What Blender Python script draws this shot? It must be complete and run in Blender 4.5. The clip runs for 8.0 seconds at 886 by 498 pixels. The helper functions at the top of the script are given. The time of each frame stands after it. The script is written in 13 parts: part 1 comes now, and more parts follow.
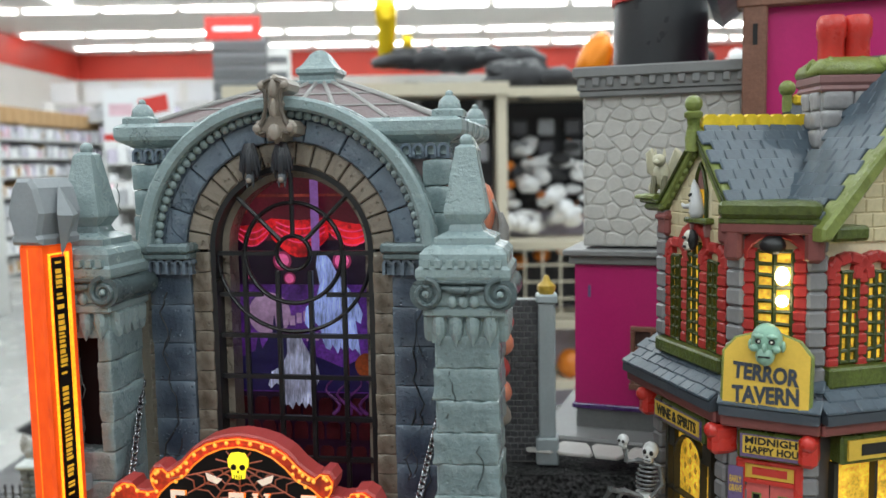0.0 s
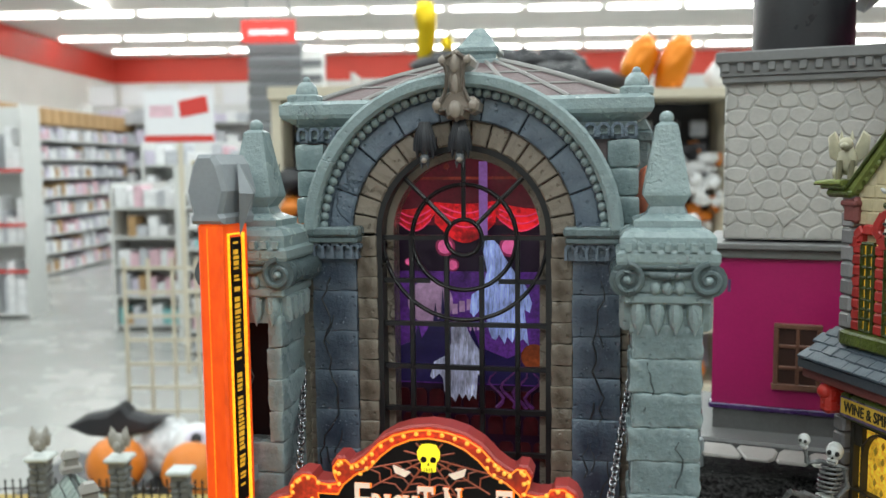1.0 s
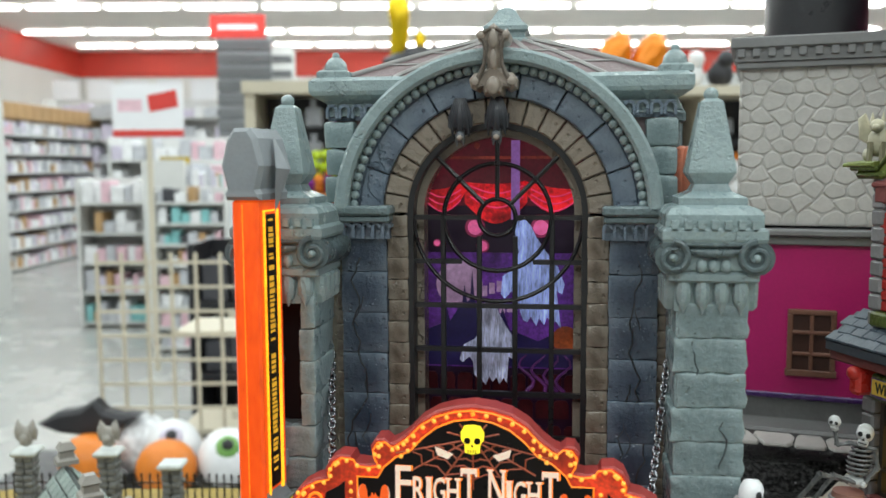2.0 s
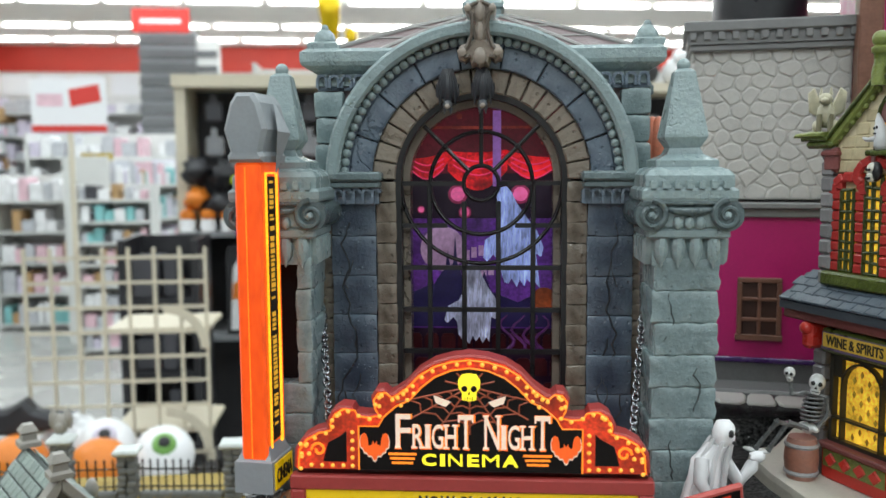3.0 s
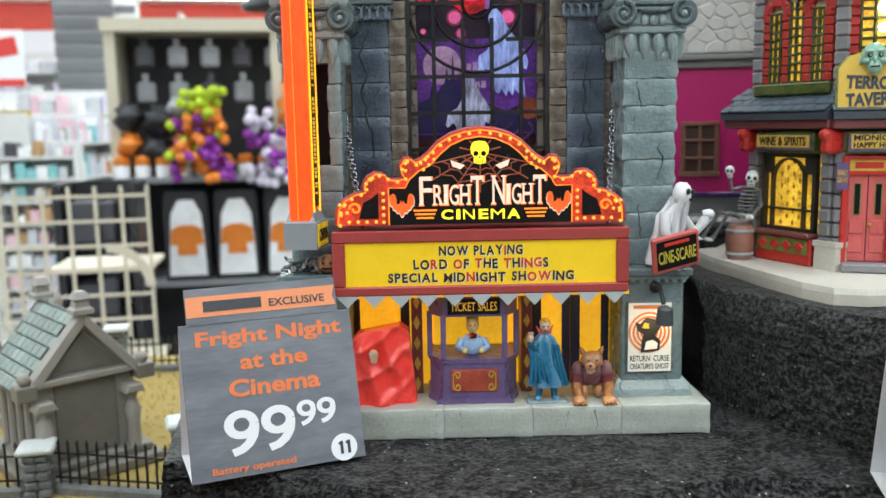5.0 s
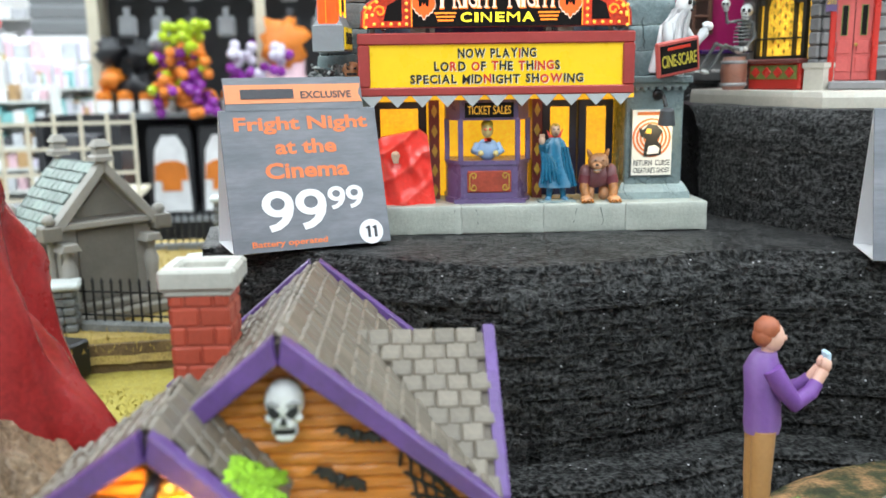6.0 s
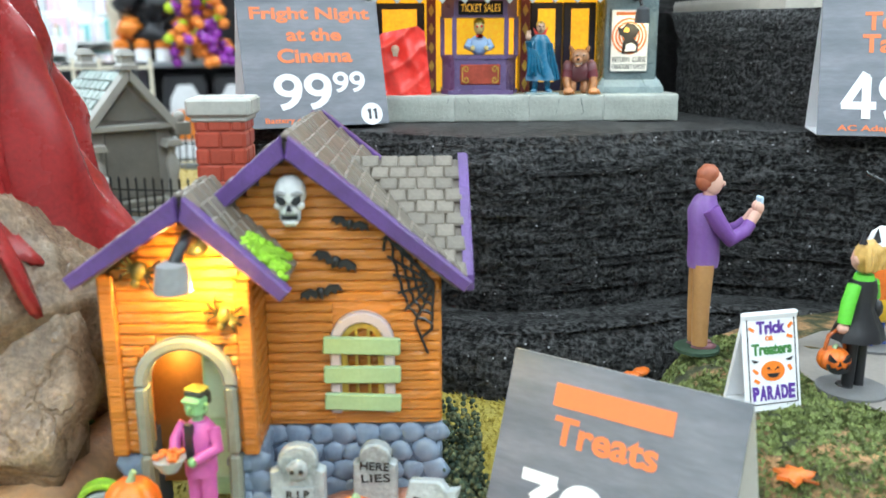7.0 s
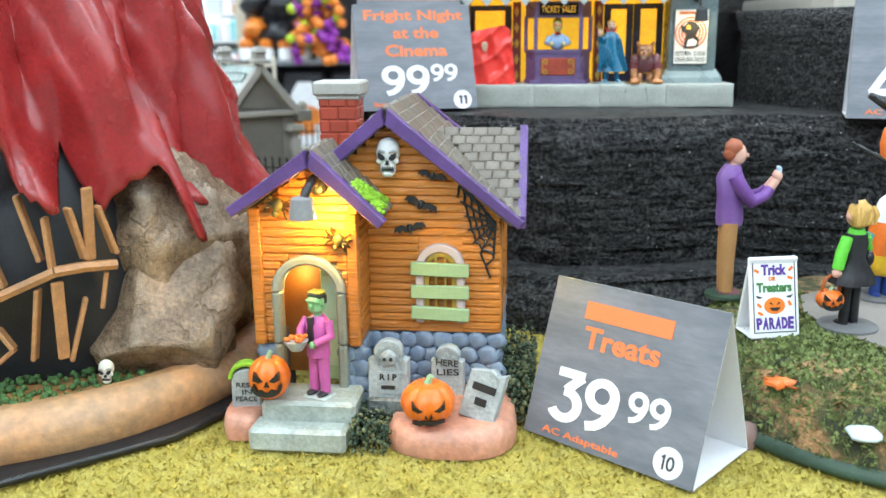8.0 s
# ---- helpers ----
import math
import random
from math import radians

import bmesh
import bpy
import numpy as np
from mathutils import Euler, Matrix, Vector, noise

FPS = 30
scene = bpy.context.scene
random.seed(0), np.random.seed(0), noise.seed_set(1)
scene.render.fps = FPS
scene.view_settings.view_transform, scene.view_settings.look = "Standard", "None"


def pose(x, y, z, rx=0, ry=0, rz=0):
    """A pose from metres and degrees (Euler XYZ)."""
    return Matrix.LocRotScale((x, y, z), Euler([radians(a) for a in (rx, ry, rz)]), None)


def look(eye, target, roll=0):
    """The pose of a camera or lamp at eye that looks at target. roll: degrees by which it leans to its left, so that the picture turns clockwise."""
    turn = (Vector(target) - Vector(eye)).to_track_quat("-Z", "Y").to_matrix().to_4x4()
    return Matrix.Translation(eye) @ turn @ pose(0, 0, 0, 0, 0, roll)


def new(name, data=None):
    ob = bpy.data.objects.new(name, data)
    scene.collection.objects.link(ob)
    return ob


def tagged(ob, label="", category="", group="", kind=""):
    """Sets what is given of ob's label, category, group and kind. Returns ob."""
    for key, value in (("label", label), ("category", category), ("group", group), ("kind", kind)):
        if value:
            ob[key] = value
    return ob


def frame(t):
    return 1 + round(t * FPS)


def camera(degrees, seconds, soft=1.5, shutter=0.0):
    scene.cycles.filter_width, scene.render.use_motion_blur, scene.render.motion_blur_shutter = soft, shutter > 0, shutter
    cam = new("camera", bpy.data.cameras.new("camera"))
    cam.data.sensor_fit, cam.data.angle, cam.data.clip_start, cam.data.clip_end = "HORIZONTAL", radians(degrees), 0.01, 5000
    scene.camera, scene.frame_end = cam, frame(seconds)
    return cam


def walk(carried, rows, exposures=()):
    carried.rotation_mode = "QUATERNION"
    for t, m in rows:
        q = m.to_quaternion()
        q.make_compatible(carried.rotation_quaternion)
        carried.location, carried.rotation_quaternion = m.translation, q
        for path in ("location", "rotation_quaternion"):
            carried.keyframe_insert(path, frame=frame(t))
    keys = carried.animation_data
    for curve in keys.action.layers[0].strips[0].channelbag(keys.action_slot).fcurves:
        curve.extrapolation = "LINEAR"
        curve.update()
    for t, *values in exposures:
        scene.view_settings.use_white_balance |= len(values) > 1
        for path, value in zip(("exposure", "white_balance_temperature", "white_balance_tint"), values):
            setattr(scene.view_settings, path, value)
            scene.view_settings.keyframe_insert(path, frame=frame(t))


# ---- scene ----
# The village was laid out in drawing units; S turns them into metres, Z0 is the floor's offset.
S, Z0 = 0.76, 0.35


def W(p):
    return Vector((p[0] * S, p[1] * S, p[2] * S + Z0))


cam = camera(54.1, 8.0)
cam.data.dof.use_dof = True
cam.data.dof.focus_distance = 0.46 * S
cam.data.dof.aperture_fstop = 15.0
PATH = [
    (0, (-0.001, -0.001, 1.451), (0.006, 1.989, 1.253), -1.0),
    (0.5, (-0.044, 0.013, 1.442), (-0.079, 2.004, 1.257), -0.7),
    (1, (-0.078, 0.019, 1.44), (-0.135, 2.009, 1.253), -0.6),
    (1.5, (-0.093, 0.027, 1.437), (-0.135, 2.017, 1.248), -0.5),
    (2.8, (-0.138, 0.013, 1.418), (0.01, 1.997, 1.22), -0.2),
    (3, (-0.142, 0.005, 1.415), (0.037, 1.987, 1.217), -0.3),
    (3.5, (-0.164, -0.017, 1.4), (0.083, 1.957, 1.2), -0.4),
    (4, (-0.177, -0.045, 1.382), (0.117, 1.923, 1.176), -0.6),
    (4.2, (-0.178, -0.054, 1.376), (0.125, 1.911, 1.164), -0.6),
    (5.5, (-0.218, -0.105, 1.288), (0.144, 1.831, 0.942), -1.1),
    (6, (-0.233, -0.13, 1.245), (0.147, 1.794, 0.854), -0.8),
    (6.5, (-0.245, -0.154, 1.217), (0.138, 1.758, 0.772), -0.6),
    (7, (-0.233, -0.201, 1.205), (0.111, 1.71, 0.729), -0.3),
    (7.5, (-0.216, -0.267, 1.208), (-0.013, 1.664, 0.73), -0.8),
    (8, (-0.227, -0.309, 1.204), (-0.131, 1.631, 0.727), -0.6),
]
walk(cam, [(t, look(W(eye), W(target), roll)) for t, eye, target, roll in PATH],
     exposures=[(0, 0.15, 6560, 9), (1, 0.13, 6700, 7), (1.5, 0.13, 6700, 7), (3, 0.15, 6560, 9), (4.2, 0.19, 6500, 10), (5.5, 0.63, 6440, 10), (6.5, 0.91, 6180, 7), (7.5, 0.90, 5960, 6), (8, 0.91, 5960, 7)])


# ---- light ----
world = bpy.data.worlds.new("store_air")
scene.world = world
world.use_nodes = True
world.node_tree.nodes["Background"].inputs[0].default_value = (0.9, 0.95, 1.0, 1)
world.node_tree.nodes["Background"].inputs[1].default_value = 0.05


def ceiling_light(x, y, z, sx, sy, watts):
    lamp = bpy.data.lights.new("fluorescent_row", "AREA")
    lamp.shape, lamp.size, lamp.size_y, lamp.energy = "RECTANGLE", sx, sy, watts
    lamp.color = (0.89, 0.985, 1.03)
    ob = new("fluorescent_row", lamp)
    ob.location = (x, y, z)
    return ob


for row_y, watts in ((-5.2, 170), (-2.6, 210), (0.0, 130), (2.6, 170), (5.2, 190), (8.0, 225), (11.5, 245), (15.0, 245)):
    ceiling_light(0.0, row_y, 4.34, 13.0, 0.35, watts)


# ---- mesh tools ----
class Geo:
    """Collects vertices and faces in drawing units."""

    def __init__(self):
        self.v, self.f = [], []

    def add(self, verts, faces, m=None):
        n = len(self.v)
        if m is not None:
            verts = [m @ Vector(p) for p in verts]
        self.v += [tuple(p) for p in verts]
        self.f += [tuple(i + n for i in f) for f in faces]
        return self

    def join(self, other, m=None):
        return self.add(other.v, other.f, m)

    def box(self, x0, x1, y0, y1, z0, z1, b=0.0, m=None):
        b = min(b, (x1 - x0) / 2.1, (y1 - y0) / 2.1, (z1 - z0) / 2.1)
        if b <= 0:
            v = [(x, y, z) for x in (x0, x1) for y in (y0, y1) for z in (z0, z1)]
            f = [(0, 1, 3, 2), (4, 6, 7, 5), (0, 4, 5, 1), (2, 3, 7, 6), (0, 2, 6, 4), (1, 5, 7, 3)]
            return self.add(v, f, m)
        c = ((x0 + x1) / 2, (y0 + y1) / 2, (z0 + z1) / 2)
        h = ((x1 - x0) / 2, (y1 - y0) / 2, (z1 - z0) / 2)
        v, f, idx = [], [], {}
        for sx in (-1, 1):
            for sy in (-1, 1):
                for sz in (-1, 1):
                    for a in range(3):
                        s = (sx, sy, sz)
                        idx[(s, a)] = len(v)
                        v.append(tuple(c[k] + s[k] * (h[k] - (0 if k == a else b)) for k in range(3)))
        for a in range(3):
            p, q = [k for k in range(3) if k != a]
            for sa in (-1, 1):
                loop = []
                for sp, sq in ((-1, -1), (1, -1), (1, 1), (-1, 1)):
                    s = [0, 0, 0]
                    s[a], s[p], s[q] = sa, sp, sq
                    loop.append(idx[(tuple(s), a)])
                flip = (sa < 0) != (a == 1)
                f.append(tuple(reversed(loop)) if flip else tuple(loop))
            for sp in (-1, 1):
                for sq in (-1, 1):
                    e = []
                    for sa in (-1, 1):
                        s = [0, 0, 0]
                        s[a], s[p], s[q] = sa, sp, sq
                        e.append(tuple(s))
                    loop = [idx[(e[0], p)], idx[(e[1], p)], idx[(e[1], q)], idx[(e[0], q)]]
                    flip = (sp * sq > 0) != (a == 1)
                    f.append(tuple(loop) if flip else tuple(reversed(loop)))
        for sx in (-1, 1):
            for sy in (-1, 1):
                for sz in (-1, 1):
                    loop = [idx[((sx, sy, sz), k)] for k in range(3)]
                    f.append(tuple(loop) if sx * sy * sz > 0 else tuple(reversed(loop)))
        return self.add(v, f, m)

    def prism(self, poly, y0, y1, b=0.0, m=None):
        """A polygon in x, z (counterclockwise seen from -y) pushed from y0 back to y1; b draws the front in."""
        n = len(poly)
        area = sum(poly[i][0] * poly[(i + 1) % n][1] - poly[(i + 1) % n][0] * poly[i][1] for i in range(n))
        if area < 0:
            poly = list(reversed(poly))
        v = [(x, y1, z) for x, z in poly]
        if b > 0:
            inner = []
            for i in range(n):
                a, c, d = Vector(poly[i - 1]), Vector(poly[i]), Vector(poly[(i + 1) % n])
                e1, e2 = (c - a).normalized(), (d - c).normalized()
                nn = Vector((-e1.y - e2.y, e1.x + e2.x))
                if nn.length < 1e-9:
                    nn = Vector((-e1.y, e1.x))
                nn.normalize()
                inner.append(tuple(c + nn * b))
            v += [(x, y0 + b, z) for x, z in poly] + [(x, y0, z) for x, z in inner]
        else:
            v += [(x, y0, z) for x, z in poly]
        f = [tuple(range(n - 1, -1, -1))]
        layers = len(v) // n
        for k in range(layers - 1):
            for i in range(n):
                j = (i + 1) % n
                f.append((k * n + i, k * n + j, (k + 1) * n + j, (k + 1) * n + i))
        f.append(tuple((layers - 1) * n + i for i in range(n)))
        return self.add(v, f, m)

    def lathe(self, profile, n=16, c=(0, 0, 0), m=None, squash=1.0):
        v, f = [], []
        for r, z in profile:
            for i in range(n):
                a = 2 * math.pi * i / n
                v.append((c[0] + r * math.cos(a), c[1] + r * squash * math.sin(a), c[2] + z))
        for k in range(len(profile) - 1):
            for i in range(n):
                j = (i + 1) % n
                f.append((k * n + i, k * n + j, (k + 1) * n + j, (k + 1) * n + i))
        f.append(tuple(range(n - 1, -1, -1)))
        f.append(tuple((len(profile) - 1) * n + i for i in range(n)))
        return self.add(v, f, m)

    def square(self, profile, c=(0, 0, 0), ratio=1.0, m=None):
        """A stack of square rings: (half width, z)."""
        v, f = [], []
        for r, z in profile:
            for sx, sy in ((-1, -1), (1, -1), (1, 1), (-1, 1)):
                v.append((c[0] + sx * r, c[1] + sy * r * ratio, c[2] + z))
        for k in range(len(profile) - 1):
            for i in range(4):
                j = (i + 1) % 4
                f.append((k * 4 + i, k * 4 + j, k * 4 + 4 + j, k * 4 + 4 + i))
        f.append((3, 2, 1, 0))
        f.append(tuple((len(profile) - 1) * 4 + i for i in range(4)))
        return self.add(v, f, m)

    def tube(self, pts, r, n=8, m=None):
        pts = [Vector(p) for p in pts]
        rs = r if isinstance(r, (list, tuple)) else [r] * len(pts)
        v, f = [], []
        up = None
        for i, p in enumerate(pts):
            d = (pts[min(i + 1, len(pts) - 1)] - pts[max(i - 1, 0)]).normalized()
            if up is None:
                up = Vector((0, 0, 1)) if abs(d.z) < 0.9 else Vector((1, 0, 0))
            s = d.cross(up)
            if s.length < 1e-6:
                s = d.cross(Vector((1, 0.3, 0)))
            s.normalize()
            up = s.cross(d).normalized()
            for k in range(n):
                a = 2 * math.pi * k / n
                v.append(p + (s * math.cos(a) + up * math.sin(a)) * rs[i])
        for i in range(len(pts) - 1):
            for k in range(n):
                j = (k + 1) % n
                f.append((i * n + k, i * n + j, (i + 1) * n + j, (i + 1) * n + k))
        f.append(tuple(range(n - 1, -1, -1)))
        f.append(tuple((len(pts) - 1) * n + k for k in range(n)))
        return self.add(v, f, m)

    def ball(self, c, r, n=10, rough=0.0, freq=1.0, m=None):
        rx, ry, rz = r if isinstance(r, (list, tuple)) else (r, r, r)
        v, f = [(c[0], c[1], c[2] - rz)], []
        rows = max(4, n // 2 + 1)
        for k in range(1, rows):
            b = -math.pi / 2 + math.pi * k / rows
            for i in range(n):
                a = 2 * math.pi * i / n
                v.append((c[0] + rx * math.cos(b) * math.cos(a), c[1] + ry * math.cos(b) * math.sin(a), c[2] + rz * math.sin(b)))
        v.append((c[0], c[1], c[2] + rz))
        for i in range(n):
            f.append((0, 1 + (i + 1) % n, 1 + i))
        for k in range(rows - 2):
            for i in range(n):
                j = (i + 1) % n
                f.append((1 + k * n + i, 1 + k * n + j, 1 + (k + 1) * n + j, 1 + (k + 1) * n + i))
        top, base = len(v) - 1, 1 + (rows - 2) * n
        for i in range(n):
            f.append((top, base + i, base + (i + 1) % n))
        if rough:
            cc, big = Vector(c), max(rx, ry, rz)
            v = [cc + (Vector(p) - cc) * (1 + rough * noise.noise((Vector(p) + Vector((3.1, 1.7, 0.4))) * freq / big)) for p in v]
        return self.add(v, f, m)

    def arc(self, cx, cz, r0, r1, a0, a1, y0, y1, n=4, b=0.0, gap=0.0):
        """A stone of an arch, from angle a0 to a1 (degrees)."""
        g0, g1 = math.degrees(gap / r0), math.degrees(gap / r1)
        inner = [(cx + r0 * math.cos(radians(a0 + g0 + (a1 - a0 - 2 * g0) * i / n)), cz + r0 * math.sin(radians(a0 + g0 + (a1 - a0 - 2 * g0) * i / n))) for i in range(n + 1)]
        outer = [(cx + r1 * math.cos(radians(a0 + g1 + (a1 - a0 - 2 * g1) * i / n)), cz + r1 * math.sin(radians(a0 + g1 + (a1 - a0 - 2 * g1) * i / n))) for i in range(n + 1)]
        return self.prism(inner + outer[::-1], y0, y1, b)

    def rough(self, w, d, h, seed, r=0.0014, amp=0.0006, cuts=(4, 2, 3), freq=150):
        """A cast stone block standing on z = 0, its front at y = 0: rounded edges, uneven faces."""
        def ticks(a, b, n):
            return [a, a + r, *(a + r + (b - a - 2 * r) * k / n for k in range(1, n)), b - r, b]
        axes = [ticks(-w / 2, w / 2, cuts[0]), ticks(0, d, cuts[1]), ticks(0, h, cuts[2])]
        lo, hi = Vector((-w / 2 + r, r, r)), Vector((w / 2 - r, d - r, h - r))
        idx, v, f = {}, [], []

        def vert(i, j, k):
            if (i, j, k) not in idx:
                p = Vector((axes[0][i], axes[1][j], axes[2][k]))
                q = Vector(tuple(min(max(p[a], lo[a]), hi[a]) for a in range(3)))
                o = (p - q).normalized()
                p = q + o * (r + amp * noise.noise(p * freq + Vector((seed * 3.7, seed * 1.3, 0))) + amp * 0.6 * noise.noise(p * freq * 2.7 + Vector((0, seed, seed))))
                idx[(i, j, k)] = len(v)
                v.append(tuple(p))
            return idx[(i, j, k)]
        n = [len(a) - 1 for a in axes]
        for a, b, c in ((0, 1, 2), (1, 2, 0), (2, 0, 1)):
            for i in range(n[b]):
                for j in range(n[c]):
                    for side in (0, n[a]):
                        loop = []
                        for di, dj in ((0, 0), (1, 0), (1, 1), (0, 1)):
                            q = [0, 0, 0]
                            q[a], q[b], q[c] = side, i + di, j + dj
                            loop.append(vert(*q))
                        f.append(tuple(loop) if side else tuple(reversed(loop)))
        return self.add(v, f, m=None)

    def sheet(self, fn, nu, nv, m=None):
        v = [fn(i / nu, j / nv) for j in range(nv + 1) for i in range(nu + 1)]
        f = [(j * (nu + 1) + i, j * (nu + 1) + i + 1, (j + 1) * (nu + 1) + i + 1, (j + 1) * (nu + 1) + i) for j in range(nv) for i in range(nu)]
        return self.add(v, f, m)

    def mesh(self, name, smooth=False):
        me = bpy.data.meshes.new(name)
        me.from_pydata([(x * S, y * S, z * S) for x, y, z in self.v], [], self.f)
        me.update()
        if smooth:
            me.shade_smooth()
            if smooth != "all":
                me.set_sharp_from_angle(angle=radians(smooth if smooth is not True else 40))
        return me


def local(x=0, y=0, z=0, rx=0, ry=0, rz=0, s=1.0):
    """A pose in drawing units, scaled into metres."""
    return Matrix.LocRotScale((x * S, y * S, z * S), Euler([radians(a) for a in (rx, ry, rz)]), (s, s, s))


def spin(x=0, y=0, z=0, rx=0, ry=0, rz=0):
    return pose(x, y, z, rx, ry, rz)


def thing(name, p, yaw=0, label="", category="", group="", kind=""):
    ob = new(name)
    ob.empty_display_size = 0.02
    ob.matrix_basis = Matrix.Translation(W(p)) @ pose(0, 0, 0, 0, 0, yaw)
    return tagged(ob, label, category, group, kind)


def part(name, geo, material, parent, label="", smooth=False, m=None):
    me = geo if isinstance(geo, bpy.types.Mesh) else geo.mesh(name, smooth)
    if material is not None and not me.materials:
        me.materials.append(material)
    ob = new(name, me)
    ob.parent = parent
    if m is not None:
        ob.matrix_basis = m
    return tagged(ob, label)


def single(name, geo, material, p=(0, 0, 0), yaw=0, label="", category="", group="", kind="", smooth=False):
    """A thing of one mesh."""
    me = geo.mesh(name, smooth)
    me.materials.append(material)
    ob = new(name, me)
    ob.matrix_basis = Matrix.Translation(W(p)) @ pose(0, 0, 0, 0, 0, yaw)
    return tagged(ob, label, category, group, kind)


def painted(name, pieces, p=(0, 0, 0), yaw=0, label="", category="", group="", parent=None, m=None, smooth=50):
    """One plain mesh painted in several colours: pieces of (geo, material)."""
    whole = Geo()
    marks = []
    mats = []
    for g, mt in pieces:
        if mt not in mats:
            mats.append(mt)
        marks += [mats.index(mt)] * len(g.f)
        whole.join(g)
    me = whole.mesh(name, smooth)
    for mt in mats:
        me.materials.append(mt)
    me.polygons.foreach_set("material_index", marks)
    ob = new(name, me)
    if parent is not None:
        ob.parent = parent
        if m is not None:
            ob.matrix_basis = m
        return tagged(ob, label)
    ob.matrix_basis = Matrix.Translation(W(p)) @ pose(0, 0, 0, 0, 0, yaw)
    return tagged(ob, label, category, group)


def words(body, height, width=None, depth=0.0006, bold=0.0, spacing=1.0, shear=0.0):
    """Letters standing in x, z, centred, facing -y, with their back at y = 0."""
    cu = bpy.data.curves.new("letters", "FONT")
    cu.body, cu.size, cu.align_x, cu.align_y = body, 1.0, "CENTER", "CENTER"
    cu.extrude, cu.offset, cu.space_character, cu.shear, cu.resolution_u = 0.05, bold, spacing, shear, 3
    tmp = bpy.data.objects.new("letters", cu)
    me = bpy.data.meshes.new_from_object(tmp)
    g = Geo()
    xs = [v.co.x for v in me.vertices]
    ys = [v.co.y for v in me.vertices]
    w, h = max(xs) - min(xs), max(ys) - min(ys)
    kz = height / h
    kx = width / w if width else kz
    cx, cy = (max(xs) + min(xs)) / 2, (max(ys) + min(ys)) / 2
    g.add([((v.co.x - cx) * kx, -(v.co.z + 0.05) * 10 * depth, (v.co.y - cy) * kz) for v in me.vertices], [tuple(p.vertices) for p in me.polygons])
    bpy.data.objects.remove(tmp)
    bpy.data.meshes.remove(me)
    bpy.data.curves.remove(cu)
    return g


def letters(name, geo, mt, parent, m):
    """One mesh a letter for a line of writing."""
    lots = {}
    root = list(range(len(geo.v)))

    def top(i):
        while root[i] != i:
            root[i] = root[root[i]]
            i = root[i]
        return i
    for f in geo.f:
        for i in f[1:]:
            root[top(i)] = top(f[0])
    for f in geo.f:
        lots.setdefault(top(f[0]), []).append(f)
    spans = sorted((min(geo.v[i][0] for f in fs for i in f), max(geo.v[i][0] for f in fs for i in f), fs) for fs in lots.values())
    runs = []
    for x0, x1, fs in spans:
        if runs and x0 < runs[-1][0] - 1e-5:
            runs[-1] = (max(runs[-1][0], x1), runs[-1][1] + fs)
        else:
            runs.append((x1, fs))
    for _, fs in runs:
        used = sorted({i for f in fs for i in f})
        at = {i: k for k, i in enumerate(used)}
        part(name, Geo().add([geo.v[i] for i in used], [tuple(at[i] for i in f) for f in fs]), mt, parent, m=m)


def bars(rows, w, h, gap=0.35):
    """Plain bars in place of writing that cannot be read."""
    g = Geo()
    for k in range(rows):
        z = h / 2 - (k + 0.5) * h / rows
        ww = w * (1 - 0.25 * ((k * 7) % 3) / 3)
        g.box(-ww / 2, ww / 2, -0.0004, 0, z - h / rows * (1 - gap) / 2, z + h / rows * (1 - gap) / 2)
    return g


# ---- materials ----
def node_mask(node, link, place):
    """A coarse patchy mask."""
    nd = node("ShaderNodeTexNoise", Scale=26.0, Detail=2.0)
    link(place, nd.inputs["Vector"])
    return nd.outputs[0]


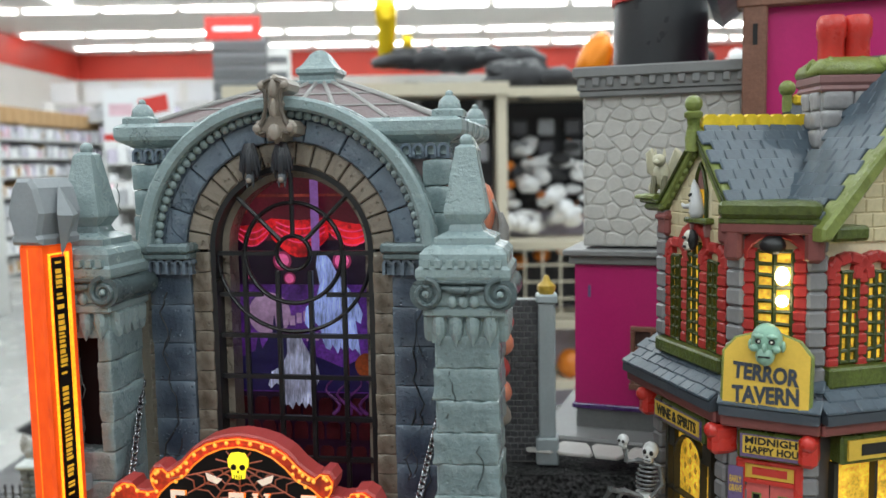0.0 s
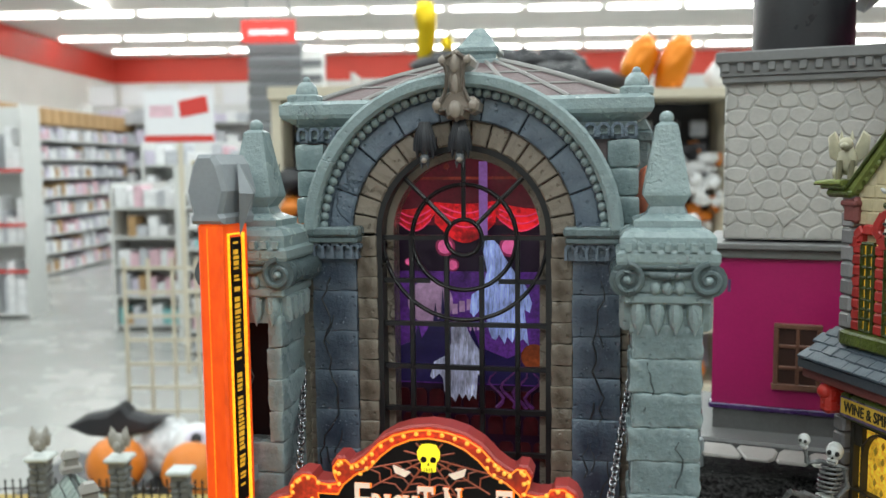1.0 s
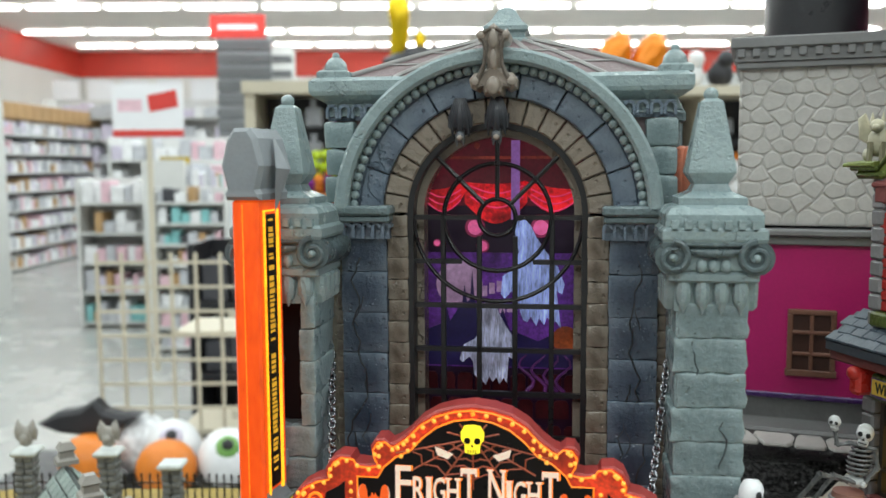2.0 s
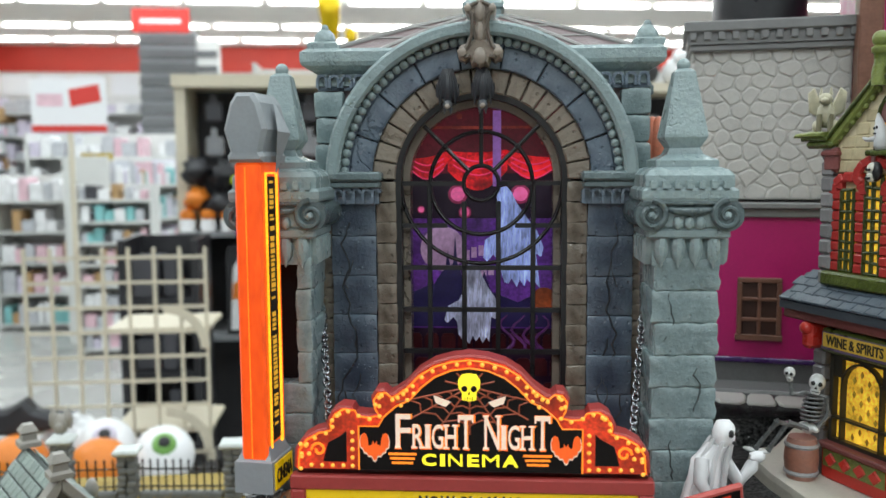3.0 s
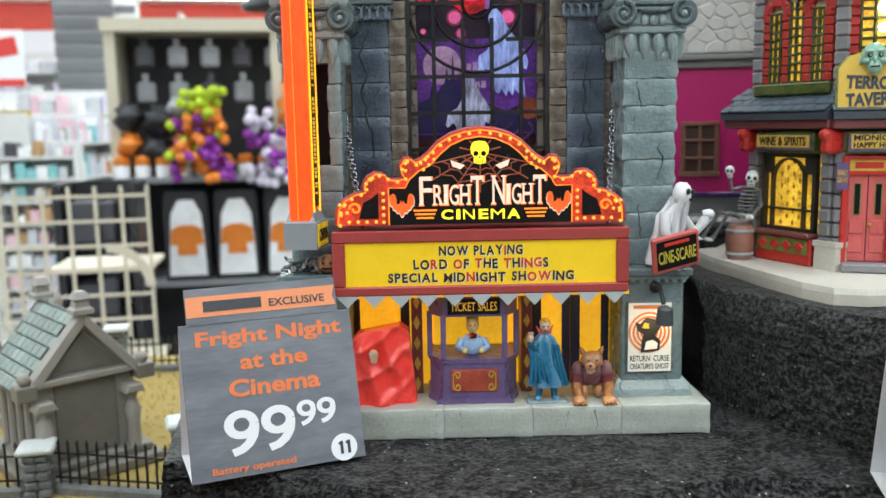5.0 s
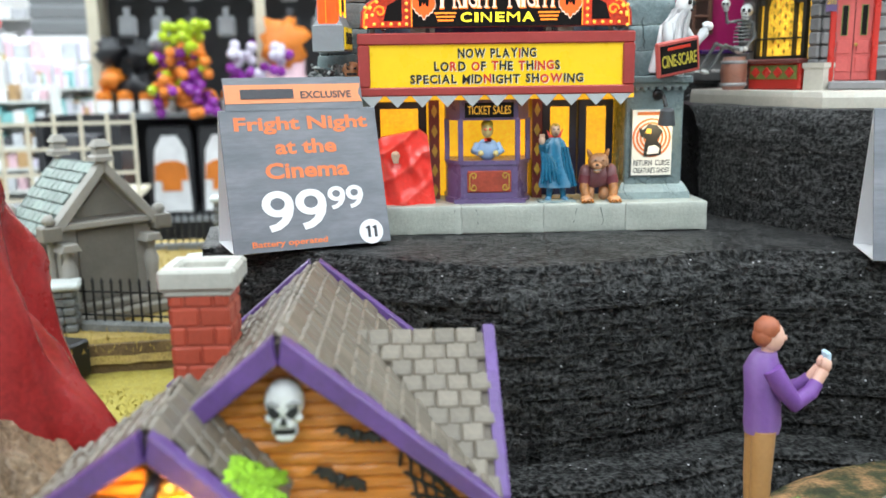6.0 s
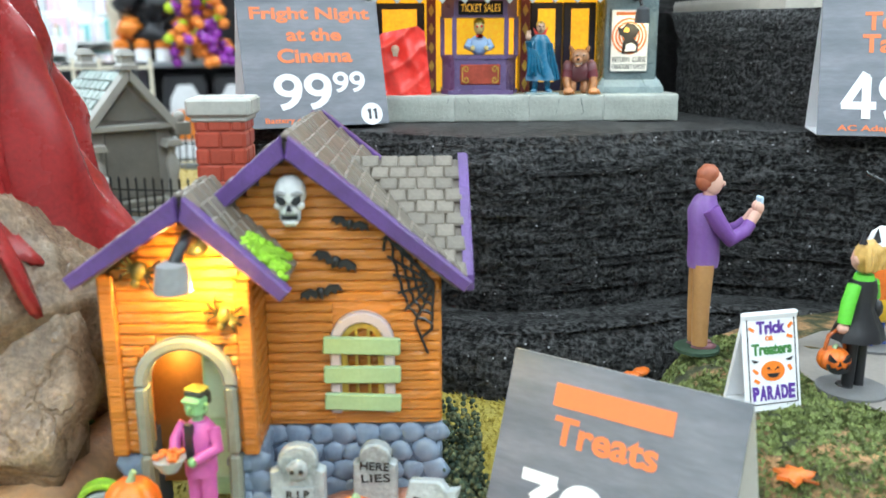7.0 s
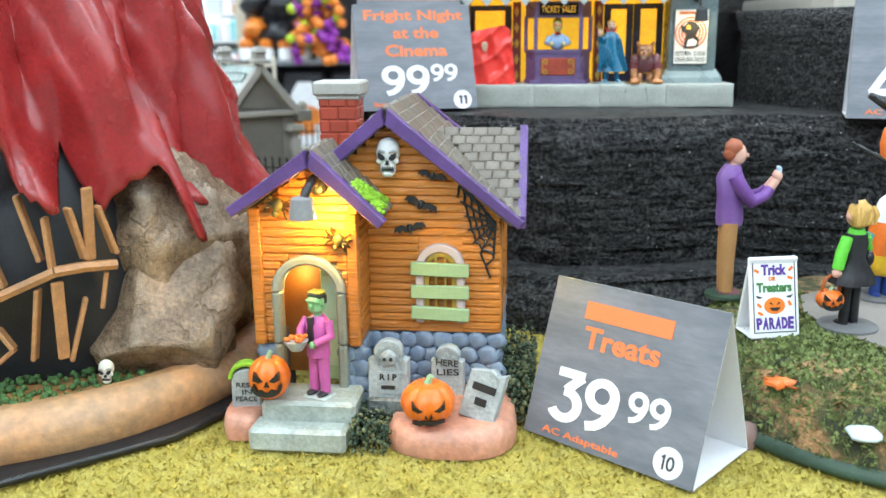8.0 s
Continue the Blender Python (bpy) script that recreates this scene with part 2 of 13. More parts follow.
def material(name, color, rough=0.5, metal=0.0, vary=0.12, scale=60, bump=0.15, fine=600, worn=0.0, dark=0.0, emit=0.0, tint=None, rnd=0.0, spec=0.5, second=None, stretch=None, pits=0.0, split=0.0):
    """A painted or plain surface: grain at two scales, relief, lighter rubbed edges (worn) and dark paint in the hollows (dark)."""
    mt = bpy.data.materials.new(name)
    mt.use_nodes = True
    nt = mt.node_tree
    bsdf = nt.nodes["Principled BSDF"]
    link = nt.links.new

    def node(kind, **sets):
        nd = nt.nodes.new(kind)
        for k, val in sets.items():
            nd.inputs[k].default_value = val
        return nd

    co = nt.nodes.new("ShaderNodeTexCoord")
    n1 = node("ShaderNodeTexNoise", Scale=scale, Detail=6.0, Roughness=0.6)
    n2 = node("ShaderNodeTexNoise", Scale=fine, Detail=3.0, Roughness=0.6)
    place = co.outputs["Object"]
    if stretch:
        mp = nt.nodes.new("ShaderNodeMapping")
        mp.inputs["Scale"].default_value = stretch
        link(place, mp.inputs["Vector"])
        place = mp.outputs[0]
    link(place, n1.inputs["Vector"])
    link(place, n2.inputs["Vector"])
    base = nt.nodes.new("ShaderNodeRGB")
    base.outputs[0].default_value = (*color, 1)
    out = base.outputs[0]

    def mix(fac, a, b, kind="MIX"):
        mx = nt.nodes.new("ShaderNodeMix")
        mx.data_type, mx.blend_type = "RGBA", kind
        if isinstance(fac, (int, float)):
            mx.inputs[0].default_value = fac
        else:
            link(fac, mx.inputs[0])
        for sock, val in ((mx.inputs[6], a), (mx.inputs[7], b)):
            if isinstance(val, tuple):
                sock.default_value = val
            else:
                link(val, sock)
        return mx.outputs[2]

    def ramp(src, a, b, lo=0.0, hi=1.0):
        mr = node("ShaderNodeMapRange")
        mr.inputs[1].default_value, mr.inputs[2].default_value, mr.inputs[3].default_value, mr.inputs[4].default_value = a, b, lo, hi
        link(src, mr.inputs[0])
        return mr.outputs[0]

    if second is not None:
        out = mix(ramp(n1.outputs[0], 0.42, 0.6), out, (*second, 1))
    v1 = ramp(n1.outputs[0], 0.3, 0.7, 1 - vary, 1 + vary)
    v2 = ramp(n2.outputs[0], 0.3, 0.7, 1 - vary * 0.6, 1 + vary * 0.6)
    mul = nt.nodes.new("ShaderNodeMath")
    mul.operation = "MULTIPLY"
    link(v1, mul.inputs[0])
    link(v2, mul.inputs[1])
    val = mul.outputs[0]
    if rnd:
        info = nt.nodes.new("ShaderNodeObjectInfo")
        rr = ramp(info.outputs["Random"], 0, 1, 1 - rnd, 1 + rnd)
        m2 = nt.nodes.new("ShaderNodeMath")
        m2.operation = "MULTIPLY"
        link(val, m2.inputs[0])
        link(rr, m2.inputs[1])
        val = m2.outputs[0]
    hsv = nt.nodes.new("ShaderNodeHueSaturation")
    link(out, hsv.inputs["Color"])
    link(val, hsv.inputs["Value"])
    out = hsv.outputs[0]
    if worn or dark:
        geo = nt.nodes.new("ShaderNodeNewGeometry")
        if worn:
            light = tuple(min(1, c * 0.5 + 0.35) for c in color) if tint is None else tint
            out = mix(ramp(geo.outputs["Pointiness"], 0.505, 0.57, 0, worn), out, (*light, 1))
        if dark:
            out = mix(ramp(geo.outputs["Pointiness"], 0.495, 0.43, 0, dark), out, (color[0] * 0.2, color[1] * 0.2, color[2] * 0.2, 1))
    link(out, bsdf.inputs["Base Color"])
    bsdf.inputs["Metallic"].default_value = metal
    bsdf.inputs["Specular IOR Level"].default_value = spec
    link(ramp(n1.outputs[0], 0.3, 0.7, max(0.02, rough - 0.1), min(1, rough + 0.1)), bsdf.inputs["Roughness"])
    if bump:
        add = nt.nodes.new("ShaderNodeMath")
        add.operation = "ADD"
        link(n1.outputs[0], add.inputs[0])
        link(n2.outputs[0], add.inputs[1])
        bp = node("ShaderNodeBump", Strength=bump, Distance=0.0008)
        high = add.outputs[0]
        if pits:
            cells = node("ShaderNodeTexVoronoi", Scale=290.0, Randomness=1.0)
            link(place, cells.inputs["Vector"])
            deep = nt.nodes.new("ShaderNodeMath")
            deep.operation = "ADD"
            link(high, deep.inputs[0])
            link(ramp(cells.outputs["Distance"], 0.05, 0.2, -pits, 0.0), deep.inputs[1])
            high = deep.outputs[0]
        if split:
            edge = node("ShaderNodeTexVoronoi", Scale=48.0, Randomness=1.0)
            edge.feature = "DISTANCE_TO_EDGE"
            bend = node("ShaderNodeMix")
            bend.data_type = "VECTOR"
            bend.inputs[0].default_value = 0.035
            link(place, bend.inputs[4])
            link(n1.outputs["Color"], bend.inputs[5])
            link(bend.outputs[1], edge.inputs["Vector"])
            here = ramp(node_mask(node, link, place), 0.52, 0.60)
            line = nt.nodes.new("ShaderNodeMath")
            line.operation = "MULTIPLY"
            link(ramp(edge.outputs["Distance"], 0.0, 0.035, -split, 0.0), line.inputs[0])
            link(here, line.inputs[1])
            both = nt.nodes.new("ShaderNodeMath")
            both.operation = "ADD"
            link(high, both.inputs[0])
            link(line.outputs[0], both.inputs[1])
            high = both.outputs[0]
        link(high, bp.inputs["Height"])
        link(bp.outputs[0], bsdf.inputs["Normal"])
    if emit:
        link(out, bsdf.inputs["Emission Color"])
        bsdf.inputs["Emission Strength"].default_value = emit
    return mt


def glow(name, color, strength, scale=40, vary=0.3):
    return material(name, color, 0.4, vary=vary, scale=scale, bump=0.05, emit=strength)


BLACK = material("black_paint", (0.012, 0.012, 0.014), 0.4, vary=0.2)
PAPER = material("white_card", (0.78, 0.78, 0.8), 0.6, vary=0.03, bump=0.05)


# ---- the store ----
FLOOR = -Z0 / S          # the shop floor in drawing units
CEIL = 5.3
floor_mat = material("polished_concrete", (0.36, 0.36, 0.345), 0.25, vary=0.06, scale=1.5, bump=0.03, fine=30)
wall_mat = material("white_wall_paint", (0.75, 0.75, 0.73), 0.6, vary=0.03, scale=2, bump=0.05, fine=40)
red_band = material("red_wall_band", (0.62, 0.055, 0.035), 0.5, vary=0.06, scale=1.5, bump=0.03, fine=30)
ceil_mat = material("ceiling_white", (0.86, 0.86, 0.83), 0.7, vary=0.04, scale=2, bump=0.05, fine=40)
tube_mat = glow("fluorescent_tube", (1.0, 1.0, 1.0), 9.0, 2, 0.02)

single("floor", Geo().box(-14, 14, -14, 30, FLOOR - 0.1, FLOOR), floor_mat, kind="structure", label="pale polished shop floor", category="floor")
single("ceiling", Geo().box(-14, 14, -14, 30, CEIL, CEIL + 0.1), ceil_mat, kind="structure", label="white shop ceiling", category="ceiling")
for nm, b in (("wall_north", (-14, 14, 30, 30.2)), ("wall_south", (-14, 14, -14.2, -14)), ("wall_west", (-12.4, -12.2, -14, 30)), ("wall_east", (14, 14.2, -14, 30))):
    ob = single(nm, Geo().box(b[0], b[1], b[2], b[3], FLOOR, CEIL), wall_mat, kind="structure", label="white painted shop wall with a red band on top", category="wall")
    inset = 0.04
    part("band", Geo().box(b[0] - inset, b[1] + inset, b[2] - inset, b[3] + inset, CEIL - 0.85, CEIL - 0.002), red_band, ob, "red painted band")
    for k in range(7):
        z = FLOOR + 0.5 + k * 0.72
        part("groove", Geo().box(b[0] - 0.012, b[1] + 0.012, b[2] - 0.012, b[3] + 0.012, z, z + 0.03), wall_mat, ob)

tube_mesh = Geo().box(-0.85, 0.85, -0.09, 0.09, -0.05, 0.0, 0.02).mesh("tube")
tube_mesh.materials.append(tube_mat)
for y in (21.5, 25.4, 28.2):
    for k in range(13):
        x = -11 + k * 1.9 + (0.4 if y > 26 else 0)
        ob = new("fluorescent_lamp", tube_mesh)
        ob.location = W((x, y, CEIL - 0.03))
        tagged(ob, "long white fluorescent ceiling lamp, lit", "lamp", "rows of ceiling lamps")
for k in range(5):
    ob = new("fluorescent_lamp", tube_mesh)
    ob.matrix_basis = Matrix.Translation(W((-8.6, 12.5 + k * 1.85, CEIL - 0.03))) @ pose(0, 0, 0, 0, 0, 90)
    tagged(ob, "long white fluorescent ceiling lamp, lit", "lamp", "rows of ceiling lamps")

# ---- the display stand ----


def foam_material():
    """Black carved foam: streaks along the layers, coarse pores, sparse white specks."""
    mt = bpy.data.materials.new("black_foam")
    mt.use_nodes = True
    nt = mt.node_tree
    bsdf = nt.nodes["Principled BSDF"]
    link = nt.links.new
    co = nt.nodes.new("ShaderNodeTexCoord")
    mp = nt.nodes.new("ShaderNodeMapping")
    mp.inputs["Scale"].default_value = (110, 110, 520)
    link(co.outputs["Object"], mp.inputs["Vector"])
    streak = nt.nodes.new("ShaderNodeTexNoise")
    streak.inputs["Scale"].default_value, streak.inputs["Detail"].default_value = 1.0, 8.0
    streak.inputs["Roughness"].default_value = 0.7
    link(mp.outputs[0], streak.inputs["Vector"])
    pores = nt.nodes.new("ShaderNodeTexNoise")
    pores.inputs["Scale"].default_value, pores.inputs["Detail"].default_value = 520.0, 5.0
    link(co.outputs["Object"], pores.inputs["Vector"])
    cells = nt.nodes.new("ShaderNodeTexVoronoi")
    cells.inputs["Scale"].default_value = 420.0
    link(co.outputs["Object"], cells.inputs["Vector"])
    white = nt.nodes.new("ShaderNodeSeparateColor")
    link(cells.outputs["Color"], white.inputs[0])
    rare = nt.nodes.new("ShaderNodeMath")
    rare.operation = "GREATER_THAN"
    rare.inputs[1].default_value = 0.955
    link(white.outputs[0], rare.inputs[0])
    near = nt.nodes.new("ShaderNodeMath")
    near.operation = "LESS_THAN"
    near.inputs[1].default_value = 0.22
    link(cells.outputs["Distance"], near.inputs[0])
    speck = nt.nodes.new("ShaderNodeMath")
    speck.operation = "MULTIPLY"
    link(rare.outputs[0], speck.inputs[0])
    link(near.outputs[0], speck.inputs[1])
    ramp = nt.nodes.new("ShaderNodeMapRange")
    ramp.inputs[1].default_value, ramp.inputs[2].default_value, ramp.inputs[3].default_value, ramp.inputs[4].default_value = 0.44, 0.62, 0.002, 0.118
    half = nt.nodes.new("ShaderNodeMix")
    half.inputs[0].default_value = 0.55
    link(streak.outputs[0], half.inputs[2])
    link(pores.outputs[0], half.inputs[3])
    link(half.outputs[0], ramp.inputs[0])
    grey = nt.nodes.new("ShaderNodeCombineColor")
    for k in range(3):
        link(ramp.outputs[0], grey.inputs[k])
    mix = nt.nodes.new("ShaderNodeMix")
    mix.data_type = "RGBA"
    link(speck.outputs[0], mix.inputs[0])
    link(grey.outputs[0], mix.inputs[6])
    mix.inputs[7].default_value = (0.5, 0.5, 0.52, 1)
    link(mix.outputs[2], bsdf.inputs["Base Color"])
    bsdf.inputs["Roughness"].default_value = 0.42
    bsdf.inputs["Specular IOR Level"].default_value = 0.28
    add = nt.nodes.new("ShaderNodeMath")
    add.operation = "ADD"
    link(streak.outputs[0], add.inputs[0])
    link(pores.outputs[0], add.inputs[1])
    bp = nt.nodes.new("ShaderNodeBump")
    bp.inputs["Strength"].default_value, bp.inputs["Distance"].default_value = 1.0, 0.004
    link(add.outputs[0], bp.inputs["Height"])
    link(bp.outputs[0], bsdf.inputs["Normal"])
    return mt


foam = foam_material()
table_mat = material("white_laminate", (0.7, 0.7, 0.7), 0.4, vary=0.04)
MAT_Z, TER, UP = 1.008, 1.147, 1.222

stand = thing("display_table", (0, 0.4, FLOOR), label="white laminate shop display table under the village", category="table")
part("tabletop", Geo().box(-0.75, 0.9, -0.52, 0.75, 0.98 - FLOOR, 1.0 - FLOOR, 0.004), table_mat, stand)
for sx in (-0.7, 0.8):
    for sy in (-0.45, 0.65):
        part("leg", Geo().box(sx, sx + 0.05, sy, sy + 0.05, 0, 0.98 - FLOOR, 0.003), table_mat, stand)


def edge_y(x):
    """Front line of the cinema's foam step."""
    return 0.275 + 0.075 * max(0.0, min(1.0, (-0.12 - x) / 0.14)) + 0.012 * math.sin(x * 19) - 0.06 * max(0.0, min(1.0, (x - 0.02) / 0.1))


def foam_block(x0, x1, front, back, z0, z1, nx, layers, slope):
    """A block of stacked foam: carved front in thin layers, lumpy top."""
    g = Geo()
    cols = []
    for i in range(nx + 1):
        x = x0 + (x1 - x0) * i / nx
        col = []
        for k in range(layers + 1):
            z = z0 + (z1 - z0) * k / layers
            rr = 0.004 * noise.noise((x * 14, k * 0.9, 3.3)) + 0.0026 * noise.noise((x * 70, k * 2.3, 9.1)) + 0.0022 * (k % 2) + 0.003 * noise.noise((x * 260, k * 5.1, 2.2)) + 0.0016 * noise.noise((x * 640, k * 7.7, 4.1))
            edge = max(0.0, (z - (z1 - 0.022)) / 0.022)
            col.append((x, front(x) + slope * (z - z0) + rr + 0.018 * edge * edge, z))
        n_top = 10
        for k in range(1, n_top + 1):
            y0 = col[layers][1]
            y = y0 + (back(x) - y0) * (k / n_top) ** 1.5
            col.append((x, y, z1 + 0.0012 * noise.noise((x * 25, y * 25, 1.0)) * (1 if k < n_top else 0)))
        col.append((x, back(x), z0))
        cols.append(col)
    rows = len(cols[0])
    v = [p for c in cols for p in c]
    f = [(i * rows + k, (i + 1) * rows + k, (i + 1) * rows + k + 1, i * rows + k + 1) for i in range(nx) for k in range(rows - 1)]
    n = len(v)
    f += [tuple(range(rows - 1, -1, -1)), tuple(nx * rows + k for k in range(rows))]
    return g.add(v, f)


terrace = thing("foam_terrace", (0, 0, 0), 0, "black carved foam terraces carrying the toy buildings", "display step")
part("foam_step", foam_block(-0.275, 0.75, lambda x: edge_y(x) + 0.012, lambda x: 0.75 if x > -0.222 else 0.47, 1.03, TER, 760, 50, 0.0), foam, terrace, smooth="all")
part("foam_ledge", foam_block(-0.262, 0.75, lambda x: edge_y(x) - 0.034, lambda x: 0.45, 1.0, 1.0435, 500, 12, 0.05), foam, terrace, smooth="all")
part("ledge_top", Geo().sheet(lambda u, w: (-0.255 + u, edge_y(-0.255 + u) - 0.018 + 0.05 * w + 0.002 * noise.noise((u * 60, w * 2, 0)), 1.0452 + 0.0006 * noise.noise((u * 90, w * 4, 3)) - (0.003 if w == 0 else 0)), 240, 8), foam, terrace, "black foam ledge", smooth="all")
part("foam_riser", foam_block(0.068, 0.75, lambda x: 0.44 - 0.155 * min(1.0, max(0.0, (x - 0.068) / 0.05)) ** 0.6, lambda x: 0.75, TER - 0.004, UP, 360, 26, 0.05), foam, terrace, smooth="all")

# grassy mat: a sheet with tufts
grass_mat = material("dry_grass", (0.50, 0.40, 0.065), 0.85, vary=0.45, scale=120, bump=1.0, fine=900, second=(0.34, 0.285, 0.065))
single("grass_mat", Geo().sheet(lambda u, v: (-0.75 + 1.6 * u, -0.1 + 0.85 * v, MAT_Z - 0.001 + 0.0012 * noise.noise((u * 60, v * 40, 0))), 120, 70), grass_mat, kind="stuff", label="mustard green artificial grass mat on the table", category="grass")
tuft, tr = Geo(), random.Random(5)
tv, tf = [], []
for k in range(42000):
    x, y = tr.uniform(-0.46, 0.10), tr.uniform(-0.03, 0.25)
    if k % 7 == 0:
        x, y = tr.uniform(-0.6, -0.25), tr.uniform(0.25, 0.55)
    a, s_, h = tr.uniform(0, 6.28), tr.uniform(0.0005, 0.0011), tr.uniform(0.001, 0.0034)
    n = len(tv)
    tv += [(x + s_ * math.cos(a), y + s_ * math.sin(a), MAT_Z - 0.001), (x - s_ * math.cos(a), y - s_ * math.sin(a), MAT_Z - 0.001), (x + tr.uniform(-0.0026, 0.0026), y + tr.uniform(-0.0026, 0.0026), MAT_Z - 0.001 + h)]
    tf.append((n, n + 1, n + 2))
single("grass_tufts", tuft.add(tv, tf), grass_mat, kind="stuff", label="short mustard green artificial grass tufts", category="grass")


# ---- the cinema ----
# Edge tint: brushed paint, strengthened to put glossy edge highlights into the colour.
teal = material("grey_green_resin", (0.180, 0.240, 0.250), 0.27, vary=0.18, scale=50, bump=0.6, pits=0.5, split=1.6, worn=0.5, dark=0.6, tint=(0.34, 0.42, 0.42), rnd=0.08)
navy = material("navy_stone_resin", (0.036, 0.052, 0.080), 0.18, vary=0.25, scale=60, bump=0.75, pits=1.0, split=2.0, worn=0.5, dark=0.6, tint=(0.24, 0.30, 0.36), rnd=0.14)
brown = material("brown_stone_resin", (0.092, 0.071, 0.051), 0.17, vary=0.28, scale=60, bump=0.75, pits=1.0, split=2.0, worn=0.5, dark=0.6, tint=(0.38, 0.33, 0.27), rnd=0.16)
mauve = material("mauve_roof_resin", (0.13, 0.085, 0.088), 0.42, vary=0.2, scale=50, bump=0.3, worn=0.3, tint=(0.38, 0.32, 0.32))
plaster = material("carved_brown_resin", (0.17, 0.135, 0.105), 0.4, vary=0.3, worn=0.4, dark=0.6, tint=(0.45, 0.4, 0.35))
iron = material("black_iron_plastic", (0.012, 0.012, 0.013), 0.35, vary=0.2)
slab = material("pavement_grey_resin", (0.40, 0.42, 0.37), 0.38, vary=0.14, bump=0.4, worn=0.3, dark=0.4, rnd=0.05)
maroon = material("marquee_red_plastic", (0.36, 0.045, 0.040), 0.42, vary=0.1, bump=0.1)
yellow = material("marquee_yellow_panel", (0.80, 0.53, 0.008), 0.3, vary=0.03, bump=0.03, emit=0.18)
chrome = material("steel_chain", (0.3, 0.3, 0.32), 0.25, metal=1.0, vary=0.2)
gold = material("gold_paint", (0.55, 0.36, 0.05), 0.35, vary=0.2)
purple = material("purple_paint", (0.075, 0.024, 0.155), 0.3, vary=0.15, worn=0.2)
redpaint = material("red_paint", (0.55, 0.03, 0.02), 0.4, vary=0.15)
bulb = glow("marquee_bulb", (1.0, 0.46, 0.06), 0.38, vary=0.3)
lampred = glow("marquee_lit_red", (0.50, 0.036, 0.010), 0.28, 60, 0.6)
web_rust = material("web_rust_print", (0.36, 0.075, 0.03), 0.4, vary=0.2, bump=0.05)
neon = material("lit_orange_plastic", (0.86, 0.085, 0.008), 0.4, vary=0.28, scale=12, bump=0.05, emit=0.5, stretch=(1, 1, 0.3), second=(1.0, 0.2, 0.012))
neon_edge = glow("lit_yellow_edge", (1.0, 0.42, 0.02), 1.1, 40, 0.3)
# Emission on entrance walls, soffit and panes replaces the light of booth lamps.
booth_yellow = glow("glowing_yellow_wall", (0.88, 0.46, 0.015), 0.5, 30, 0.2)
door_navy = material("door_navy_paint", (0.015, 0.016, 0.05), 0.4)
gl_white = glow("lit_white_letters", (0.86, 0.66, 0.53), 0.32, vary=0.1)
gl_yellow = glow("lit_yellow_letters", (0.95, 0.8, 0.03), 0.7, vary=0.1)
gl_orange = glow("lit_orange_print", (1.0, 0.25, 0.02), 0.6, vary=0.1)
gl_gold = glow("lit_gold_lettering", (0.80, 0.42, 0.03), 0.35, vary=0.2)
gl_bat = glow("lit_bat_print", (0.85, 0.11, 0.012), 0.4, vary=0.15)

cinema = thing("cinema_building", (-0.0915, 0.3911, TER), -9, "gothic stone toy cinema with lit marquee and barred arched window", "toy building")

# pavement
def stone_set(name, count, mt, *size, **kw):
    """A few unlike castings of one stone."""
    made = []
    for q in range(count):
        me = Geo().rough(*size, q + 1, **kw).mesh(name, 50)
        me.materials.append(mt)
        made.append(me)
    return made


paving = stone_set("paving_stone", 3, slab, 0.0522, 0.16, 0.0182, r=0.0010, amp=0.0005, cuts=(10, 6, 4), freq=140)
for k in range(5):
    part("paving_stone", paving[k % 3], None, cinema, m=local(-0.104 + k * 0.052, 0, 0))
part("foundation", Geo().box(-0.128, 0.128, 0.006, 0.20, 0.0005, 0.0165), slab, cinema)

# body, cornice, quoins
part("back_wall", Geo().box(-0.083, 0.083, 0.105, 0.20, 0.018, 0.31), mauve, cinema)
for sx in (-1, 1):
    part("side_wall", Geo().box(min(sx * 0.083, sx * 0.06), max(sx * 0.083, sx * 0.06), 0.074, 0.105, 0.018, 0.31), mauve, cinema)
    q = Geo().rough(0.0156, 0.012, 0.0134, 4 + sx, 0.0014, 0.0007).mesh("quoin", 40)
    q.materials.append(teal)
    for k in range(4):
        part("quoin", q, None, cinema, m=local(sx * (0.0795 + 0.0006 * (k % 2)), 0.068, 0.2505 + k * 0.0139, ry=1.2 * (k % 3 - 1)))
CZ = 0.259
prof = [(0.0, 0.3065), (0.012, 0.3085), (0.012, 0.3145), (0.0135, 0.3155), (0.0185, 0.3185), (0.0195, 0.3205), (0.0195, 0.3255), (0.0165, 0.3275)]
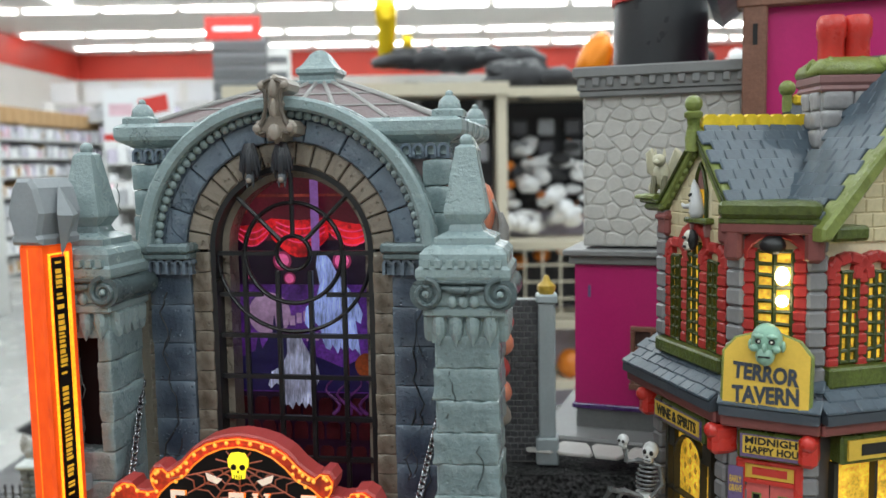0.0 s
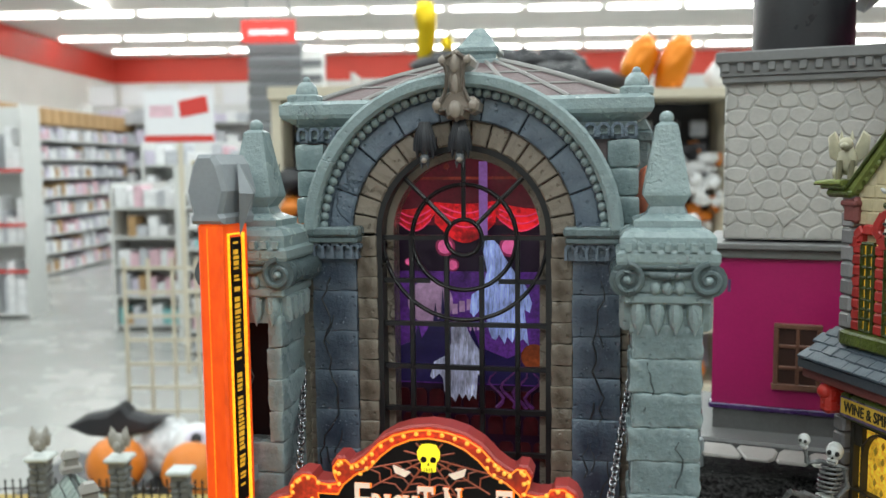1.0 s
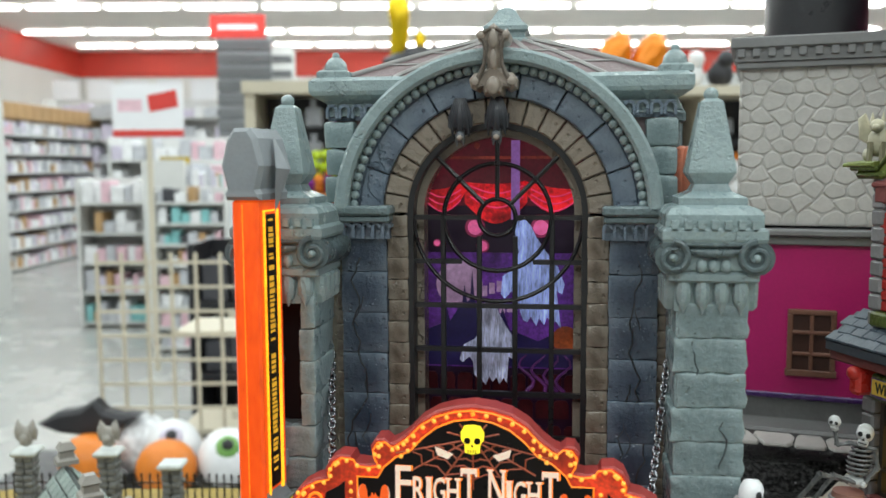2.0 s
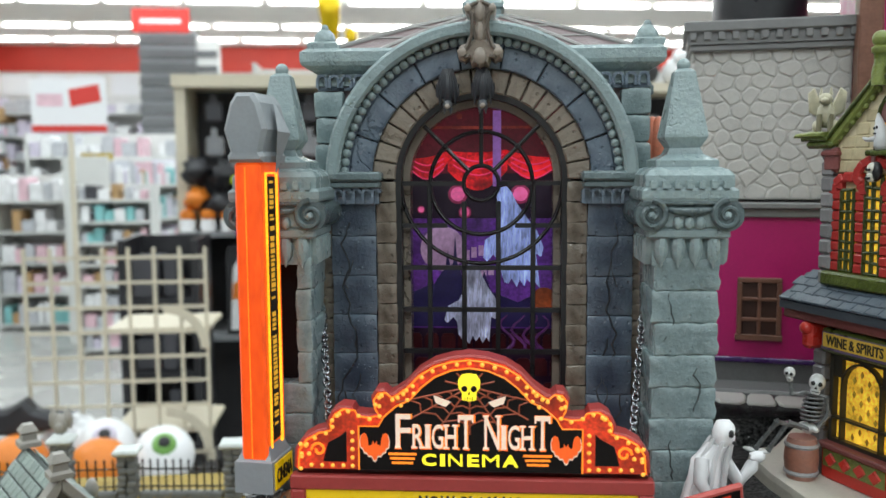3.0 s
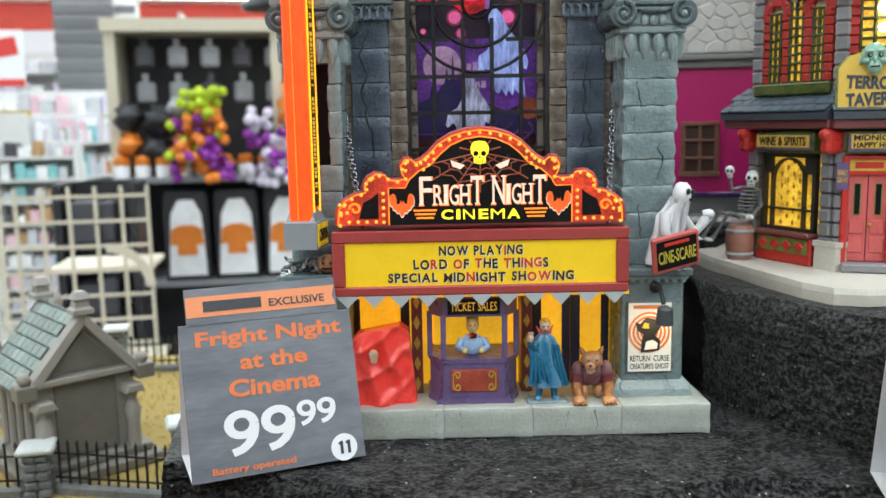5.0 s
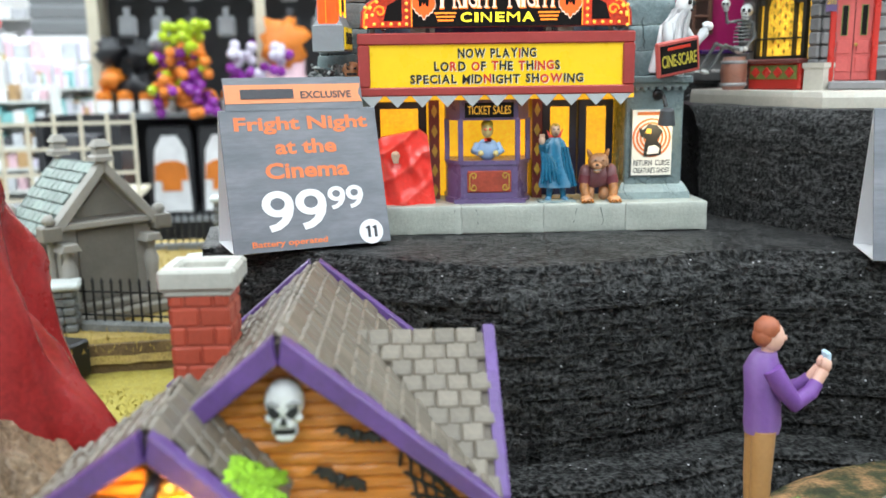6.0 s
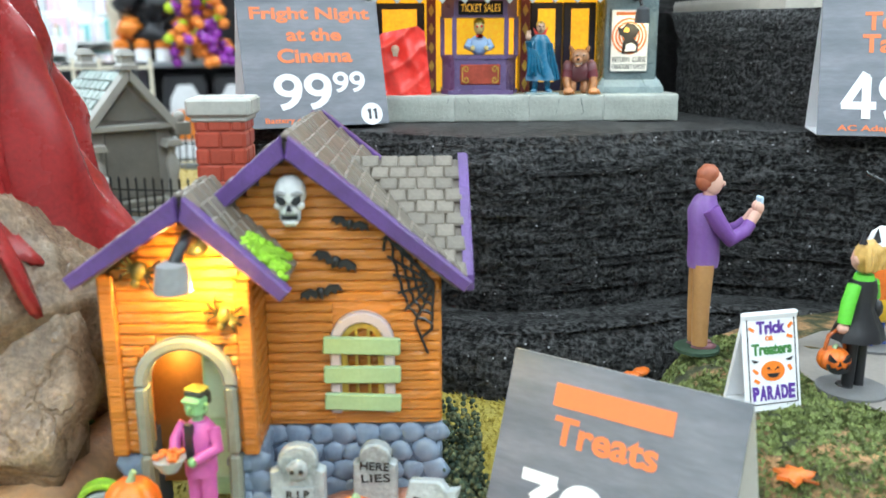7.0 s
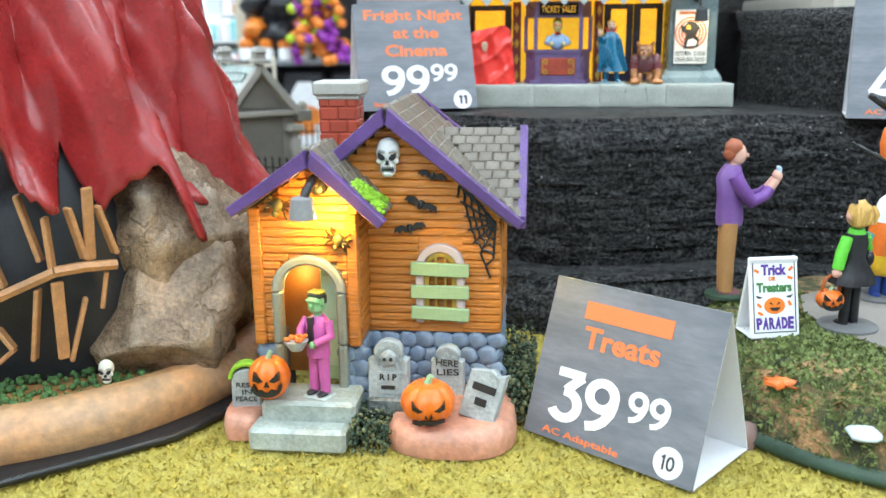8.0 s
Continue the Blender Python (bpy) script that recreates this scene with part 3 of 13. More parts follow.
for sx in (-1, 1):
    v, f = [], []
    for o, z in prof:
        inner = math.sqrt(0.0775 ** 2 - (z - CZ) ** 2)
        xh, y0 = 0.0745 + o, 0.082 - o
        v += [(sx * inner, y0, z), (sx * xh, y0, z), (sx * xh, 0.2, z), (sx * inner, 0.2, z)]
    for k in range(len(prof) - 1):
        for i in range(4):
            f.append((4 * k + i, 4 * k + (i + 1) % 4, 4 * k + 4 + (i + 1) % 4, 4 * k + 4 + i))
    f += [(3, 2, 1, 0), tuple(4 * (len(prof) - 1) + i for i in range(4))]
    if sx < 0:
        f = [tuple(reversed(q)) for q in f]
    part("cornice", Geo().add(v, f), teal, cinema)
    part("corbel_band", Geo().box(min(sx * 0.052, sx * 0.0865), max(sx * 0.052, sx * 0.0865), 0.0712, 0.12, 0.3062, 0.3155), navy, cinema)
    for k in range(5):
        x = sx * (0.0575 + k * 0.0065)
        corb = Geo().arc(x, 0.3112, 0.0017, 0.0031, 0, 180, 0.0672, 0.0716, 8)
        for q in (-1, 1):
            corb.box(x + q * 0.0024 - 0.0007, x + q * 0.0024 + 0.0007, 0.0672, 0.0716, 0.3072, 0.3112)
        part("corbel", corb, navy, cinema)
part("roof_deck", Geo().box(-0.08, 0.08, 0.108, 0.199, 0.311, 0.3272), mauve, cinema)

# pavilion roof with ribs
N = 10
def roof_pt(s, u):
    r = 1 - 0.85 * s
    hx, hy = 0.08 * r, 0.062 * r
    z = 0.3275 + 0.025 * (0.8 * s + 0.2 * math.sin(s * math.pi / 2))
    k = int(u) % 4
    t = u - int(u)
    c = [(-hx, -hy), (hx, -hy), (hx, hy), (-hx, hy)]
    a, b = c[k], c[(k + 1) % 4]
    return (a[0] + (b[0] - a[0]) * t, 0.137 + a[1] + (b[1] - a[1]) * t, z)
dome = Geo()
dome.sheet(lambda u, v: roof_pt(v, u * 3.9999), 32, N)
part("dome_roof", dome, mauve, cinema)
for u in [k / 6 for k in range(24)]:
    part("roof_rib", Geo().tube([roof_pt(s / N, u) for s in range(N + 1)], 0.0014 if (u * 6) % 6 else 0.002, 6), material("rib_grey", (0.25, 0.24, 0.23), 0.45, worn=0.4) if u == 0 else bpy.data.materials["rib_grey"], cinema, smooth=60)
for s_ in (3, 6):
    part("roof_batten", Geo().tube([roof_pt(s_ / N, 0.002), roof_pt(s_ / N, 0.999)], 0.0009, 6), bpy.data.materials["rib_grey"], cinema, smooth=60)
cup = Geo().square([(0.0125, -0.002), (0.0125, 0.003), (0.0105, 0.0042), (0.0105, 0.007), (0.0122, 0.0082), (0.0122, 0.0105), (0.0098, 0.0125), (0.0082, 0.0145), (0.0052, 0.0195), (0.003, 0.0215), (0.001, 0.0225)], (0, 0.137, 0.3495))
part("cupola", cup, teal, cinema)
fin = Geo().square([(0.008, 0), (0.008, 0.003), (0.0065, 0.004)], (0, 0, 0))
fin.ball((0, 0, 0.0045), (0.0062, 0.0062, 0.007), 10)
fin.ball((0, 0, 0.0115), 0.0022, 8)
fm = fin.mesh("finial", 40)
fm.materials.append(teal)
for x, y in ((-0.083, 0.075), (0.086, 0.075), (-0.083, 0.19), (0.086, 0.19)):
    part("finial", fm, None, cinema, m=local(x, y, 0.3275))

# navy piers and brown jambs


crack_dark = material("crack_shadow_paint", (0.016, 0.019, 0.022), 0.5, vary=0.2)


def crack(g, x, z, y, n=4, step=0.006, seed=0, r=0.0004):
    rng = random.Random(seed)
    pts = [(x, y, z)]
    for _ in range(n):
        x += rng.uniform(-0.5, 0.5) * step
        z -= rng.uniform(0.5, 1.0) * step
        pts.append((x, y, z))
    return g.tube(pts, r, 4)


nb = stone_set("pier_stone", 5, navy, 0.0237, 0.03, 0.0210, r=0.0007, amp=0.0006, freq=210)
jb = stone_set("jamb_stone", 5, brown, 0.0108, 0.03, 0.0107, r=0.0006, amp=0.0006, cuts=(3, 1, 2), freq=220)
sb = stone_set("edge_stone", 3, brown, 0.0044, 0.02, 0.0081, r=0.0009, amp=0.0005, cuts=(1, 1, 2))
rng = random.Random(3)
for sx in (-1, 1):
    for k in range(11):
        part("pier_stone", nb[k * 3 % 5], None, cinema, m=local(sx * 0.0675, 0.066 + rng.uniform(-0.0005, 0.0005), 0.0185 + k * 0.0211, ry=rng.uniform(-0.6, 0.6)))
    for k in range(22):
        part("jamb_stone", jb[k * 2 % 5], None, cinema, m=local(sx * 0.0504, 0.068 + rng.uniform(-0.0006, 0.0006), 0.0185 + k * 0.0109, ry=rng.uniform(-1.5, 1.5)))
    for k in range(28):
        part("edge_stone", sb[k % 3], None, cinema, m=local(sx * 0.0815, 0.07, 0.0185 + k * 0.0083))
    for j, (cx, cz, steps) in enumerate(((0.0695, 0.2365, 16), (0.0665, 0.175, 9), (0.0735, 0.145, 12))):
        ck = Geo()
        crack(ck, sx * cx, cz, 0.0660, steps, 0.0062, 5 + 3 * j + sx, 0.00042)
        crack(ck, sx * (cx - 0.0015), cz - 0.02, 0.0660, 4, 0.005, 9 + j + sx, 0.0003)
        part("crack", ck, crack_dark, cinema)
    pits = Geo()
    for j in range(24):
        px, pz = sx * rng.uniform(0.058, 0.077), rng.uniform(0.10, 0.245)
        for _ in range(rng.randrange(2, 5)):
            pits.ball((px + rng.uniform(-0.0022, 0.0022), 0.0659, pz + rng.uniform(-0.0016, 0.0016)), (0.00042, 0.0003, 0.00042), 5)
    part("pits", pits, navy, cinema)
    cap = Geo().box(sx * 0.067 - 0.0155, sx * 0.067 + 0.0155, 0.056, 0.09, 0.2585, 0.2635, 0.0012)
    cap.box(sx * 0.067 - 0.0145, sx * 0.067 + 0.0145, 0.058, 0.09, 0.255, 0.2585, 0.0008)
    part("pier_capital", cap, teal, cinema)
    sc = Geo()
    for j in range(6):
        x = sx * 0.067 - 0.0125 + j * 0.005
        sc.arc(x, 0.2525, 0.0012, 0.0026, 0, 180, 0.060, 0.07, 6)
        sc.box(x - 0.0026, x - 0.0012, 0.060, 0.07, 0.247, 0.2525)
    part("scalloped_band", sc.box(sx * 0.067 - 0.0135, sx * 0.067 + 0.0135, 0.0635, 0.09, 0.2465, 0.2555), navy, cinema)

# the arch
for k in range(17):
    a0 = 180 * k / 17
    part("arch_stone", Geo().arc(0, CZ, 0.0452, 0.0575, a0, a0 + 180 / 17, 0.068, 0.1, 3, 0.0009, 0.0003), brown, cinema, smooth=30)
for k in range(9):
    a0 = 180 * k / 9
    part("arch_block", Geo().arc(0, CZ, 0.0575, 0.0695, a0, a0 + 20, 0.0655, 0.1, 5, 0.0008, 0.0003), navy, cinema, smooth=30)
part("arch_rim", Geo().arc(0, CZ, 0.0733, 0.0805, 0, 180, 0.056, 0.1, 40, 0.0015), teal, cinema, smooth=40)
part("arch_groove", Geo().arc(0, CZ, 0.0694, 0.0735, 0, 180, 0.0655, 0.1, 40), navy, cinema, smooth=40)
bead = Geo().ball((0, 0, 0), 0.0024, 10).mesh("bead", "all")
bead.materials.append(teal)
for k in range(47):
    a = radians(4 + 172 * k / 46)
    part("bead", bead, None, cinema, m=local(0.0715 * math.cos(a), 0.063, CZ + 0.0715 * math.sin(a)))

# carved crest over the keystone
crest = Geo()
half_c = [(0.0, 0.3500), (0.0020, 0.3484), (0.0016, 0.3462), (0.0040, 0.3458), (0.0066, 0.3472), (0.0080, 0.3448), (0.0070, 0.3418), (0.0040, 0.3404), (0.0032, 0.3376), (0.0044, 0.3350), (0.0034, 0.3322), (0.0030, 0.3292), (0.0052, 0.3272), (0.0092, 0.3268), (0.0116, 0.3238), (0.0108, 0.3200), (0.0076, 0.3184), (0.0054, 0.3204), (0.0044, 0.3164), (0.0018, 0.3172), (0.0, 0.3148)]
crest.prism(half_c + [(-a, b) for a, b in half_c[::-1][1:-1]], 0.0508, 0.07, 0.0016)
for sx in (-1, 1):
    crest.tube([(sx * 0.0012, 0.0502, 0.3470), (sx * 0.0048, 0.0502, 0.3452), (sx * 0.0062, 0.0502, 0.3430), (sx * 0.0044, 0.0502, 0.3412), (sx * 0.0038, 0.0502, 0.3370), (sx * 0.0042, 0.0502, 0.3310), (sx * 0.0060, 0.0502, 0.3260), (sx * 0.0082, 0.0502, 0.3228), (sx * 0.0072, 0.0502, 0.3200), (sx * 0.0046, 0.0502, 0.3208)], [0.0009, 0.0013, 0.0014, 0.0011, 0.0010, 0.0010, 0.0013, 0.0015, 0.0013, 0.0009], 6)
    crest.ball((sx * 0.0060, 0.0500, 0.3442), (0.0021, 0.0018, 0.0020), 8).ball((sx * 0.0088, 0.0500, 0.3228), (0.0025, 0.0020, 0.0025), 8)
crest.ball((0, 0.0508, 0.3425), (0.0026, 0.0018, 0.0046), 10)
crest.ball((0, 0.0508, 0.3330), (0.0017, 0.0012, 0.0048), 10)
crest.ball((0, 0.0505, 0.3208), (0.0034, 0.0022, 0.0044), 10)
part("carved_crest", crest, plaster, cinema, "carved brown scroll crest", smooth=35)


def bat(parent, x, y, z, s, mt, name="hanging_bat"):
    """A bat asleep head down, wings folded in pleats."""
    g = Geo()
    g.ball((0, 0, 0), (0.0034, 0.0028, 0.0092), 10)
    g.ball((0, -0.0016, -0.0088), (0.0026, 0.0026, 0.0028), 10)
    for sx in (-1, 1):
        for q in range(4):
            a = sx * (0.0006 + 0.0013 * q)
            g.tube([(a * 0.5, -0.0008, 0.0098), (a * 0.9, -0.0032 + 0.0006 * q, 0.003), (a * 1.15, -0.0028 + 0.0007 * q, -0.004), (a * 1.3, -0.0012 + 0.0006 * q, -0.0098 + (0.004 if q % 2 else 0.0004) * q)], [0.0006, 0.0012, 0.0013, 0.0003], 6)
        g.lathe([(0.0011, 0), (0.0002, -0.0034)][::-1], 6, (sx * 0.0016, -0.0018, -0.0104))
    ob = part(name, g, mt, parent, "dark hanging bat", smooth=60, m=local(x, y, z, s=s))
    fc = Geo().ball((0, -0.0036, -0.0096), (0.0016, 0.0010, 0.0015), 8)
    part("bat_face", fc, plaster, ob, "brown bat face", smooth="all")
    return ob


bat_mat = material("bat_grey", (0.022, 0.024, 0.03), 0.35, vary=0.3, worn=0.25, tint=(0.25, 0.28, 0.3))
bat(cinema, -0.0168, 0.060, 0.3060, 0.98, bat_mat)
bat(cinema, 0.0012, 0.058, 0.3062, 0.98, bat_mat)

# the window: dark iron frame, bars and rings
frame_g = Geo().arc(0, CZ, 0.0423, 0.0463, 0, 180, 0.0692, 0.084, 32)
for sx in (-1, 1):
    frame_g.box(min(sx * 0.0423, sx * 0.0463), max(sx * 0.0423, sx * 0.0463), 0.0692, 0.084, 0.018, CZ)
part("window_frame", frame_g, iron, cinema)
part("inner_reveal", Geo().arc(0, CZ, 0.0385, 0.0425, 0, 180, 0.079, 0.092, 32).box(-0.0425, -0.0385, 0.079, 0.092, 0.018, CZ).box(0.0385, 0.0425, 0.079, 0.092, 0.018, CZ), brown, cinema)
BY0, BY1 = 0.0725, 0.0752
for x in (-0.0276, -0.0091, 0.0091, 0.0276):
    part("window_bar", Geo().box(x - 0.0013, x + 0.0013, BY0, BY1, 0.018, (CZ + 0.0) if abs(x) > 0.01 else 0.2475, 0.0003), iron, cinema)
for z in (CZ - 0.002, 0.2345, 0.2118, 0.189, 0.1662, 0.1435, 0.1208):
    if z > 0.25:
        for sx in (-1, 1):
            part("window_bar", Geo().box(min(sx * 0.009, sx * 0.0425), max(sx * 0.009, sx * 0.0425), BY0, BY1, z - 0.0012, z + 0.0012), iron, cinema)
    elif abs(z - 0.2345) < 0.001:
        for sx in (-1, 1):
            part("window_bar", Geo().box(min(sx * 0.018, sx * 0.0425), max(sx * 0.018, sx * 0.0425), BY0, BY1, z - 0.0012, z + 0.0012), iron, cinema)
    else:
        part("window_bar", Geo().box(-0.0425, 0.0425, BY0, BY1, z - 0.0012, z + 0.0012), iron, cinema)
RC = CZ - 0.002
for r, w in ((0.0093, 0.0013), (0.0272, 0.0013), (0.0428, 0.0012)):
    a0, a1 = (180, 360) if r > 0.04 else (0, 360)
    pts = [(r * math.cos(radians(a0 + (a1 - a0) * k / 36)), 0.0735, RC + r * math.sin(radians(a0 + (a1 - a0) * k / 36))) for k in range(37)]
    part("window_ring", Geo().tube(pts, w, 6), iron, cinema, smooth=60)
for a in (45, 90, 135):
    c, s = math.cos(radians(a)), math.sin(radians(a))
    part("window_spoke", Geo().tube([(0.0092 * c, 0.0735, RC + 0.0092 * s), (0.043 * c, 0.0735, RC + 0.043 * s)], 0.0013, 6), iron, cinema)
    part("bar_stud", Geo().ball((0.0272 * c, 0.0728, RC + 0.0272 * s), 0.0018, 8), iron, cinema)

# lit picture behind the bars: curtains, moon, castle, seats
pic_dark = glow("picture_dark", (0.012, 0.003, 0.016), 0.15)
pic_violet = glow("picture_violet", (0.075, 0.017, 0.165), 0.32, 70, 0.75)
pic_red = glow("picture_red", (0.66, 0.010, 0.018), 0.34, 60, 0.8)
pic_deep = glow("picture_deep_red", (0.075, 0.006, 0.014), 0.42, 60, 0.4)
pic_moon = glow("picture_moon", (0.36, 0.22, 0.37), 0.22, 80, 0.35)
pic_navy = glow("picture_navy", (0.012, 0.008, 0.06), 0.2)
pic_pink = glow("picture_pink", (0.7, 0.11, 0.3), 0.4)
pic_halo = glow("picture_halo", (0.22, 0.02, 0.07), 0.4)
pic_rose = glow("picture_rose", (0.75, 0.05, 0.16), 0.4)
pic_blue = material("picture_blue_ghost", (0.27, 0.35, 0.72), 0.35, vary=0.7, scale=110, bump=0.3, emit=0.3, stretch=(2.4, 1, 0.45))
pic_pale = material("picture_pale_ghost", (0.30, 0.32, 0.46), 0.35, vary=0.75, scale=110, bump=0.3, emit=0.22, stretch=(2.4, 1, 0.45))
pic_seat = glow("picture_seat", (0.04, 0.003, 0.006), 0.1, 90, 0.5)
picture = part("lit_picture", Geo().box(-0.043, 0.043, 0.0945, 0.1045, 0.02, 0.305), pic_dark, cinema, "backlit haunted theatre picture")
PY = 0.0945
def flat(name, g, mt, label=""):
    return part(name, g, mt, picture, label)
flat("backdrop", Geo().box(-0.0425, 0.0425, PY - 0.0005, PY, 0.175, 0.237), pic_violet)
flat("upper_wall", Geo().box(-0.0425, 0.0425, PY - 0.0005, PY, 0.262, 0.304), pic_deep)
flat("moon", Geo().lathe([(0.0125, 0), (0.0125, 0.0004)], 28, (0, 0, 0), spin(-0.0220, PY - 0.0006, 0.2200, 90)), pic_moon, "pale printed moon")
sw = Geo()
for k, (x0, x1) in enumerate(((-0.043, -0.018), (-0.019, 0.014), (0.012, 0.043))):
    up = [(x0 + (x1 - x0) * i / 10, 0.2705 - 0.002 * math.sin(math.pi * i / 10) + 0.005 * (1 - ((x0 + (x1 - x0) * i / 10) / 0.043) ** 2)) for i in range(11)]
    lo = [(x0 + (x1 - x0) * i / 10, 0.2635 - 0.011 * math.sin(math.pi * i / 10) + (0.006 if k != 1 else 0)) for i in range(11)]
    sw.prism(lo + up[::-1], PY - 0.0016, PY - 0.0002)
flat("curtain_swag", sw, pic_red, "red printed curtain swags")
for x, z, r in ((-0.0135, 0.2505, 0.0040), (0.0212, 0.2505, 0.0040), (-0.0095, 0.2405, 0.0026), (-0.034, 0.2420, 0.0016)):
    flat("light_halo", Geo().lathe([(r * 1.35, 0), (r * 1.35, 0.0003)], 16, (0, 0, 0), spin(x, PY - 0.0004, z, 90)), pic_halo)
    flat("stage_light", Geo().lathe([(r, 0), (r, 0.0004)], 16, (0, 0, 0), spin(x, PY - 0.0006, z, 90)), pic_pink)
sk = [(-0.0425, 0.176), (0.0425, 0.176), (0.0425, 0.19), (0.03, 0.195), (0.02, 0.19), (0.005, 0.196), (0.001, 0.208), (-0.001, 0.196), (-0.0105, 0.203), (-0.0125, 0.208), (-0.0138, 0.212), (-0.0150, 0.2275), (-0.0162, 0.212), (-0.0178, 0.2105), (-0.0192, 0.2195), (-0.0205, 0.209), (-0.0225, 0.207), (-0.027, 0.2), (-0.029, 0.208), (-0.031, 0.199), (-0.0425, 0.194)]
flat("castle_skyline", Geo().prism(sk, PY - 0.0018, PY - 0.0011), pic_navy, "dark printed castle skyline")
for r in range(3):
    for k in range(9):
        x = -0.038 + k * 0.0095 + (r % 2) * 0.004
        z = 0.168 - r * 0.014
        flat("printed_seat", Geo().prism([(x - 0.004, z - 0.006), (x + 0.004, z - 0.006), (x + 0.004, z + 0.002), (x + 0.0025, z + 0.004), (x - 0.0025, z + 0.004), (x - 0.004, z + 0.002)], PY - 0.0008 - 0.0003 * (2 - r), PY - 0.0002), pic_seat)
for x, z, w, h in ((-0.0125, 0.2165, 0.0028, 0.0085), (-0.0085, 0.2165, 0.003, 0.0085), (-0.0045, 0.218, 0.003, 0.009), (-0.0005, 0.219, 0.003, 0.009), (0.001, 0.207, 0.003, 0.007), (0.005, 0.2075, 0.003, 0.007)):
    flat("screen_writing", bars(1, w, h), pic_moon).matrix_basis = local(x, PY - 0.0008, z)
flat("wall_band", Geo().box(-0.0425, 0.0425, PY - 0.0009, PY - 0.0004, 0.2865, 0.288), glow("picture_rust", (0.2, 0.03, 0.02), 0.35, 80, 0.6))
for x, z in ((-0.0345, 0.279), (-0.023, 0.293), (-0.0125, 0.2935), (0.0215, 0.2925), (0.034, 0.279)):
    flat("wall_dot", Geo().lathe([(0.0016, 0), (0.0016, 0.0004)], 12, (0, 0, 0), spin(x, PY - 0.0006, z, 90)), bpy.data.materials["picture_rust"])
for x0, x1 in ((-0.04, -0.021), (-0.016, 0.012), (0.016, 0.04)):
    for k in range(3):
        fold = [(x0 + (x1 - x0) * i / 8, PY - 0.0017, 0.2685 - 0.0028 * k - (0.004 + 0.001 * k) * math.sin(math.pi * i / 8) + 0.004 * (1 - ((x0 + x1) / 0.086) ** 2)) for i in range(9)]
        flat("swag_fold", Geo().tube(fold, 0.00045, 5), pic_rose)
flat("printed_pumpkin", Geo().lathe([(0.007, 0), (0.007, 0.0004)], 20, (0, 0, 0), spin(0.0345, PY - 0.0016, 0.1915, 90)), glow("picture_pumpkin", (0.2, 0.04, 0.01), 0.2, 120, 0.6), "dim printed pumpkin")
for k in range(4):
    sx = 0.014 + k * 0.0065
    flat("printed_tentacle", Geo().tube([(sx + 0.004 * math.sin(i * 0.9 + k), PY - 0.0018, 0.163 + 0.0028 * i) for i in range(8)], [0.0012 - 0.0001 * i for i in range(8)], 5), glow("picture_plum", (0.1, 0.025, 0.13), 0.2, 120, 0.5))


def ghost_sheet(w, h, seed, lean):
    """A flat draped ghost: pointed hood, spread arms, ragged hem."""
    rng = random.Random(seed)
    poly = [(0.06 * w, h), (-0.08 * w, 0.985 * h), (-0.13 * w, 0.88 * h), (-0.12 * w, 0.7 * h), (-0.24 * w, 0.54 * h), (-0.43 * w, 0.47 * h), (-0.5 * w, 0.3 * h), (-0.45 * w, 0.26 * h), (-0.33 * w, 0.33 * h), (-0.26 * w, 0.27 * h), (-0.24 * w, 0.12 * h)]
    n = 9
    for k in range(n + 1):
        poly.append((-0.22 * w + 0.56 * w * k / n, (0.02 if k % 2 else 0.08) * h + rng.uniform(-0.03, 0.03) * h))
    poly += [(0.36 * w, 0.34 * h), (0.44 * w, 0.31 * h), (0.5 * w, 0.4 * h), (0.44 * w, 0.56 * h), (0.3 * w, 0.7 * h), (0.18 * w, 0.84 * h), (0.13 * w, 0.94 * h)]
    return Geo().prism([(x + lean * (z - 0.5 * h), z) for x, z in poly], -0.0005, 0.0005)


part("ghost_cutout", ghost_sheet(0.034, 0.056, 1, -0.16), pic_blue, cinema, "bluish clear ghost cutout", m=local(0.0160, 0.0875, 0.199))
part("ghost_cutout", ghost_sheet(0.030, 0.045, 2, 0.02), pic_pale, cinema, "pale clear ghost cutout", m=local(-0.0055, 0.0845, 0.168))
part("clear_hanger", Geo().box(0.006, 0.0105, 0.087, 0.088, 0.255, 0.296), glow("clear_strip", (0.28, 0.12, 0.42), 0.28), cinema, "clear plastic hanger strip")

# ---- pillars ----
material("crack_shadow_teal", (0.055, 0.075, 0.078), 0.5, vary=0.2)
pillar_block = stone_set("pillar_stone", 3, teal, 0.0318, 0.033, 0.0156, r=0.0011, amp=0.0012, cuts=(8, 4, 4), freq=190) + stone_set("pillar_stone", 3, teal, 0.0304, 0.032, 0.0156, r=0.0010, amp=0.0013, cuts=(8, 4, 4), freq=210)


def volute(g, cx, y0, y1, cz, r, sx):
    g.tube([(cx, y0, cz), (cx, (y0 + y1) / 2, cz), (cx, y1, cz)], [r, r * 0.82, r], 18)
    pts = []
    for k in range(24):
        a = k * 0.40
        rr = (r - 0.0006) * (1 - k / 30)
        pts.append((cx + sx * rr * math.cos(a + 1.57), y0 - 0.0006, cz + rr * math.sin(a + 1.57)))
    g.tube(pts, [0.0016 - 0.00003 * k for k in range(24)], 7)
    g.ball((cx, y0 - 0.0005, cz), 0.0018, 8)


niche_stone = stone_set("niche_stone", 3, teal, 0.0078, 0.033, 0.0156, r=0.0010, amp=0.0010, cuts=(2, 4, 4), freq=190)


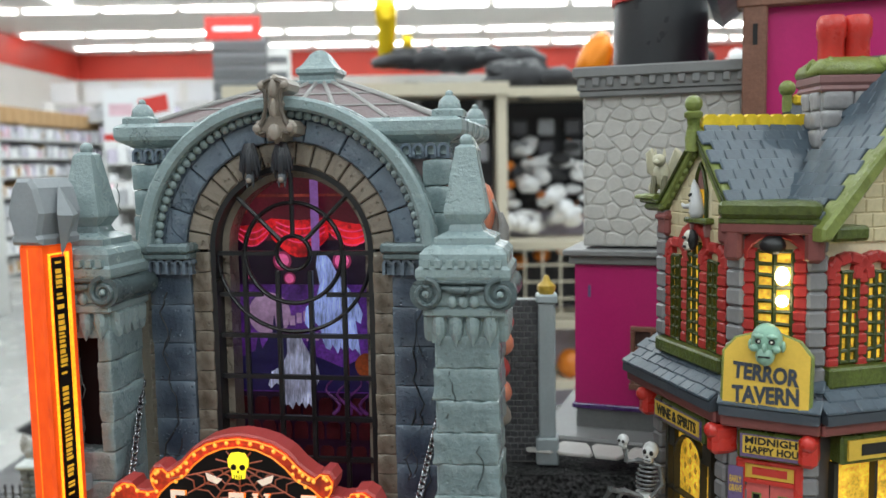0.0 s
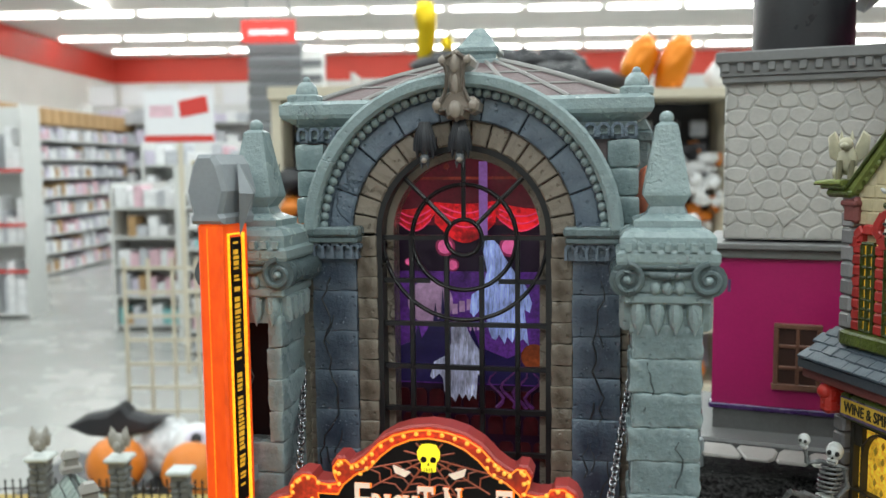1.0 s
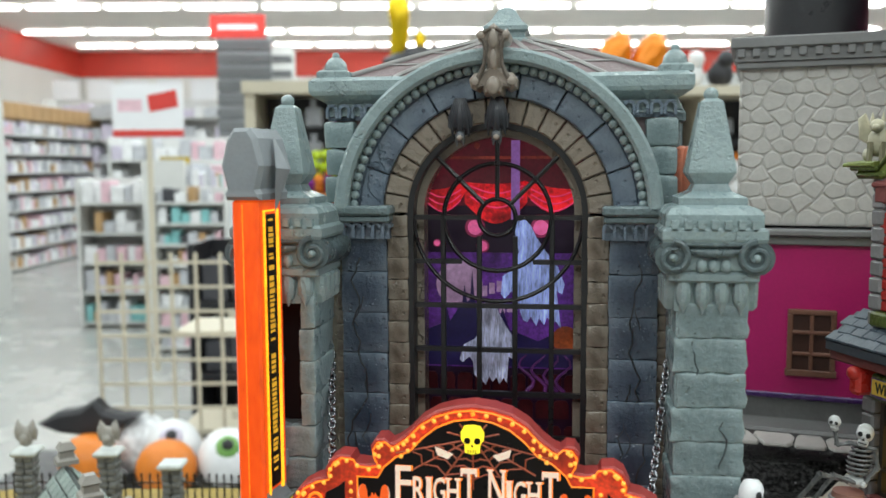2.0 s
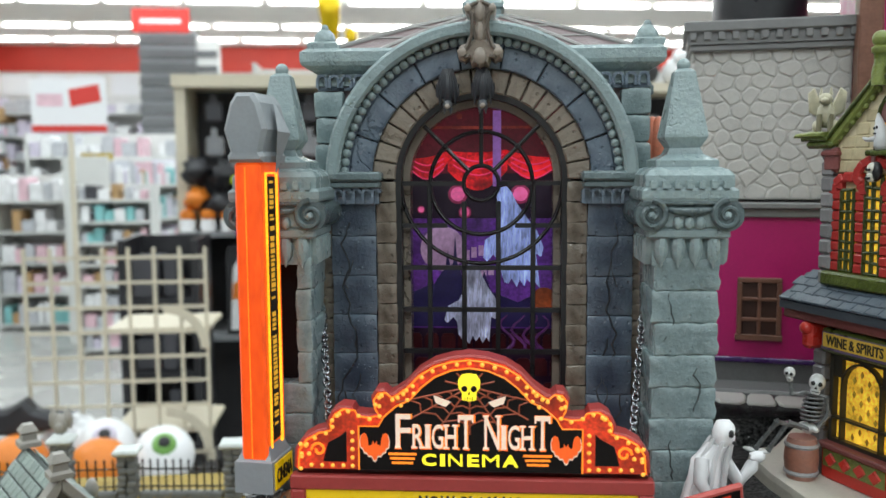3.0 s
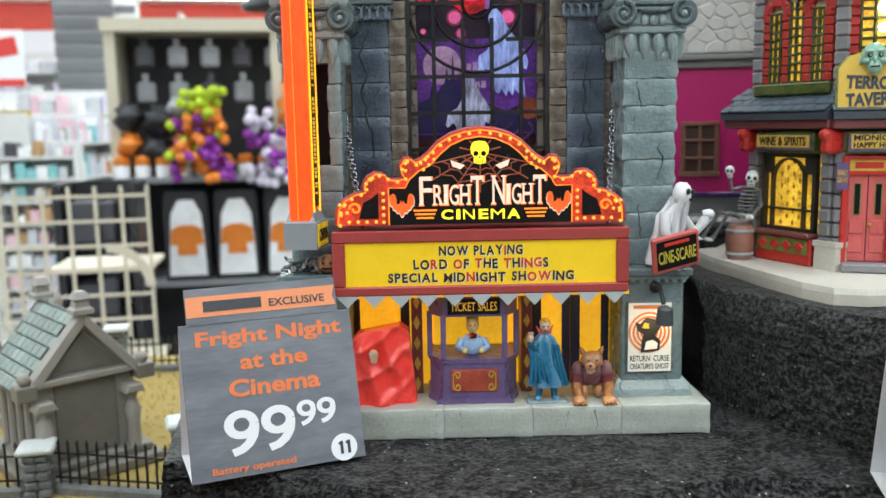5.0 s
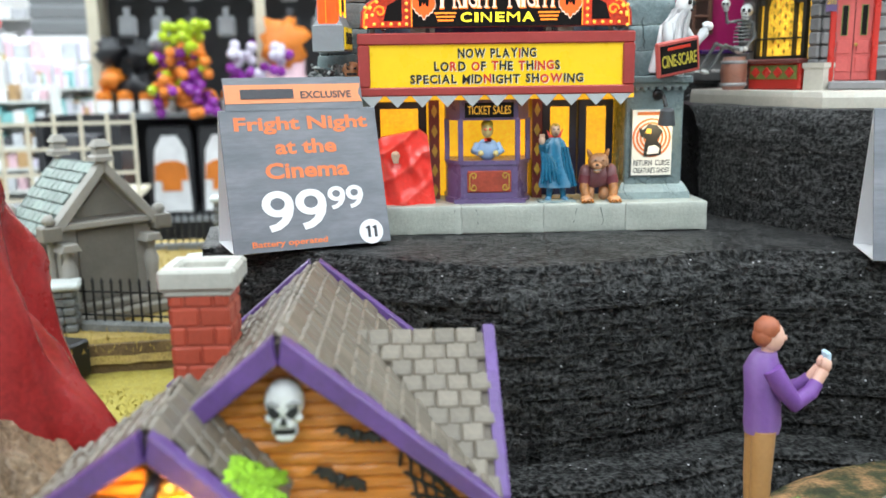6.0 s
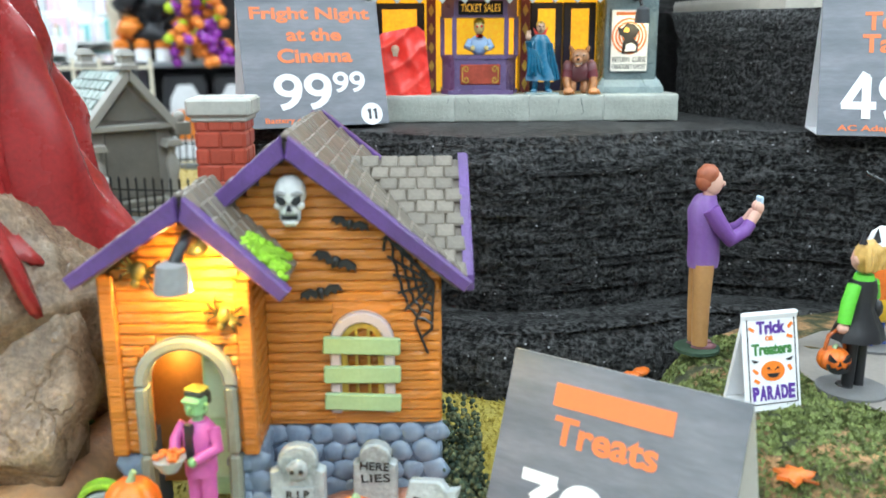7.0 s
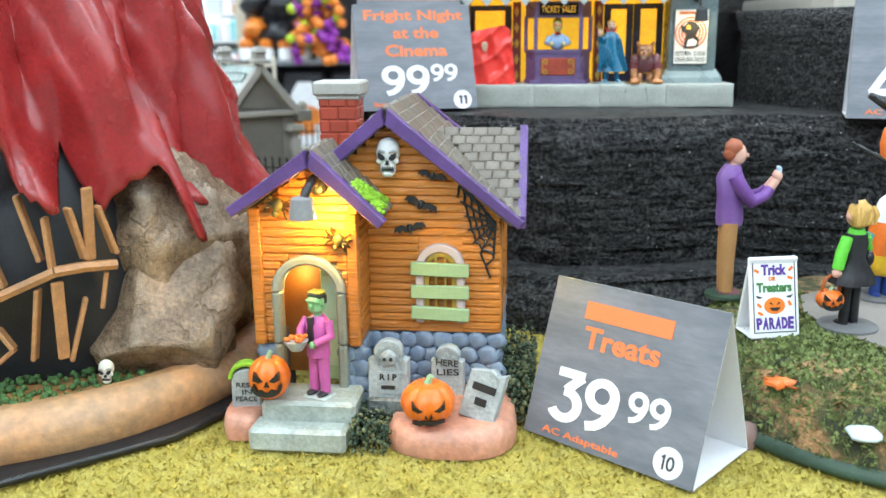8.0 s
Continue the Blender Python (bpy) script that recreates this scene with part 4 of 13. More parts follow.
def pillar(x, niche=False):
    p = part("pillar", Geo().box(-0.0148, 0.0148, 0.0140 if niche else 0.0012, 0.034, 0.095, 0.225), teal, cinema, "grey stone pillar with scroll capital", m=local(x, 0.028, 0))
    for k in range(8):
        if niche and k > 3:
            for sx in (-1, 1):
                part("pillar_stone", niche_stone[k % 3], None, p, m=local(sx * (0.0121 + 0.0004 * (k % 2)), rng.uniform(-0.0006, 0.0004), 0.0965 + k * 0.0157, ry=rng.uniform(-1.2, 1.2)))
            continue
        part("pillar_stone", pillar_block[(k * 3 + (x > 0)) % 6], None, p, m=local((0.0006 if k % 2 else -0.0005) + rng.uniform(-0.0003, 0.0003), rng.uniform(-0.0006, 0.0004), 0.0965 + k * 0.0157, ry=rng.uniform(-1.2, 1.2)))
    leaf = Geo()
    for k in range(4):
        lx = -0.0122 + k * 0.0081
        leaf.ball((lx, 0.0, 0.2275), (0.0037, 0.0042, 0.0082), 10)
        leaf.lathe([(0.0024, 0.0), (0.0002, -0.0062)][::-1], 8, (lx, -0.0016, 0.2235))
    for k in range(4):
        leaf.prism([(-0.0036, 0.232), (-0.0034, 0.225), (0, 0.2185), (0.0034, 0.225), (0.0036, 0.232)], -0.0045, 0.003, 0.0016, spin(-0.0158, 0.005 + k * 0.0078, 0, 0, 0, -90))
        leaf.prism([(-0.0036, 0.232), (-0.0034, 0.225), (0, 0.2185), (0.0034, 0.225), (0.0036, 0.232)], -0.0045, 0.003, 0.0016, spin(0.0158, 0.005 + k * 0.0078, 0, 0, 0, 90))
    part("leaf_collar", leaf.box(-0.0195, 0.0195, -0.0045, 0.036, 0.2318, 0.2365, 0.001).box(-0.0160, 0.0160, 0.0004, 0.034, 0.2185, 0.233), teal, p, smooth=30)
    cap = Geo().box(-0.018, 0.018, -0.004, 0.035, 0.2365, 0.25, 0.001)
    for sx in (-1, 1):
        volute(cap, sx * 0.0174, -0.006, 0.036, 0.2430, 0.0078, sx)
    for k in range(3):
        cap.ball((-0.0052 + k * 0.0052, -0.0044, 0.2392), (0.0024, 0.0022, 0.0032), 10)
    cap.tube([(-0.0178, -0.005, 0.2490), (-0.009, -0.0056, 0.2486), (0, -0.0058, 0.2485), (0.009, -0.0056, 0.2486), (0.0178, -0.005, 0.2490)], 0.0011, 8)
    cap.tube([(-0.0115, -0.0048, 0.2460), (-0.006, -0.0055, 0.2450), (0, -0.0058, 0.2447), (0.006, -0.0055, 0.2450), (0.0115, -0.0048, 0.2460)], [0.0009, 0.0019, 0.0022, 0.0019, 0.0009], 8)
    part("scroll_capital", cap, teal, p, smooth=50)
    top = Geo().square([(0.0215, 0.2495), (0.0222, 0.251), (0.0222, 0.2545), (0.0205, 0.256), (0.0205, 0.2615), (0.0185, 0.264), (0.0145, 0.2655), (0.0145, 0.2685), (0.0125, 0.2695), (0.0085, 0.2715), (0.0072, 0.2745), (0.0102, 0.2795), (0.0102, 0.281), (0.0048, 0.311), (0.0028, 0.3125)], (0, 0.0155, 0))
    for k in range(7):
        part("dentil", Geo().box(-0.0185 + k * 0.0056, -0.0155 + k * 0.0056, -0.0078, 0.0, 0.2555, 0.259), teal, p)
    part("obelisk", top, teal, p)
    part("obelisk_ball", Geo().ball((0, 0.0155, 0.3142), 0.0034, 10), teal, p, smooth="all")
    ck = Geo()
    for j in range(3):
        crack(ck, rng.uniform(-0.009, 0.009), 0.205 - j * 0.036, -0.0002, 7, 0.0042, j + int(x * 900), 0.00034)
    part("crack", ck, bpy.data.materials["crack_shadow_teal"], p)
    oc = Geo()
    crack(oc, 0.001, 0.300, 0.0085, 5, 0.0042, int(x * 700) + 3, 0.0003)
    part("crack", oc, bpy.data.materials["crack_shadow_teal"], p, m=local(0, -0.0025, 0, -7) @ local(0, 0, -0.001))
    return p


black_panel_dull = material("opening_shade_black", (0.006, 0.006, 0.007), 0.5, spec=0.2)
pillar(0.0985)
left_pillar = pillar(-0.0985, True)
# A black sheet at the niche's back stands for the shade in the opening.
part("dark_recess", Geo().box(-0.0086, 0.0086, 0.0118, 0.0138, 0.1590, 0.2220), black_panel_dull, left_pillar, "black sheet standing for shade in the pillar opening")
part("side_buttress", Geo().box(-0.0985, -0.0800, 0.0760, 0.1045, 0.0185, 0.2540), brown, cinema)

# cracks along the pavement's front
for x, z, steps, q in ((-0.03, 0.0155, 5, 1), (-0.017, 0.0158, 4, 2), (0.047, 0.0156, 6, 3), (-0.085, 0.015, 4, 4), (0.062, 0.0157, 4, 5)):
    part("crack", crack(Geo(), x, z, 0.0001, steps, 0.0032, q, 0.00025), bpy.data.materials["crack_shadow_teal"], cinema)

# far side wall: rear column, hanging lantern, stack of heads
rust_resin = material("rust_orange_resin", (0.62, 0.13, 0.03), 0.35, vary=0.3, scale=80, bump=0.3, worn=0.3)
part("rear_column", Geo().box(0.0825, 0.0950, 0.1140, 0.1270, 0.2620, 0.3080, 0.0016).box(0.0815, 0.0965, 0.1130, 0.1280, 0.3050, 0.3120, 0.0014).prism([(0.0825, 0.3118), (0.0955, 0.3118), (0.0915, 0.3200), (0.0865, 0.3200)], 0.1140, 0.1270, 0.001), teal, cinema)
lant = Geo()
for k in range(8):
    a = k * math.pi / 4
    lant.ball((0.0965 + 0.0040 * math.cos(a), 0.1020 + 0.0048 * math.sin(a), 0.2780), (0.0064, 0.0064, 0.0150), 10)
lantern_head = part("side_lantern", lant, rust_resin, cinema, "rust orange ribbed lantern", smooth="all")
part("lantern_loop", Geo().tube([(0.0965 + 0.0125 * math.cos(k * math.pi / 9), 0.1000, 0.2700 + 0.0180 * math.sin(k * math.pi / 9)) for k in range(-3, 13)], 0.0014, 6).box(0.0835, 0.0965, 0.0990, 0.1040, 0.2590, 0.2625, 0.001), bpy.data.materials["rib_grey"], lantern_head, smooth=60)
part("lantern_stem", Geo().tube([(0.1075, 0.1040, 0.2560), (0.1090, 0.1040, 0.2680), (0.1080, 0.1040, 0.2760)], [0.0060, 0.0052, 0.0026], 10), bpy.data.materials["rib_grey"], lantern_head, smooth=60)
for x, z, r, mt in ((0.1120, 0.2175, 0.0052, redpaint), (0.1105, 0.2060, 0.0066, rust_resin), (0.1090, 0.1925, 0.0060, maroon), (0.1095, 0.1790, 0.0062, rust_resin), (0.1095, 0.1660, 0.0058, plaster)):
    part("stacked_head", Geo().ball((x, 0.0900, z), (r, r, r * 1.08), 12, 0.15, 3), mt, cinema, "small round painted head", smooth="all")
part("head_post", Geo().box(0.1070, 0.1110, 0.0910, 0.0950, 0.0180, 0.2150, 0.001), plaster, cinema)

# chains
link_mesh = Geo()
ring = [(0.0016 * math.cos(a * math.pi / 6), 0, 0.0024 * math.sin(a * math.pi / 6)) for a in range(13)]
link_mesh.tube(ring, 0.0007, 6)
lk = link_mesh.mesh("chain_link", "all")
lk.materials.append(chrome)
for sx in (-1, 1):
    a, b = Vector((sx * 0.0835, 0.060, 0.187)), Vector((sx * 0.0715, 0.014, 0.1255))
    n = 26
    d = (b - a).normalized()
    q = d.to_track_quat("Z", "Y").to_matrix().to_4x4()
    for k in range(n):
        p = a.lerp(b, k / (n - 1))
        part("chain_link", lk, None, cinema, m=Matrix.Translation(p * S) @ q @ pose(0, 0, 0, 0, 0, 90 * (k % 2) + 20))

# ---- marquee ----
MX, MW = -0.0036, 0.0828
marquee = part("marquee", Geo().box(MX - MW, MX + MW, 0.0, 0.062, 0.0865, 0.1235, 0.0012), maroon, cinema, "dark red marquee box with yellow letter panel")
rim = Geo()
for b in ((MX - MW - 0.0012, MX + MW + 0.0012, 0.1165, 0.1235), (MX - MW - 0.0012, MX + MW + 0.0012, 0.0862, 0.0915), (MX - MW - 0.0012, MX - MW + 0.006, 0.0915, 0.1165), (MX + MW - 0.006, MX + MW + 0.0012, 0.0915, 0.1165)):
    rim.box(b[0], b[1], -0.003, 0.004, b[2], b[3], 0.0008)
part("marquee_frame", rim, maroon, marquee)
part("letter_panel", Geo().box(MX - MW + 0.005, MX + MW - 0.005, -0.0008, 0.002, 0.091, 0.117), yellow, marquee, "bright yellow letter panel")
letter_black = material("letter_black", (0.015, 0.013, 0.012), 0.5)
letter_red = material("letter_red", (0.65, 0.04, 0.015), 0.5)
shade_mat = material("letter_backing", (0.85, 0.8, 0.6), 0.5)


def letter_row(text, reds, z, height, width, y):
    """A row of loose letters, some of them red, none quite level."""
    made, x, gap = [], 0.0, 0.16
    rl = random.Random(len(text))
    for i, ch in enumerate(text):
        if ch == " ":
            x += 0.55
            continue
        g = words(ch, 1.0, None, 0.0004, 0.012 if ch == 'M' else 0.034)
        w = max(p[0] for p in g.v) - min(p[0] for p in g.v)
        made.append((g, x + w / 2, i in reds, rl.uniform(-4, 4), rl.uniform(-0.05, 0.05)))
        x += w + gap
    kx = width / (x - gap)
    for g, cx, red, turn, dz in made:
        m = pose((cx - (x - gap) / 2) * kx + MX, y, z + dz * height, 0, turn, 0) @ Matrix.Diagonal((kx, 1, height, 1))
        part("letter_backing", Geo().join(g, Matrix.Translation((0.0005, 0.0002, -0.0005)) @ m), shade_mat, marquee)
        part("letter", Geo().join(g, m), letter_red if red else letter_black, marquee)


letter_row("NOW PLAYING", {8}, 0.1113, 0.0056, 0.0475, -0.0009)
letter_row("LORD OF THE THINGS", {2, 5, 8, 12, 14, 15, 16}, 0.1037, 0.0056, 0.0765, -0.0009)
letter_row("SPECIAL MIDNIGHT SHOWING", {11, 19, 20}, 0.096, 0.0054, 0.1055, -0.0009)

# topper: half outline, mirrored
half = [(0.0, 0.1812), (0.0085, 0.1802), (0.0165, 0.1778), (0.0235, 0.1735), (0.0295, 0.1672), (0.0345, 0.1635), (0.037, 0.1625), (0.0395, 0.1648), (0.0432, 0.1645), (0.0455, 0.161), (0.0448, 0.157), (0.043, 0.1535), (0.0475, 0.1525), (0.053, 0.153), (0.0545, 0.156), (0.06, 0.1565), (0.064, 0.154), (0.0665, 0.149), (0.066, 0.146), (0.072, 0.1445), (0.078, 0.141), (0.0815, 0.136), (0.0822, 0.1268)]
outline = [(MX - x, z) for x, z in half[::-1]] + [(MX + x, z) for x, z in half[1:]]
topper = part("marquee_topper", Geo().prism(outline, -0.002, 0.010, 0.001), maroon, cinema, "scalloped red sign with bulbs, skull and web")
inner_half = [(0.0, 0.1752), (0.0085, 0.174), (0.016, 0.1708), (0.022, 0.166), (0.0275, 0.160), (0.034, 0.1568), (0.0395, 0.152), (0.042, 0.1475), (0.0512, 0.1475), (0.0512, 0.1268)]
inner = [(MX - x, z) for x, z in inner_half[::-1]] + [(MX + x, z) for x, z in inner_half[1:]]
black_panel = material("sign_black", (0.007, 0.005, 0.005), 0.35, spec=0.2)
band_in = [(MX - x * 0.985, 0.1268 + (z - 0.1268) * 0.975) for x, z in half[::-1]] + [(MX + x * 0.985, 0.1268 + (z - 0.1268) * 0.975) for x, z in half[1:]]
part("lit_border", Geo().prism(band_in, -0.0026, -0.0018), lampred, topper, "lit red border")
part("black_panel", Geo().prism(inner, -0.0032, -0.0024), black_panel, topper)
for sx in (-1, 1):
    part("black_corner", Geo().prism([(MX + sx * x, z) for x, z in ((0.057, 0.1305), (0.068, 0.1305), (0.0655, 0.1395), (0.060, 0.1425), (0.057, 0.145))], -0.0032, -0.0024), black_panel, topper)
    sc = Geo()
    sc.tube([(MX + sx * (0.070 + 0.0035 * math.cos(a * 0.6) * (1 - a * 0.06)), -0.0032, 0.136 + 0.0035 * math.sin(a * 0.6) * (1 - a * 0.06)) for a in range(12)], 0.0007, 5)
    part("lit_scroll", sc, gl_orange, topper)
    edge = Geo()
    edge.tube([(MX + sx * x * 0.97, -0.0029, 0.1268 + (z - 0.1268) * 0.955) for x, z in half], 0.00045, 5)
    edge.tube([(MX + sx * x, -0.0034, z) for x, z in inner_half], 0.0004, 5)
    part("lit_line", edge, gl_orange, topper)
bl = Geo().ball((0, 0, 0), (0.00105, 0.0008, 0.00105), 8).mesh("bulb", "all")
bl.materials.append(bulb)


def along(pts, step):
    out, left = [], 0.0
    for a, b in zip(pts, pts[1:]):
        a, b = Vector(a), Vector(b)
        d = (b - a).length
        s = left
        while s < d:
            out.append(a.lerp(b, s / d))
            s += step
        left = s - d
    return out


mid = [((a[0] * 0.955), 0.1268 + (a[1] - 0.1268) * 0.93) for a in half]
for sx in (-1, 1):
    for p in along(mid, 0.0058):
        part("bulb", bl, None, topper, m=local(MX + sx * p.x, -0.0032, p.y))
    for z in (0.1285, 0.1325, 0.1365, 0.1405, 0.1445):
        part("bulb", bl, None, topper, m=local(MX + sx * 0.0542, -0.0032, z))
    for k in range(4):
        part("bulb", bl, None, topper, m=local(MX + sx * (0.0585 + 0.005 * k), -0.0032, 0.1287))
    for cx, cz in ((0.0285, 0.160), (0.0255, 0.163), (0.0315, 0.1575), (0.029, 0.1645), (0.033, 0.161), (0.0415, 0.161), (0.0415, 0.157), (0.060, 0.153), (0.0635, 0.150), (0.0755, 0.1385), (0.078, 0.134), (0.0745, 0.134), (0.0785, 0.1385)):
        part("bulb", bl, None, topper, m=local(MX + sx * cx, -0.0032, cz))
title_x = -0.0340
for ch, w, h in (("F", 0.0072, 0.0158), ("R", 0.0052, 0.0112), ("I", 0.0022, 0.0112), ("G", 0.0054, 0.0112), ("H", 0.0054, 0.0112), ("T", 0.0072, 0.0158), (" ", 0.0034, 0), ("N", 0.0072, 0.0158), ("I", 0.0022, 0.0112), ("G", 0.0054, 0.0112), ("H", 0.0054, 0.0112), ("T", 0.0072, 0.0158)):
    w *= 0.955
    if h:
        glyph = words(ch, h, w, 0.0006, 0.004)
        tall = h > 0.013
        feet = {"F": ((-0.36, 0),), "R": ((-0.36, 0), (0.36, 0)), "I": ((0, 0), (0, 1)), "H": ((-0.4, 0), (0.4, 0), (-0.4, 1), (0.4, 1)), "T": ((0, 0),), "N": ((-0.4, 0), (-0.4, 1), (0.4, 1)), "G": ()}[ch]
        for fx, up in feet:
            zc = (0.5 if up else -0.5) * h + (-0.0004 if up else 0.0004)
            glyph.box(fx * w - 0.0013, fx * w + 0.0013, -0.0006, 0, zc - 0.0004, zc + 0.0004)
        if ch == "T":
            for fx in (-0.46, 0.46):
                glyph.box(fx * w - 0.0004, fx * w + 0.0004, -0.0006, 0, 0.5 * h - 0.0034, 0.5 * h)
        part("title_shadow", Geo().join(glyph, Matrix.Diagonal((1.12, 0.5, 1.05, 1))), gl_orange, topper, m=local(MX + title_x + w / 2 + 0.0004, -0.0033, 0.1377 + h / 2 - 0.0003))
        part("title_letter", glyph, gl_white, topper, "white lit letter", m=local(MX + title_x + w / 2, -0.0036, 0.1377 + h / 2))
    title_x += w + 0.0009
for ch, w, x in (("C", 0.0066, -0.0187), ("I", 0.0022, -0.0125), ("N", 0.0064, -0.0066), ("E", 0.0054, 0.0016), ("M", 0.0078, 0.0096), ("A", 0.0072, 0.0186)):
    part("title", words(ch, 0.0056, w, 0.0006, 0.0 if ch in "MN" else 0.025), gl_yellow, topper, "yellow lit letter", m=local(MX + x, -0.0033, 0.1322))
for sx in (-1, 1):
    st = Geo()
    for k in range(3):
        st.box(MX + sx * 0.031 - 0.0065 + 0.0008 * k, MX + sx * 0.031 + 0.0065 - 0.0008 * k, -0.0037, -0.0031, 0.1342 - k * 0.0021, 0.1352 - k * 0.0021)
    part("stripe", st, gl_orange, topper)
    bt = [(0, 0.0006), (0.0008, 0.0022), (0.0013, 0.0004), (0.0028, -0.0002), (0.0031, 0.0030), (0.0038, 0.0052), (0.0050, 0.0059), (0.0062, 0.0050), (0.0068, 0.0022), (0.0064, -0.0006), (0.0054, -0.0012), (0.0048, -0.0030), (0.0036, -0.0033), (0.0028, -0.0048), (0.0015, -0.0046), (0.0006, -0.0066), (0, -0.0070)]
    both = [(x, z) for x, z in bt] + [(-x, z) for x, z in bt[::-1][1:-1]]
    part("bat_edge", Geo().prism([(x * 1.05, z * 1.04 - 0.0006) for x, z in both], -0.0004, 0), gl_white, topper, "white scalloped edge", m=local(MX + sx * 0.0438, -0.0031, 0.1385))
    part("bat_print", Geo().prism(both, -0.0005, 0), gl_bat, topper, "orange bat", m=local(MX + sx * 0.0438, -0.0033, 0.1385))
    part("eye_print", Geo().prism([(MX + sx * 0.0085, 0.1595), (MX + sx * 0.0165, 0.1625), (MX + sx * 0.0155, 0.159), (MX + sx * 0.011, 0.1572)], -0.0037, -0.0031), gl_white, topper)
wb = Geo()
ctr = (MX, 0.1665)
angs = [200, 222, 246, 270, 294, 318, 340]
for a in angs + [20, 60, 120, 160]:
    r = 0.036 if a > 180 else 0.012
    wb.tube([(ctr[0], -0.0033, ctr[1]), (ctr[0] + r * math.cos(radians(a)), -0.0033, ctr[1] + 0.62 * r * math.sin(radians(a)))], 0.00042, 4)
for r in (0.011, 0.017, 0.023, 0.030):
    for a, b in zip(angs, angs[1:]):
        m_ = (a + b) / 2
        wb.tube([(ctr[0] + q * math.cos(radians(w)), -0.0033, ctr[1] + 0.6 * q * math.sin(radians(w))) for w, q in ((a, r), (m_, r * 0.88), (b, r))], 0.0004, 4)
part("web_print", wb, web_rust, topper, "rust red printed web")


def skull_print(name, parent, x, y, z, s, mt):
    p = [(0, 0.006), (0.003, 0.0055), (0.0045, 0.003), (0.0043, 0), (0.003, -0.0018), (0.0028, -0.005), (0, -0.0056)]
    ob = part(name, Geo().prism(p + [(-a, b) for a, b in p[::-1][1:-1]], -0.0006, 0), mt, parent, "yellow skull", m=local(x, y, z, s=s))
    holes = Geo()
    for sx in (-1, 1):
        holes.lathe([(0.0013, 0), (0.0013, 0.0004)], 10, (0, 0, 0), spin(sx * 0.0019, -0.0006, -0.0003, 90))
    holes.prism([(-0.0005, -0.0027), (0.0005, -0.0027), (0, -0.0012)], -0.001, -0.0006)
    for k in range(4):
        holes.box(-0.0018 + k * 0.001, -0.0015 + k * 0.001, -0.001, -0.0006, -0.0052, -0.0036)
    part("hollow", holes, black_panel, ob)
    return ob


skull_print("skull_print", topper, MX - 0.0002, -0.0034, 0.1662, 1.12, gl_yellow)

# ---- upright lit sign ----
PX0, PX1, PYF, PYB = -0.1098, -0.0968, 0.0, 0.0225
pylon = part("upright_sign", Geo().box(PX0, PX1, PYF, PYB, 0.128, 0.2685, 0.0012), neon, cinema, "glowing orange upright sign with dark lettering")
part("front_seam", Geo().box(PX0 + 0.0052, PX0 + 0.0058, PYF - 0.0003, PYF + 0.001, 0.13, 0.2665), glow("lit_seam", (1.0, 0.19, 0.012), 0.6), pylon)
part("light_edge", Geo().box(PX1 - 0.0006, PX1 + 0.0009, PYF + 0.0044, PYF + 0.0052, 0.134, 0.264).box(PX1 - 0.0006, PX1 + 0.0009, PYB - 0.0066, PYB - 0.0046, 0.134, 0.264).box(PX1 - 0.0006, PX1 + 0.0009, PYF + 0.0052, PYB - 0.0066, 0.2632, 0.264), neon_edge, pylon)
part("dark_strip", Geo().box(PX1 - 0.0002, PX1 + 0.0006, PYF + 0.0066, PYB - 0.0072, 0.137, 0.262), black_panel, pylon)
rng = random.Random(21)
for top_z in (0.2600, 0.1985):
    col = Geo()
    zz = top_z
    while zz > top_z - 0.056:
        hh = rng.choice((0.0011, 0.0016, 0.0022))
        yw = rng.uniform(0.0034, 0.0046)
        col.box(PX1 + 0.0005, PX1 + 0.0009, PYF + 0.0082, PYF + 0.0082 + yw, zz - hh, zz)
        zz -= hh + rng.choice((0.0007, 0.0007, 0.0008, 0.0026))
    part("side_lettering", col, gl_gold, pylon, "small gold lettering running down")
cg = material("cap_grey_plastic", (0.19, 0.215, 0.235), 0.42, vary=0.1, worn=0.3)
capp = Geo()
pc = [(-0.0085, 0.2685), (0.0085, 0.2685), (0.0092, 0.2715), (0.0078, 0.2735), (0.0105, 0.2835), (0.0072, 0.2955), (0.004, 0.3), (-0.004, 0.3), (-0.0072, 0.2955), (-0.0105, 0.2835), (-0.0078, 0.2735), (-0.0092, 0.2715)]
capp.prism([(x - 0.1033, z) for x, z in pc], PYF - 0.002, PYB + 0.0015, 0.002)
part("sign_cap", capp, cg, pylon, "grey pointed cap")
dia = Geo().add([(PX1 + 0.0072, 0.004, 0.2825), (PX1 + 0.0072, 0.0185, 0.2825), (PX1 + 0.0025, 0.0112, 0.297), (PX1 + 0.0025, 0.0112, 0.262), (PX1 + 0.0105, 0.0112, 0.282)], [(0, 4, 2), (4, 1, 2), (0, 3, 4), (3, 1, 4)])
part("cap_facet", dia, cg, pylon)
foot = Geo().square([(0.0062, 0.1365), (0.0075, 0.1315), (0.0085, 0.129), (0.0095, 0.1285), (0.0095, 0.1135)][::-1], (-0.1033, 0.0112, 0), 1.35)
part("sign_foot", foot, cg, pylon, "grey sign foot")
part("foot_plate", Geo().box(-0.0943, -0.0932, 0.001, 0.0215, 0.1148, 0.1275), yellow, pylon)
part("foot_letters", Geo().join(words("CINEMA", 0.007, 0.018, 0.0003, 0.02), Matrix(((0, -1, 0, -0.0931), (1, 0, 0, 0.0112), (0, 0, 1, 0.1212), (0, 0, 0, 1)))), letter_black, pylon)
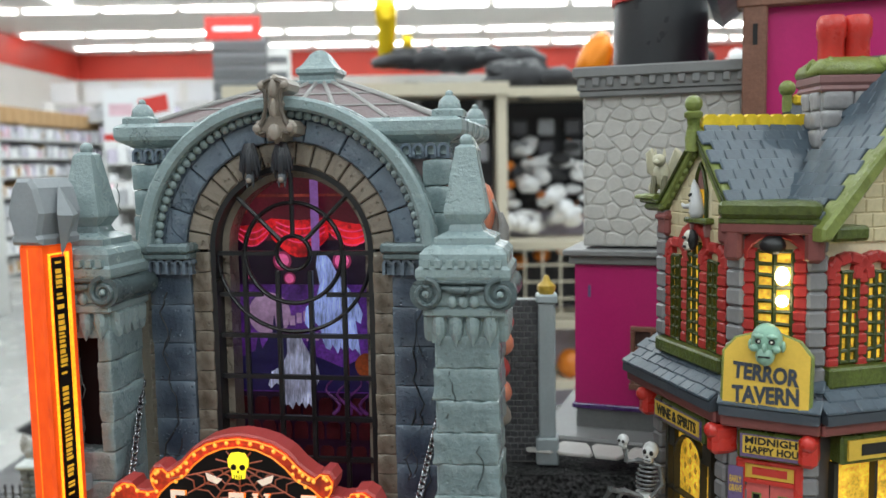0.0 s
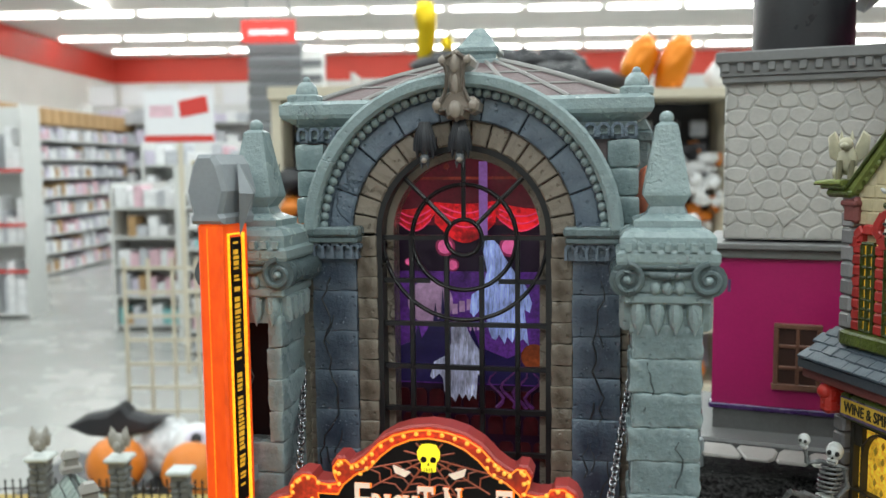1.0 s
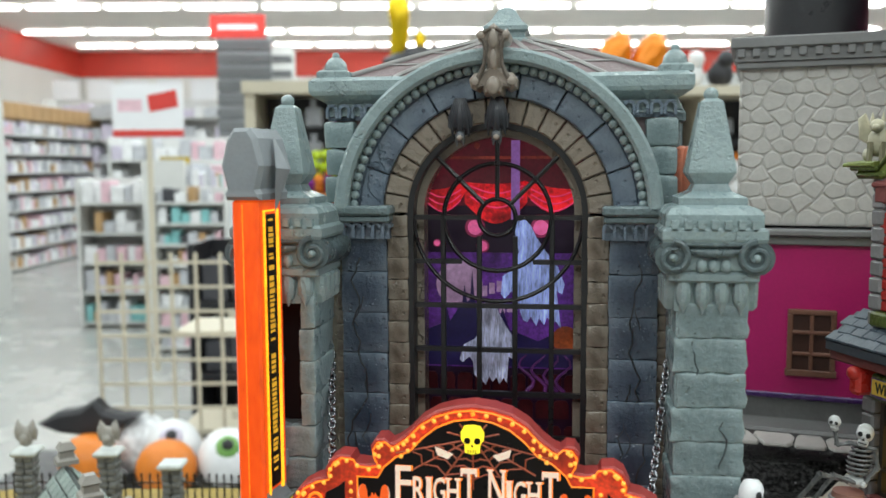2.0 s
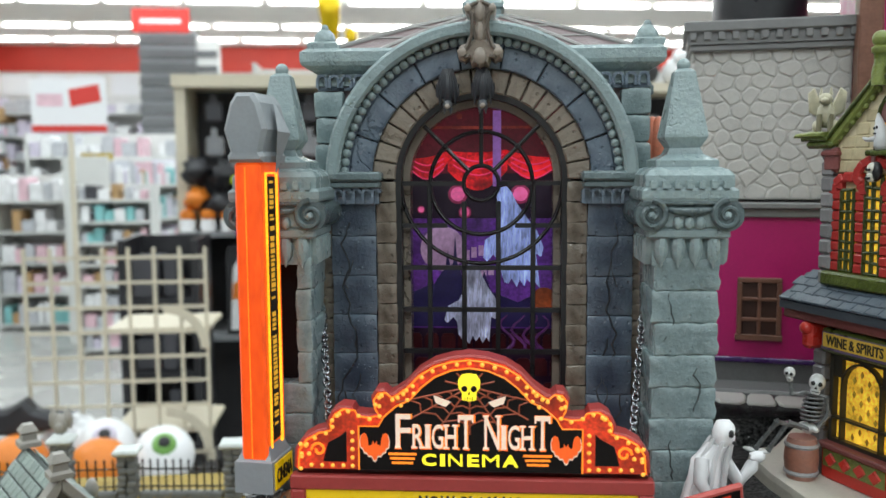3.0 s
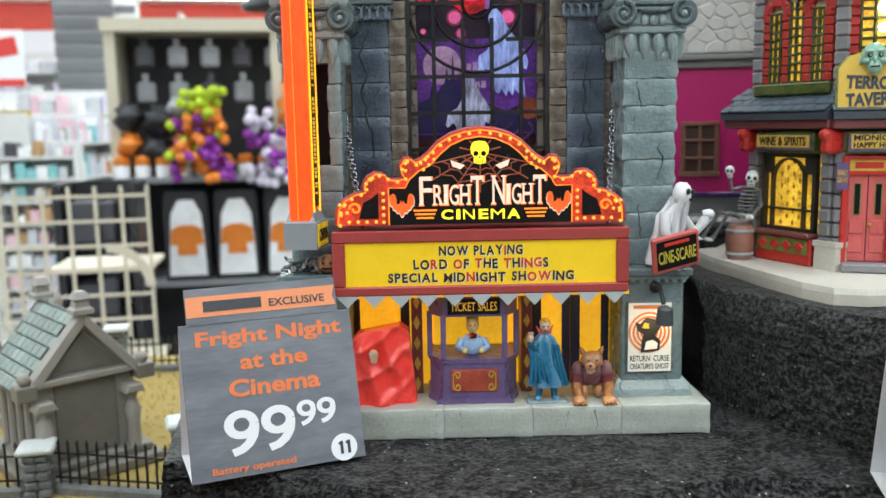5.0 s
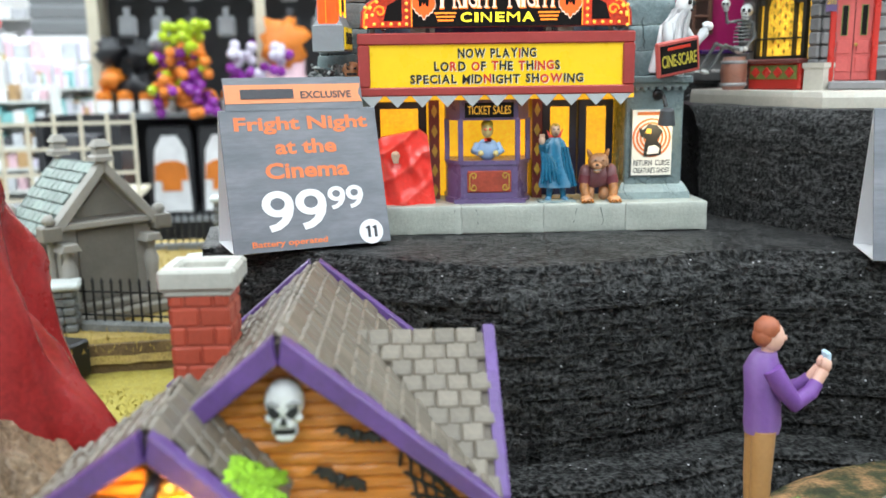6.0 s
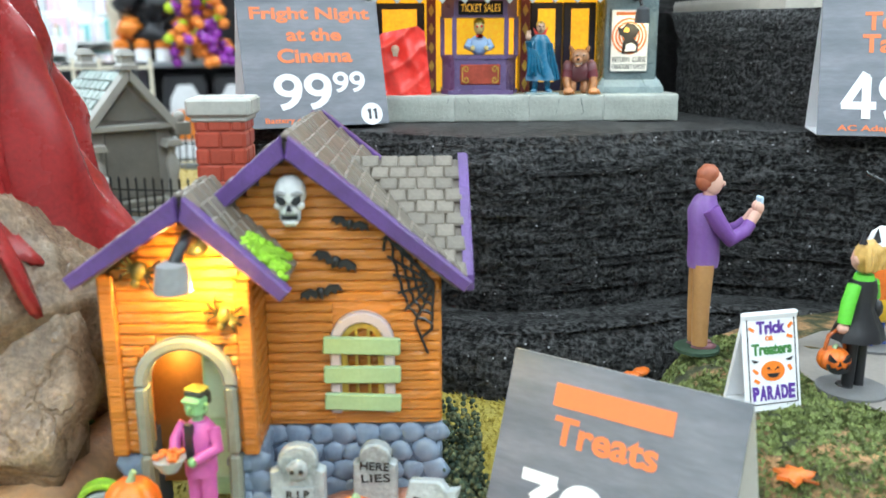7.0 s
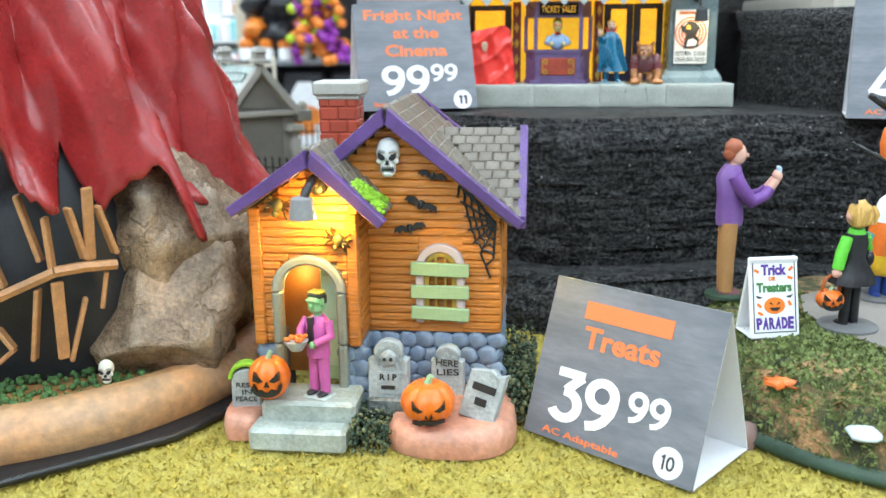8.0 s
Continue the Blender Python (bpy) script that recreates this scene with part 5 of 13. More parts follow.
part("bracket", Geo().box(-0.108, -0.099, 0.02, 0.034, 0.14, 0.148).box(-0.108, -0.099, 0.02, 0.034, 0.25, 0.258), cg, pylon)

pylon.matrix_basis = local(-0.1033, 0.0112, 0, rz=-8) @ local(0.1033, -0.0112, 0)

# ---- entrance under the marquee ----
part("entrance_wall", Geo().box(-0.083, 0.082, 0.050, 0.066, 0.018, 0.0865), booth_yellow, cinema, "warm yellow entrance wall, glowing in place of lamplight")
part("soffit", Geo().box(-0.083, 0.082, 0.004, 0.05, 0.0835, 0.0863), booth_yellow, cinema)
zig = Geo()
for k in range(11):
    x = MX - MW + 0.0068 + k * 0.0152
    zig.prism([(x - 0.0072, 0.0868), (x + 0.0072, 0.0868), (x, 0.0792)], -0.0022, -0.0005, 0.0003)
part("zigzag_trim", zig, material("trim_grey", (0.42, 0.45, 0.46), 0.4, worn=0.3), cinema, "grey zigzag trim")
booth = part("ticket_booth", Geo().prism([(-0.030, 0.018), (0.0155, 0.018), (0.0155, 0.021), (-0.030, 0.021)], 0.008, 0.05), purple, cinema, "purple ticket booth with a lit window")
bx = Geo()
plan = [(-0.0335, 0.048), (-0.0335, 0.022), (-0.0255, 0.010), (0.0105, 0.010), (0.0185, 0.022), (0.0185, 0.048)]
def wall_run(g, z0, z1, o=0.0):
    pts = [(x + (o if x > 0 else -o), y - o) for x, y in plan]
    n = len(pts)
    g.add([(x, y, z0) for x, y in pts] + [(x, y, z1) for x, y in pts], [(i, (i + 1) % n, n + (i + 1) % n, n + i) for i in range(n)] + [tuple(range(n - 1, -1, -1)), tuple(range(n, 2 * n))])
wall_run(bx, 0.0205, 0.0435)
part("booth_wall", bx, purple, booth)
for nm, z0, z1, o in (("booth_plinth", 0.0182, 0.0215, 0.0012), ("booth_counter", 0.0425, 0.0452, 0.0008), ("booth_header", 0.0705, 0.083, 0.0004)):
    bx = Geo()
    wall_run(bx, z0, z1, o)
    part(nm, bx, purple, booth)
for x, y in plan[1:5]:
    part("booth_post", Geo().box(x - 0.0016, x + 0.0016, y - 0.0008, y + 0.0024, 0.044, 0.0715, 0.0003), purple, booth)
part("booth_interior", Geo().box(-0.031, 0.016, 0.0445, 0.0475, 0.045, 0.076), booth_yellow, booth)
part("booth_panel", Geo().box(-0.0215, 0.0065, 0.0090, 0.0105, 0.025, 0.0388, 0.001), material("booth_red_panel", (0.40, 0.065, 0.035), 0.4, vary=0.3), booth, "red panel with gold scrolls")
scg = Geo()
for sx in (-1, 1):
    for sz in (-1, 1):
        scg.tube([(-0.0075 + sx * (0.010 + 0.0022 * math.cos(a * 0.7) * (1 - a * 0.07)), 0.0088, 0.0319 + sz * (0.0038 + 0.0018 * math.sin(a * 0.7))) for a in range(10)], 0.0005, 5)
    scg.tube([(-0.0075 + sx * 0.0125, 0.0088, 0.027), (-0.0075 + sx * 0.0125, 0.0088, 0.0368)], 0.0004, 5)
part("gold_scroll", scg, gold, booth)
part("booth_sign", Geo().box(-0.0228, 0.0078, 0.0085, 0.0105, 0.0722, 0.0815), black_panel, booth)
part("booth_letters", words("TICKET SALES", 0.0052, 0.027, 0.0003, 0.0), gl_gold, booth, m=local(-0.0075, 0.0084, 0.0768))
for x0 in (-0.0445, 0.0225):
    c = part("diamond_column", Geo().box(x0, x0 + 0.0065, 0.03, 0.05, 0.018, 0.0835), material("column_red", (0.17, 0.03, 0.025), 0.4) if x0 < 0 else bpy.data.materials["column_red"], cinema, "dark red column with gold diamonds")
    for k in range(5):
        z = 0.0245 + k * 0.0128
        part("diamond", Geo().prism([(x0 + 0.0012, z), (x0 + 0.00325, z - 0.0045), (x0 + 0.0053, z), (x0 + 0.00325, z + 0.0045)], 0.0292, 0.0302), gold, c)
for x0, x1 in ((0.031, 0.0545), (0.0552, 0.079), (-0.082, -0.046)):
    d = part("entrance_door", Geo().box(x0, x1, 0.044, 0.0495, 0.018, 0.0815, 0.0006), door_navy, cinema, "dark navy door with a lit yellow pane")
    part("pane", Geo().box(x0 + 0.0055, x1 - 0.0055, 0.0428, 0.0441, 0.025, 0.077), booth_yellow, d)

# pedestals
for sx in (-1, 1):
    ped = part("pedestal", Geo().box(sx * 0.0992 - 0.0188, sx * 0.0992 + 0.0188, 0.018, 0.062, 0.018, 0.0885, 0.001), teal, cinema, "grey stone pedestal")
    part("pedestal_foot", Geo().square([(0.0240, 0.018), (0.0235, 0.0225), (0.0212, 0.0265), (0.0194, 0.0290)], (sx * 0.0992, 0.0395, 0), 1.05), teal, ped)
    sl = Geo().box(sx * 0.0995 - 0.0222, sx * 0.0995 + 0.0222, 0.012, 0.064, 0.0915, 0.0965, 0.001)
    sl.box(sx * 0.0995 - 0.0202, sx * 0.0995 + 0.0202, 0.015, 0.064, 0.0895, 0.0916)
    for k in range(8):
        sl.ball((sx * 0.0995 - 0.0175 + k * 0.0050, 0.0168, 0.0888), (0.0022, 0.0015, 0.002), 6)
    part("pedestal_slab", sl, teal, ped)
part("poster_frame", Geo().box(0.0838, 0.1115, 0.0165, 0.0182, 0.0325, 0.0762, 0.0006), teal, cinema)
poster = part("film_poster", Geo().box(0.0848, 0.1105, 0.0158, 0.0168, 0.0335, 0.0752), material("poster_cream", (0.84, 0.82, 0.74), 0.5, vary=0.05), cinema, "cream film poster with a dark figure")
pc_ = (0.0972, 0.0575)
for k, r in enumerate((0.0124, 0.0100, 0.0076, 0.0052)):
    part("poster_ring", Geo().arc(pc_[0], pc_[1], r - 0.0012, r, 0, 359.9, 0.0154 - 0.0001 * k, 0.0158, 24), material("poster_red", (0.72, 0.20, 0.05), 0.5) if k == 0 else bpy.data.materials["poster_red"], poster)
fig = [(-0.005, -0.012), (0.006, -0.011), (0.0065, -0.005), (0.0035, -0.002), (0.007, 0.004), (0.003, 0.008), (-0.002, 0.009), (-0.0055, 0.005), (-0.0085, 0.0065), (-0.007, 0.001), (-0.0035, -0.001), (-0.0045, -0.005)]
part("poster_shape", Geo().prism([(pc_[0] + a, pc_[1] + b) for a, b in fig], 0.0149, 0.0155), letter_black, poster)
part("poster_shape", Geo().prism([(pc_[0] + a, pc_[1] + b) for a, b in ((-0.003, -0.0105), (0.0045, -0.010), (0.005, -0.0065), (0.002, -0.0045), (-0.002, -0.0055))], 0.0146, 0.0149), poster.data.materials[0], poster)
part("poster_shape", Geo().prism([(pc_[0] + a, pc_[1] + b) for a, b in ((-0.0045, 0.003), (-0.0005, 0.0025), (-0.0005, 0.0055), (-0.003, 0.006))], 0.0146, 0.0149), gl_gold, poster)
part("poster_writing", bars(1, 0.019, 0.0022, 0.1), bpy.data.materials["poster_red"], poster, m=local(0.0972, 0.0158, 0.0728))
for body, z, h, w in (("RETURN  CURSE", 0.0415, 0.0036, 0.0235), ("CREATURE'S GHOST", 0.0367, 0.0034, 0.0235)):
    part("poster_print", words(body, h, w, 0.0002, 0.01), letter_black, poster, m=local(0.0977, 0.0158, z))
lamp_arm = Geo().tube([(0.1005, 0.016, 0.0848), (0.1005, 0.006, 0.0855), (0.1005, 0.001, 0.082), (0.1012, 0.000, 0.0775)], 0.0013, 8)
lamp_arm.ball((0.1005, 0.0155, 0.0845), (0.0036, 0.002, 0.0036), 8)
wall_lamp = part("poster_lamp", lamp_arm, iron, cinema, "black gooseneck lamp", smooth=60)
part("lamp_shade", Geo().lathe([(0.0054, 0), (0.0052, 0.001), (0.0042, 0.009), (0.0018, 0.0105)], 16, (0, 0, 0), spin(0.1018, 0.0, 0.0665, 8)), material("shade_grey", (0.06, 0.065, 0.07), 0.4), wall_lamp, smooth=40)

part("poster_bulb", Geo().ball((0.1018, -0.0004, 0.0685), 0.0022, 8), glow("poster_bulb_warm", (1.0, 0.8, 0.4), 8.0), wall_lamp)
poster_light = bpy.data.lights.new("poster_bulb_light", "POINT")
poster_light.energy, poster_light.color, poster_light.shadow_soft_size = 0.006, (1.0, 0.8, 0.45), 0.002
ob = new("poster_bulb_light", poster_light)
ob.parent = cinema
ob.matrix_basis = local(0.1018, -0.0008, 0.0645)

# ---- figurines moulded on the cinema ----
cape_red = material("bright_red_cape", (0.95, 0.055, 0.04), 0.22, vary=0.10, worn=0.25, dark=0.2, tint=(0.95, 0.25, 0.2))
blue_cloak = material("teal_blue_cloak", (0.02, 0.2, 0.36), 0.3, vary=0.2, worn=0.35, dark=0.4)
fur = material("brown_fur_paint", (0.50, 0.20, 0.055), 0.4, vary=0.5, worn=0.2, dark=0.3)
wine = material("wine_shirt", (0.16, 0.03, 0.04), 0.5, vary=0.2, worn=0.2)
bone = material("bone_paint", (0.62, 0.60, 0.52), 0.45, vary=0.15, dark=0.6)
white_ghost = material("white_ghost_paint", (0.78, 0.78, 0.79), 0.42, vary=0.06, dark=0.4)
straw = material("straw_hair", (0.55, 0.38, 0.06), 0.5)


def drape(g, pts, n, folds, amp):
    """A standing cloth: rings of (z, rx, ry, cx, cy) with folds."""
    v, f = [], []
    for z, rx, ry, cx, cy in pts:
        for i in range(n):
            a = 2 * math.pi * i / n
            k = 1 + amp * math.sin(a * folds + z * 90)
            v.append((cx + rx * k * math.cos(a), cy + ry * k * math.sin(a), z))
    for r in range(len(pts) - 1):
        for i in range(n):
            j = (i + 1) % n
            f.append((r * n + i, r * n + j, (r + 1) * n + j, (r + 1) * n + i))
    f += [tuple(range(n - 1, -1, -1)), tuple((len(pts) - 1) * n + i for i in range(n))]
    return g.add(v, f)


def f_cape():
    def cape(g):
        v, f = [], []
        nu, nv = 44, 34
        for j in range(nv + 1):
            for i in range(nu + 1):
                u, w = i / nu, j / nv
                side = abs(2 * u - 1)
                top = (0.0415 + 0.0065 * u) * (1 - 0.10 * max(0.0, side - 0.72) / 0.28)
                x = -0.0245 + 0.042 * u - (0.0045 * u - 0.003 * (1 - u)) * w
                z = top * w
                swing = 1.3 * math.sin(u * 2.2 + 0.6)
                crease = (1 - abs(math.sin(7.5 * w - 3.2 * u + swing))) ** 2
                y = -0.003 - 0.0075 * math.sin(math.pi * min(1.0, 0.08 + 0.9 * u)) ** 0.7 * (1.15 - 0.55 * w * w) - 0.0024 * crease - 0.0016 * math.sin(15 * u + 6 * w) * (1 - 0.4 * w) - 0.0012 * noise.noise((u * 7, w * 7, 1.5))
                v.append((x, y, z))
        m = len(v)
        v += [(x, 0.006, z) for x, y, z in v]
        for j in range(nv):
            for i in range(nu):
                a = j * (nu + 1) + i
                f.append((a, a + 1, a + nu + 2, a + nu + 1))
                f.append((m + a, m + a + nu + 1, m + a + nu + 2, m + a + 1))
        for j in range(nv):
            a = j * (nu + 1)
            f.append((a, a + nu + 1, m + a + nu + 1, m + a))
            b = a + nu
            f.append((b, m + b, m + b + nu + 1, b + nu + 1))
        for i in range(nu):
            a = nv * (nu + 1) + i
            f.append((a, a + 1, m + a + 1, m + a))
        g.add(v, f)
    def hand(g):
        g.ball((-0.0075, -0.0122, 0.0315), (0.0028, 0.0022, 0.0030), 10)
        for q in range(4):
            g.tube([(-0.0094 + 0.0013 * q, -0.0134, 0.0325), (-0.0086 + 0.0008 * q, -0.0142, 0.0268)], [0.0009, 0.0005], 6)
    return figure_parts([(cape_red, cape), (skin_c, hand)])


def figure_parts(parts):
    out = []
    for mt, fn in parts:
        g = Geo()
        fn(g)
        out.append((g, mt))
    return out


skin_c = material("figurine_pale_skin", (0.62, 0.42, 0.30), 0.5)
painted("cape_figurine", f_cape(), parent=cinema, m=local(-0.0590, 0.020, 0.018), label="figurine hidden in a bright red cape")


def f_vampire():
    def cloak(g):
        drape(g, [(0.0085, 0.0098, 0.0060, 0.0012, 0), (0.0105, 0.0102, 0.0062, 0.0014, 0), (0.0165, 0.0082, 0.0056, 0.0012, 0), (0.025, 0.0064, 0.0048, 0.0006, 0), (0.033, 0.0062, 0.0044, 0.0002, 0), (0.0365, 0.0050, 0.0038, 0, 0), (0.0385, 0.0028, 0.0026, 0, 0)], 40, 6, 0.13)
        g.tube([(-0.0045, -0.001, 0.0345), (-0.0076, -0.0035, 0.0300), (-0.0086, -0.0052, 0.0345)], [0.0027, 0.0028, 0.0022], 10)
        for q in range(5):
            g.tube([(-0.0085 + 0.0012 * q, -0.0042, 0.0315 - 0.001 * q), (-0.0078 + 0.0016 * q, -0.0052, 0.024), (-0.0086 + 0.0026 * q, -0.0060, 0.0115 + 0.0016 * (q % 2))], [0.0013, 0.0014, 0.0010], 8)
        for q in range(3):
            g.tube([(0.003 + 0.0018 * q, -0.0036, 0.033), (0.005 + 0.0018 * q, -0.0044, 0.022), (0.0068 + 0.0026 * q, -0.0036, 0.0095)], [0.0009, 0.0012, 0.0013], 8)
    def legs(g):
        for sx in (-1, 1):
            g.tube([(0.0010 + sx * 0.0046, 0, 0.0), (0.0010 + sx * 0.0036, 0, 0.012)], [0.0017, 0.0022], 8)
            g.ball((0.0010 + sx * 0.0052, -0.002, 0.0016), (0.0022, 0.0034, 0.0015), 8)
    def head(g):
        g.ball((0, -0.0014, 0.0428), (0.0030, 0.0032, 0.0038), 12)
        g.ball((-0.0002, -0.0044, 0.0424), (0.0008, 0.0009, 0.0011), 6)
        g.ball((-0.0088, -0.0056, 0.0372), (0.0020, 0.0018, 0.0027), 8)
        for q in range(3):
            g.tube([(-0.0098 + 0.0010 * q, -0.0062, 0.0385), (-0.0098 + 0.0011 * q, -0.0064, 0.0410)], 0.0006, 6)
    def hair(g):
        g.ball((0, 0.0004, 0.0448), (0.0032, 0.0033, 0.0025), 12)
        g.ball((0, -0.0030, 0.0462), (0.0012, 0.0012, 0.0010), 6)
    def collar(g):
        g.prism([(-0.0030, 0.0370), (0.0030, 0.0370), (0.0050, 0.0435), (0.0022, 0.0402), (0, 0.0388), (-0.0022, 0.0402), (-0.0050, 0.0430)], 0.0006, 0.0018)
    def face_marks(g):
        for sx in (-1, 1):
            g.ball((sx * 0.0012, -0.0043, 0.0436), (0.0006, 0.0004, 0.0004), 6)
        g.box(-0.0010, 0.0010, -0.0047, -0.0042, 0.0406, 0.0409)
    def foot(g):
        g.box(-0.0105, 0.0125, -0.0065, 0.0055, -0.001, 0.0010, 0.0007)
    return figure_parts([(blue_cloak, cloak), (blue_cloak, legs), (skin_c, head), (straw, hair), (cape_red, collar), (iron, face_marks), (teal, foot)])


painted("vampire_figurine", f_vampire(), parent=cinema, m=local(0.0345, 0.012, 0.0185, s=1.05), label="vampire figurine in a teal blue cloak")


def f_wolf():
    def body(g):
        g.ball((-0.0010, -0.0060, 0.0258), (0.0062, 0.0056, 0.0054), 16, 0.12, 4)
        g.ball((-0.0030, -0.0108, 0.0232), (0.0032, 0.0036, 0.0026), 12, 0.1, 3)
        g.ball((-0.0032, -0.0112, 0.0200), (0.0022, 0.0026, 0.0014), 10)
        for sx in (-1, 1):
            g.tube([(sx * 0.0046 - 0.001, -0.004, 0.0290), (sx * 0.0062 - 0.001, -0.0040, 0.0320), (sx * 0.0066 - 0.001, -0.0040, 0.0335)], [0.0019, 0.0013, 0.0003], 8)
            g.tube([(sx * 0.0086, -0.001, 0.0150), (sx * 0.0096, -0.0035, 0.0085), (sx * 0.0086, -0.0062, 0.0030)], [0.0034, 0.0030, 0.0027], 12)
            g.ball((sx * 0.0088, -0.0086, 0.0022), (0.0042, 0.0044, 0.0024), 10, 0.15, 3)
            for q in range(4):
                g.tube([(sx * 0.0088 - 0.0030 + 0.0020 * q, -0.0110, 0.0020), (sx * 0.0088 - 0.0032 + 0.0021 * q, -0.0136, 0.0010)], [0.0011, 0.0008], 6)
            g.ball((sx * 0.0048, 0.0030, 0.0050), (0.0036, 0.0048, 0.0050), 10, 0.15, 3)
        for q in range(26):
            a = q * 2.4
            g.tube([(-0.001 + 0.0052 * math.cos(a), -0.0050 + 0.0034 * math.sin(a), 0.0240 + 0.0002 * q), (-0.001 + 0.0068 * math.cos(a), -0.0054 + 0.0044 * math.sin(a), 0.0222 + 0.0002 * q)], [0.0010, 0.0003], 5)
    def shirt(g):
        g.ball((0, 0.0015, 0.0165), (0.0090, 0.0062, 0.0082), 16, 0.16, 3)
        for sx in (-1, 1):
            g.ball((sx * 0.0080, -0.0005, 0.0180), (0.0042, 0.0044, 0.0058), 12, 0.14, 3)
            g.tube([(sx * 0.0084, -0.001, 0.0165), (sx * 0.0092, -0.0016, 0.0112)], [0.0040, 0.0040], 10)
    def teeth(g):
        for q in range(4):
            g.lathe([(0.0004, 0), (0.0001, -0.0011)][::-1], 5, (-0.0048 + 0.0012 * q, -0.0134, 0.0216))
    def dark(g):
        g.ball((-0.0034, -0.0142, 0.0244), (0.0011, 0.0008, 0.0008), 6)
        g.box(-0.0052, -0.0012, -0.0132, -0.0118, 0.0207, 0.0215)
        for sx in (-1, 1):
            g.ball((-0.0016 + sx * 0.0024, -0.0112, 0.0268), (0.0007, 0.0005, 0.0005), 6)
    return figure_parts([(fur, body), (wine, shirt), (bone, teeth), (iron, dark)])


painted("werewolf_figurine", f_wolf(), parent=cinema, m=local(0.0625, 0.013, 0.018, s=1.0), label="crouching brown werewolf figurine in a wine shirt")


def f_clerk():
    def shirt(g):
        g.ball((0, 0, 0.006), (0.0065, 0.0035, 0.0062), 12)
        for sx in (-1, 1):
            g.tube([(sx * 0.0055, 0, 0.009), (sx * 0.0078, -0.002, 0.005), (sx * 0.0045, -0.005, 0.004)], 0.0019, 8)
    def head(g):
        g.ball((0, -0.001, 0.0165), (0.0034, 0.0034, 0.0042), 12)
        g.ball((-0.0042, -0.006, 0.0042), 0.0017, 6)
        g.ball((0.0042, -0.006, 0.0042), 0.0017, 6)
    def hair(g):
        g.ball((0, 0.0002, 0.0195), (0.0035, 0.0036, 0.0028), 10)
    def tie(g):
        g.prism([(-0.002, 0.0125), (-0.002, 0.0105), (0.002, 0.0125), (0.002, 0.0105)], -0.0045, -0.0035)
        for sx in (-1, 1):
            g.ball((sx * 0.0013, -0.0042, 0.0172), 0.0008, 6)
    return figure_parts([(material("pale_blue_shirt", (0.35, 0.50, 0.72), 0.5), shirt), (material("yellowed_skull_paint", (0.68, 0.55, 0.22), 0.45, vary=0.2, dark=0.3), head), (material("yellow_hair_paint", (0.75, 0.55, 0.05), 0.45), hair), (cape_red, tie)])


painted("clerk_figurine", f_clerk(), parent=cinema, m=local(-0.0080, 0.018, 0.0450, s=1.14), label="skeletal ticket clerk figurine in a blue shirt")


def f_ghost():
    def sheet(g):
        drape(g, [(0, 0.0105, 0.008, 0.0, 0), (0.006, 0.0095, 0.0072, 0, 0), (0.016, 0.0082, 0.0066, 0, 0), (0.026, 0.0084, 0.006, 0, 0), (0.0315, 0.005, 0.0048, 0.0012, -0.001), (0.034, 0.0044, 0.0046, 0.0018, -0.002)], 40, 7, 0.13)
        g.ball((0.002, -0.0028, 0.0390), (0.0049, 0.0052, 0.0064), 14, 0.12, 2)
        for q in range(7):
            a = q * 0.9 + 0.4
            g.tube([(0.002 + 0.0046 * math.cos(a), -0.0024 + 0.0046 * math.sin(a), 0.0365), (0.001 + 0.0062 * math.cos(a), -0.001 + 0.0056 * math.sin(a), 0.0285), (0.0085 * math.cos(a + 0.2), 0.0070 * math.sin(a + 0.2), 0.014), (0.0098 * math.cos(a + 0.3), 0.0078 * math.sin(a + 0.3), 0.001)], [0.0008, 0.0013, 0.0012, 0.0015], 6)
        g.tube([(0.006, -0.001, 0.027), (0.0125, -0.006, 0.0185), (0.0165, -0.008, 0.026), (0.0175, -0.008, 0.0285)], [0.0034, 0.0036, 0.0030, 0.0018], 10)
        for q in range(4):
            g.tube([(0.011 + 0.002 * q, -0.0065 - 0.0004 * q, 0.0195 + 0.0018 * q), (0.0122 + 0.0017 * q, -0.0066, 0.0128 + 0.003 * q)], [0.002, 0.0007], 6)
        g.ball((0.0185, -0.0082, 0.03), (0.004, 0.0028, 0.0026), 8, 0.3, 2)
        g.tube([(-0.006, -0.001, 0.027), (-0.0092, -0.005, 0.019), (-0.006, -0.007, 0.014)], [0.0032, 0.003, 0.0024], 10)
    def eyes(g):
        g.ball((0.0048, -0.0072, 0.0405), (0.0012, 0.0012, 0.0018), 6)
        g.ball((0.0005, -0.0082, 0.0405), (0.0012, 0.0012, 0.0018), 6)
        g.ball((0.0032, -0.0082, 0.0365), (0.0012, 0.001, 0.0009), 6)
    return figure_parts([(white_ghost, sheet), (iron, eyes)])


painted("ghost_figurine", f_ghost(), parent=cinema, m=local(0.1065, 0.021, 0.0968, 4, 7, 32, s=1.12), label="white ghost figurine on the pedestal")
cs = part("small_sign", Geo().box(-0.0152, 0.0152, -0.0012, 0.002, -0.0108, 0.0108, 0.001), material("sign_frame_red", (0.5, 0.09, 0.075), 0.4, vary=0.1), cinema, "small red tilted sign with yellow letters", m=local(0.1085, 0.0035, 0.1075, 8, -10, 16))
part("sign_face", Geo().box(-0.013, 0.013, -0.0016, -0.001, -0.0085, 0.0085), black_panel, cs)
part("sign_letters", words("CINE-SCARE", 0.0075, 0.0245, 0.0003, 0.01), material("dull_yellow_paint", (0.6, 0.5, 0.06), 0.5), cs, m=local(0, -0.0016, -0.0012))
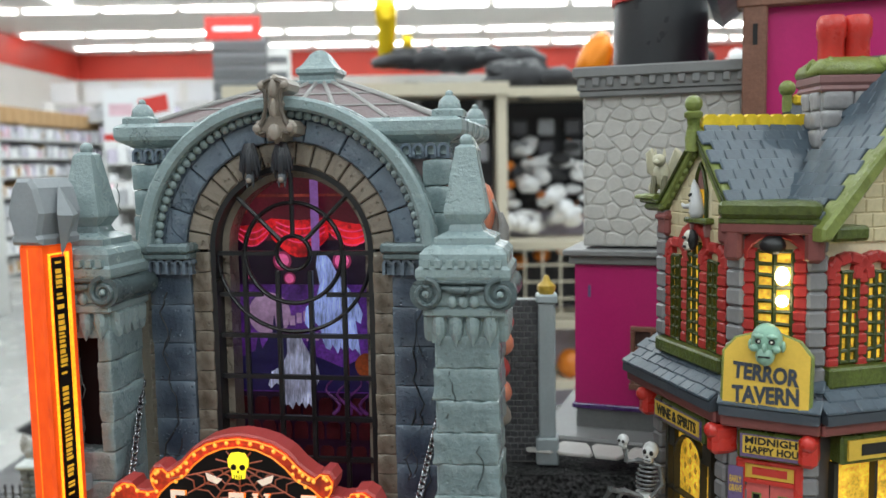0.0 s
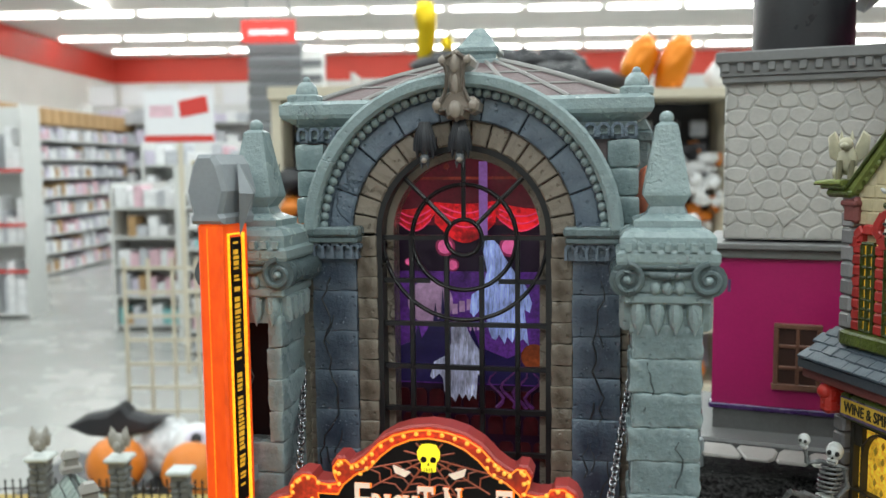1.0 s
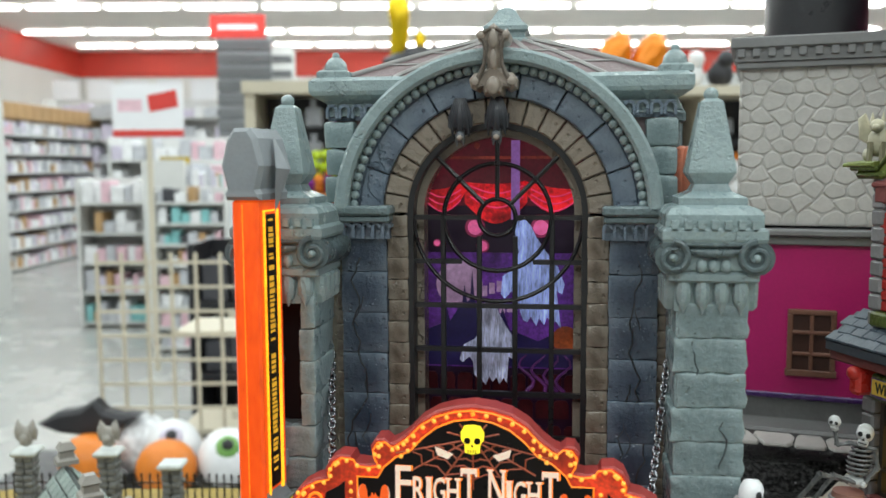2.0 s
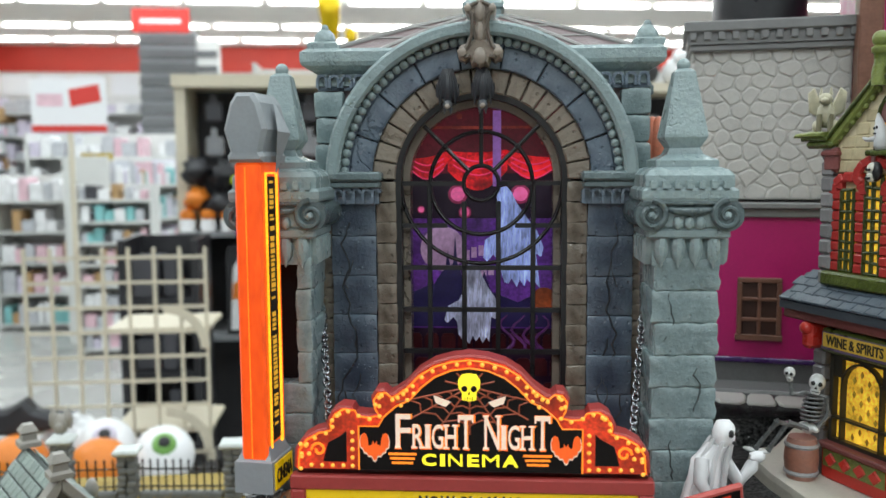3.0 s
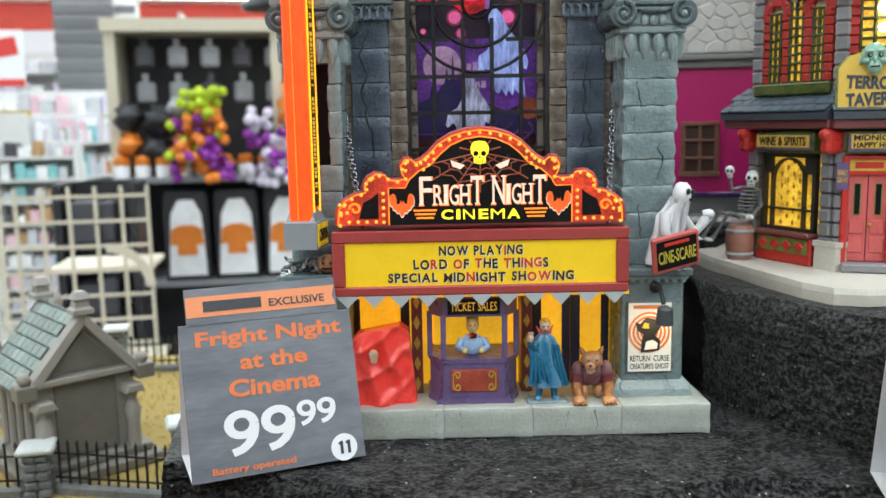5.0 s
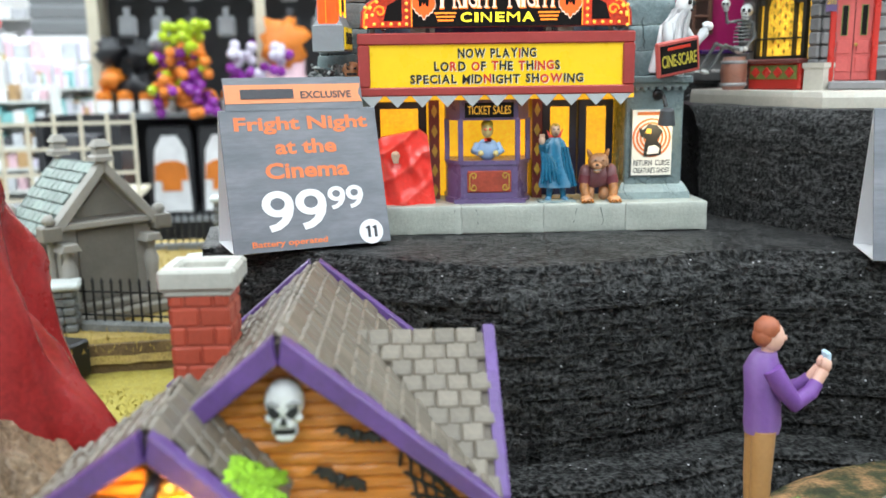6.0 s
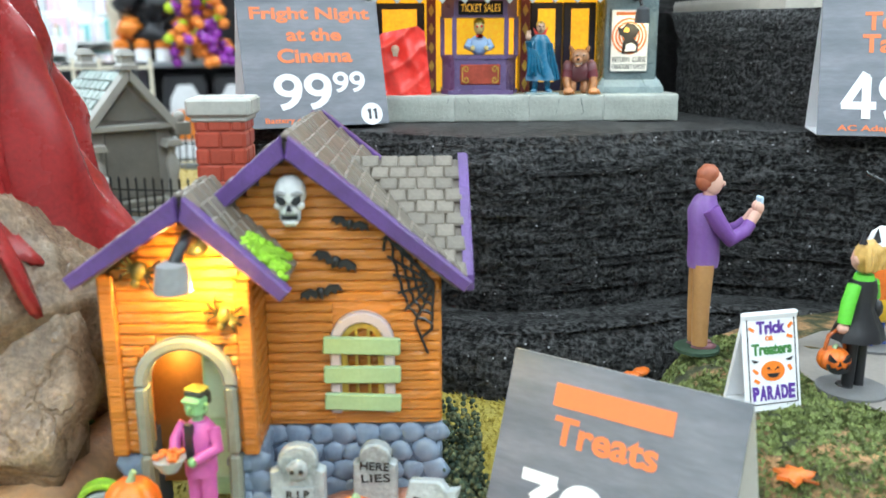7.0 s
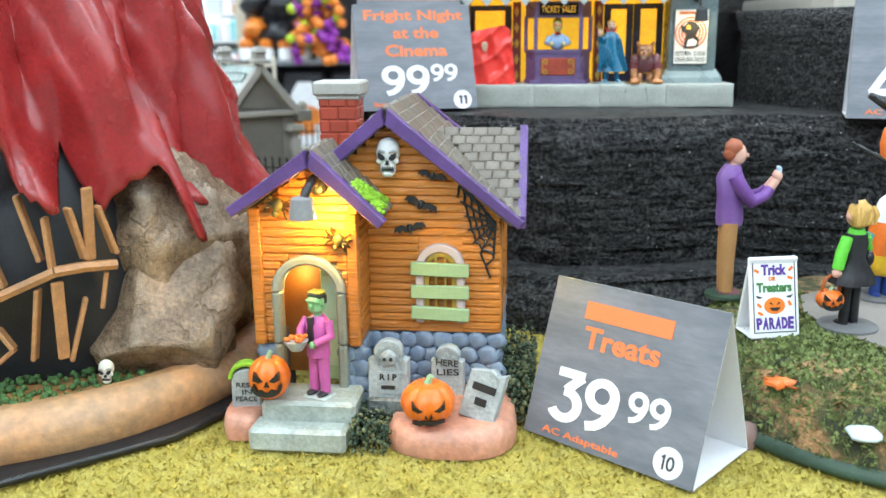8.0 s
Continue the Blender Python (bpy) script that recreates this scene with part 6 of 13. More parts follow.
part("sign_letters", bars(1, 0.016, 0.002, 0.1), letter_red, cs, m=local(0, -0.0016, 0.0062))
# skulls and pumpkins piled on the left pedestal
pile = Geo()
pr_ = random.Random(8)
for k in range(46):
    c = (-0.1045 + pr_.uniform(-0.013, 0.013), 0.0225 + pr_.uniform(-0.007, 0.007), 0.0975 + pr_.uniform(0, 0.0075))
    if k % 2:
        pile.ball(c, (pr_.uniform(0.001, 0.0026), pr_.uniform(0.001, 0.0026), pr_.uniform(0.001, 0.0024)), 7, 0.5, 2)
    else:
        a = pr_.uniform(0, 6.28)
        pile.tube([c, (c[0] + 0.005 * math.cos(a), c[1] + 0.004 * math.sin(a), c[2] + pr_.uniform(-0.001, 0.002))], 0.0009, 6)
part("bone_pile", pile, material("mottled_bone_paint", (0.55, 0.57, 0.56), 0.45, vary=0.7, scale=220, dark=0.9, second=(0.05, 0.05, 0.05)), cinema, "heap of pale bones", smooth=60)


def plain_pumpkin(x, y, z, r):
    g = Geo()
    v, f = [], []
    n, rows = 20, 8
    for k in range(rows + 1):
        b = -math.pi / 2 + math.pi * k / rows
        for i in range(n):
            a = 2 * math.pi * i / n
            rr = r * (1.04 - 0.1 * abs(math.sin(a * 4)) ** 0.5)
            v.append((rr * math.cos(b) * math.cos(a), rr * math.cos(b) * math.sin(a), r * 0.9 * (1 + math.sin(b))))
    for k in range(rows):
        for i in range(n):
            f.append((k * n + i, k * n + (i + 1) % n, (k + 1) * n + (i + 1) % n, (k + 1) * n + i))
    ob = part("small_pumpkin", g.add(v, f), fur, cinema, "small carved pumpkin", smooth="all", m=local(x, y, z))
    h = Geo()
    for sx in (-1, 1):
        h.prism([(sx * r * 0.15, r), (sx * r * 0.5, r * 1.3), (sx * r * 0.45, r * 0.95)], -r * 1.02, -r * 0.7)
    h.box(-r * 0.5, r * 0.5, -r * 1.0, -r * 0.7, r * 0.45, r * 0.65)
    part("carved_face", h, iron, ob)


plain_pumpkin(-0.0925, 0.019, 0.0966, 0.0062)
plain_pumpkin(-0.0805, 0.022, 0.0966, 0.0055)


# ---- the orange treat house ----
orange_wood = material("orange_wood_paint", (0.52, 0.182, 0.026), 0.30, vary=0.26, scale=45, bump=0.9, fine=330, stretch=(0.35, 1, 3.0), worn=0.12, dark=0.35, tint=(0.70, 0.34, 0.07), rnd=0.06)
purple_trim = material("purple_trim_paint", (0.068, 0.024, 0.15), 0.4, vary=0.3, bump=0.4, worn=0.2, tint=(0.25, 0.16, 0.36))
shingle_mat = material("taupe_shingle", (0.20, 0.168, 0.13), 0.45, vary=0.28, worn=0.3, dark=0.5, tint=(0.45, 0.41, 0.36), rnd=0.18)
blue_stone = material("blue_grey_cobble", (0.12, 0.165, 0.24), 0.42, vary=0.25, worn=0.4, dark=0.5, tint=(0.35, 0.42, 0.52), rnd=0.15)
brick_red = material("brick_red_paint", (0.46, 0.075, 0.04), 0.42, vary=0.15, worn=0.3, dark=0.4, tint=(0.7, 0.3, 0.2), rnd=0.1)
cream_stone = material("cream_cap_paint", (0.50, 0.49, 0.44), 0.5, vary=0.12, worn=0.4, dark=0.4)
grey_stone = material("grey_tomb_paint", (0.135, 0.158, 0.155), 0.45, vary=0.75, scale=150, bump=0.5, worn=0.5, dark=0.6, tint=(0.55, 0.58, 0.58))
step_grey = material("step_grey_paint", (0.42, 0.46, 0.41), 0.36, vary=0.3, bump=0.5, worn=0.3, dark=0.3)
peach = material("peach_path_paint", (0.53, 0.22, 0.13), 0.42, vary=0.35, bump=0.8, fine=300, worn=0.3, tint=(0.7, 0.45, 0.35))
hedge = material("dark_hedge_flock", (0.040, 0.080, 0.050), 0.9, vary=0.6, scale=220, bump=1.0, second=(0.14, 0.14, 0.06))
lime = material("lime_moss", (0.25, 0.47, 0.02), 0.7, vary=0.3, scale=150, bump=0.8)
sage = material("sage_board_paint", (0.30, 0.42, 0.22), 0.45, vary=0.1, worn=0.3)
pumpkin_mat = material("pumpkin_paint", (0.74, 0.155, 0.008), 0.35, vary=0.15, worn=0.06, dark=0.7)
web_black = material("web_black_paint", (0.012, 0.013, 0.014), 0.35, vary=0.2)
frame_grey = material("door_frame_grey", (0.23, 0.245, 0.195), 0.45, vary=0.15, worn=0.3)
win_lit = glow("warm_lit_window", (1.0, 0.42, 0.03), 1.3, 60, 0.4)
skin = material("figure_skin", (0.65, 0.38, 0.29), 0.5, vary=0.06)
darkgold = material("spider_black_gold", (0.035, 0.028, 0.012), 0.35, vary=0.4, worn=0.3, tint=(0.4, 0.3, 0.06))

house = thing("treat_house", (-0.2313, 0.1379, MAT_Z), -9, "orange plank toy house with purple trim, chimney and lit porch", "toy building")


def gable_width(z, apex_z, apex_x, slope_l, slope_r):
    """Left and right end of a wall under a gable at height z."""
    return apex_x - (apex_z - z) * slope_l, apex_x + (apex_z - z) * slope_r


# cores of the walls
part("main_wall", Geo().prism([(-0.05, 0.044), (0.056, 0.044), (0.056, 0.106), (0.0, 0.153), (-0.05, 0.106)], -0.0072, 0.082), orange_wood, house)
part("side_gable_wall", Geo().prism([(-0.006, 0.044), (0.082, 0.044), (0.082, 0.1), (0.039, 0.136), (-0.006, 0.1)], -0.0575, -0.052, 0, spin(0, 0, 0, 0, 0, 90)), orange_wood, house)
wing_core = Geo().box(-0.0655, -0.0595, -0.031, 0.0, 0.044, 0.115).box(-0.018, -0.0125, -0.031, 0.0, 0.044, 0.113)
wing_core.prism([(-0.0655, 0.089), (-0.0125, 0.089), (-0.0125, 0.1170), (-0.0325, 0.1362), (-0.0655, 0.1135)], -0.0318, 0.0)
part("wing_wall", wing_core.box(-0.0595, -0.0545, -0.031, -0.02, 0.044, 0.09).box(-0.0215, -0.018, -0.031, -0.02, 0.044, 0.09), orange_wood, house)
part("porch_inside", Geo().box(-0.058, -0.019, -0.0085, -0.0068, 0.02, 0.09), material("porch_orange", (0.24, 0.10, 0.02), 0.5), house)
part("open_door", Geo().box(-0.034, -0.0215, -0.024, -0.0225, 0.022, 0.0835, 0.0005).box(-0.0325, -0.023, -0.0248, -0.024, 0.03, 0.05).box(-0.0325, -0.023, -0.0248, -0.024, 0.055, 0.078), sage, house, "pale green open door")

rng = random.Random(11)
plank_cache = {}


def plank(x0, x1, z, y, h=0.0041):
    key = (round((x1 - x0) * 1500), rng.randrange(4))
    w = x1 - x0
    if key not in plank_cache:
        g = Geo()
        n = 14
        v = []
        for i in range(n + 1):
            x = -w / 2 + w * i / n
            d1 = 0.0006 * noise.noise((x * 300, key[1] * 7.1, key[0]))
            v += [(x, 0.0011, -0.0002), (x, -0.0001, 0.0006 + d1), (x, -0.0002 + d1, h * 0.5), (x, -0.0001, h - 0.0006 + d1), (x, 0.0011, h + 0.0001)]
        f = []
        for i in range(n):
            for k in range(4):
                f.append((i * 5 + k, i * 5 + 5 + k, i * 5 + 6 + k, i * 5 + 1 + k))
        f += [(0, 1, 2, 3, 4), tuple(n * 5 + k for k in (4, 3, 2, 1, 0))]
        me = g.add(v, f).mesh("plank", 50)
        me.materials.append(orange_wood)
        plank_cache[key] = me
    part("plank", plank_cache[key], None, house, m=local((x0 + x1) / 2, y, z, ry=rng.uniform(-0.8, 0.8)))


k = 0
z = 0.0455
while z < 0.149:      # main front
    l, r = gable_width(z + 0.004, 0.1565, 0.0, 1.1, 1.21)
    l, r = max(l, -0.0115 if z < 0.118 else -0.05), min(r, 0.0565)
    if z < 0.092:
        hole = (0.0145, 0.0375)
        segs = [(l, hole[0]), (hole[1], r)]
    else:
        j = l + (r - l) * rng.uniform(0.3, 0.7)
        segs = [(l, j), (j, r)] if k % 4 == 0 else [(l, r)]
    for a, b in segs:
        if b - a > 0.003:
            plank(a, b, z, -0.0082)
    z += 0.0042
    k += 1
z = 0.0455
while z < 0.131:      # wing front
    l, r = gable_width(z + 0.004, 0.1385, -0.0325, 1.35, 1.05)
    l, r = max(l, -0.0610), min(r, -0.0165)
    if z < 0.091:
        hw = 0.0185 if z < 0.072 else math.sqrt(max(0.0, 0.0185 ** 2 - (z - 0.072) ** 2))
        segs = [(l, -0.0375 - hw), (-0.0375 + hw, r)] if hw > 0.003 else [(l, r)]
    else:
        j = l + (r - l) * rng.uniform(0.25, 0.75)
        segs = [(l, j), (j, r)] if k % 4 == 1 else [(l, r)]
    for a, b in segs:
        if b - a > 0.002:
            plank(a, b, z, -0.0328)
    z += 0.0042
    k += 1
for z in [0.0455 + 0.0042 * i for i in range(16)]:    # wing side
    me = Geo().box(-0.011, 0.011, -0.0003, 0.002, 0, 0.0040, 0.0006).mesh("plank", 40)
    me.materials.append(orange_wood)
    part("plank", me, None, house, m=local(-0.0118, -0.0195, z, rz=90))
for x, y, h in ((-0.0635, -0.0335, 0.071), (-0.0148, -0.0335, 0.068)):
    part("corner_post", Geo().box(x - 0.003, x + 0.003, y - 0.0012, y + 0.004, 0.044, 0.044 + h, 0.0008), orange_wood, house)

# roofs
def slope_panel(x0, z0, x1, z1, y0, y1, t):
    dx, dz = x1 - x0, z1 - z0
    ln = math.hypot(dx, dz)
    nx, nz = dz / ln * t, -dx / ln * t
    if nz > 0:
        nx, nz = -nx, -nz
    return Geo().prism([(x0, z0), (x1, z1), (x1 + nx, z1 + nz), (x0 + nx, z0 + nz)], y0, y1)


roof_dark = material("roof_underlay", (0.15, 0.125, 0.10), 0.6)
MAIN = ((0.0, 0.1600), (0.0655, 0.1062))
LEFT = ((0.0, 0.1600), (-0.061, 0.108))
part("roof_slope", slope_panel(*MAIN[0], *MAIN[1], -0.0145, 0.089, 0.0045), roof_dark, house)
part("roof_slope", slope_panel(*LEFT[0], *LEFT[1], -0.0145, 0.089, 0.0045), roof_dark, house)
WR = ((-0.0325, 0.1425), (0.0008, 0.1105))
WL = ((-0.0325, 0.1425), (-0.0708, 0.1155))
part("wing_roof_slope", slope_panel(*WR[0], *WR[1], -0.041, 0.0, 0.004), roof_dark, house)
part("wing_roof_slope", slope_panel(*WL[0], *WL[1], -0.041, 0.0, 0.004), roof_dark, house)
RZ, RY = 0.1452, 0.039
side_roof = Geo()
for s_ in (-1, 1):
    top = [(0.0656, RY + s_ * 0.054, 0.1062), (0.0668, RY + s_ * 0.054, 0.1062), (0.0668, RY, RZ), (0.0180, RY, RZ)]
    low = [(x, y, z - 0.0045) for x, y, z in top]
    faces = [(0, 1, 2, 3), (7, 6, 5, 4), (0, 4, 5, 1), (1, 5, 6, 2), (2, 6, 7, 3), (3, 7, 4, 0)]
    side_roof.add(top + low, faces if s_ < 0 else [tuple(reversed(q)) for q in faces])
part("side_gable_roof", side_roof, roof_dark, house)


def trim(apex, left, right, y0, y1, w, t):
    g = Geo()
    for e in (left, right):
        d = (Vector(e) - Vector(apex))
        ln = d.length
        d.normalize()
        nn = Vector((d.y, -d.x))
        if nn.y > 0:
            nn = -nn
        a, b = Vector(apex) - nn * t, Vector(e) - nn * t + d * 0.002
        g.prism([tuple(a), tuple(b), tuple(b + nn * w), tuple(Vector(apex) + Vector((0, -w * 1.25)))], y0, y1, 0.0008)
    return g


part("gable_trim", trim(MAIN[0], LEFT[1], (MAIN[1][0] + 0.0005, MAIN[1][1] - 0.001), -0.0185, -0.0125, 0.0050, 0.0025), purple_trim, house, "purple gable trim")
part("gable_trim", trim(WR[0], WL[1], WR[1], -0.0455, -0.0395, 0.0050, 0.0025), purple_trim, house, "purple gable trim")
part("gable_trim", trim(MAIN[0], LEFT[1], MAIN[1], 0.0885, 0.0935, 0.005, 0.0036), purple_trim, house, "purple gable trim")
st = Geo()
for s in (-1, 1):
    st.prism([(RY, RZ + 0.003), (RY + s * 0.0535, 0.1080), (RY + s * 0.0535, 0.1018), (RY, RZ - 0.004)], -0.0700, -0.0658, 0.0008, spin(0, 0, 0, 0, 0, 90))
part("gable_trim", st, purple_trim, house, "purple gable trim")

shing = Geo().box(-0.0039, 0.0039, -0.0001, 0.0078, -0.0001, 0.0021, 0.0007).mesh("shingle", 30)
shing.materials.append(shingle_mat)
half_sh = Geo().box(-0.0024, 0.0024, -0.0001, 0.0075, -0.0001, 0.0020, 0.0007).mesh("shingle", 30)
half_sh.materials.append(shingle_mat)


def shingles(top, bottom, y0, y1, rows, keep=lambda x, y, z: True):
    """Rows of shingles on a slope that falls along x, from y0 to y1."""
    t, b = Vector((top[0], 0, top[1])), Vector((bottom[0], 0, bottom[1]))
    d = (t - b).normalized()
    ang = math.degrees(math.atan2(d.z, d.x))
    n_cols = int((y1 - y0) / 0.0078)
    for r in range(rows):
        p = b.lerp(t, (r + 0.05) / rows)
        for c in range(n_cols):
            y = y0 + (c + (0.5 if r % 2 else 0.0) + 0.3) * (y1 - y0) / n_cols + rng.uniform(-0.0004, 0.0004)
            if y > y1 - 0.002 or not keep(p.x, y, p.z):
                continue
            lie = pose(0, 0, 0, 0, -ang, 0) @ pose(0, 0, 0, 0, 0, -90) if d.x > 0 else pose(0, 0, 0, 0, 180 - ang, 0) @ pose(0, 0, 0, 0, 0, 90)
            m = Matrix.Translation(Vector((p.x, y, p.z)) * S) @ lie @ pose(0, 0, 0, rng.uniform(5, 11), rng.uniform(-3, 3), rng.uniform(-4, 4))
            part("shingle", half_sh if rng.random() < 0.15 else shing, None, house, m=m)


shingles(MAIN[0], MAIN[1], -0.0125, 0.089, 13, lambda x, y, z: z > 0.1062 + max(0.0, (0.0545 - abs(y - RY)) / 0.0545) * (RZ - 0.1062) - 0.004 or y < -0.008)
shingles(LEFT[0], LEFT[1], -0.0125, 0.089, 12, lambda x, y, z: z > 0.125 or y > 0.0)
shingles(WR[0], WR[1], -0.0395, 0.004, 7, lambda x, y, z: z < 0.139)
shingles(WL[0], WL[1], -0.0395, 0.002, 7)
ang = math.degrees(math.atan2(RZ - 0.1062, 0.054))
for r in range(10):
    fr = (r + 0.05) / 10
    y, z = RY - 0.054 * (1 - fr), 0.1062 + (RZ - 0.1062) * fr
    for c in range(8):
        x = 0.0635 - 0.0078 * c - (0.0039 if r % 2 else 0.0)
        if x < 0.0655 * (0.1600 - z) / 0.0538 - 0.003:
            continue
        part("shingle", shing, None, house, m=local(x, y, z, ang + rng.uniform(-7, -2) * 0.0 + rng.uniform(-6, -2), rng.uniform(-2, 2), rng.uniform(-3, 3)))
moss = Geo()
for i in range(170):
    u, v = rng.random(), rng.random()
    p = Vector((WR[1][0], 0, WR[1][1])).lerp(Vector((WR[0][0], 0, WR[0][1])), u * 0.42 + 0.02 * v)
    moss.ball((p.x, -0.039 + 0.030 * v * (1 - 0.5 * u), p.z + 0.0034), (rng.uniform(0.0014, 0.0022), rng.uniform(0.0014, 0.0022), rng.uniform(0.0009, 0.0014)), 6, 0.4, 3)
part("moss_patch", moss, lime, house, "bright green moss patch", smooth="all")

# chimney
part("chimney", Geo().box(-0.0435, -0.0205, 0.0395, 0.0615, 0.105, 0.165), material("mortar_dark", (0.33, 0.065, 0.04), 0.6), house, "red brick chimney with a cream cap")
brick = Geo().box(-0.0056, 0.0056, -0.0008, 0.003, 0, 0.0076, 0.0008).mesh("brick", 30)
brick.materials.append(brick_red)
halfb = Geo().box(-0.0027, 0.0027, -0.0008, 0.003, 0, 0.0076, 0.0008).mesh("brick", 30)
halfb.materials.append(brick_red)
for r in range(7):
    z = 0.109 + r * 0.0081
    xs = [(-0.0378, brick), (-0.0262, brick)] if r % 2 else [(-0.0407, halfb), (-0.032, brick), (-0.0233, halfb)]
    for x, me in xs:
        part("brick", me, None, house, m=local(x, 0.0395, z))
    for y, me in [(0.0449, brick), (0.0565, brick)] if r % 2 else [(0.042, halfb), (0.0507, brick), (0.0594, halfb)]:
        part("brick", me, None, house, m=local(-0.0205, y, z, rz=90))
        part("brick", me, None, house, m=local(-0.0435, y, z, rz=-90))
capg = Geo()
for b in ((-0.0475, -0.0165, 0.0362, 0.0425), (-0.0475, -0.0165, 0.0588, 0.0655), (-0.0475, -0.0412, 0.0425, 0.0588), (-0.0228, -0.0165, 0.0425, 0.0588)):
    capg.box(b[0], b[1], b[2], b[3], 0.1645, 0.1735, 0.0014)
capg.box(-0.0455, -0.0185, 0.038, 0.0635, 0.162, 0.1650, 0.0008).box(-0.042, -0.022, 0.042, 0.06, 0.1655, 0.168)
part("chimney_cap", capg, cream_stone, house, "cream chimney cap", smooth=30)
CHIM = local(-0.0005, -0.006, -0.001) @ local(-0.0475, 0.0362, 0.1735) @ Matrix.Scale(0.87, 4) @ local(0.0475, -0.0362, -0.1735)
for ob in house.children:
    if ob.name.split(".")[0] in ("chimney", "brick", "chimney_cap"):
        ob.matrix_basis = CHIM @ ob.matrix_basis
part("stone_ball", Geo().ball((-0.0475, 0.0, 0.128), 0.0038, 10, 0.2, 2), cream_stone, house, smooth="all")

# cobble foundation
cob = []
for i in range(4):
    g = Geo().ball((0, 0, 0), (0.0058, 0.0021, 0.0050), 10, 0.42, 1.3 + 0.35 * i)
    me = g.mesh("cobble", "all")
    me.materials.append(blue_stone)
    cob.append(me)
part("foundation", Geo().box(-0.064, -0.0565, -0.030, 0.0, 0, 0.045).box(-0.0195, -0.0135, -0.030, 0.0, 0, 0.045).box(-0.0195, 0.0555, -0.0055, 0.08, 0, 0.045), material("cobble_joint", (0.075, 0.10, 0.145), 0.6), house)
for r in range(5):
    z = 0.0055 + r * 0.0083
    for x0, x1, y in ((-0.062, -0.057, -0.030), (-0.0195, -0.0125, -0.030), (-0.011, 0.0545, -0.0055)):
        n = max(1, round((x1 - x0) / 0.0088))
        for c in range(n + 1):
            x = x0 + (x1 - x0) * (c + (0.5 if r % 2 and n > 1 else 0)) / n
            if x > x1 + 0.001:
                continue
            part("cobble", rng.choice(cob), None, house, m=local(x + rng.uniform(-0.0008, 0.0008), y, z, rz=rng.uniform(-10, 10), ry=rng.uniform(-15, 15), s=rng.uniform(0.85, 1.1)))
    for c in range(3):
        part("cobble", rng.choice(cob), None, house, m=local(-0.0132, -0.026 + c * 0.0085, z, rz=90, s=rng.uniform(0.9, 1.05)))
    for c in range(9):
        part("cobble", rng.choice(cob), None, house, m=local(0.0558, -0.002 + c * 0.0088, z, rz=90, s=rng.uniform(0.9, 1.05)))

# door surround, window with boards, decorations
DX, DS = -0.0375, 0.0725
part("door_arch", Geo().arc(DX, DS, 0.0140, 0.0187, 0, 180, -0.0365, -0.029, 24, 0.0012), frame_grey, house, "smooth grey stone arch", smooth=40)
for sx in (-1, 1):
    for z0, z1 in ((0.0205, 0.0448), (0.0450, 0.0724)):
        part("door_jamb", Geo().box(min(DX + sx * 0.0140, DX + sx * 0.0187), max(DX + sx * 0.0140, DX + sx * 0.0187), -0.0365, -0.029, z0, z1, 0.0012), frame_grey, house, smooth=40)
WX, WZ = 0.026, 0.0795
part("window_pane", Geo().box(0.0145, 0.0375, -0.0062, -0.0052, 0.052, 0.095), win_lit, house)
wf = Geo().arc(WX, WZ, 0.0085, 0.0128, 0, 180, -0.0115, -0.004, 14, 0.0006)
wf.box(WX - 0.0128, WX - 0.0085, -0.0115, -0.004, 0.05, WZ, 0.0006).box(WX + 0.0085, WX + 0.0128, -0.0115, -0.004, 0.05, WZ, 0.0006)
part("window_frame", wf, material("mauve_frame", (0.45, 0.37, 0.38), 0.45, worn=0.3), house, "arched mauve window frame", smooth=40)
part("window_muntin", Geo().arc(WX, WZ, 0.006, 0.0086, 0, 180, -0.0095, -0.005, 10).box(WX - 0.003, WX - 0.0018, -0.009, -0.006, 0.05, 0.086).box(WX + 0.0018, WX + 0.003, -0.009, -0.006, 0.05, 0.086).box(WX - 0.0086, WX - 0.006, -0.0095, -0.005, 0.05, WZ).box(WX + 0.006, WX + 0.0086, -0.0095, -0.005, 0.05, WZ), gold, house)
for z, t in ((0.0792, 2), (0.0672, 0.5), (0.0555, 2.5)):
    part("nailed_board", Geo().box(-0.0152, 0.0152, -0.0022, 0, -0.0036, 0.0036, 0.0006), sage, house, "sage green board", m=local(WX, -0.0116, z, ry=t))


def flying_bat(x, z, s, turn):
    w = [(0, 0.0012), (0.0012, 0.0022), (0.0016, 0.001), (0.004, 0.0026), (0.0078, 0.0018), (0.0092, -0.0012), (0.0072, -0.0004), (0.006, -0.002), (0.0042, -0.0004), (0.0025, -0.0022), (0.0012, -0.0012), (0, -0.0034)]
    g = Geo().prism(w + [(-a, b) for a, b in w[::-1][1:-1]], -0.0016, 0.0, 0.0003)
    g.ball((0, -0.0012, 0), (0.0016, 0.0013, 0.0026), 8)
    part("flying_bat", g, web_black, house, "black bat", m=local(x, -0.0092, z, ry=turn, s=s))


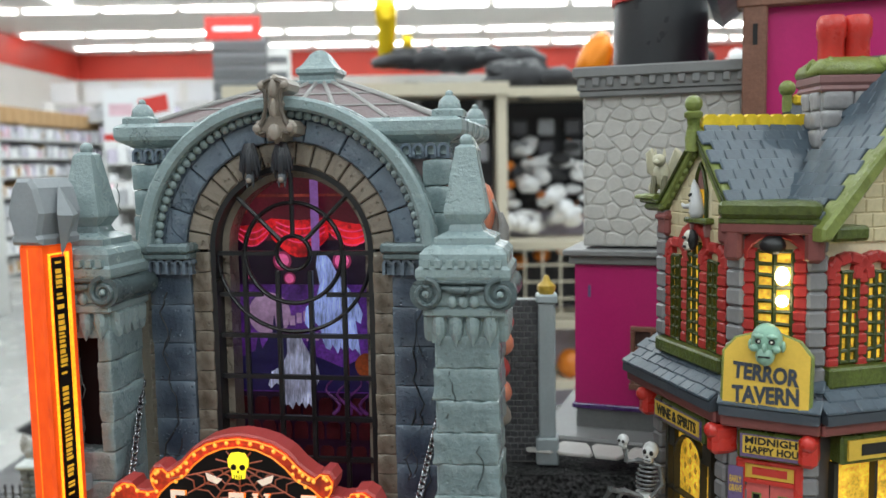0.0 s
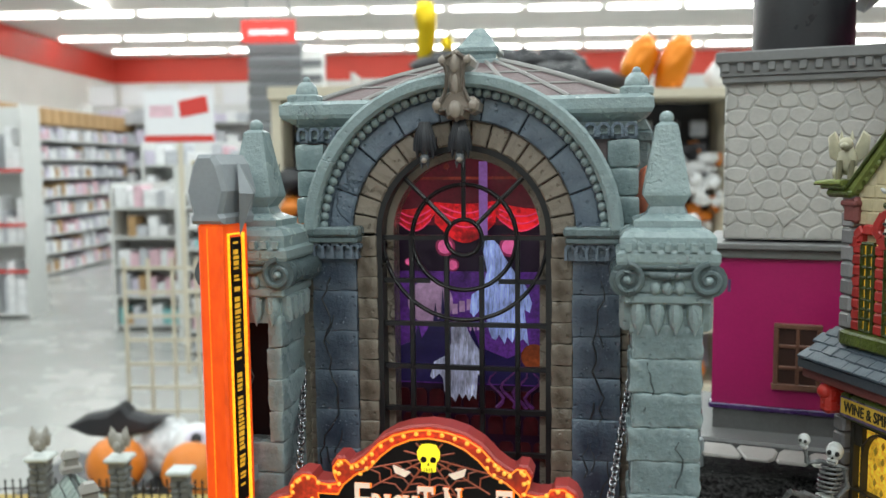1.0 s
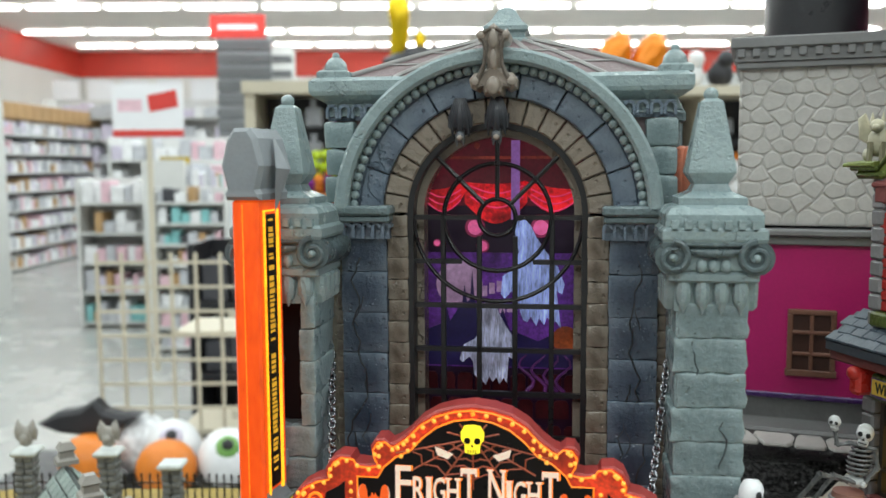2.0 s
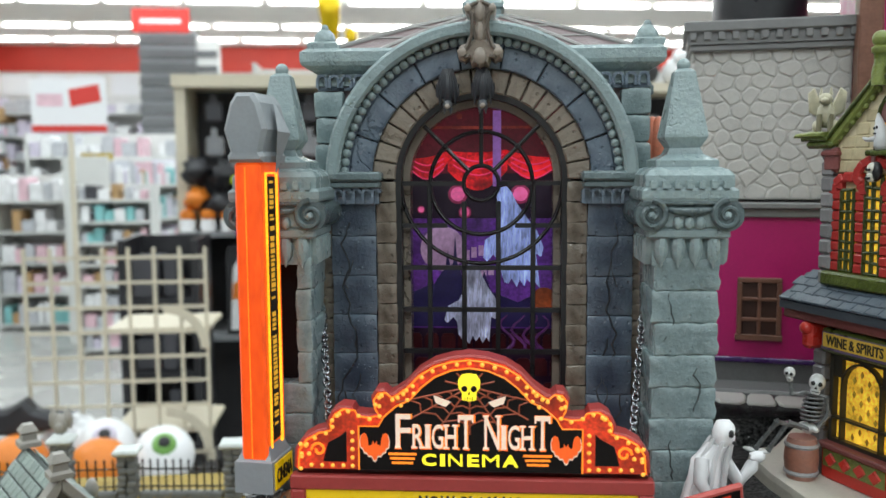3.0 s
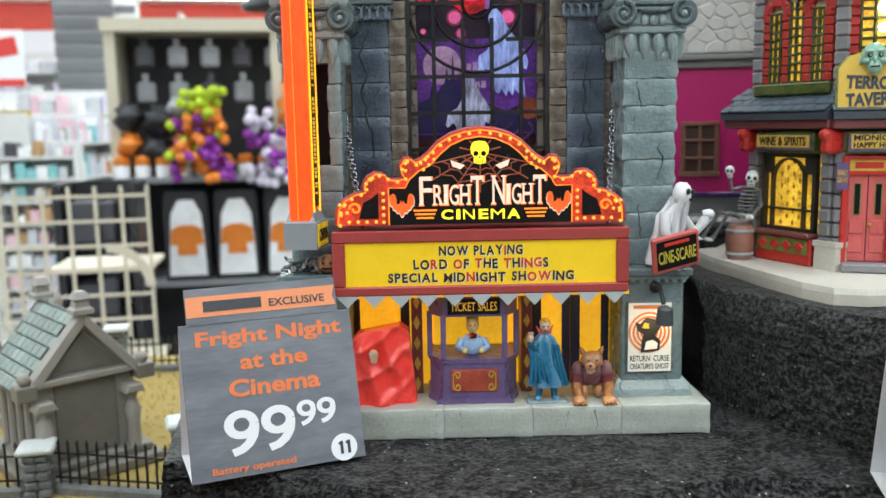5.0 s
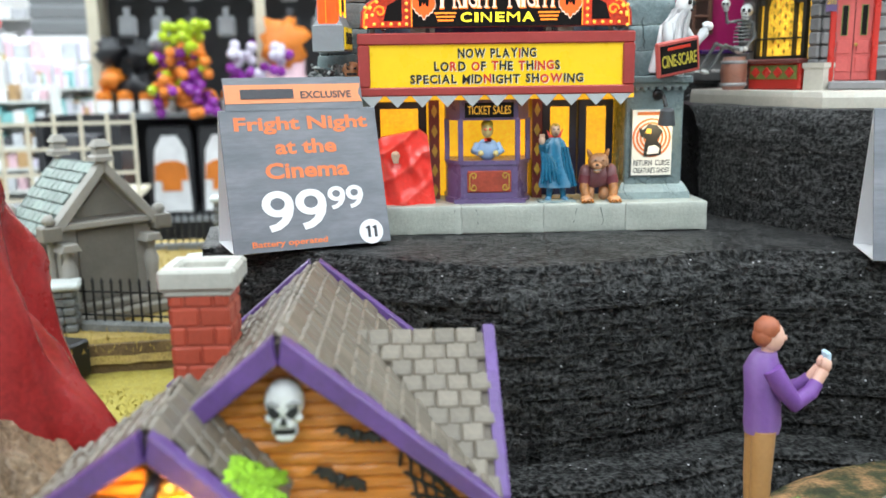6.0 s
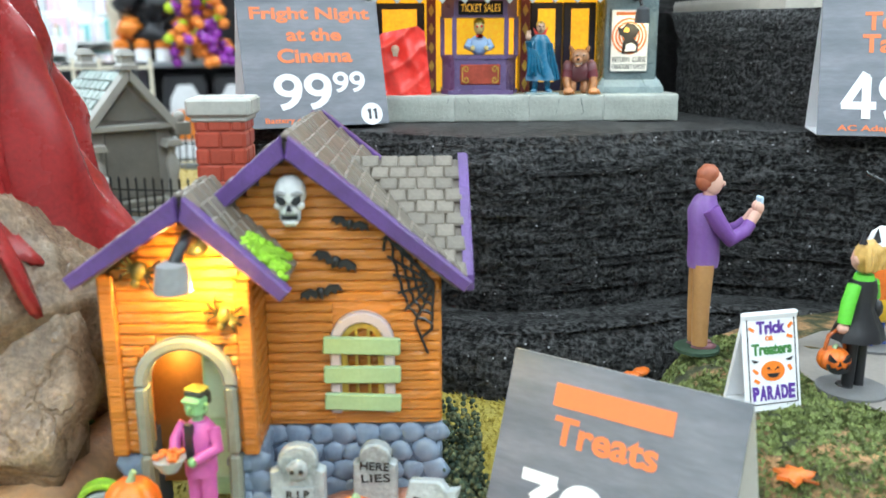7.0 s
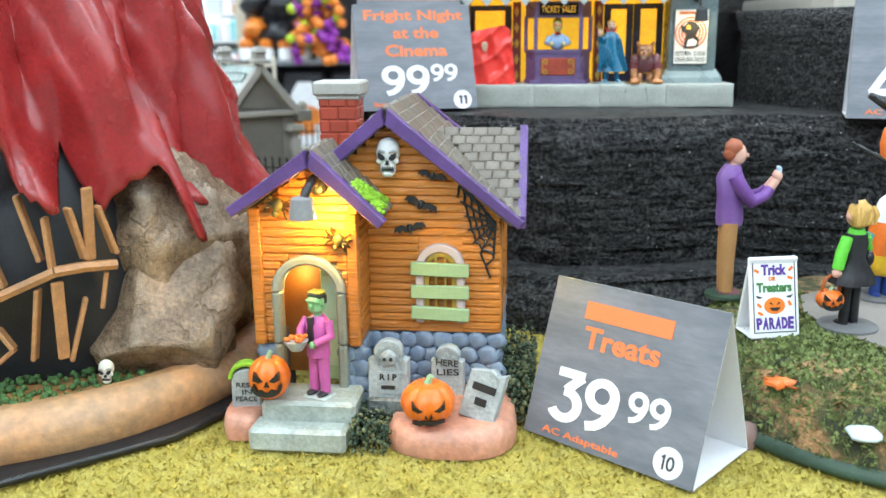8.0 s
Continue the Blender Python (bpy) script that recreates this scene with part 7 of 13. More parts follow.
flying_bat(0.0226, 0.1275, 0.84, 15)
flying_bat(0.0165, 0.1128, 1.0, 22)
flying_bat(0.0105, 0.1003, 0.94, -12)
web = Geo()
c0 = (0.0545, 0.1035)
tips = [(0.0445, 0.1145), (0.0360, 0.1225), (0.0365, 0.1145), (0.0385, 0.107), (0.0405, 0.0995), (0.0430, 0.0925), (0.0470, 0.0875), (0.0535, 0.0845)]
for tx, tz in tips:
    web.tube([(c0[0], -0.0094, c0[1]), (tx, -0.0094, tz)], 0.0006, 5)
for q in (0.28, 0.48, 0.68, 0.88):
    for (ax, az), (bx_, bz) in zip(tips, tips[1:]):
        p1 = (c0[0] + (ax - c0[0]) * q, c0[1] + (az - c0[1]) * q)
        p2 = (c0[0] + (bx_ - c0[0]) * q, c0[1] + (bz - c0[1]) * q)
        mm = ((p1[0] + p2[0]) / 2 * 0.97 + c0[0] * 0.03, (p1[1] + p2[1]) / 2 + 0.0008)
        web.tube([(p1[0], -0.0094, p1[1]), (mm[0], -0.0094, mm[1]), (p2[0], -0.0094, p2[1])], 0.0006, 5)
web.tube([(0.0470, -0.0094, 0.0875), (0.0495, -0.0094, 0.081), (0.0520, -0.0094, 0.0745)], 0.0006, 5)
web.tube([(0.0535, -0.0094, 0.0845), (0.0495, -0.0094, 0.081)], 0.0006, 5)
web.tube([(0.0360, -0.0094, 0.1225), (0.0352, -0.0094, 0.1165)], 0.0006, 5)
part("cobweb", web, web_black, house, "black cobweb")


def skull(parent, name, x, y, z, s, mt, label):
    g = Geo()
    g.ball((0, 0, 0.0038), (0.0064, 0.005, 0.0072), 18, 0.05, 2)
    g.box(-0.0034, 0.0034, -0.0044, 0.002, -0.0050, -0.0005, 0.0012)
    g.box(-0.0031, 0.0031, -0.0040, 0.002, -0.0090, -0.0056, 0.0013)
    for sx in (-1, 1):
        g.ball((sx * 0.0040, -0.0026, -0.0008), (0.0021, 0.0020, 0.0017), 8)
        g.tube([(sx * 0.0010, -0.0047, 0.0038), (sx * 0.0034, -0.0046, 0.0046), (sx * 0.0052, -0.0034, 0.0036)], 0.0008, 6)
        g.tube([(sx * 0.0034, -0.002, -0.002), (sx * 0.0031, -0.0022, -0.0066)], 0.0010, 6)
    ob = part(name, g, mt, parent, label, smooth=60, m=local(x, y, z, s=s))
    h = Geo()
    for sx in (-1, 1):
        h.prism([(sx * 0.0008, 0.0010), (sx * 0.0022, 0.0027), (sx * 0.0045, 0.0034), (sx * 0.0046, 0.0012), (sx * 0.0032, -0.0003), (sx * 0.0016, -0.0002)], -0.0053, -0.0036)
    h.prism([(-0.0012, -0.0026), (0.0012, -0.0026), (0.0004, -0.0006), (-0.0004, -0.0006)], -0.0054, -0.004)
    h.box(-0.0030, 0.0030, -0.0043, -0.002, -0.0058, -0.0048)
    for k in range(5):
        h.box(-0.0026 + k * 0.0013, -0.0024 + k * 0.0013, -0.0047, -0.004, -0.0047, -0.0033)
    part("hollow", h, web_black, ob)
    return ob


skull(house, "wall_skull", 0.0005, -0.0105, 0.1362, 0.98, material("bone_white", (0.66, 0.67, 0.66), 0.45, vary=0.12, dark=0.6), "white skull on the gable")


def spider(x, y, z, s):
    g = Geo().ball((0, -0.0015, 0), (0.0032, 0.0025, 0.0042), 8)
    g.ball((0, -0.0018, -0.0046), 0.002, 8)
    body = part("spider", g, darkgold, house, "black and gold spider", smooth=60, m=local(x, y, z, ry=20, s=s))
    for sx in (-1, 1):
        for k in range(4):
            a = radians(50 - k * 33)
            part("spider_leg", Geo().tube([(sx * 0.002, -0.001, 0), (sx * (0.002 + 0.0045 * math.cos(a)), -0.0038, 0.0045 * math.sin(a) + 0.001), (sx * (0.002 + 0.0065 * math.cos(a)), 0, 0.0078 * math.sin(a))], 0.0006, 5), darkgold, body)


spider(-0.0505, -0.034, 0.1165, 0.95)
spider(-0.0215, -0.034, 0.0995, 0.85)
lamp_g = Geo().tube([(-0.0305, -0.034, 0.1275), (-0.0305, -0.044, 0.130), (-0.0315, -0.051, 0.127), (-0.0335, -0.052, 0.1215)], 0.0023, 10)
lamp_g.ball((-0.0305, -0.0345, 0.1268), (0.0055, 0.003, 0.0055), 10)
porch_lamp = part("porch_lamp", lamp_g, web_black, house, "black gooseneck porch lamp", smooth=60)
part("lamp_shade", Geo().lathe([(0.0064, 0), (0.0062, 0.0035), (0.0052, 0.0095), (0.0025, 0.0108)], 16, (0, 0, 0), spin(-0.034, -0.0515, 0.1135)), material("lamp_shade_grey", (0.26, 0.26, 0.26), 0.35), porch_lamp, smooth=40)
part("lamp_bulb", Geo().ball((-0.034, -0.0515, 0.1145), 0.0024, 8), glow("warm_bulb", (1.0, 0.72, 0.3), 30.0), porch_lamp)
bulb_light = bpy.data.lights.new("porch_bulb", "POINT")
bulb_light.energy, bulb_light.color, bulb_light.shadow_soft_size = 0.058, (1.0, 0.60, 0.08), 0.002
ob = new("porch_bulb", bulb_light)
ob.parent = house
ob.matrix_basis = local(-0.0262, -0.0465, 0.1125)
inside = bpy.data.lights.new("porch_inside_bulb", "POINT")
inside.energy, inside.color, inside.shadow_soft_size = 0.0075, (1.0, 0.66, 0.16), 0.003
ob = new("porch_inside_bulb", inside)
ob.parent = house
ob.matrix_basis = local(-0.047, -0.016, 0.075)

# steps, beds
stp = Geo().box(-0.0585, -0.0115, -0.056, -0.03, 0.0, 0.0225, 0.0018)
part("upper_step", stp, step_grey, house, "grey stone step", smooth=30)
part("lower_step", Geo().box(-0.0625, -0.0145, -0.0665, -0.05, 0.0, 0.0125, 0.002), step_grey, house, "grey stone step", smooth=30)
bed = Geo()
def bed_fn(cx, cy, rx, ry, h, n=26):
    v, f = [], []
    for k, (q, zz) in enumerate(((1.0, 0), (1.03, h * 0.45), (0.97, h * 0.85), (0.85, h), (0.4, h * 1.02))):
        for i in range(n):
            a = 2 * math.pi * i / n
            sq = 1 / max(abs(math.cos(a)) ** 3 + abs(math.sin(a)) ** 3, 0.3) ** (1 / 3)
            nn = 1 + 0.05 * noise.noise((math.cos(a) * 2 + cx * 50, math.sin(a) * 2, k * 0.4))
            v.append((cx + rx * q * sq * nn * math.cos(a), cy + ry * q * sq * nn * math.sin(a), zz))
    for k in range(4):
        for i in range(n):
            f.append((k * n + i, k * n + (i + 1) % n, (k + 1) * n + (i + 1) % n, (k + 1) * n + i))
    f.append(tuple(4 * n + i for i in range(n)))
    return v, f
part("peach_bed", bed.add(*bed_fn(0.034, -0.034, 0.032, 0.032, 0.0145)), peach, house, "peach stone bed", smooth=50)
part("peach_bed", Geo().add(*bed_fn(-0.0705, -0.033, 0.0115, 0.022, 0.0135)), peach, house, "peach stone bed", smooth=50)


def clumps(n, fn, r0, r1, seed):
    g, rr = Geo(), random.Random(seed)
    for _ in range(n):
        g.ball(fn(rr), rr.uniform(r0, r1), 5, 0.6, 3)
    return g


part("hedge", clumps(620, lambda r: (r.uniform(-0.013, 0.0055), r.uniform(-0.064, -0.03), r.uniform(0.0, 0.016)), 0.0006, 0.0013, 1), hedge, house, "dark green hedge", smooth="all")
part("hedge", clumps(900, lambda r: (r.uniform(0.058, 0.076), r.uniform(-0.028, 0.06), r.uniform(0.0, 0.03) * (1 - 0.4 * r.random())), 0.0007, 0.0016, 2), hedge, house, "dark green hedge", smooth="all")


def tombstone(x, y, z, w, h, turn, lean, text, round_top=True, crown=False, side=0):
    body = []
    sh = h - w * 0.42 if round_top else h
    body = [(-w / 2, 0), (w / 2, 0), (w / 2, sh * (0.86 if crown else 1))]
    if crown:
        body += [(w * 0.36, sh * 0.9)]
    if round_top:
        r = w * (0.36 if crown else 0.5)
        body += [(r * math.cos(radians(a)), sh + r * 0.84 * math.sin(radians(a))) for a in range(0, 181, 15)]
    else:
        body += [(w * 0.28, h * 0.93), (w * 0.1, h * 1.02), (-w * 0.5, h * 0.9)]
    if crown:
        body += [(-w * 0.36, sh * 0.9)]
    if round_top:
        body += [(-w / 2, sh * (0.86 if crown else 1))]
    t = part("tombstone", Geo().prism(body, -0.0025, 0.003, 0.0008), grey_stone, house, "small grey tombstone", smooth=40, m=local(x, y, z, lean, side, turn))
    rows = len(text)
    for k, line in enumerate(text):
        letters("engraved_letter", words(line, h * 0.115, min(w * 0.74, w * 0.165 * max(2, len(line))), 0.0003, 0.008), letter_black, t, m=local(0.0004 * (k % 2), -0.0025, h * (0.62 - 0.17 * k), ry=2.5 * (1 - 2 * (k % 2))))
    return t


t = tombstone(0.003, -0.040, 0.0165, 0.0205, 0.036, 0, -4, [], True, True)
part("tomb_panel", Geo().box(-0.0058, 0.0058, -0.0031, -0.0024, 0.006, 0.0175), grey_stone, t)
letters("engraved_letter", words("R I P", 0.0032, 0.0085, 0.0003, 0.02), letter_black, t, m=local(0, -0.0031, 0.0148))
part("engraving", bars(1, 0.007, 0.003), letter_black, t, m=local(0, -0.0031, 0.0095))
part("tomb_foot", Geo().box(-0.0105, 0.0105, -0.005, 0.005, -0.005, 0.004, 0.0012), grey_stone, t)
part("tomb_skull", Geo().ball((0, -0.0026, 0.0242), (0.0042, 0.002, 0.004), 12, 0.3, 2), grey_stone, t, "worn skull relief", smooth="all")
for sx in (-1, 1):
    part("eye_hollow", Geo().ball((sx * 0.0016, -0.0044, 0.0242), (0.001, 0.0006, 0.001), 6), letter_black, t)
tombstone(0.0305, -0.020, 0.0135, 0.0175, 0.0295, -4, -3, ["HERE", "LIES"], True, True)
t = tombstone(0.0475, -0.049, 0.0135, 0.0185, 0.026, -18, -14, [], False, False, 12)
for zz, ww in ((0.0165, 0.012), (0.0095, 0.006)):
    part("engraving", bars(1, ww, 0.0042, 0.1), letter_black, t, m=local(0, -0.0025, zz))
t = tombstone(-0.0705, -0.041, 0.0115, 0.0145, 0.0215, 10, -4, ["REST", "IN", "PEACE"], True)
part("lime_moss", Geo().arc(0, 0.0165, 0.0066, 0.0088, 10, 180, -0.0032, 0.0035, 12, 0.0006), lime, t, "lime green moss on the stone")


def pumpkin(name, parent, x, y, z, r, tall=0.86, turn=0, face=True, mt=None, group="", top=False, sly=False, label="carved orange pumpkin"):
    g = Geo()
    n, rows = 54, 12
    v, f = [], []
    for k in range(rows + 1):
        b = -math.pi / 2 + math.pi * k / rows
        for i in range(n):
            a = 2 * math.pi * i / n
            rr = r * (1.06 - 0.17 * (1 - abs(math.sin(a * 4.5 + 0.4))) ** 2)
            zz = r * tall * math.sin(b) * (1 if abs(k - rows / 2) < rows / 2 - 1 else 0.9)
            v.append((rr * math.cos(b) * math.cos(a), rr * math.cos(b) * math.sin(a), zz + r * tall))
    for k in range(rows):
        for i in range(n):
            f.append((k * n + i, k * n + (i + 1) % n, (k + 1) * n + (i + 1) % n, (k + 1) * n + i))
    g.add(v, f)
    ob = part(name, g, mt or pumpkin_mat, parent, label, smooth="all", m=local(x, y, z, rz=turn))
    part("stem", Geo().tube([(0, 0, r * tall * 1.85), (r * 0.05, 0, r * tall * 2.05), (r * 0.15, 0, r * tall * 2.2)], [r * 0.2, r * 0.14, r * 0.12], 6), sage, ob, smooth=50)
    if face and sly:
        h = Geo()
        zc = r * tall
        for sx in (-1, 1):
            h.prism([(sx * r * 0.2, zc + r * 0.02), (sx * r * 0.42, zc + r * 0.14), (sx * r * 0.62, zc + r * 0.36), (sx * r * 0.62, zc + r * 0.1), (sx * r * 0.4, zc - r * 0.04)], -r * 1.04, -r * 0.76)
            h.prism([(sx * r * 0.03, zc - r * 0.3), (sx * r * 0.15, zc - r * 0.24), (sx * r * 0.11, zc - r * 0.1)], -r * 1.06, -r * 0.9)
        lo = [(-0.6, -0.46), (-0.35, -0.56), (-0.15, -0.5), (0.05, -0.58), (0.3, -0.52), (0.62, -0.42), (0.4, -0.38), (0.1, -0.42), (-0.2, -0.36), (-0.4, -0.44)]
        h.prism([(r * a, zc + r * b) for a, b in lo], -r * 1.03, -r * 0.7)
        part("carved_face", h, web_black, ob)
    elif face:
        h = Geo()
        zc = r * tall
        for sx in (-1, 1):
            h.prism([(sx * r * 0.14, zc + r * 0.16), (sx * r * 0.62, zc + r * 0.62), (sx * r * 0.66, zc + r * 0.2), (sx * r * 0.38, zc + r * 0.08)], -r * 1.04, -r * 0.72)
        h.prism([(-r * 0.15, zc - r * 0.14), (r * 0.15, zc - r * 0.14), (0, zc + r * 0.16)], -r * 1.05, -r * 0.9)
        lo = [(r * 0.74 * math.sin(radians(q)), zc - r * 0.22 - r * 0.48 * math.cos(radians(q))) for q in range(-80, 81, 20)]
        up = [(p[0], p[1] + r * (0.42 if i % 2 else 0.2)) for i, p in enumerate(lo)]
        h.prism(lo + up[::-1], -r * 1.03, -r * 0.55)
        part("carved_face", h, web_black, ob)
    return ob


pumpkin("pumpkin", house, 0.0245, -0.0555, 0.0145, 0.0126, 0.86, 8, sly=True)
pumpkin("pumpkin", house, -0.0545, -0.052, 0.0225, 0.0098, 1.15, 8)

# ---- figurines: one plain painted mesh each ----
def figure(parts):
    out = []
    for mt, fn in parts:
        g = Geo()
        fn(g)
        out.append((g, mt))
    return out


pink_suit = material("magenta_suit", (0.5, 0.10, 0.32), 0.45, vary=0.12, worn=0.2)
green_skin = material("pale_green_skin", (0.22, 0.42, 0.18), 0.45, vary=0.1)
shoe = material("dark_shoe", (0.03, 0.025, 0.03), 0.4)
bowl_mat = material("bowl_grey", (0.4, 0.42, 0.4), 0.4)


def f_monster():
    def legs(g):
        for sx in (-1, 1):
            g.tube([(sx * 0.003, 0, 0.0015), (sx * 0.0026, 0, 0.011), (sx * 0.0022, 0, 0.022)], [0.0024, 0.0027, 0.0031], 10)
        g.tube([(0, 0, 0.019), (0.0, 0, 0.027), (0.0005, 0, 0.0345), (0.0005, 0, 0.038)], [0.0054, 0.0053, 0.0058, 0.0032], 12)
        g.tube([(0.0058, 0, 0.036), (0.0078, -0.001, 0.0295), (0.003, -0.0065, 0.0265)], [0.0023, 0.0022, 0.0019], 8)
        g.tube([(-0.0055, 0, 0.036), (-0.0072, -0.003, 0.031), (-0.0045, -0.0075, 0.0275)], [0.0022, 0.0021, 0.0019], 8)
    def dark(g):
        for sx in (-1, 1):
            g.ball((sx * 0.003, -0.0018, 0.0012), (0.0022, 0.0042, 0.0014), 8)
        g.box(-0.0012, 0.0016, -0.0062, -0.0045, 0.026, 0.0385)
    def head(g):
        g.box(-0.0033, 0.0033, -0.0036, 0.003, 0.0395, 0.0475, 0.0015)
        g.box(-0.0034, 0.0034, -0.0042, -0.002, 0.0446, 0.0462, 0.0006)
        g.ball((0, -0.0042, 0.0432), (0.0008, 0.0010, 0.0013), 6)
        g.tube([(0, 0, 0.037), (0, 0, 0.041)], 0.0019, 8)
        for sx in (-1, 1):
            g.ball((sx * 0.0036, -0.0002, 0.0436), (0.0006, 0.001, 0.0014), 6)
        g.ball((0.002, -0.0072, 0.0262), 0.0018, 8)
        g.ball((-0.0042, -0.0085, 0.0268), 0.0018, 8)
    def hair(g):
        g.box(-0.0036, 0.0036, -0.0026, 0.0034, 0.046, 0.0488, 0.001)
        g.box(-0.0036, 0.0036, 0.001, 0.0036, 0.043, 0.0475, 0.0006)
    def tuft_(g):
        g.box(-0.0034, 0.0034, -0.0024, 0.0032, 0.0484, 0.0494, 0.0006)
    def bowl(g):
        g.lathe([(0.0028, 0), (0.0052, 0.0038), (0.0055, 0.0046), (0.0048, 0.0046)], 12, (-0.0035, -0.0115, 0.0245))
    def sweets(g):
        r = random.Random(4)
        for _ in range(22):
            g.ball((-0.0035 + r.uniform(-0.004, 0.004), -0.0115 + r.uniform(-0.004, 0.004), 0.0293 + r.uniform(0, 0.002)), 0.0011, 5)
    def foot(g):
        g.box(-0.0065, 0.0065, -0.0055, 0.004, -0.0015, 0.0004, 0.0008)
    return figure([(pink_suit, legs), (shoe, dark), (green_skin, head), (material("black_hair_paint", (0.03, 0.03, 0.015), 0.4), hair), (material("blond_tuft", (0.55, 0.42, 0.04), 0.5), tuft_), (bowl_mat, bowl), (pumpkin_mat, sweets), (step_grey, foot)])


painted("monster_figurine", f_monster(), parent=house, m=local(-0.0305, -0.0465, 0.0235, rz=-22, s=1.08), label="green-skinned monster figurine in magenta suit holding sweets")


# ---- folded price cards ----
card_grey = material("price_card_slate", (0.148, 0.160, 0.185), 0.36, vary=0.16, scale=26, bump=0.06, fine=250, second=(0.190, 0.195, 0.220), stretch=(0.6, 1, 2.6))
card_orange = material("price_card_orange", (0.80, 0.20, 0.06), 0.5, vary=0.04, bump=0.02)
card_band = material("price_card_band", (0.85, 0.30, 0.13), 0.5, vary=0.04, bump=0.02)
card_white = material("price_card_white", (0.82, 0.82, 0.84), 0.5, vary=0.02, bump=0.02)
card_dark = material("price_card_print", (0.05, 0.05, 0.06), 0.5)


def ribbon(g, pts, width, y=-0.0003):
    """A flat stroke of a drawn numeral."""
    n = len(pts)
    v, f = [], []
    for i, p in enumerate(pts):
        d = (Vector(pts[min(i + 1, n - 1)]) - Vector(pts[max(i - 1, 0)])).normalized()
        v += [(p[0] - d.y * width / 2, y, p[1] + d.x * width / 2), (p[0] + d.y * width / 2, y, p[1] - d.x * width / 2)]
    m = len(v)
    v += [(x, 0.0, z) for x, _, z in v]
    for i in range(n - 1):
        a = 2 * i
        f += [(a + 1, a + 3, a + 2, a), (a, a + 2, m + a + 2, m + a), (a + 1, m + a + 1, m + a + 3, a + 3)]
    f += [(0, m, m + 1, 1), (2 * n - 2, 2 * n - 1, m + 2 * n - 1, m + 2 * n - 2)]
    return g.add(v, f)


def oval(cx, cy, rx, ry, a0, a1, n=24):
    return [(cx + rx * math.cos(radians(a0 + (a1 - a0) * k / n)), cy + ry * math.sin(radians(a0 + (a1 - a0) * k / n))) for k in range(n + 1)]


STROKES = {"9": [oval(0.31, 0.68, 0.225, 0.235, 0, 360), [(0.535, 0.68), (0.533, 0.56), (0.50, 0.40), (0.41, 0.24), (0.28, 0.13), (0.12, 0.085)]],
           "3": [[(0.07, 0.915), (0.56, 0.915)], [(0.53, 0.90), (0.27, 0.595)], [(0.24, 0.575)] + oval(0.29, 0.33, 0.245, 0.245, 80, -150)],
           "4": [[(0.46, 1.0), (0.05, 0.28)], [(0.0, 0.29), (0.66, 0.29)], [(0.47, 0.92), (0.47, 0.0)]],
           "1": [[(0.20, 1.0), (0.20, 0.0)], [(0.22, 0.93), (0.05, 0.80)]],
           "0": [oval(0.31, 0.5, 0.22, 0.415, 0, 360)],
           "2": [oval(0.30, 0.70, 0.22, 0.215, 160, -40) + [(0.08, 0.09)], [(0.04, 0.085), (0.58, 0.085)]]}
ADVANCE = {"1": 0.38, "0": 0.66, "2": 0.66, "3": 0.62, "4": 0.70, "9": 0.66}


def numerals(text, height, width, bold=0.17):
    """Round bold numerals, centred, facing -y."""
    g, x = Geo(), 0.0
    for ch in text:
        for k, pts in enumerate(STROKES[ch]):
            ribbon(g, [(px + x, pz) for px, pz in pts], bold, -0.0003 - 0.0001 * k)
        x += ADVANCE[ch]
    xs = [p[0] for p in g.v]
    lo, hi = min(xs), max(xs)
    k = width / (hi - lo)
    g.v = [((px - (lo + hi) / 2) * k, py, (pz - 0.5) * height) for px, py, pz in g.v]
    return g


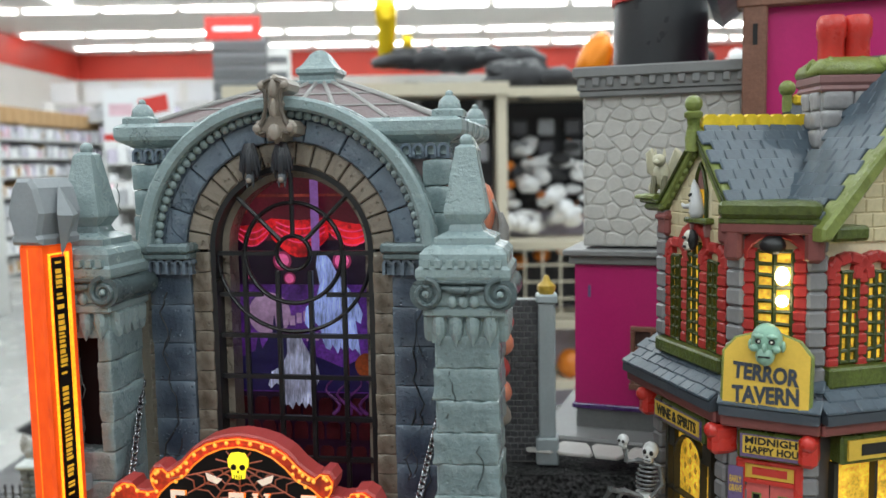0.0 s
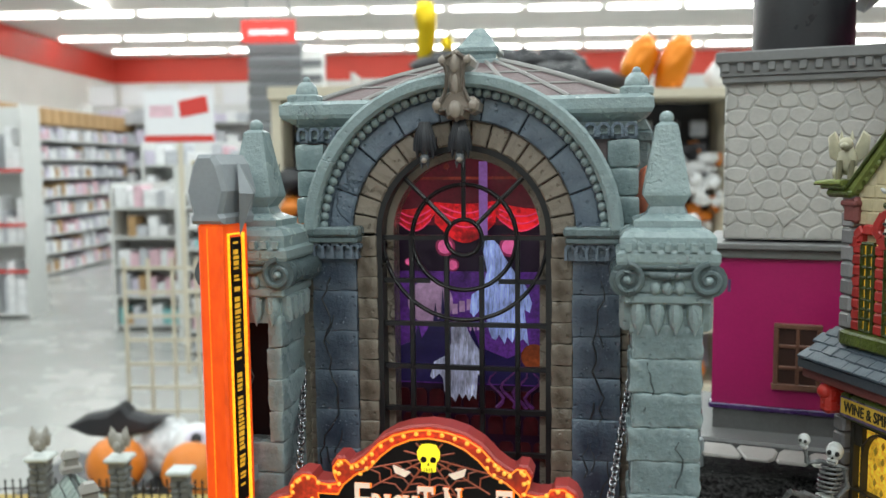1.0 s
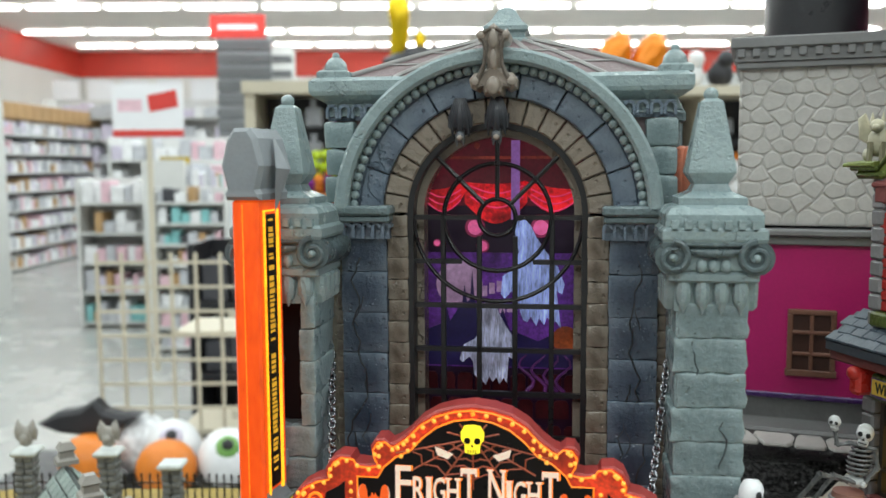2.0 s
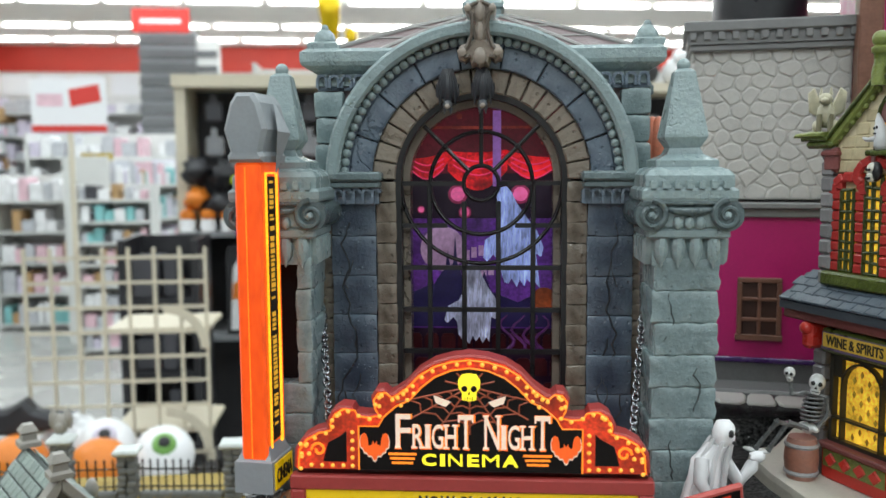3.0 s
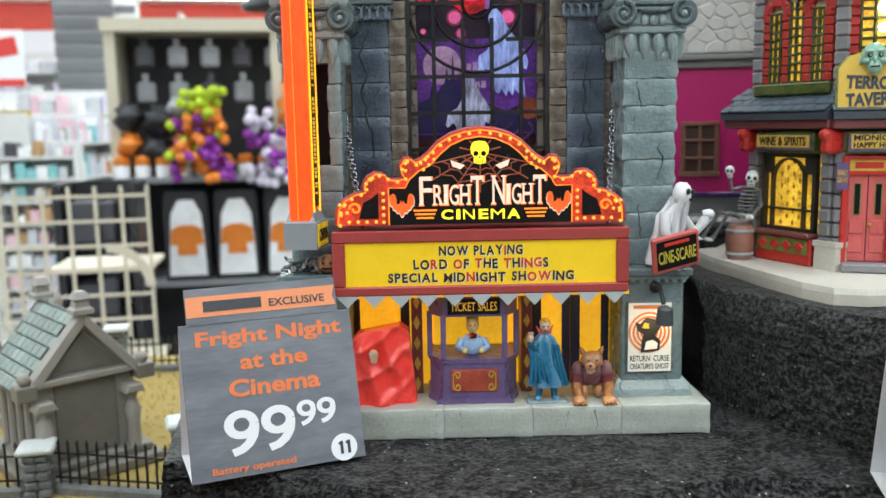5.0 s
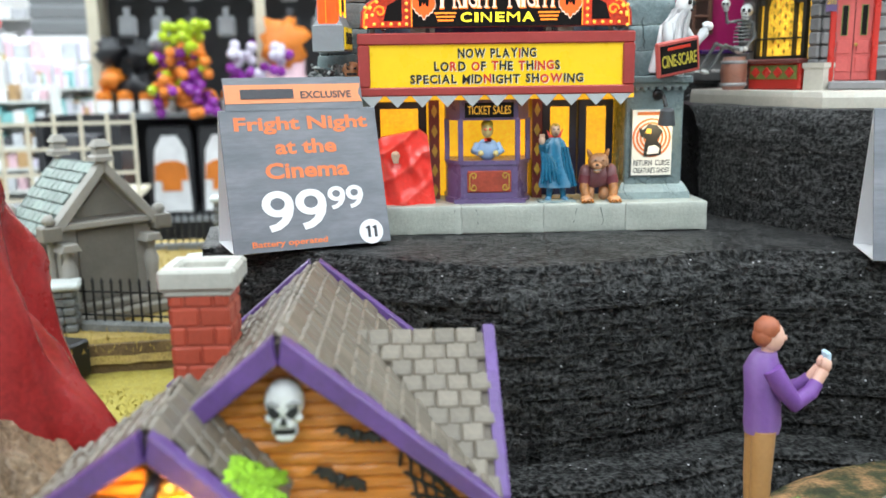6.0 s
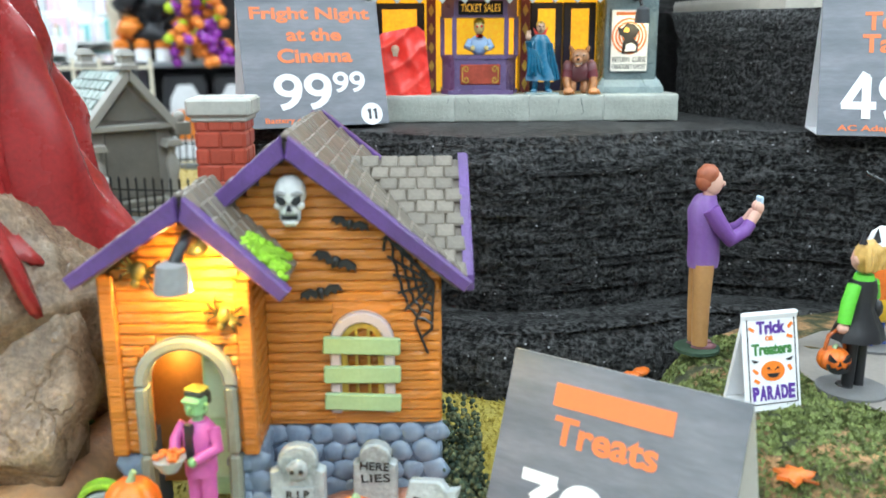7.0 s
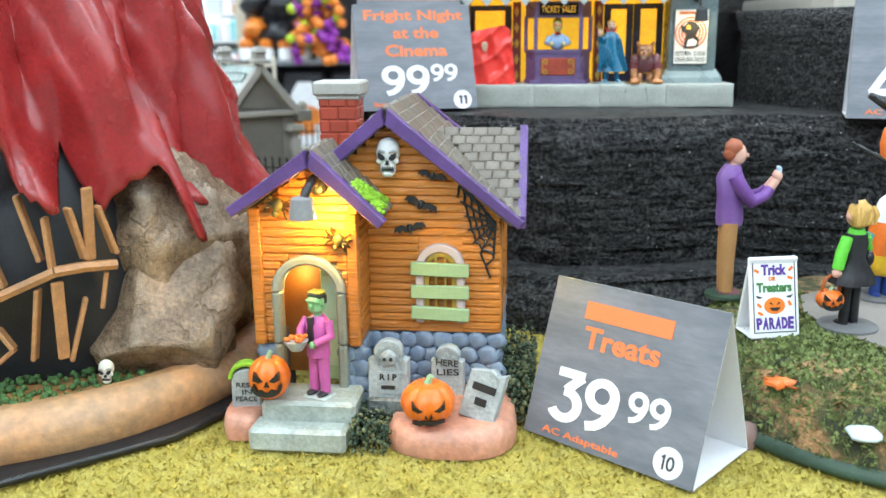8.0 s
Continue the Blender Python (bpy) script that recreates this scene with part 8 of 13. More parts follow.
def price_card(p, yaw, w, h, lean, lines, euros, cents, number, note, flap, label, lay):
    """A tent of card: the front leans back, the back leans forward. lines: text, centre x, centre z, width, height as shares of the card."""
    card = thing("price_card", p, yaw, label, "price card", "folded price cards on the display")
    t = 0.0007
    half_d = h * math.sin(radians(lean))
    zt = h * math.cos(radians(lean))
    front = part("front_panel", Geo().box(-w / 2, w / 2, 0, t, 0, h, 0.0002), card_grey, card, "slate grey printed card", m=local(0, 0, 0, -lean))
    part("back_panel", Geo().add([(-w / 2, half_d, zt), (w / 2, half_d, zt), (w / 2, 2 * half_d, 0), (-w / 2, 2 * half_d, 0), (-w / 2, half_d + t, zt - t), (w / 2, half_d + t, zt - t), (w / 2, 2 * half_d - t, 0), (-w / 2, 2 * half_d - t, 0)], [(0, 3, 2, 1), (4, 5, 6, 7), (0, 4, 7, 3), (1, 2, 6, 5), (3, 7, 6, 2), (0, 1, 5, 4)]), PAPER, card)
    part("front_lining", Geo().box(-w / 2 + 0.0002, w / 2 - 0.0002, t + 0.00005, t + 0.0006, 0, h - 0.001), PAPER, card, m=local(0, 0, 0, -lean))
    part("bottom_fold", Geo().box(-w / 2, w / 2, 0.001, 2 * half_d - 0.001, 0.0001, 0.0007), PAPER, card)
    for body, cx, cz, ww, hh in lines:
        part("card_title", words(body, hh * h, ww * w, 0.0003, 0.03) if body else bars(1, ww * w, hh * h, 0.25), card_orange, front, m=local(cx * w, 0, cz * h))
    for body, (cx, cz, ww, hh) in ((euros, lay[0]), (cents, lay[1])):
        part("price", numerals(body, hh * h, ww * w), card_white, front, m=local(cx * w, 0, cz * h))
    cx, cz = lay[2]
    part("number_disc", Geo().lathe([(h * 0.09, 0), (h * 0.09, 0.0003)], 32, (0, 0, 0), spin(cx * w, 0, cz * h, 90)), card_white, front)
    part("card_number", numerals(number, h * 0.085, h * 0.085, 0.15), card_dark, front, m=local(cx * w, -0.0003, cz * h))
    part("card_note", words(note, h * 0.055, w * 0.47, 0.0003, 0.02), card_orange, front, m=local(-w * 0.15, 0, h * 0.05))
    if flap:
        fl = part("top_flap", Geo().box(-w * 0.455, w * 0.425, 0, t, h - 0.001, h * 1.23, 0.0002), card_grey, front)
        part("flap_band", Geo().prism([(-w * 0.45, h * 1.045), (w * 0.42, h * 1.045), (w * 0.40, h * 1.11), (w * 0.42, h * 1.178), (-w * 0.45, h * 1.178)], -0.0003, 0), card_band, fl, "orange ribbon print")
        part("flap_mark", bars(1, w * 0.33, h * 0.075, 0.1), card_dark, fl, m=local(-w * 0.19, -0.0003, h * 1.11))
        part("flap_lettering", words("EXCLUSIVE", h * 0.052, w * 0.33, 0.0003, 0.015), card_dark, fl, m=local(w * 0.185, -0.0003, h * 1.10))
    return card


LAY = ((-0.172, 0.288, 0.405, 0.33), (0.195, 0.345, 0.232, 0.19), (0.352, 0.105))
price_card((-0.2101, 0.3624, 1.1495), 13.3, 0.0926, 0.0812, 16, [("Fright Night", 0.01, 0.885, 0.85, 0.125), ("at the", 0.017, 0.73, 0.39, 0.105), ("Cinema", 0.01, 0.562, 0.53, 0.115)], "99", "99", "11", "Battery operated", True, "slate grey folded price card with orange title, 99.99", ((-0.10, 0.277, 0.405, 0.29), (0.233, 0.345, 0.232, 0.168), (0.375, 0.082)))
price_card((-0.1349, 0.0611, MAT_Z + 0.0015), -46.6, 0.0936, 0.0803, 20, [("", -0.022, 0.83, 0.51, 0.145), ("Treats", -0.03, 0.667, 0.45, 0.135)], "39", "99", "10", "AC Adaptable", False, "slate grey folded price card with orange title, 39.99", LAY)
price_card((0.1128, 0.238, TER + 0.0012), -24, 0.0936, 0.0803, 16, [("Terror", -0.022, 0.83, 0.46, 0.135), ("Tavern", -0.03, 0.667, 0.46, 0.135)], "49", "99", "12", "AC Adaptable", False, "slate grey folded price card with white price, 49.99", LAY)


# ---- the tavern ----
slate = material("slate_blue_roof", (0.085, 0.115, 0.145), 0.36, vary=0.2, worn=0.4, dark=0.4, tint=(0.32, 0.36, 0.40), rnd=0.12)
beige = material("beige_block_paint", (0.66, 0.56, 0.35), 0.45, vary=0.12, worn=0.3, dark=0.3, tint=(0.8, 0.74, 0.6), rnd=0.06)
red_brick = material("bright_red_brick", (0.50, 0.035, 0.03), 0.4, vary=0.15, worn=0.25, dark=0.4, rnd=0.08)
moss_green = material("moss_green_trim", (0.110, 0.145, 0.024), 0.33, vary=0.5, bump=0.6, worn=0.3, dark=0.8, tint=(0.36, 0.40, 0.13))
quoin_grey = material("violet_grey_block", (0.26, 0.25, 0.255), 0.45, vary=0.12, worn=0.35, dark=0.4, rnd=0.1)
tav_maroon = material("tavern_maroon", (0.19, 0.055, 0.05), 0.45, vary=0.15, worn=0.2)
lit_yellow = glow("tavern_lit_pane", (1.0, 0.58, 0.05), 0.3, 90, 0.7)
tav_sign = material("tavern_sign_yellow", (0.70, 0.45, 0.06), 0.45, vary=0.08)
sidewalk = material("cream_sidewalk", (0.56, 0.52, 0.44), 0.5, vary=0.1, worn=0.25)
black_frame = material("shop_frame_dark", (0.03, 0.026, 0.018), 0.45, vary=0.2)
red_gloss = material("red_gloss_paint", (0.55, 0.035, 0.025), 0.3, vary=0.08)
yellow_crest = material("yellow_crest_paint", (0.75, 0.52, 0.02), 0.45, vary=0.12)

BASE = 1.222
tavern = thing("tavern_building", (0.137, 0.446, BASE), 0, "toy corner tavern with slate roofs and red brick arched windows", "toy building")
T0 = Vector((0.13, 0.45, BASE))


def face(ax, ay, dx, dy):
    d = Vector((dx, dy, 0)).normalized()
    y = Vector((-d.y, d.x, 0))
    return Matrix(((d.x, y.x, 0, ax - T0.x), (d.y, y.y, 0, ay - T0.y), (0, 0, 1, 0), (0, 0, 0, 1)))


FL = face(0.118, 0.491, 0.018, -0.069)
LL = 0.0713
FC = face(0.136, 0.422, 0.866, -0.5)
LC = 0.036
FR = face(0.1672, 0.404, 0.966, 0.259)
LR = 0.13


def put(F, m):
    """A pose on a face, in metres."""
    a = F.copy()
    a.translation = a.translation * S
    return a @ m


def fpart(F, name, g, mt, parent=None, label="", smooth=False, m=None):
    return part(name, g, mt, parent or tavern, label, smooth, put(F, m if m is not None else Matrix.Identity(4)))


# sidewalk slab, outline offset from the faces
base_pts = [(0.112, 0.532), (0.0975, 0.53), (0.089, 0.52), (0.0865, 0.485), (0.0885, 0.431), (0.0915, 0.385), (0.0985, 0.364), (0.114, 0.355), (0.162, 0.350), (0.30, 0.385), (0.30, 0.60), (0.17, 0.60)]
bp = [(x - T0.x, y - T0.y) for x, y in base_pts]
g = Geo()
n = len(bp)
rings = [(1.0, 0.0), (1.0, 0.0065), (0.985, 0.010)]
v = [(x * q, y * q, z) for q, z in rings for x, y in bp]
f = [(k * n + i, k * n + (i + 1) % n, (k + 1) * n + (i + 1) % n, (k + 1) * n + i) for k in range(2) for i in range(n)]
f = [tuple(reversed(q)) for q in f] if sum(bp[i][0] * bp[(i + 1) % n][1] - bp[(i + 1) % n][0] * bp[i][1] for i in range(n)) < 0 else f
f += [tuple(range(n)), tuple(2 * n + i for i in range(n))]
part("sidewalk", g.add(v, f), sidewalk, tavern, "cream stone sidewalk")
G0 = 0.010

# wall cores (ground floor and upper floor)
core = [(0.118, 0.491), (0.136, 0.422), (0.1672, 0.404), (0.297, 0.4375), (0.297, 0.58), (0.205, 0.58)]
def core_geo(z0, z1, inset):
    g = Geo()
    c = Vector((0.2, 0.49))
    pts = [(c + (Vector(p) - c) * (1 - inset)) for p in core]
    m = len(pts)
    g.add([(p.x - T0.x, p.y - T0.y, z) for z in (z0, z1) for p in pts], [(i, (i + 1) % m, m + (i + 1) % m, m + i) for i in range(m)] + [tuple(range(m - 1, -1, -1)), tuple(range(m, 2 * m))])
    return g
part("ground_wall", core_geo(G0, 0.106, 0.035), material("tavern_inner", (0.12, 0.11, 0.11), 0.5), tavern)
part("upper_wall", core_geo(0.106, 0.2, 0.02), beige, tavern)

qb = Geo().box(-0.0045, 0.0045, -0.0035, 0.006, 0.0002, 0.0088, 0.0012).mesh("quoin", 30)
qb.materials.append(quoin_grey)
bb = Geo().box(-0.0048, 0.0048, -0.0008, 0.004, 0.0001, 0.0068, 0.0006).mesh("beige_block", 30)
bb.materials.append(beige)
rb = Geo().box(-0.0034, 0.0034, -0.0022, 0.004, 0.0001, 0.0056, 0.0009).mesh("red_brick", 30)
rb.materials.append(red_brick)
rng = random.Random(21)


def lattice_window(F, x, z0, z1, w):
    """A lit lattice pane with green bars and a red brick surround."""
    win = fpart(F, "lattice_window", Geo().box(x - w / 2, x + w / 2, -0.0004, 0.002, z0, z1), lit_yellow, label="lit lattice window with green bars")
    for k in range(3):
        xx = x - w / 2 + w * k / 2
        part("lattice_bar", Geo().tube([(xx, -0.001, z0), (xx + rng.uniform(-0.0005, 0.0005), -0.001, z1)], 0.0013, 6), moss_green, win)
    nz = int((z1 - z0) / 0.0055)
    for k in range(nz + 1):
        z = z0 + (z1 - z0) * k / nz
        part("lattice_bar", Geo().tube([(x - w / 2, -0.001, z + rng.uniform(-0.0008, 0.0008)), (x + w / 2, -0.001, z + rng.uniform(-0.0008, 0.0008))], 0.0011, 6), moss_green, win)
    return win


def brick_jamb(F, x, z0, z1):
    k = 0
    while z0 + k * 0.0058 < z1:
        fpart(F, "red_brick", rb, None, m=local(x + rng.uniform(-0.0003, 0.0003), 0, z0 + k * 0.0058, ry=rng.uniform(-2, 2)))
        k += 1


def brick_arch(F, x, z, r, n=7):
    for k in range(n):
        a = radians(8 + 164 * k / (n - 1))
        fpart(F, "red_brick", rb, None, m=local(x + r * math.cos(a), -0.0004, z + r * math.sin(a) - 0.0028 * math.sin(a), ry=math.degrees(math.pi / 2 - a)))


U0 = 0.128
# left face: three windows
for x, h, w in ((0.0175, 0.048, 0.0085), (0.0355, 0.056, 0.011), (0.0535, 0.048, 0.0085)):
    lattice_window(FL, x, U0 + 0.003, U0 + h, w)
    brick_arch(FL, x, U0 + h, w / 2 + 0.0035, 5 if w < 0.01 else 7)
for x in (0.0095, 0.0265, 0.0445, 0.0615):
    brick_jamb(FL, x, U0 + 0.002, U0 + 0.05)
fpart(FL, "window_ledge", Geo().box(0.004, 0.068, -0.007, 0.002, U0 - 0.006, U0 + 0.002, 0.0012), moss_green)
arch_skull = part("arch_skull", Geo().ball((0.0385, -0.006, U0 + 0.0605), (0.0032, 0.003, 0.0036), 10).box(0.0366, 0.0404, -0.009, -0.004, U0 + 0.0535, U0 + 0.0585, 0.001), bone, tavern, "small black and white skull", smooth=50, m=put(FL, Matrix.Identity(4)))
part("skull_hood", Geo().ball((0.0402, -0.0052, U0 + 0.0590), (0.0034, 0.0030, 0.0056), 10).ball((0.0374, -0.0090, U0 + 0.0602), 0.0008, 6).ball((0.0394, -0.0092, U0 + 0.0602), 0.0008, 6).box(0.0370, 0.0398, -0.0094, -0.0086, U0 + 0.0548, U0 + 0.0562), iron, arch_skull, smooth="all")
for k in range(10):
    fpart(FL, "quoin", qb, None, m=local(0.003, 0, 0.112 + k * 0.009, ry=rng.uniform(-2, 2)))
    fpart(FL, "quoin", qb, None, m=local(LL, 0.001, 0.112 + k * 0.009, rz=22, ry=rng.uniform(-2, 2)))
    fpart(FR, "quoin", qb, None, m=local(0.001, 0.001, 0.112 + k * 0.009, rz=-22, ry=rng.uniform(-2, 2)))
# gable of the left face in beige blocks
AZ, AX = 0.2415, 0.0405
GR = 0.029
fpart(FL, "gable_wall", Geo().prism([(0.002, 0.19), (0.0665, 0.19), (0.0655, 0.2055), (AX, AZ - 0.004), (0.002, 0.2035)], 0.0, 0.01), beige)
for r in range(7):
    z = 0.186 + r * 0.007
    xl, xr = max(0.006, AX - (AZ - z - 0.011) * 1.0), min(0.066, AX + (AZ - z - 0.011) * 0.76)
    n_b = max(1, int((xr - xl) / 0.0098))
    for c in range(n_b):
        x = (xl + xr) / 2 + (c - (n_b - 1) / 2) * 0.0098 + (0.0024 if r % 2 else -0.0016)
        if abs(x - AX) < 0.0068 and 0.190 < z < 0.225:
            continue
        fpart(FL, "beige_block", bb, None, m=local(x, 0, z))
fpart(FL, "gothic_niche", Geo().prism([(AX - 0.0050, 0.198), (AX + 0.0050, 0.198), (AX + 0.0046, 0.213), (AX - 0.0046, 0.213)], -0.0006, 0.002), lit_yellow)
fpart(FL, "niche_head", Geo().prism([(AX - 0.0046, 0.213), (AX + 0.0046, 0.213), (AX + 0.0026, 0.2205), (AX, 0.2245), (AX - 0.0026, 0.2205)], -0.0006, 0.002), tav_maroon)
fpart(FL, "niche_frame", Geo().tube([(AX - 0.0054, -0.001, 0.198), (AX - 0.0053, -0.001, 0.212), (AX - 0.0031, -0.001, 0.2212), (AX, -0.001, 0.2262), (AX + 0.0031, -0.001, 0.2212), (AX + 0.0053, -0.001, 0.212), (AX + 0.0054, -0.001, 0.198)], 0.0011, 6), moss_green, smooth=50)
fpart(FL, "niche_sill", Geo().box(AX - 0.0085, AX + 0.0125, -0.006, 0.001, 0.1955, 0.1985, 0.0008), moss_green)
for dx in (-0.0045, 0.0085):
    fpart(FL, "sill_bracket", Geo().prism([(AX + dx - 0.0012, 0.1956), (AX + dx + 0.0012, 0.1956), (AX + dx + 0.0006, 0.1888), (AX + dx - 0.0006, 0.1888)], -0.0040, 0.0, 0.0004), tav_maroon)
gp = Geo().tube([(AX + 0.0008, -0.0035, 0.1985), (AX + 0.0010, -0.0035, 0.2010), (AX + 0.0004, -0.0035, 0.2055), (AX - 0.0006, -0.0035, 0.2105), (AX - 0.0016, -0.0035, 0.2150), (AX - 0.0022, -0.0035, 0.2182)], [0.0030, 0.0042, 0.0036, 0.0030, 0.0018, 0.0004], 12)
gp.tube([(AX - 0.0012, -0.0055, 0.2045), (AX - 0.0060, -0.0065, 0.2040), (AX - 0.0085, -0.0068, 0.2052)], [0.0017, 0.0013, 0.0007], 6)
niche_ghost = fpart(FL, "niche_ghost", gp, white_ghost, label="small white ghost", smooth="all")
part("ghost_face", Geo().ball((AX - 0.0014, -0.0066, 0.2100), (0.0006, 0.0006, 0.0009), 6).ball((AX + 0.0004, -0.0068, 0.2105), (0.0006, 0.0006, 0.0009), 6).ball((AX - 0.0008, -0.0070, 0.2072), (0.0010, 0.0006, 0.0006), 6), iron, niche_ghost)
# bargeboards and finial
for sx, w, z0 in ((-1, 0.0385, 0.2040), (1, GR, 0.2065)):
    fpart(FL, "bargeboard", Geo().prism([(AX, AZ + 0.003), (AX + sx * w, z0 + 0.0035), (AX + sx * w, z0 - 0.002), (AX + sx * (w - 0.006), z0 - 0.002), (AX, AZ - 0.006)], -0.0045, 0.003, 0.0012), moss_green, label="green bargeboard")
    fpart(FL, "barge_rib", Geo().tube([(AX, -0.0048, AZ - 0.0005), (AX + sx * (w - 0.002), -0.0048, z0 + 0.0012)], 0.0011, 6), moss_green, smooth=60)
    for k in range(7):
        q = (k + 0.8) / 8
        fpart(FL, "barge_drop", Geo().ball((AX + sx * (w - 0.004) * q, -0.0022, AZ - 0.0075 + (z0 - 0.0015 - AZ + 0.006) * q), (0.0018, 0.0014, 0.0020), 8), moss_green, smooth="all")
fpart(FL, "eave_bracket", Geo().box(0.0, 0.0105, -0.004, 0.006, 0.1865, 0.2005, 0.0018).box(-0.0008, 0.0113, -0.005, 0.006, 0.1955, 0.1985, 0.0008), tav_maroon)
fpart(FL, "eave_bracket", Geo().box(0.0600, 0.0690, -0.004, 0.006, 0.1865, 0.2015, 0.0018), tav_maroon)
fpart(FL, "eave_block", Geo().box(-0.0120, 0.0080, -0.006, 0.012, 0.2000, 0.2045, 0.0016).prism([(-0.0200, 0.2062), (0.0030, 0.2062), (0.0040, 0.2092), (-0.0060, 0.2098), (-0.0190, 0.2086)], -0.008, 0.010, 0.0012).box(-0.0150, 0.0050, -0.007, 0.011, 0.2042, 0.2066, 0.0008), moss_green)
fpart(FL, "roof_finial", Geo().lathe([(0.0040, -0.009), (0.0042, -0.002), (0.0030, 0.004), (0.0034, 0.0075), (0.0046, 0.0085), (0.0046, 0.0108), (0.0032, 0.0118)], 12, (AX - 0.001, -0.005, AZ)).ball((AX - 0.001, -0.005, AZ + 0.0152), 0.0046, 12), moss_green, smooth=50)
# main roof behind the left gable
roof_g = Geo()
for sx, w in ((-1, 0.041), (1, GR + 0.002)):
    roof_g.prism([(AX, AZ + 0.003), (AX + sx * w, 0.2055), (AX + sx * w, 0.201), (AX, AZ - 0.003)], -0.003, 0.13)
fpart(FL, "roof", roof_g, material("roof_core_slate", (0.05, 0.06, 0.075), 0.5), label="slate roof")
sl = Geo().box(-0.0048, 0.0048, 0, 0.0085, 0, 0.0016, 0.0006).mesh("slate", 30)
sl.materials.append(slate)
slope = math.degrees(math.atan2(AZ - 0.2025, GR + 0.002))
for r in range(8):
    fr_ = (r + 0.05) / 8
    x = AX + (GR + 0.003) * (1 - fr_)
    z = 0.206 + (AZ + 0.003 - 0.2055) * fr_
    for c in range(13):
        y = -0.001 + c * 0.0097 + (0.0048 if r % 2 else 0)
        m = local(x, y, z) @ pose(0, 0, 0, 0, slope, 0) @ pose(0, 0, 0, 0, 0, 90) @ pose(0, 0, 0, rng.uniform(1, 3), rng.uniform(-2, 2), rng.uniform(-4, 4))
        fpart(FL, "slate", sl, None, m=m)
fpart(FL, "eave_trim", Geo().box(AX + GR - 0.002, AX + GR + 0.005, -0.003, 0.06, 0.1985, 0.2065, 0.002), moss_green)
crest_tile = Geo().tube([(-0.0018, 0, 0), (0.0018, 0, 0)], 0.0056, 10).mesh("crest_tile", 50)
crest_tile.materials.append(yellow_crest)
for k in range(16):
    fpart(FL, "crest_tile", crest_tile, None, m=local(AX, 0.004 + k * 0.0078, AZ + 0.0045))
# a higher ridge further back with its own crest and ball
fpart(FL, "rear_roof", Geo().prism([(-0.055, 0.205), (0.015, 0.205), (-0.020, 0.262)], 0.094, 0.135), bpy.data.materials["roof_core_slate"])
fpart(FL, "rear_crest", Geo().box(-0.0225, -0.0175, 0.098, 0.130, 0.260, 0.2665, 0.0015), yellow_crest)
fpart(FL, "rear_finial", Geo().lathe([(0.003, -0.006), (0.003, 0.004)], 10, (-0.020, 0.094, 0.262)).ball((-0.020, 0.094, 0.2700), 0.0050, 12), moss_green, smooth=50)
# roof over the right face
AZ2, AX2 = 0.275, 0.0665
r2 = Geo()
for sx in (-1, 1):
    r2.prism([(AX2, AZ2), (AX2 + sx * 0.072, 0.196), (AX2 + sx * 0.072, 0.19), (AX2, AZ2 - 0.009)], -0.008, 0.034)
fpart(FR, "roof", r2, bpy.data.materials["roof_core_slate"], label="slate roof")
fpart(FR, "gable_wall", Geo().prism([(0.0, 0.19), (LR, 0.19), (LR, 0.235), (AX2, AZ2 - 0.006), (0.004, 0.2), (0.0, 0.2)], 0.0, 0.01), beige)
for r in range(16):
    z = 0.188 + r * 0.007
    half_w = min(0.064, (AZ2 - z - 0.01) * 0.85)
    n_b = int(half_w * 2 / 0.0098)
    for c in range(n_b):
        fpart(FR, "beige_block", bb, None, m=local(AX2 + (c - (n_b - 1) / 2) * 0.0098 + (0.003 if r % 2 else -0.001), 0, z))
fpart(FR, "bargeboard", Geo().prism([(AX2, AZ2 + 0.004), (AX2 - 0.074, 0.1965), (AX2 - 0.074, 0.1905), (AX2 - 0.069, 0.1905), (AX2, AZ2 - 0.0035)], -0.014, -0.004, 0.0015), moss_green, label="green bargeboard")
slope2 = math.degrees(math.atan2(AZ2 - 0.192, 0.072))
for r in range(14):
    fr_ = (r + 0.05) / 14
    x, z = AX2 - 0.073 * (1 - fr_), 0.1965 + (AZ2 - 0.196) * fr_
    for c in range(4):
        y = -0.003 + c * 0.0097 + (0.0048 if r % 2 else 0)
        m = local(x, y, z) @ pose(0, 0, 0, 0, -slope2, 0) @ pose(0, 0, 0, 0, 0, -90) @ pose(0, 0, 0, rng.uniform(2, 5), rng.uniform(-2, 2), rng.uniform(-4, 4))
        fpart(FR, "slate", sl, None, m=m)
# corner face: window, lamp, sign
lattice_window(FC, LC / 2, U0 + 0.004, U0 + 0.056, 0.016)
brick_arch(FC, LC / 2, U0 + 0.054, 0.0115, 9)
for sx in (-1, 1):
    brick_jamb(FC, LC / 2 + sx * 0.0115, U0 + 0.0, U0 + 0.054)
    fpart(FC, "eave_bracket", Geo().box(LC / 2 + sx * 0.018 - 0.004, LC / 2 + sx * 0.018 + 0.004, -0.010, 0.002, 0.18, 0.195, 0.0018), tav_maroon)
fpart(FC, "fascia", Geo().box(-0.006, LC + 0.006, -0.010, 0.004, 0.193, 0.199, 0.001), tav_maroon)
fpart(FC, "eave_trim", Geo().box(-0.0065, LC + 0.003, -0.0125, 0.02, 0.2005, 0.2085, 0.002).box(-0.0065, LC + 0.003, -0.0105, 0.018, 0.1975, 0.2008, 0.0008), moss_green)
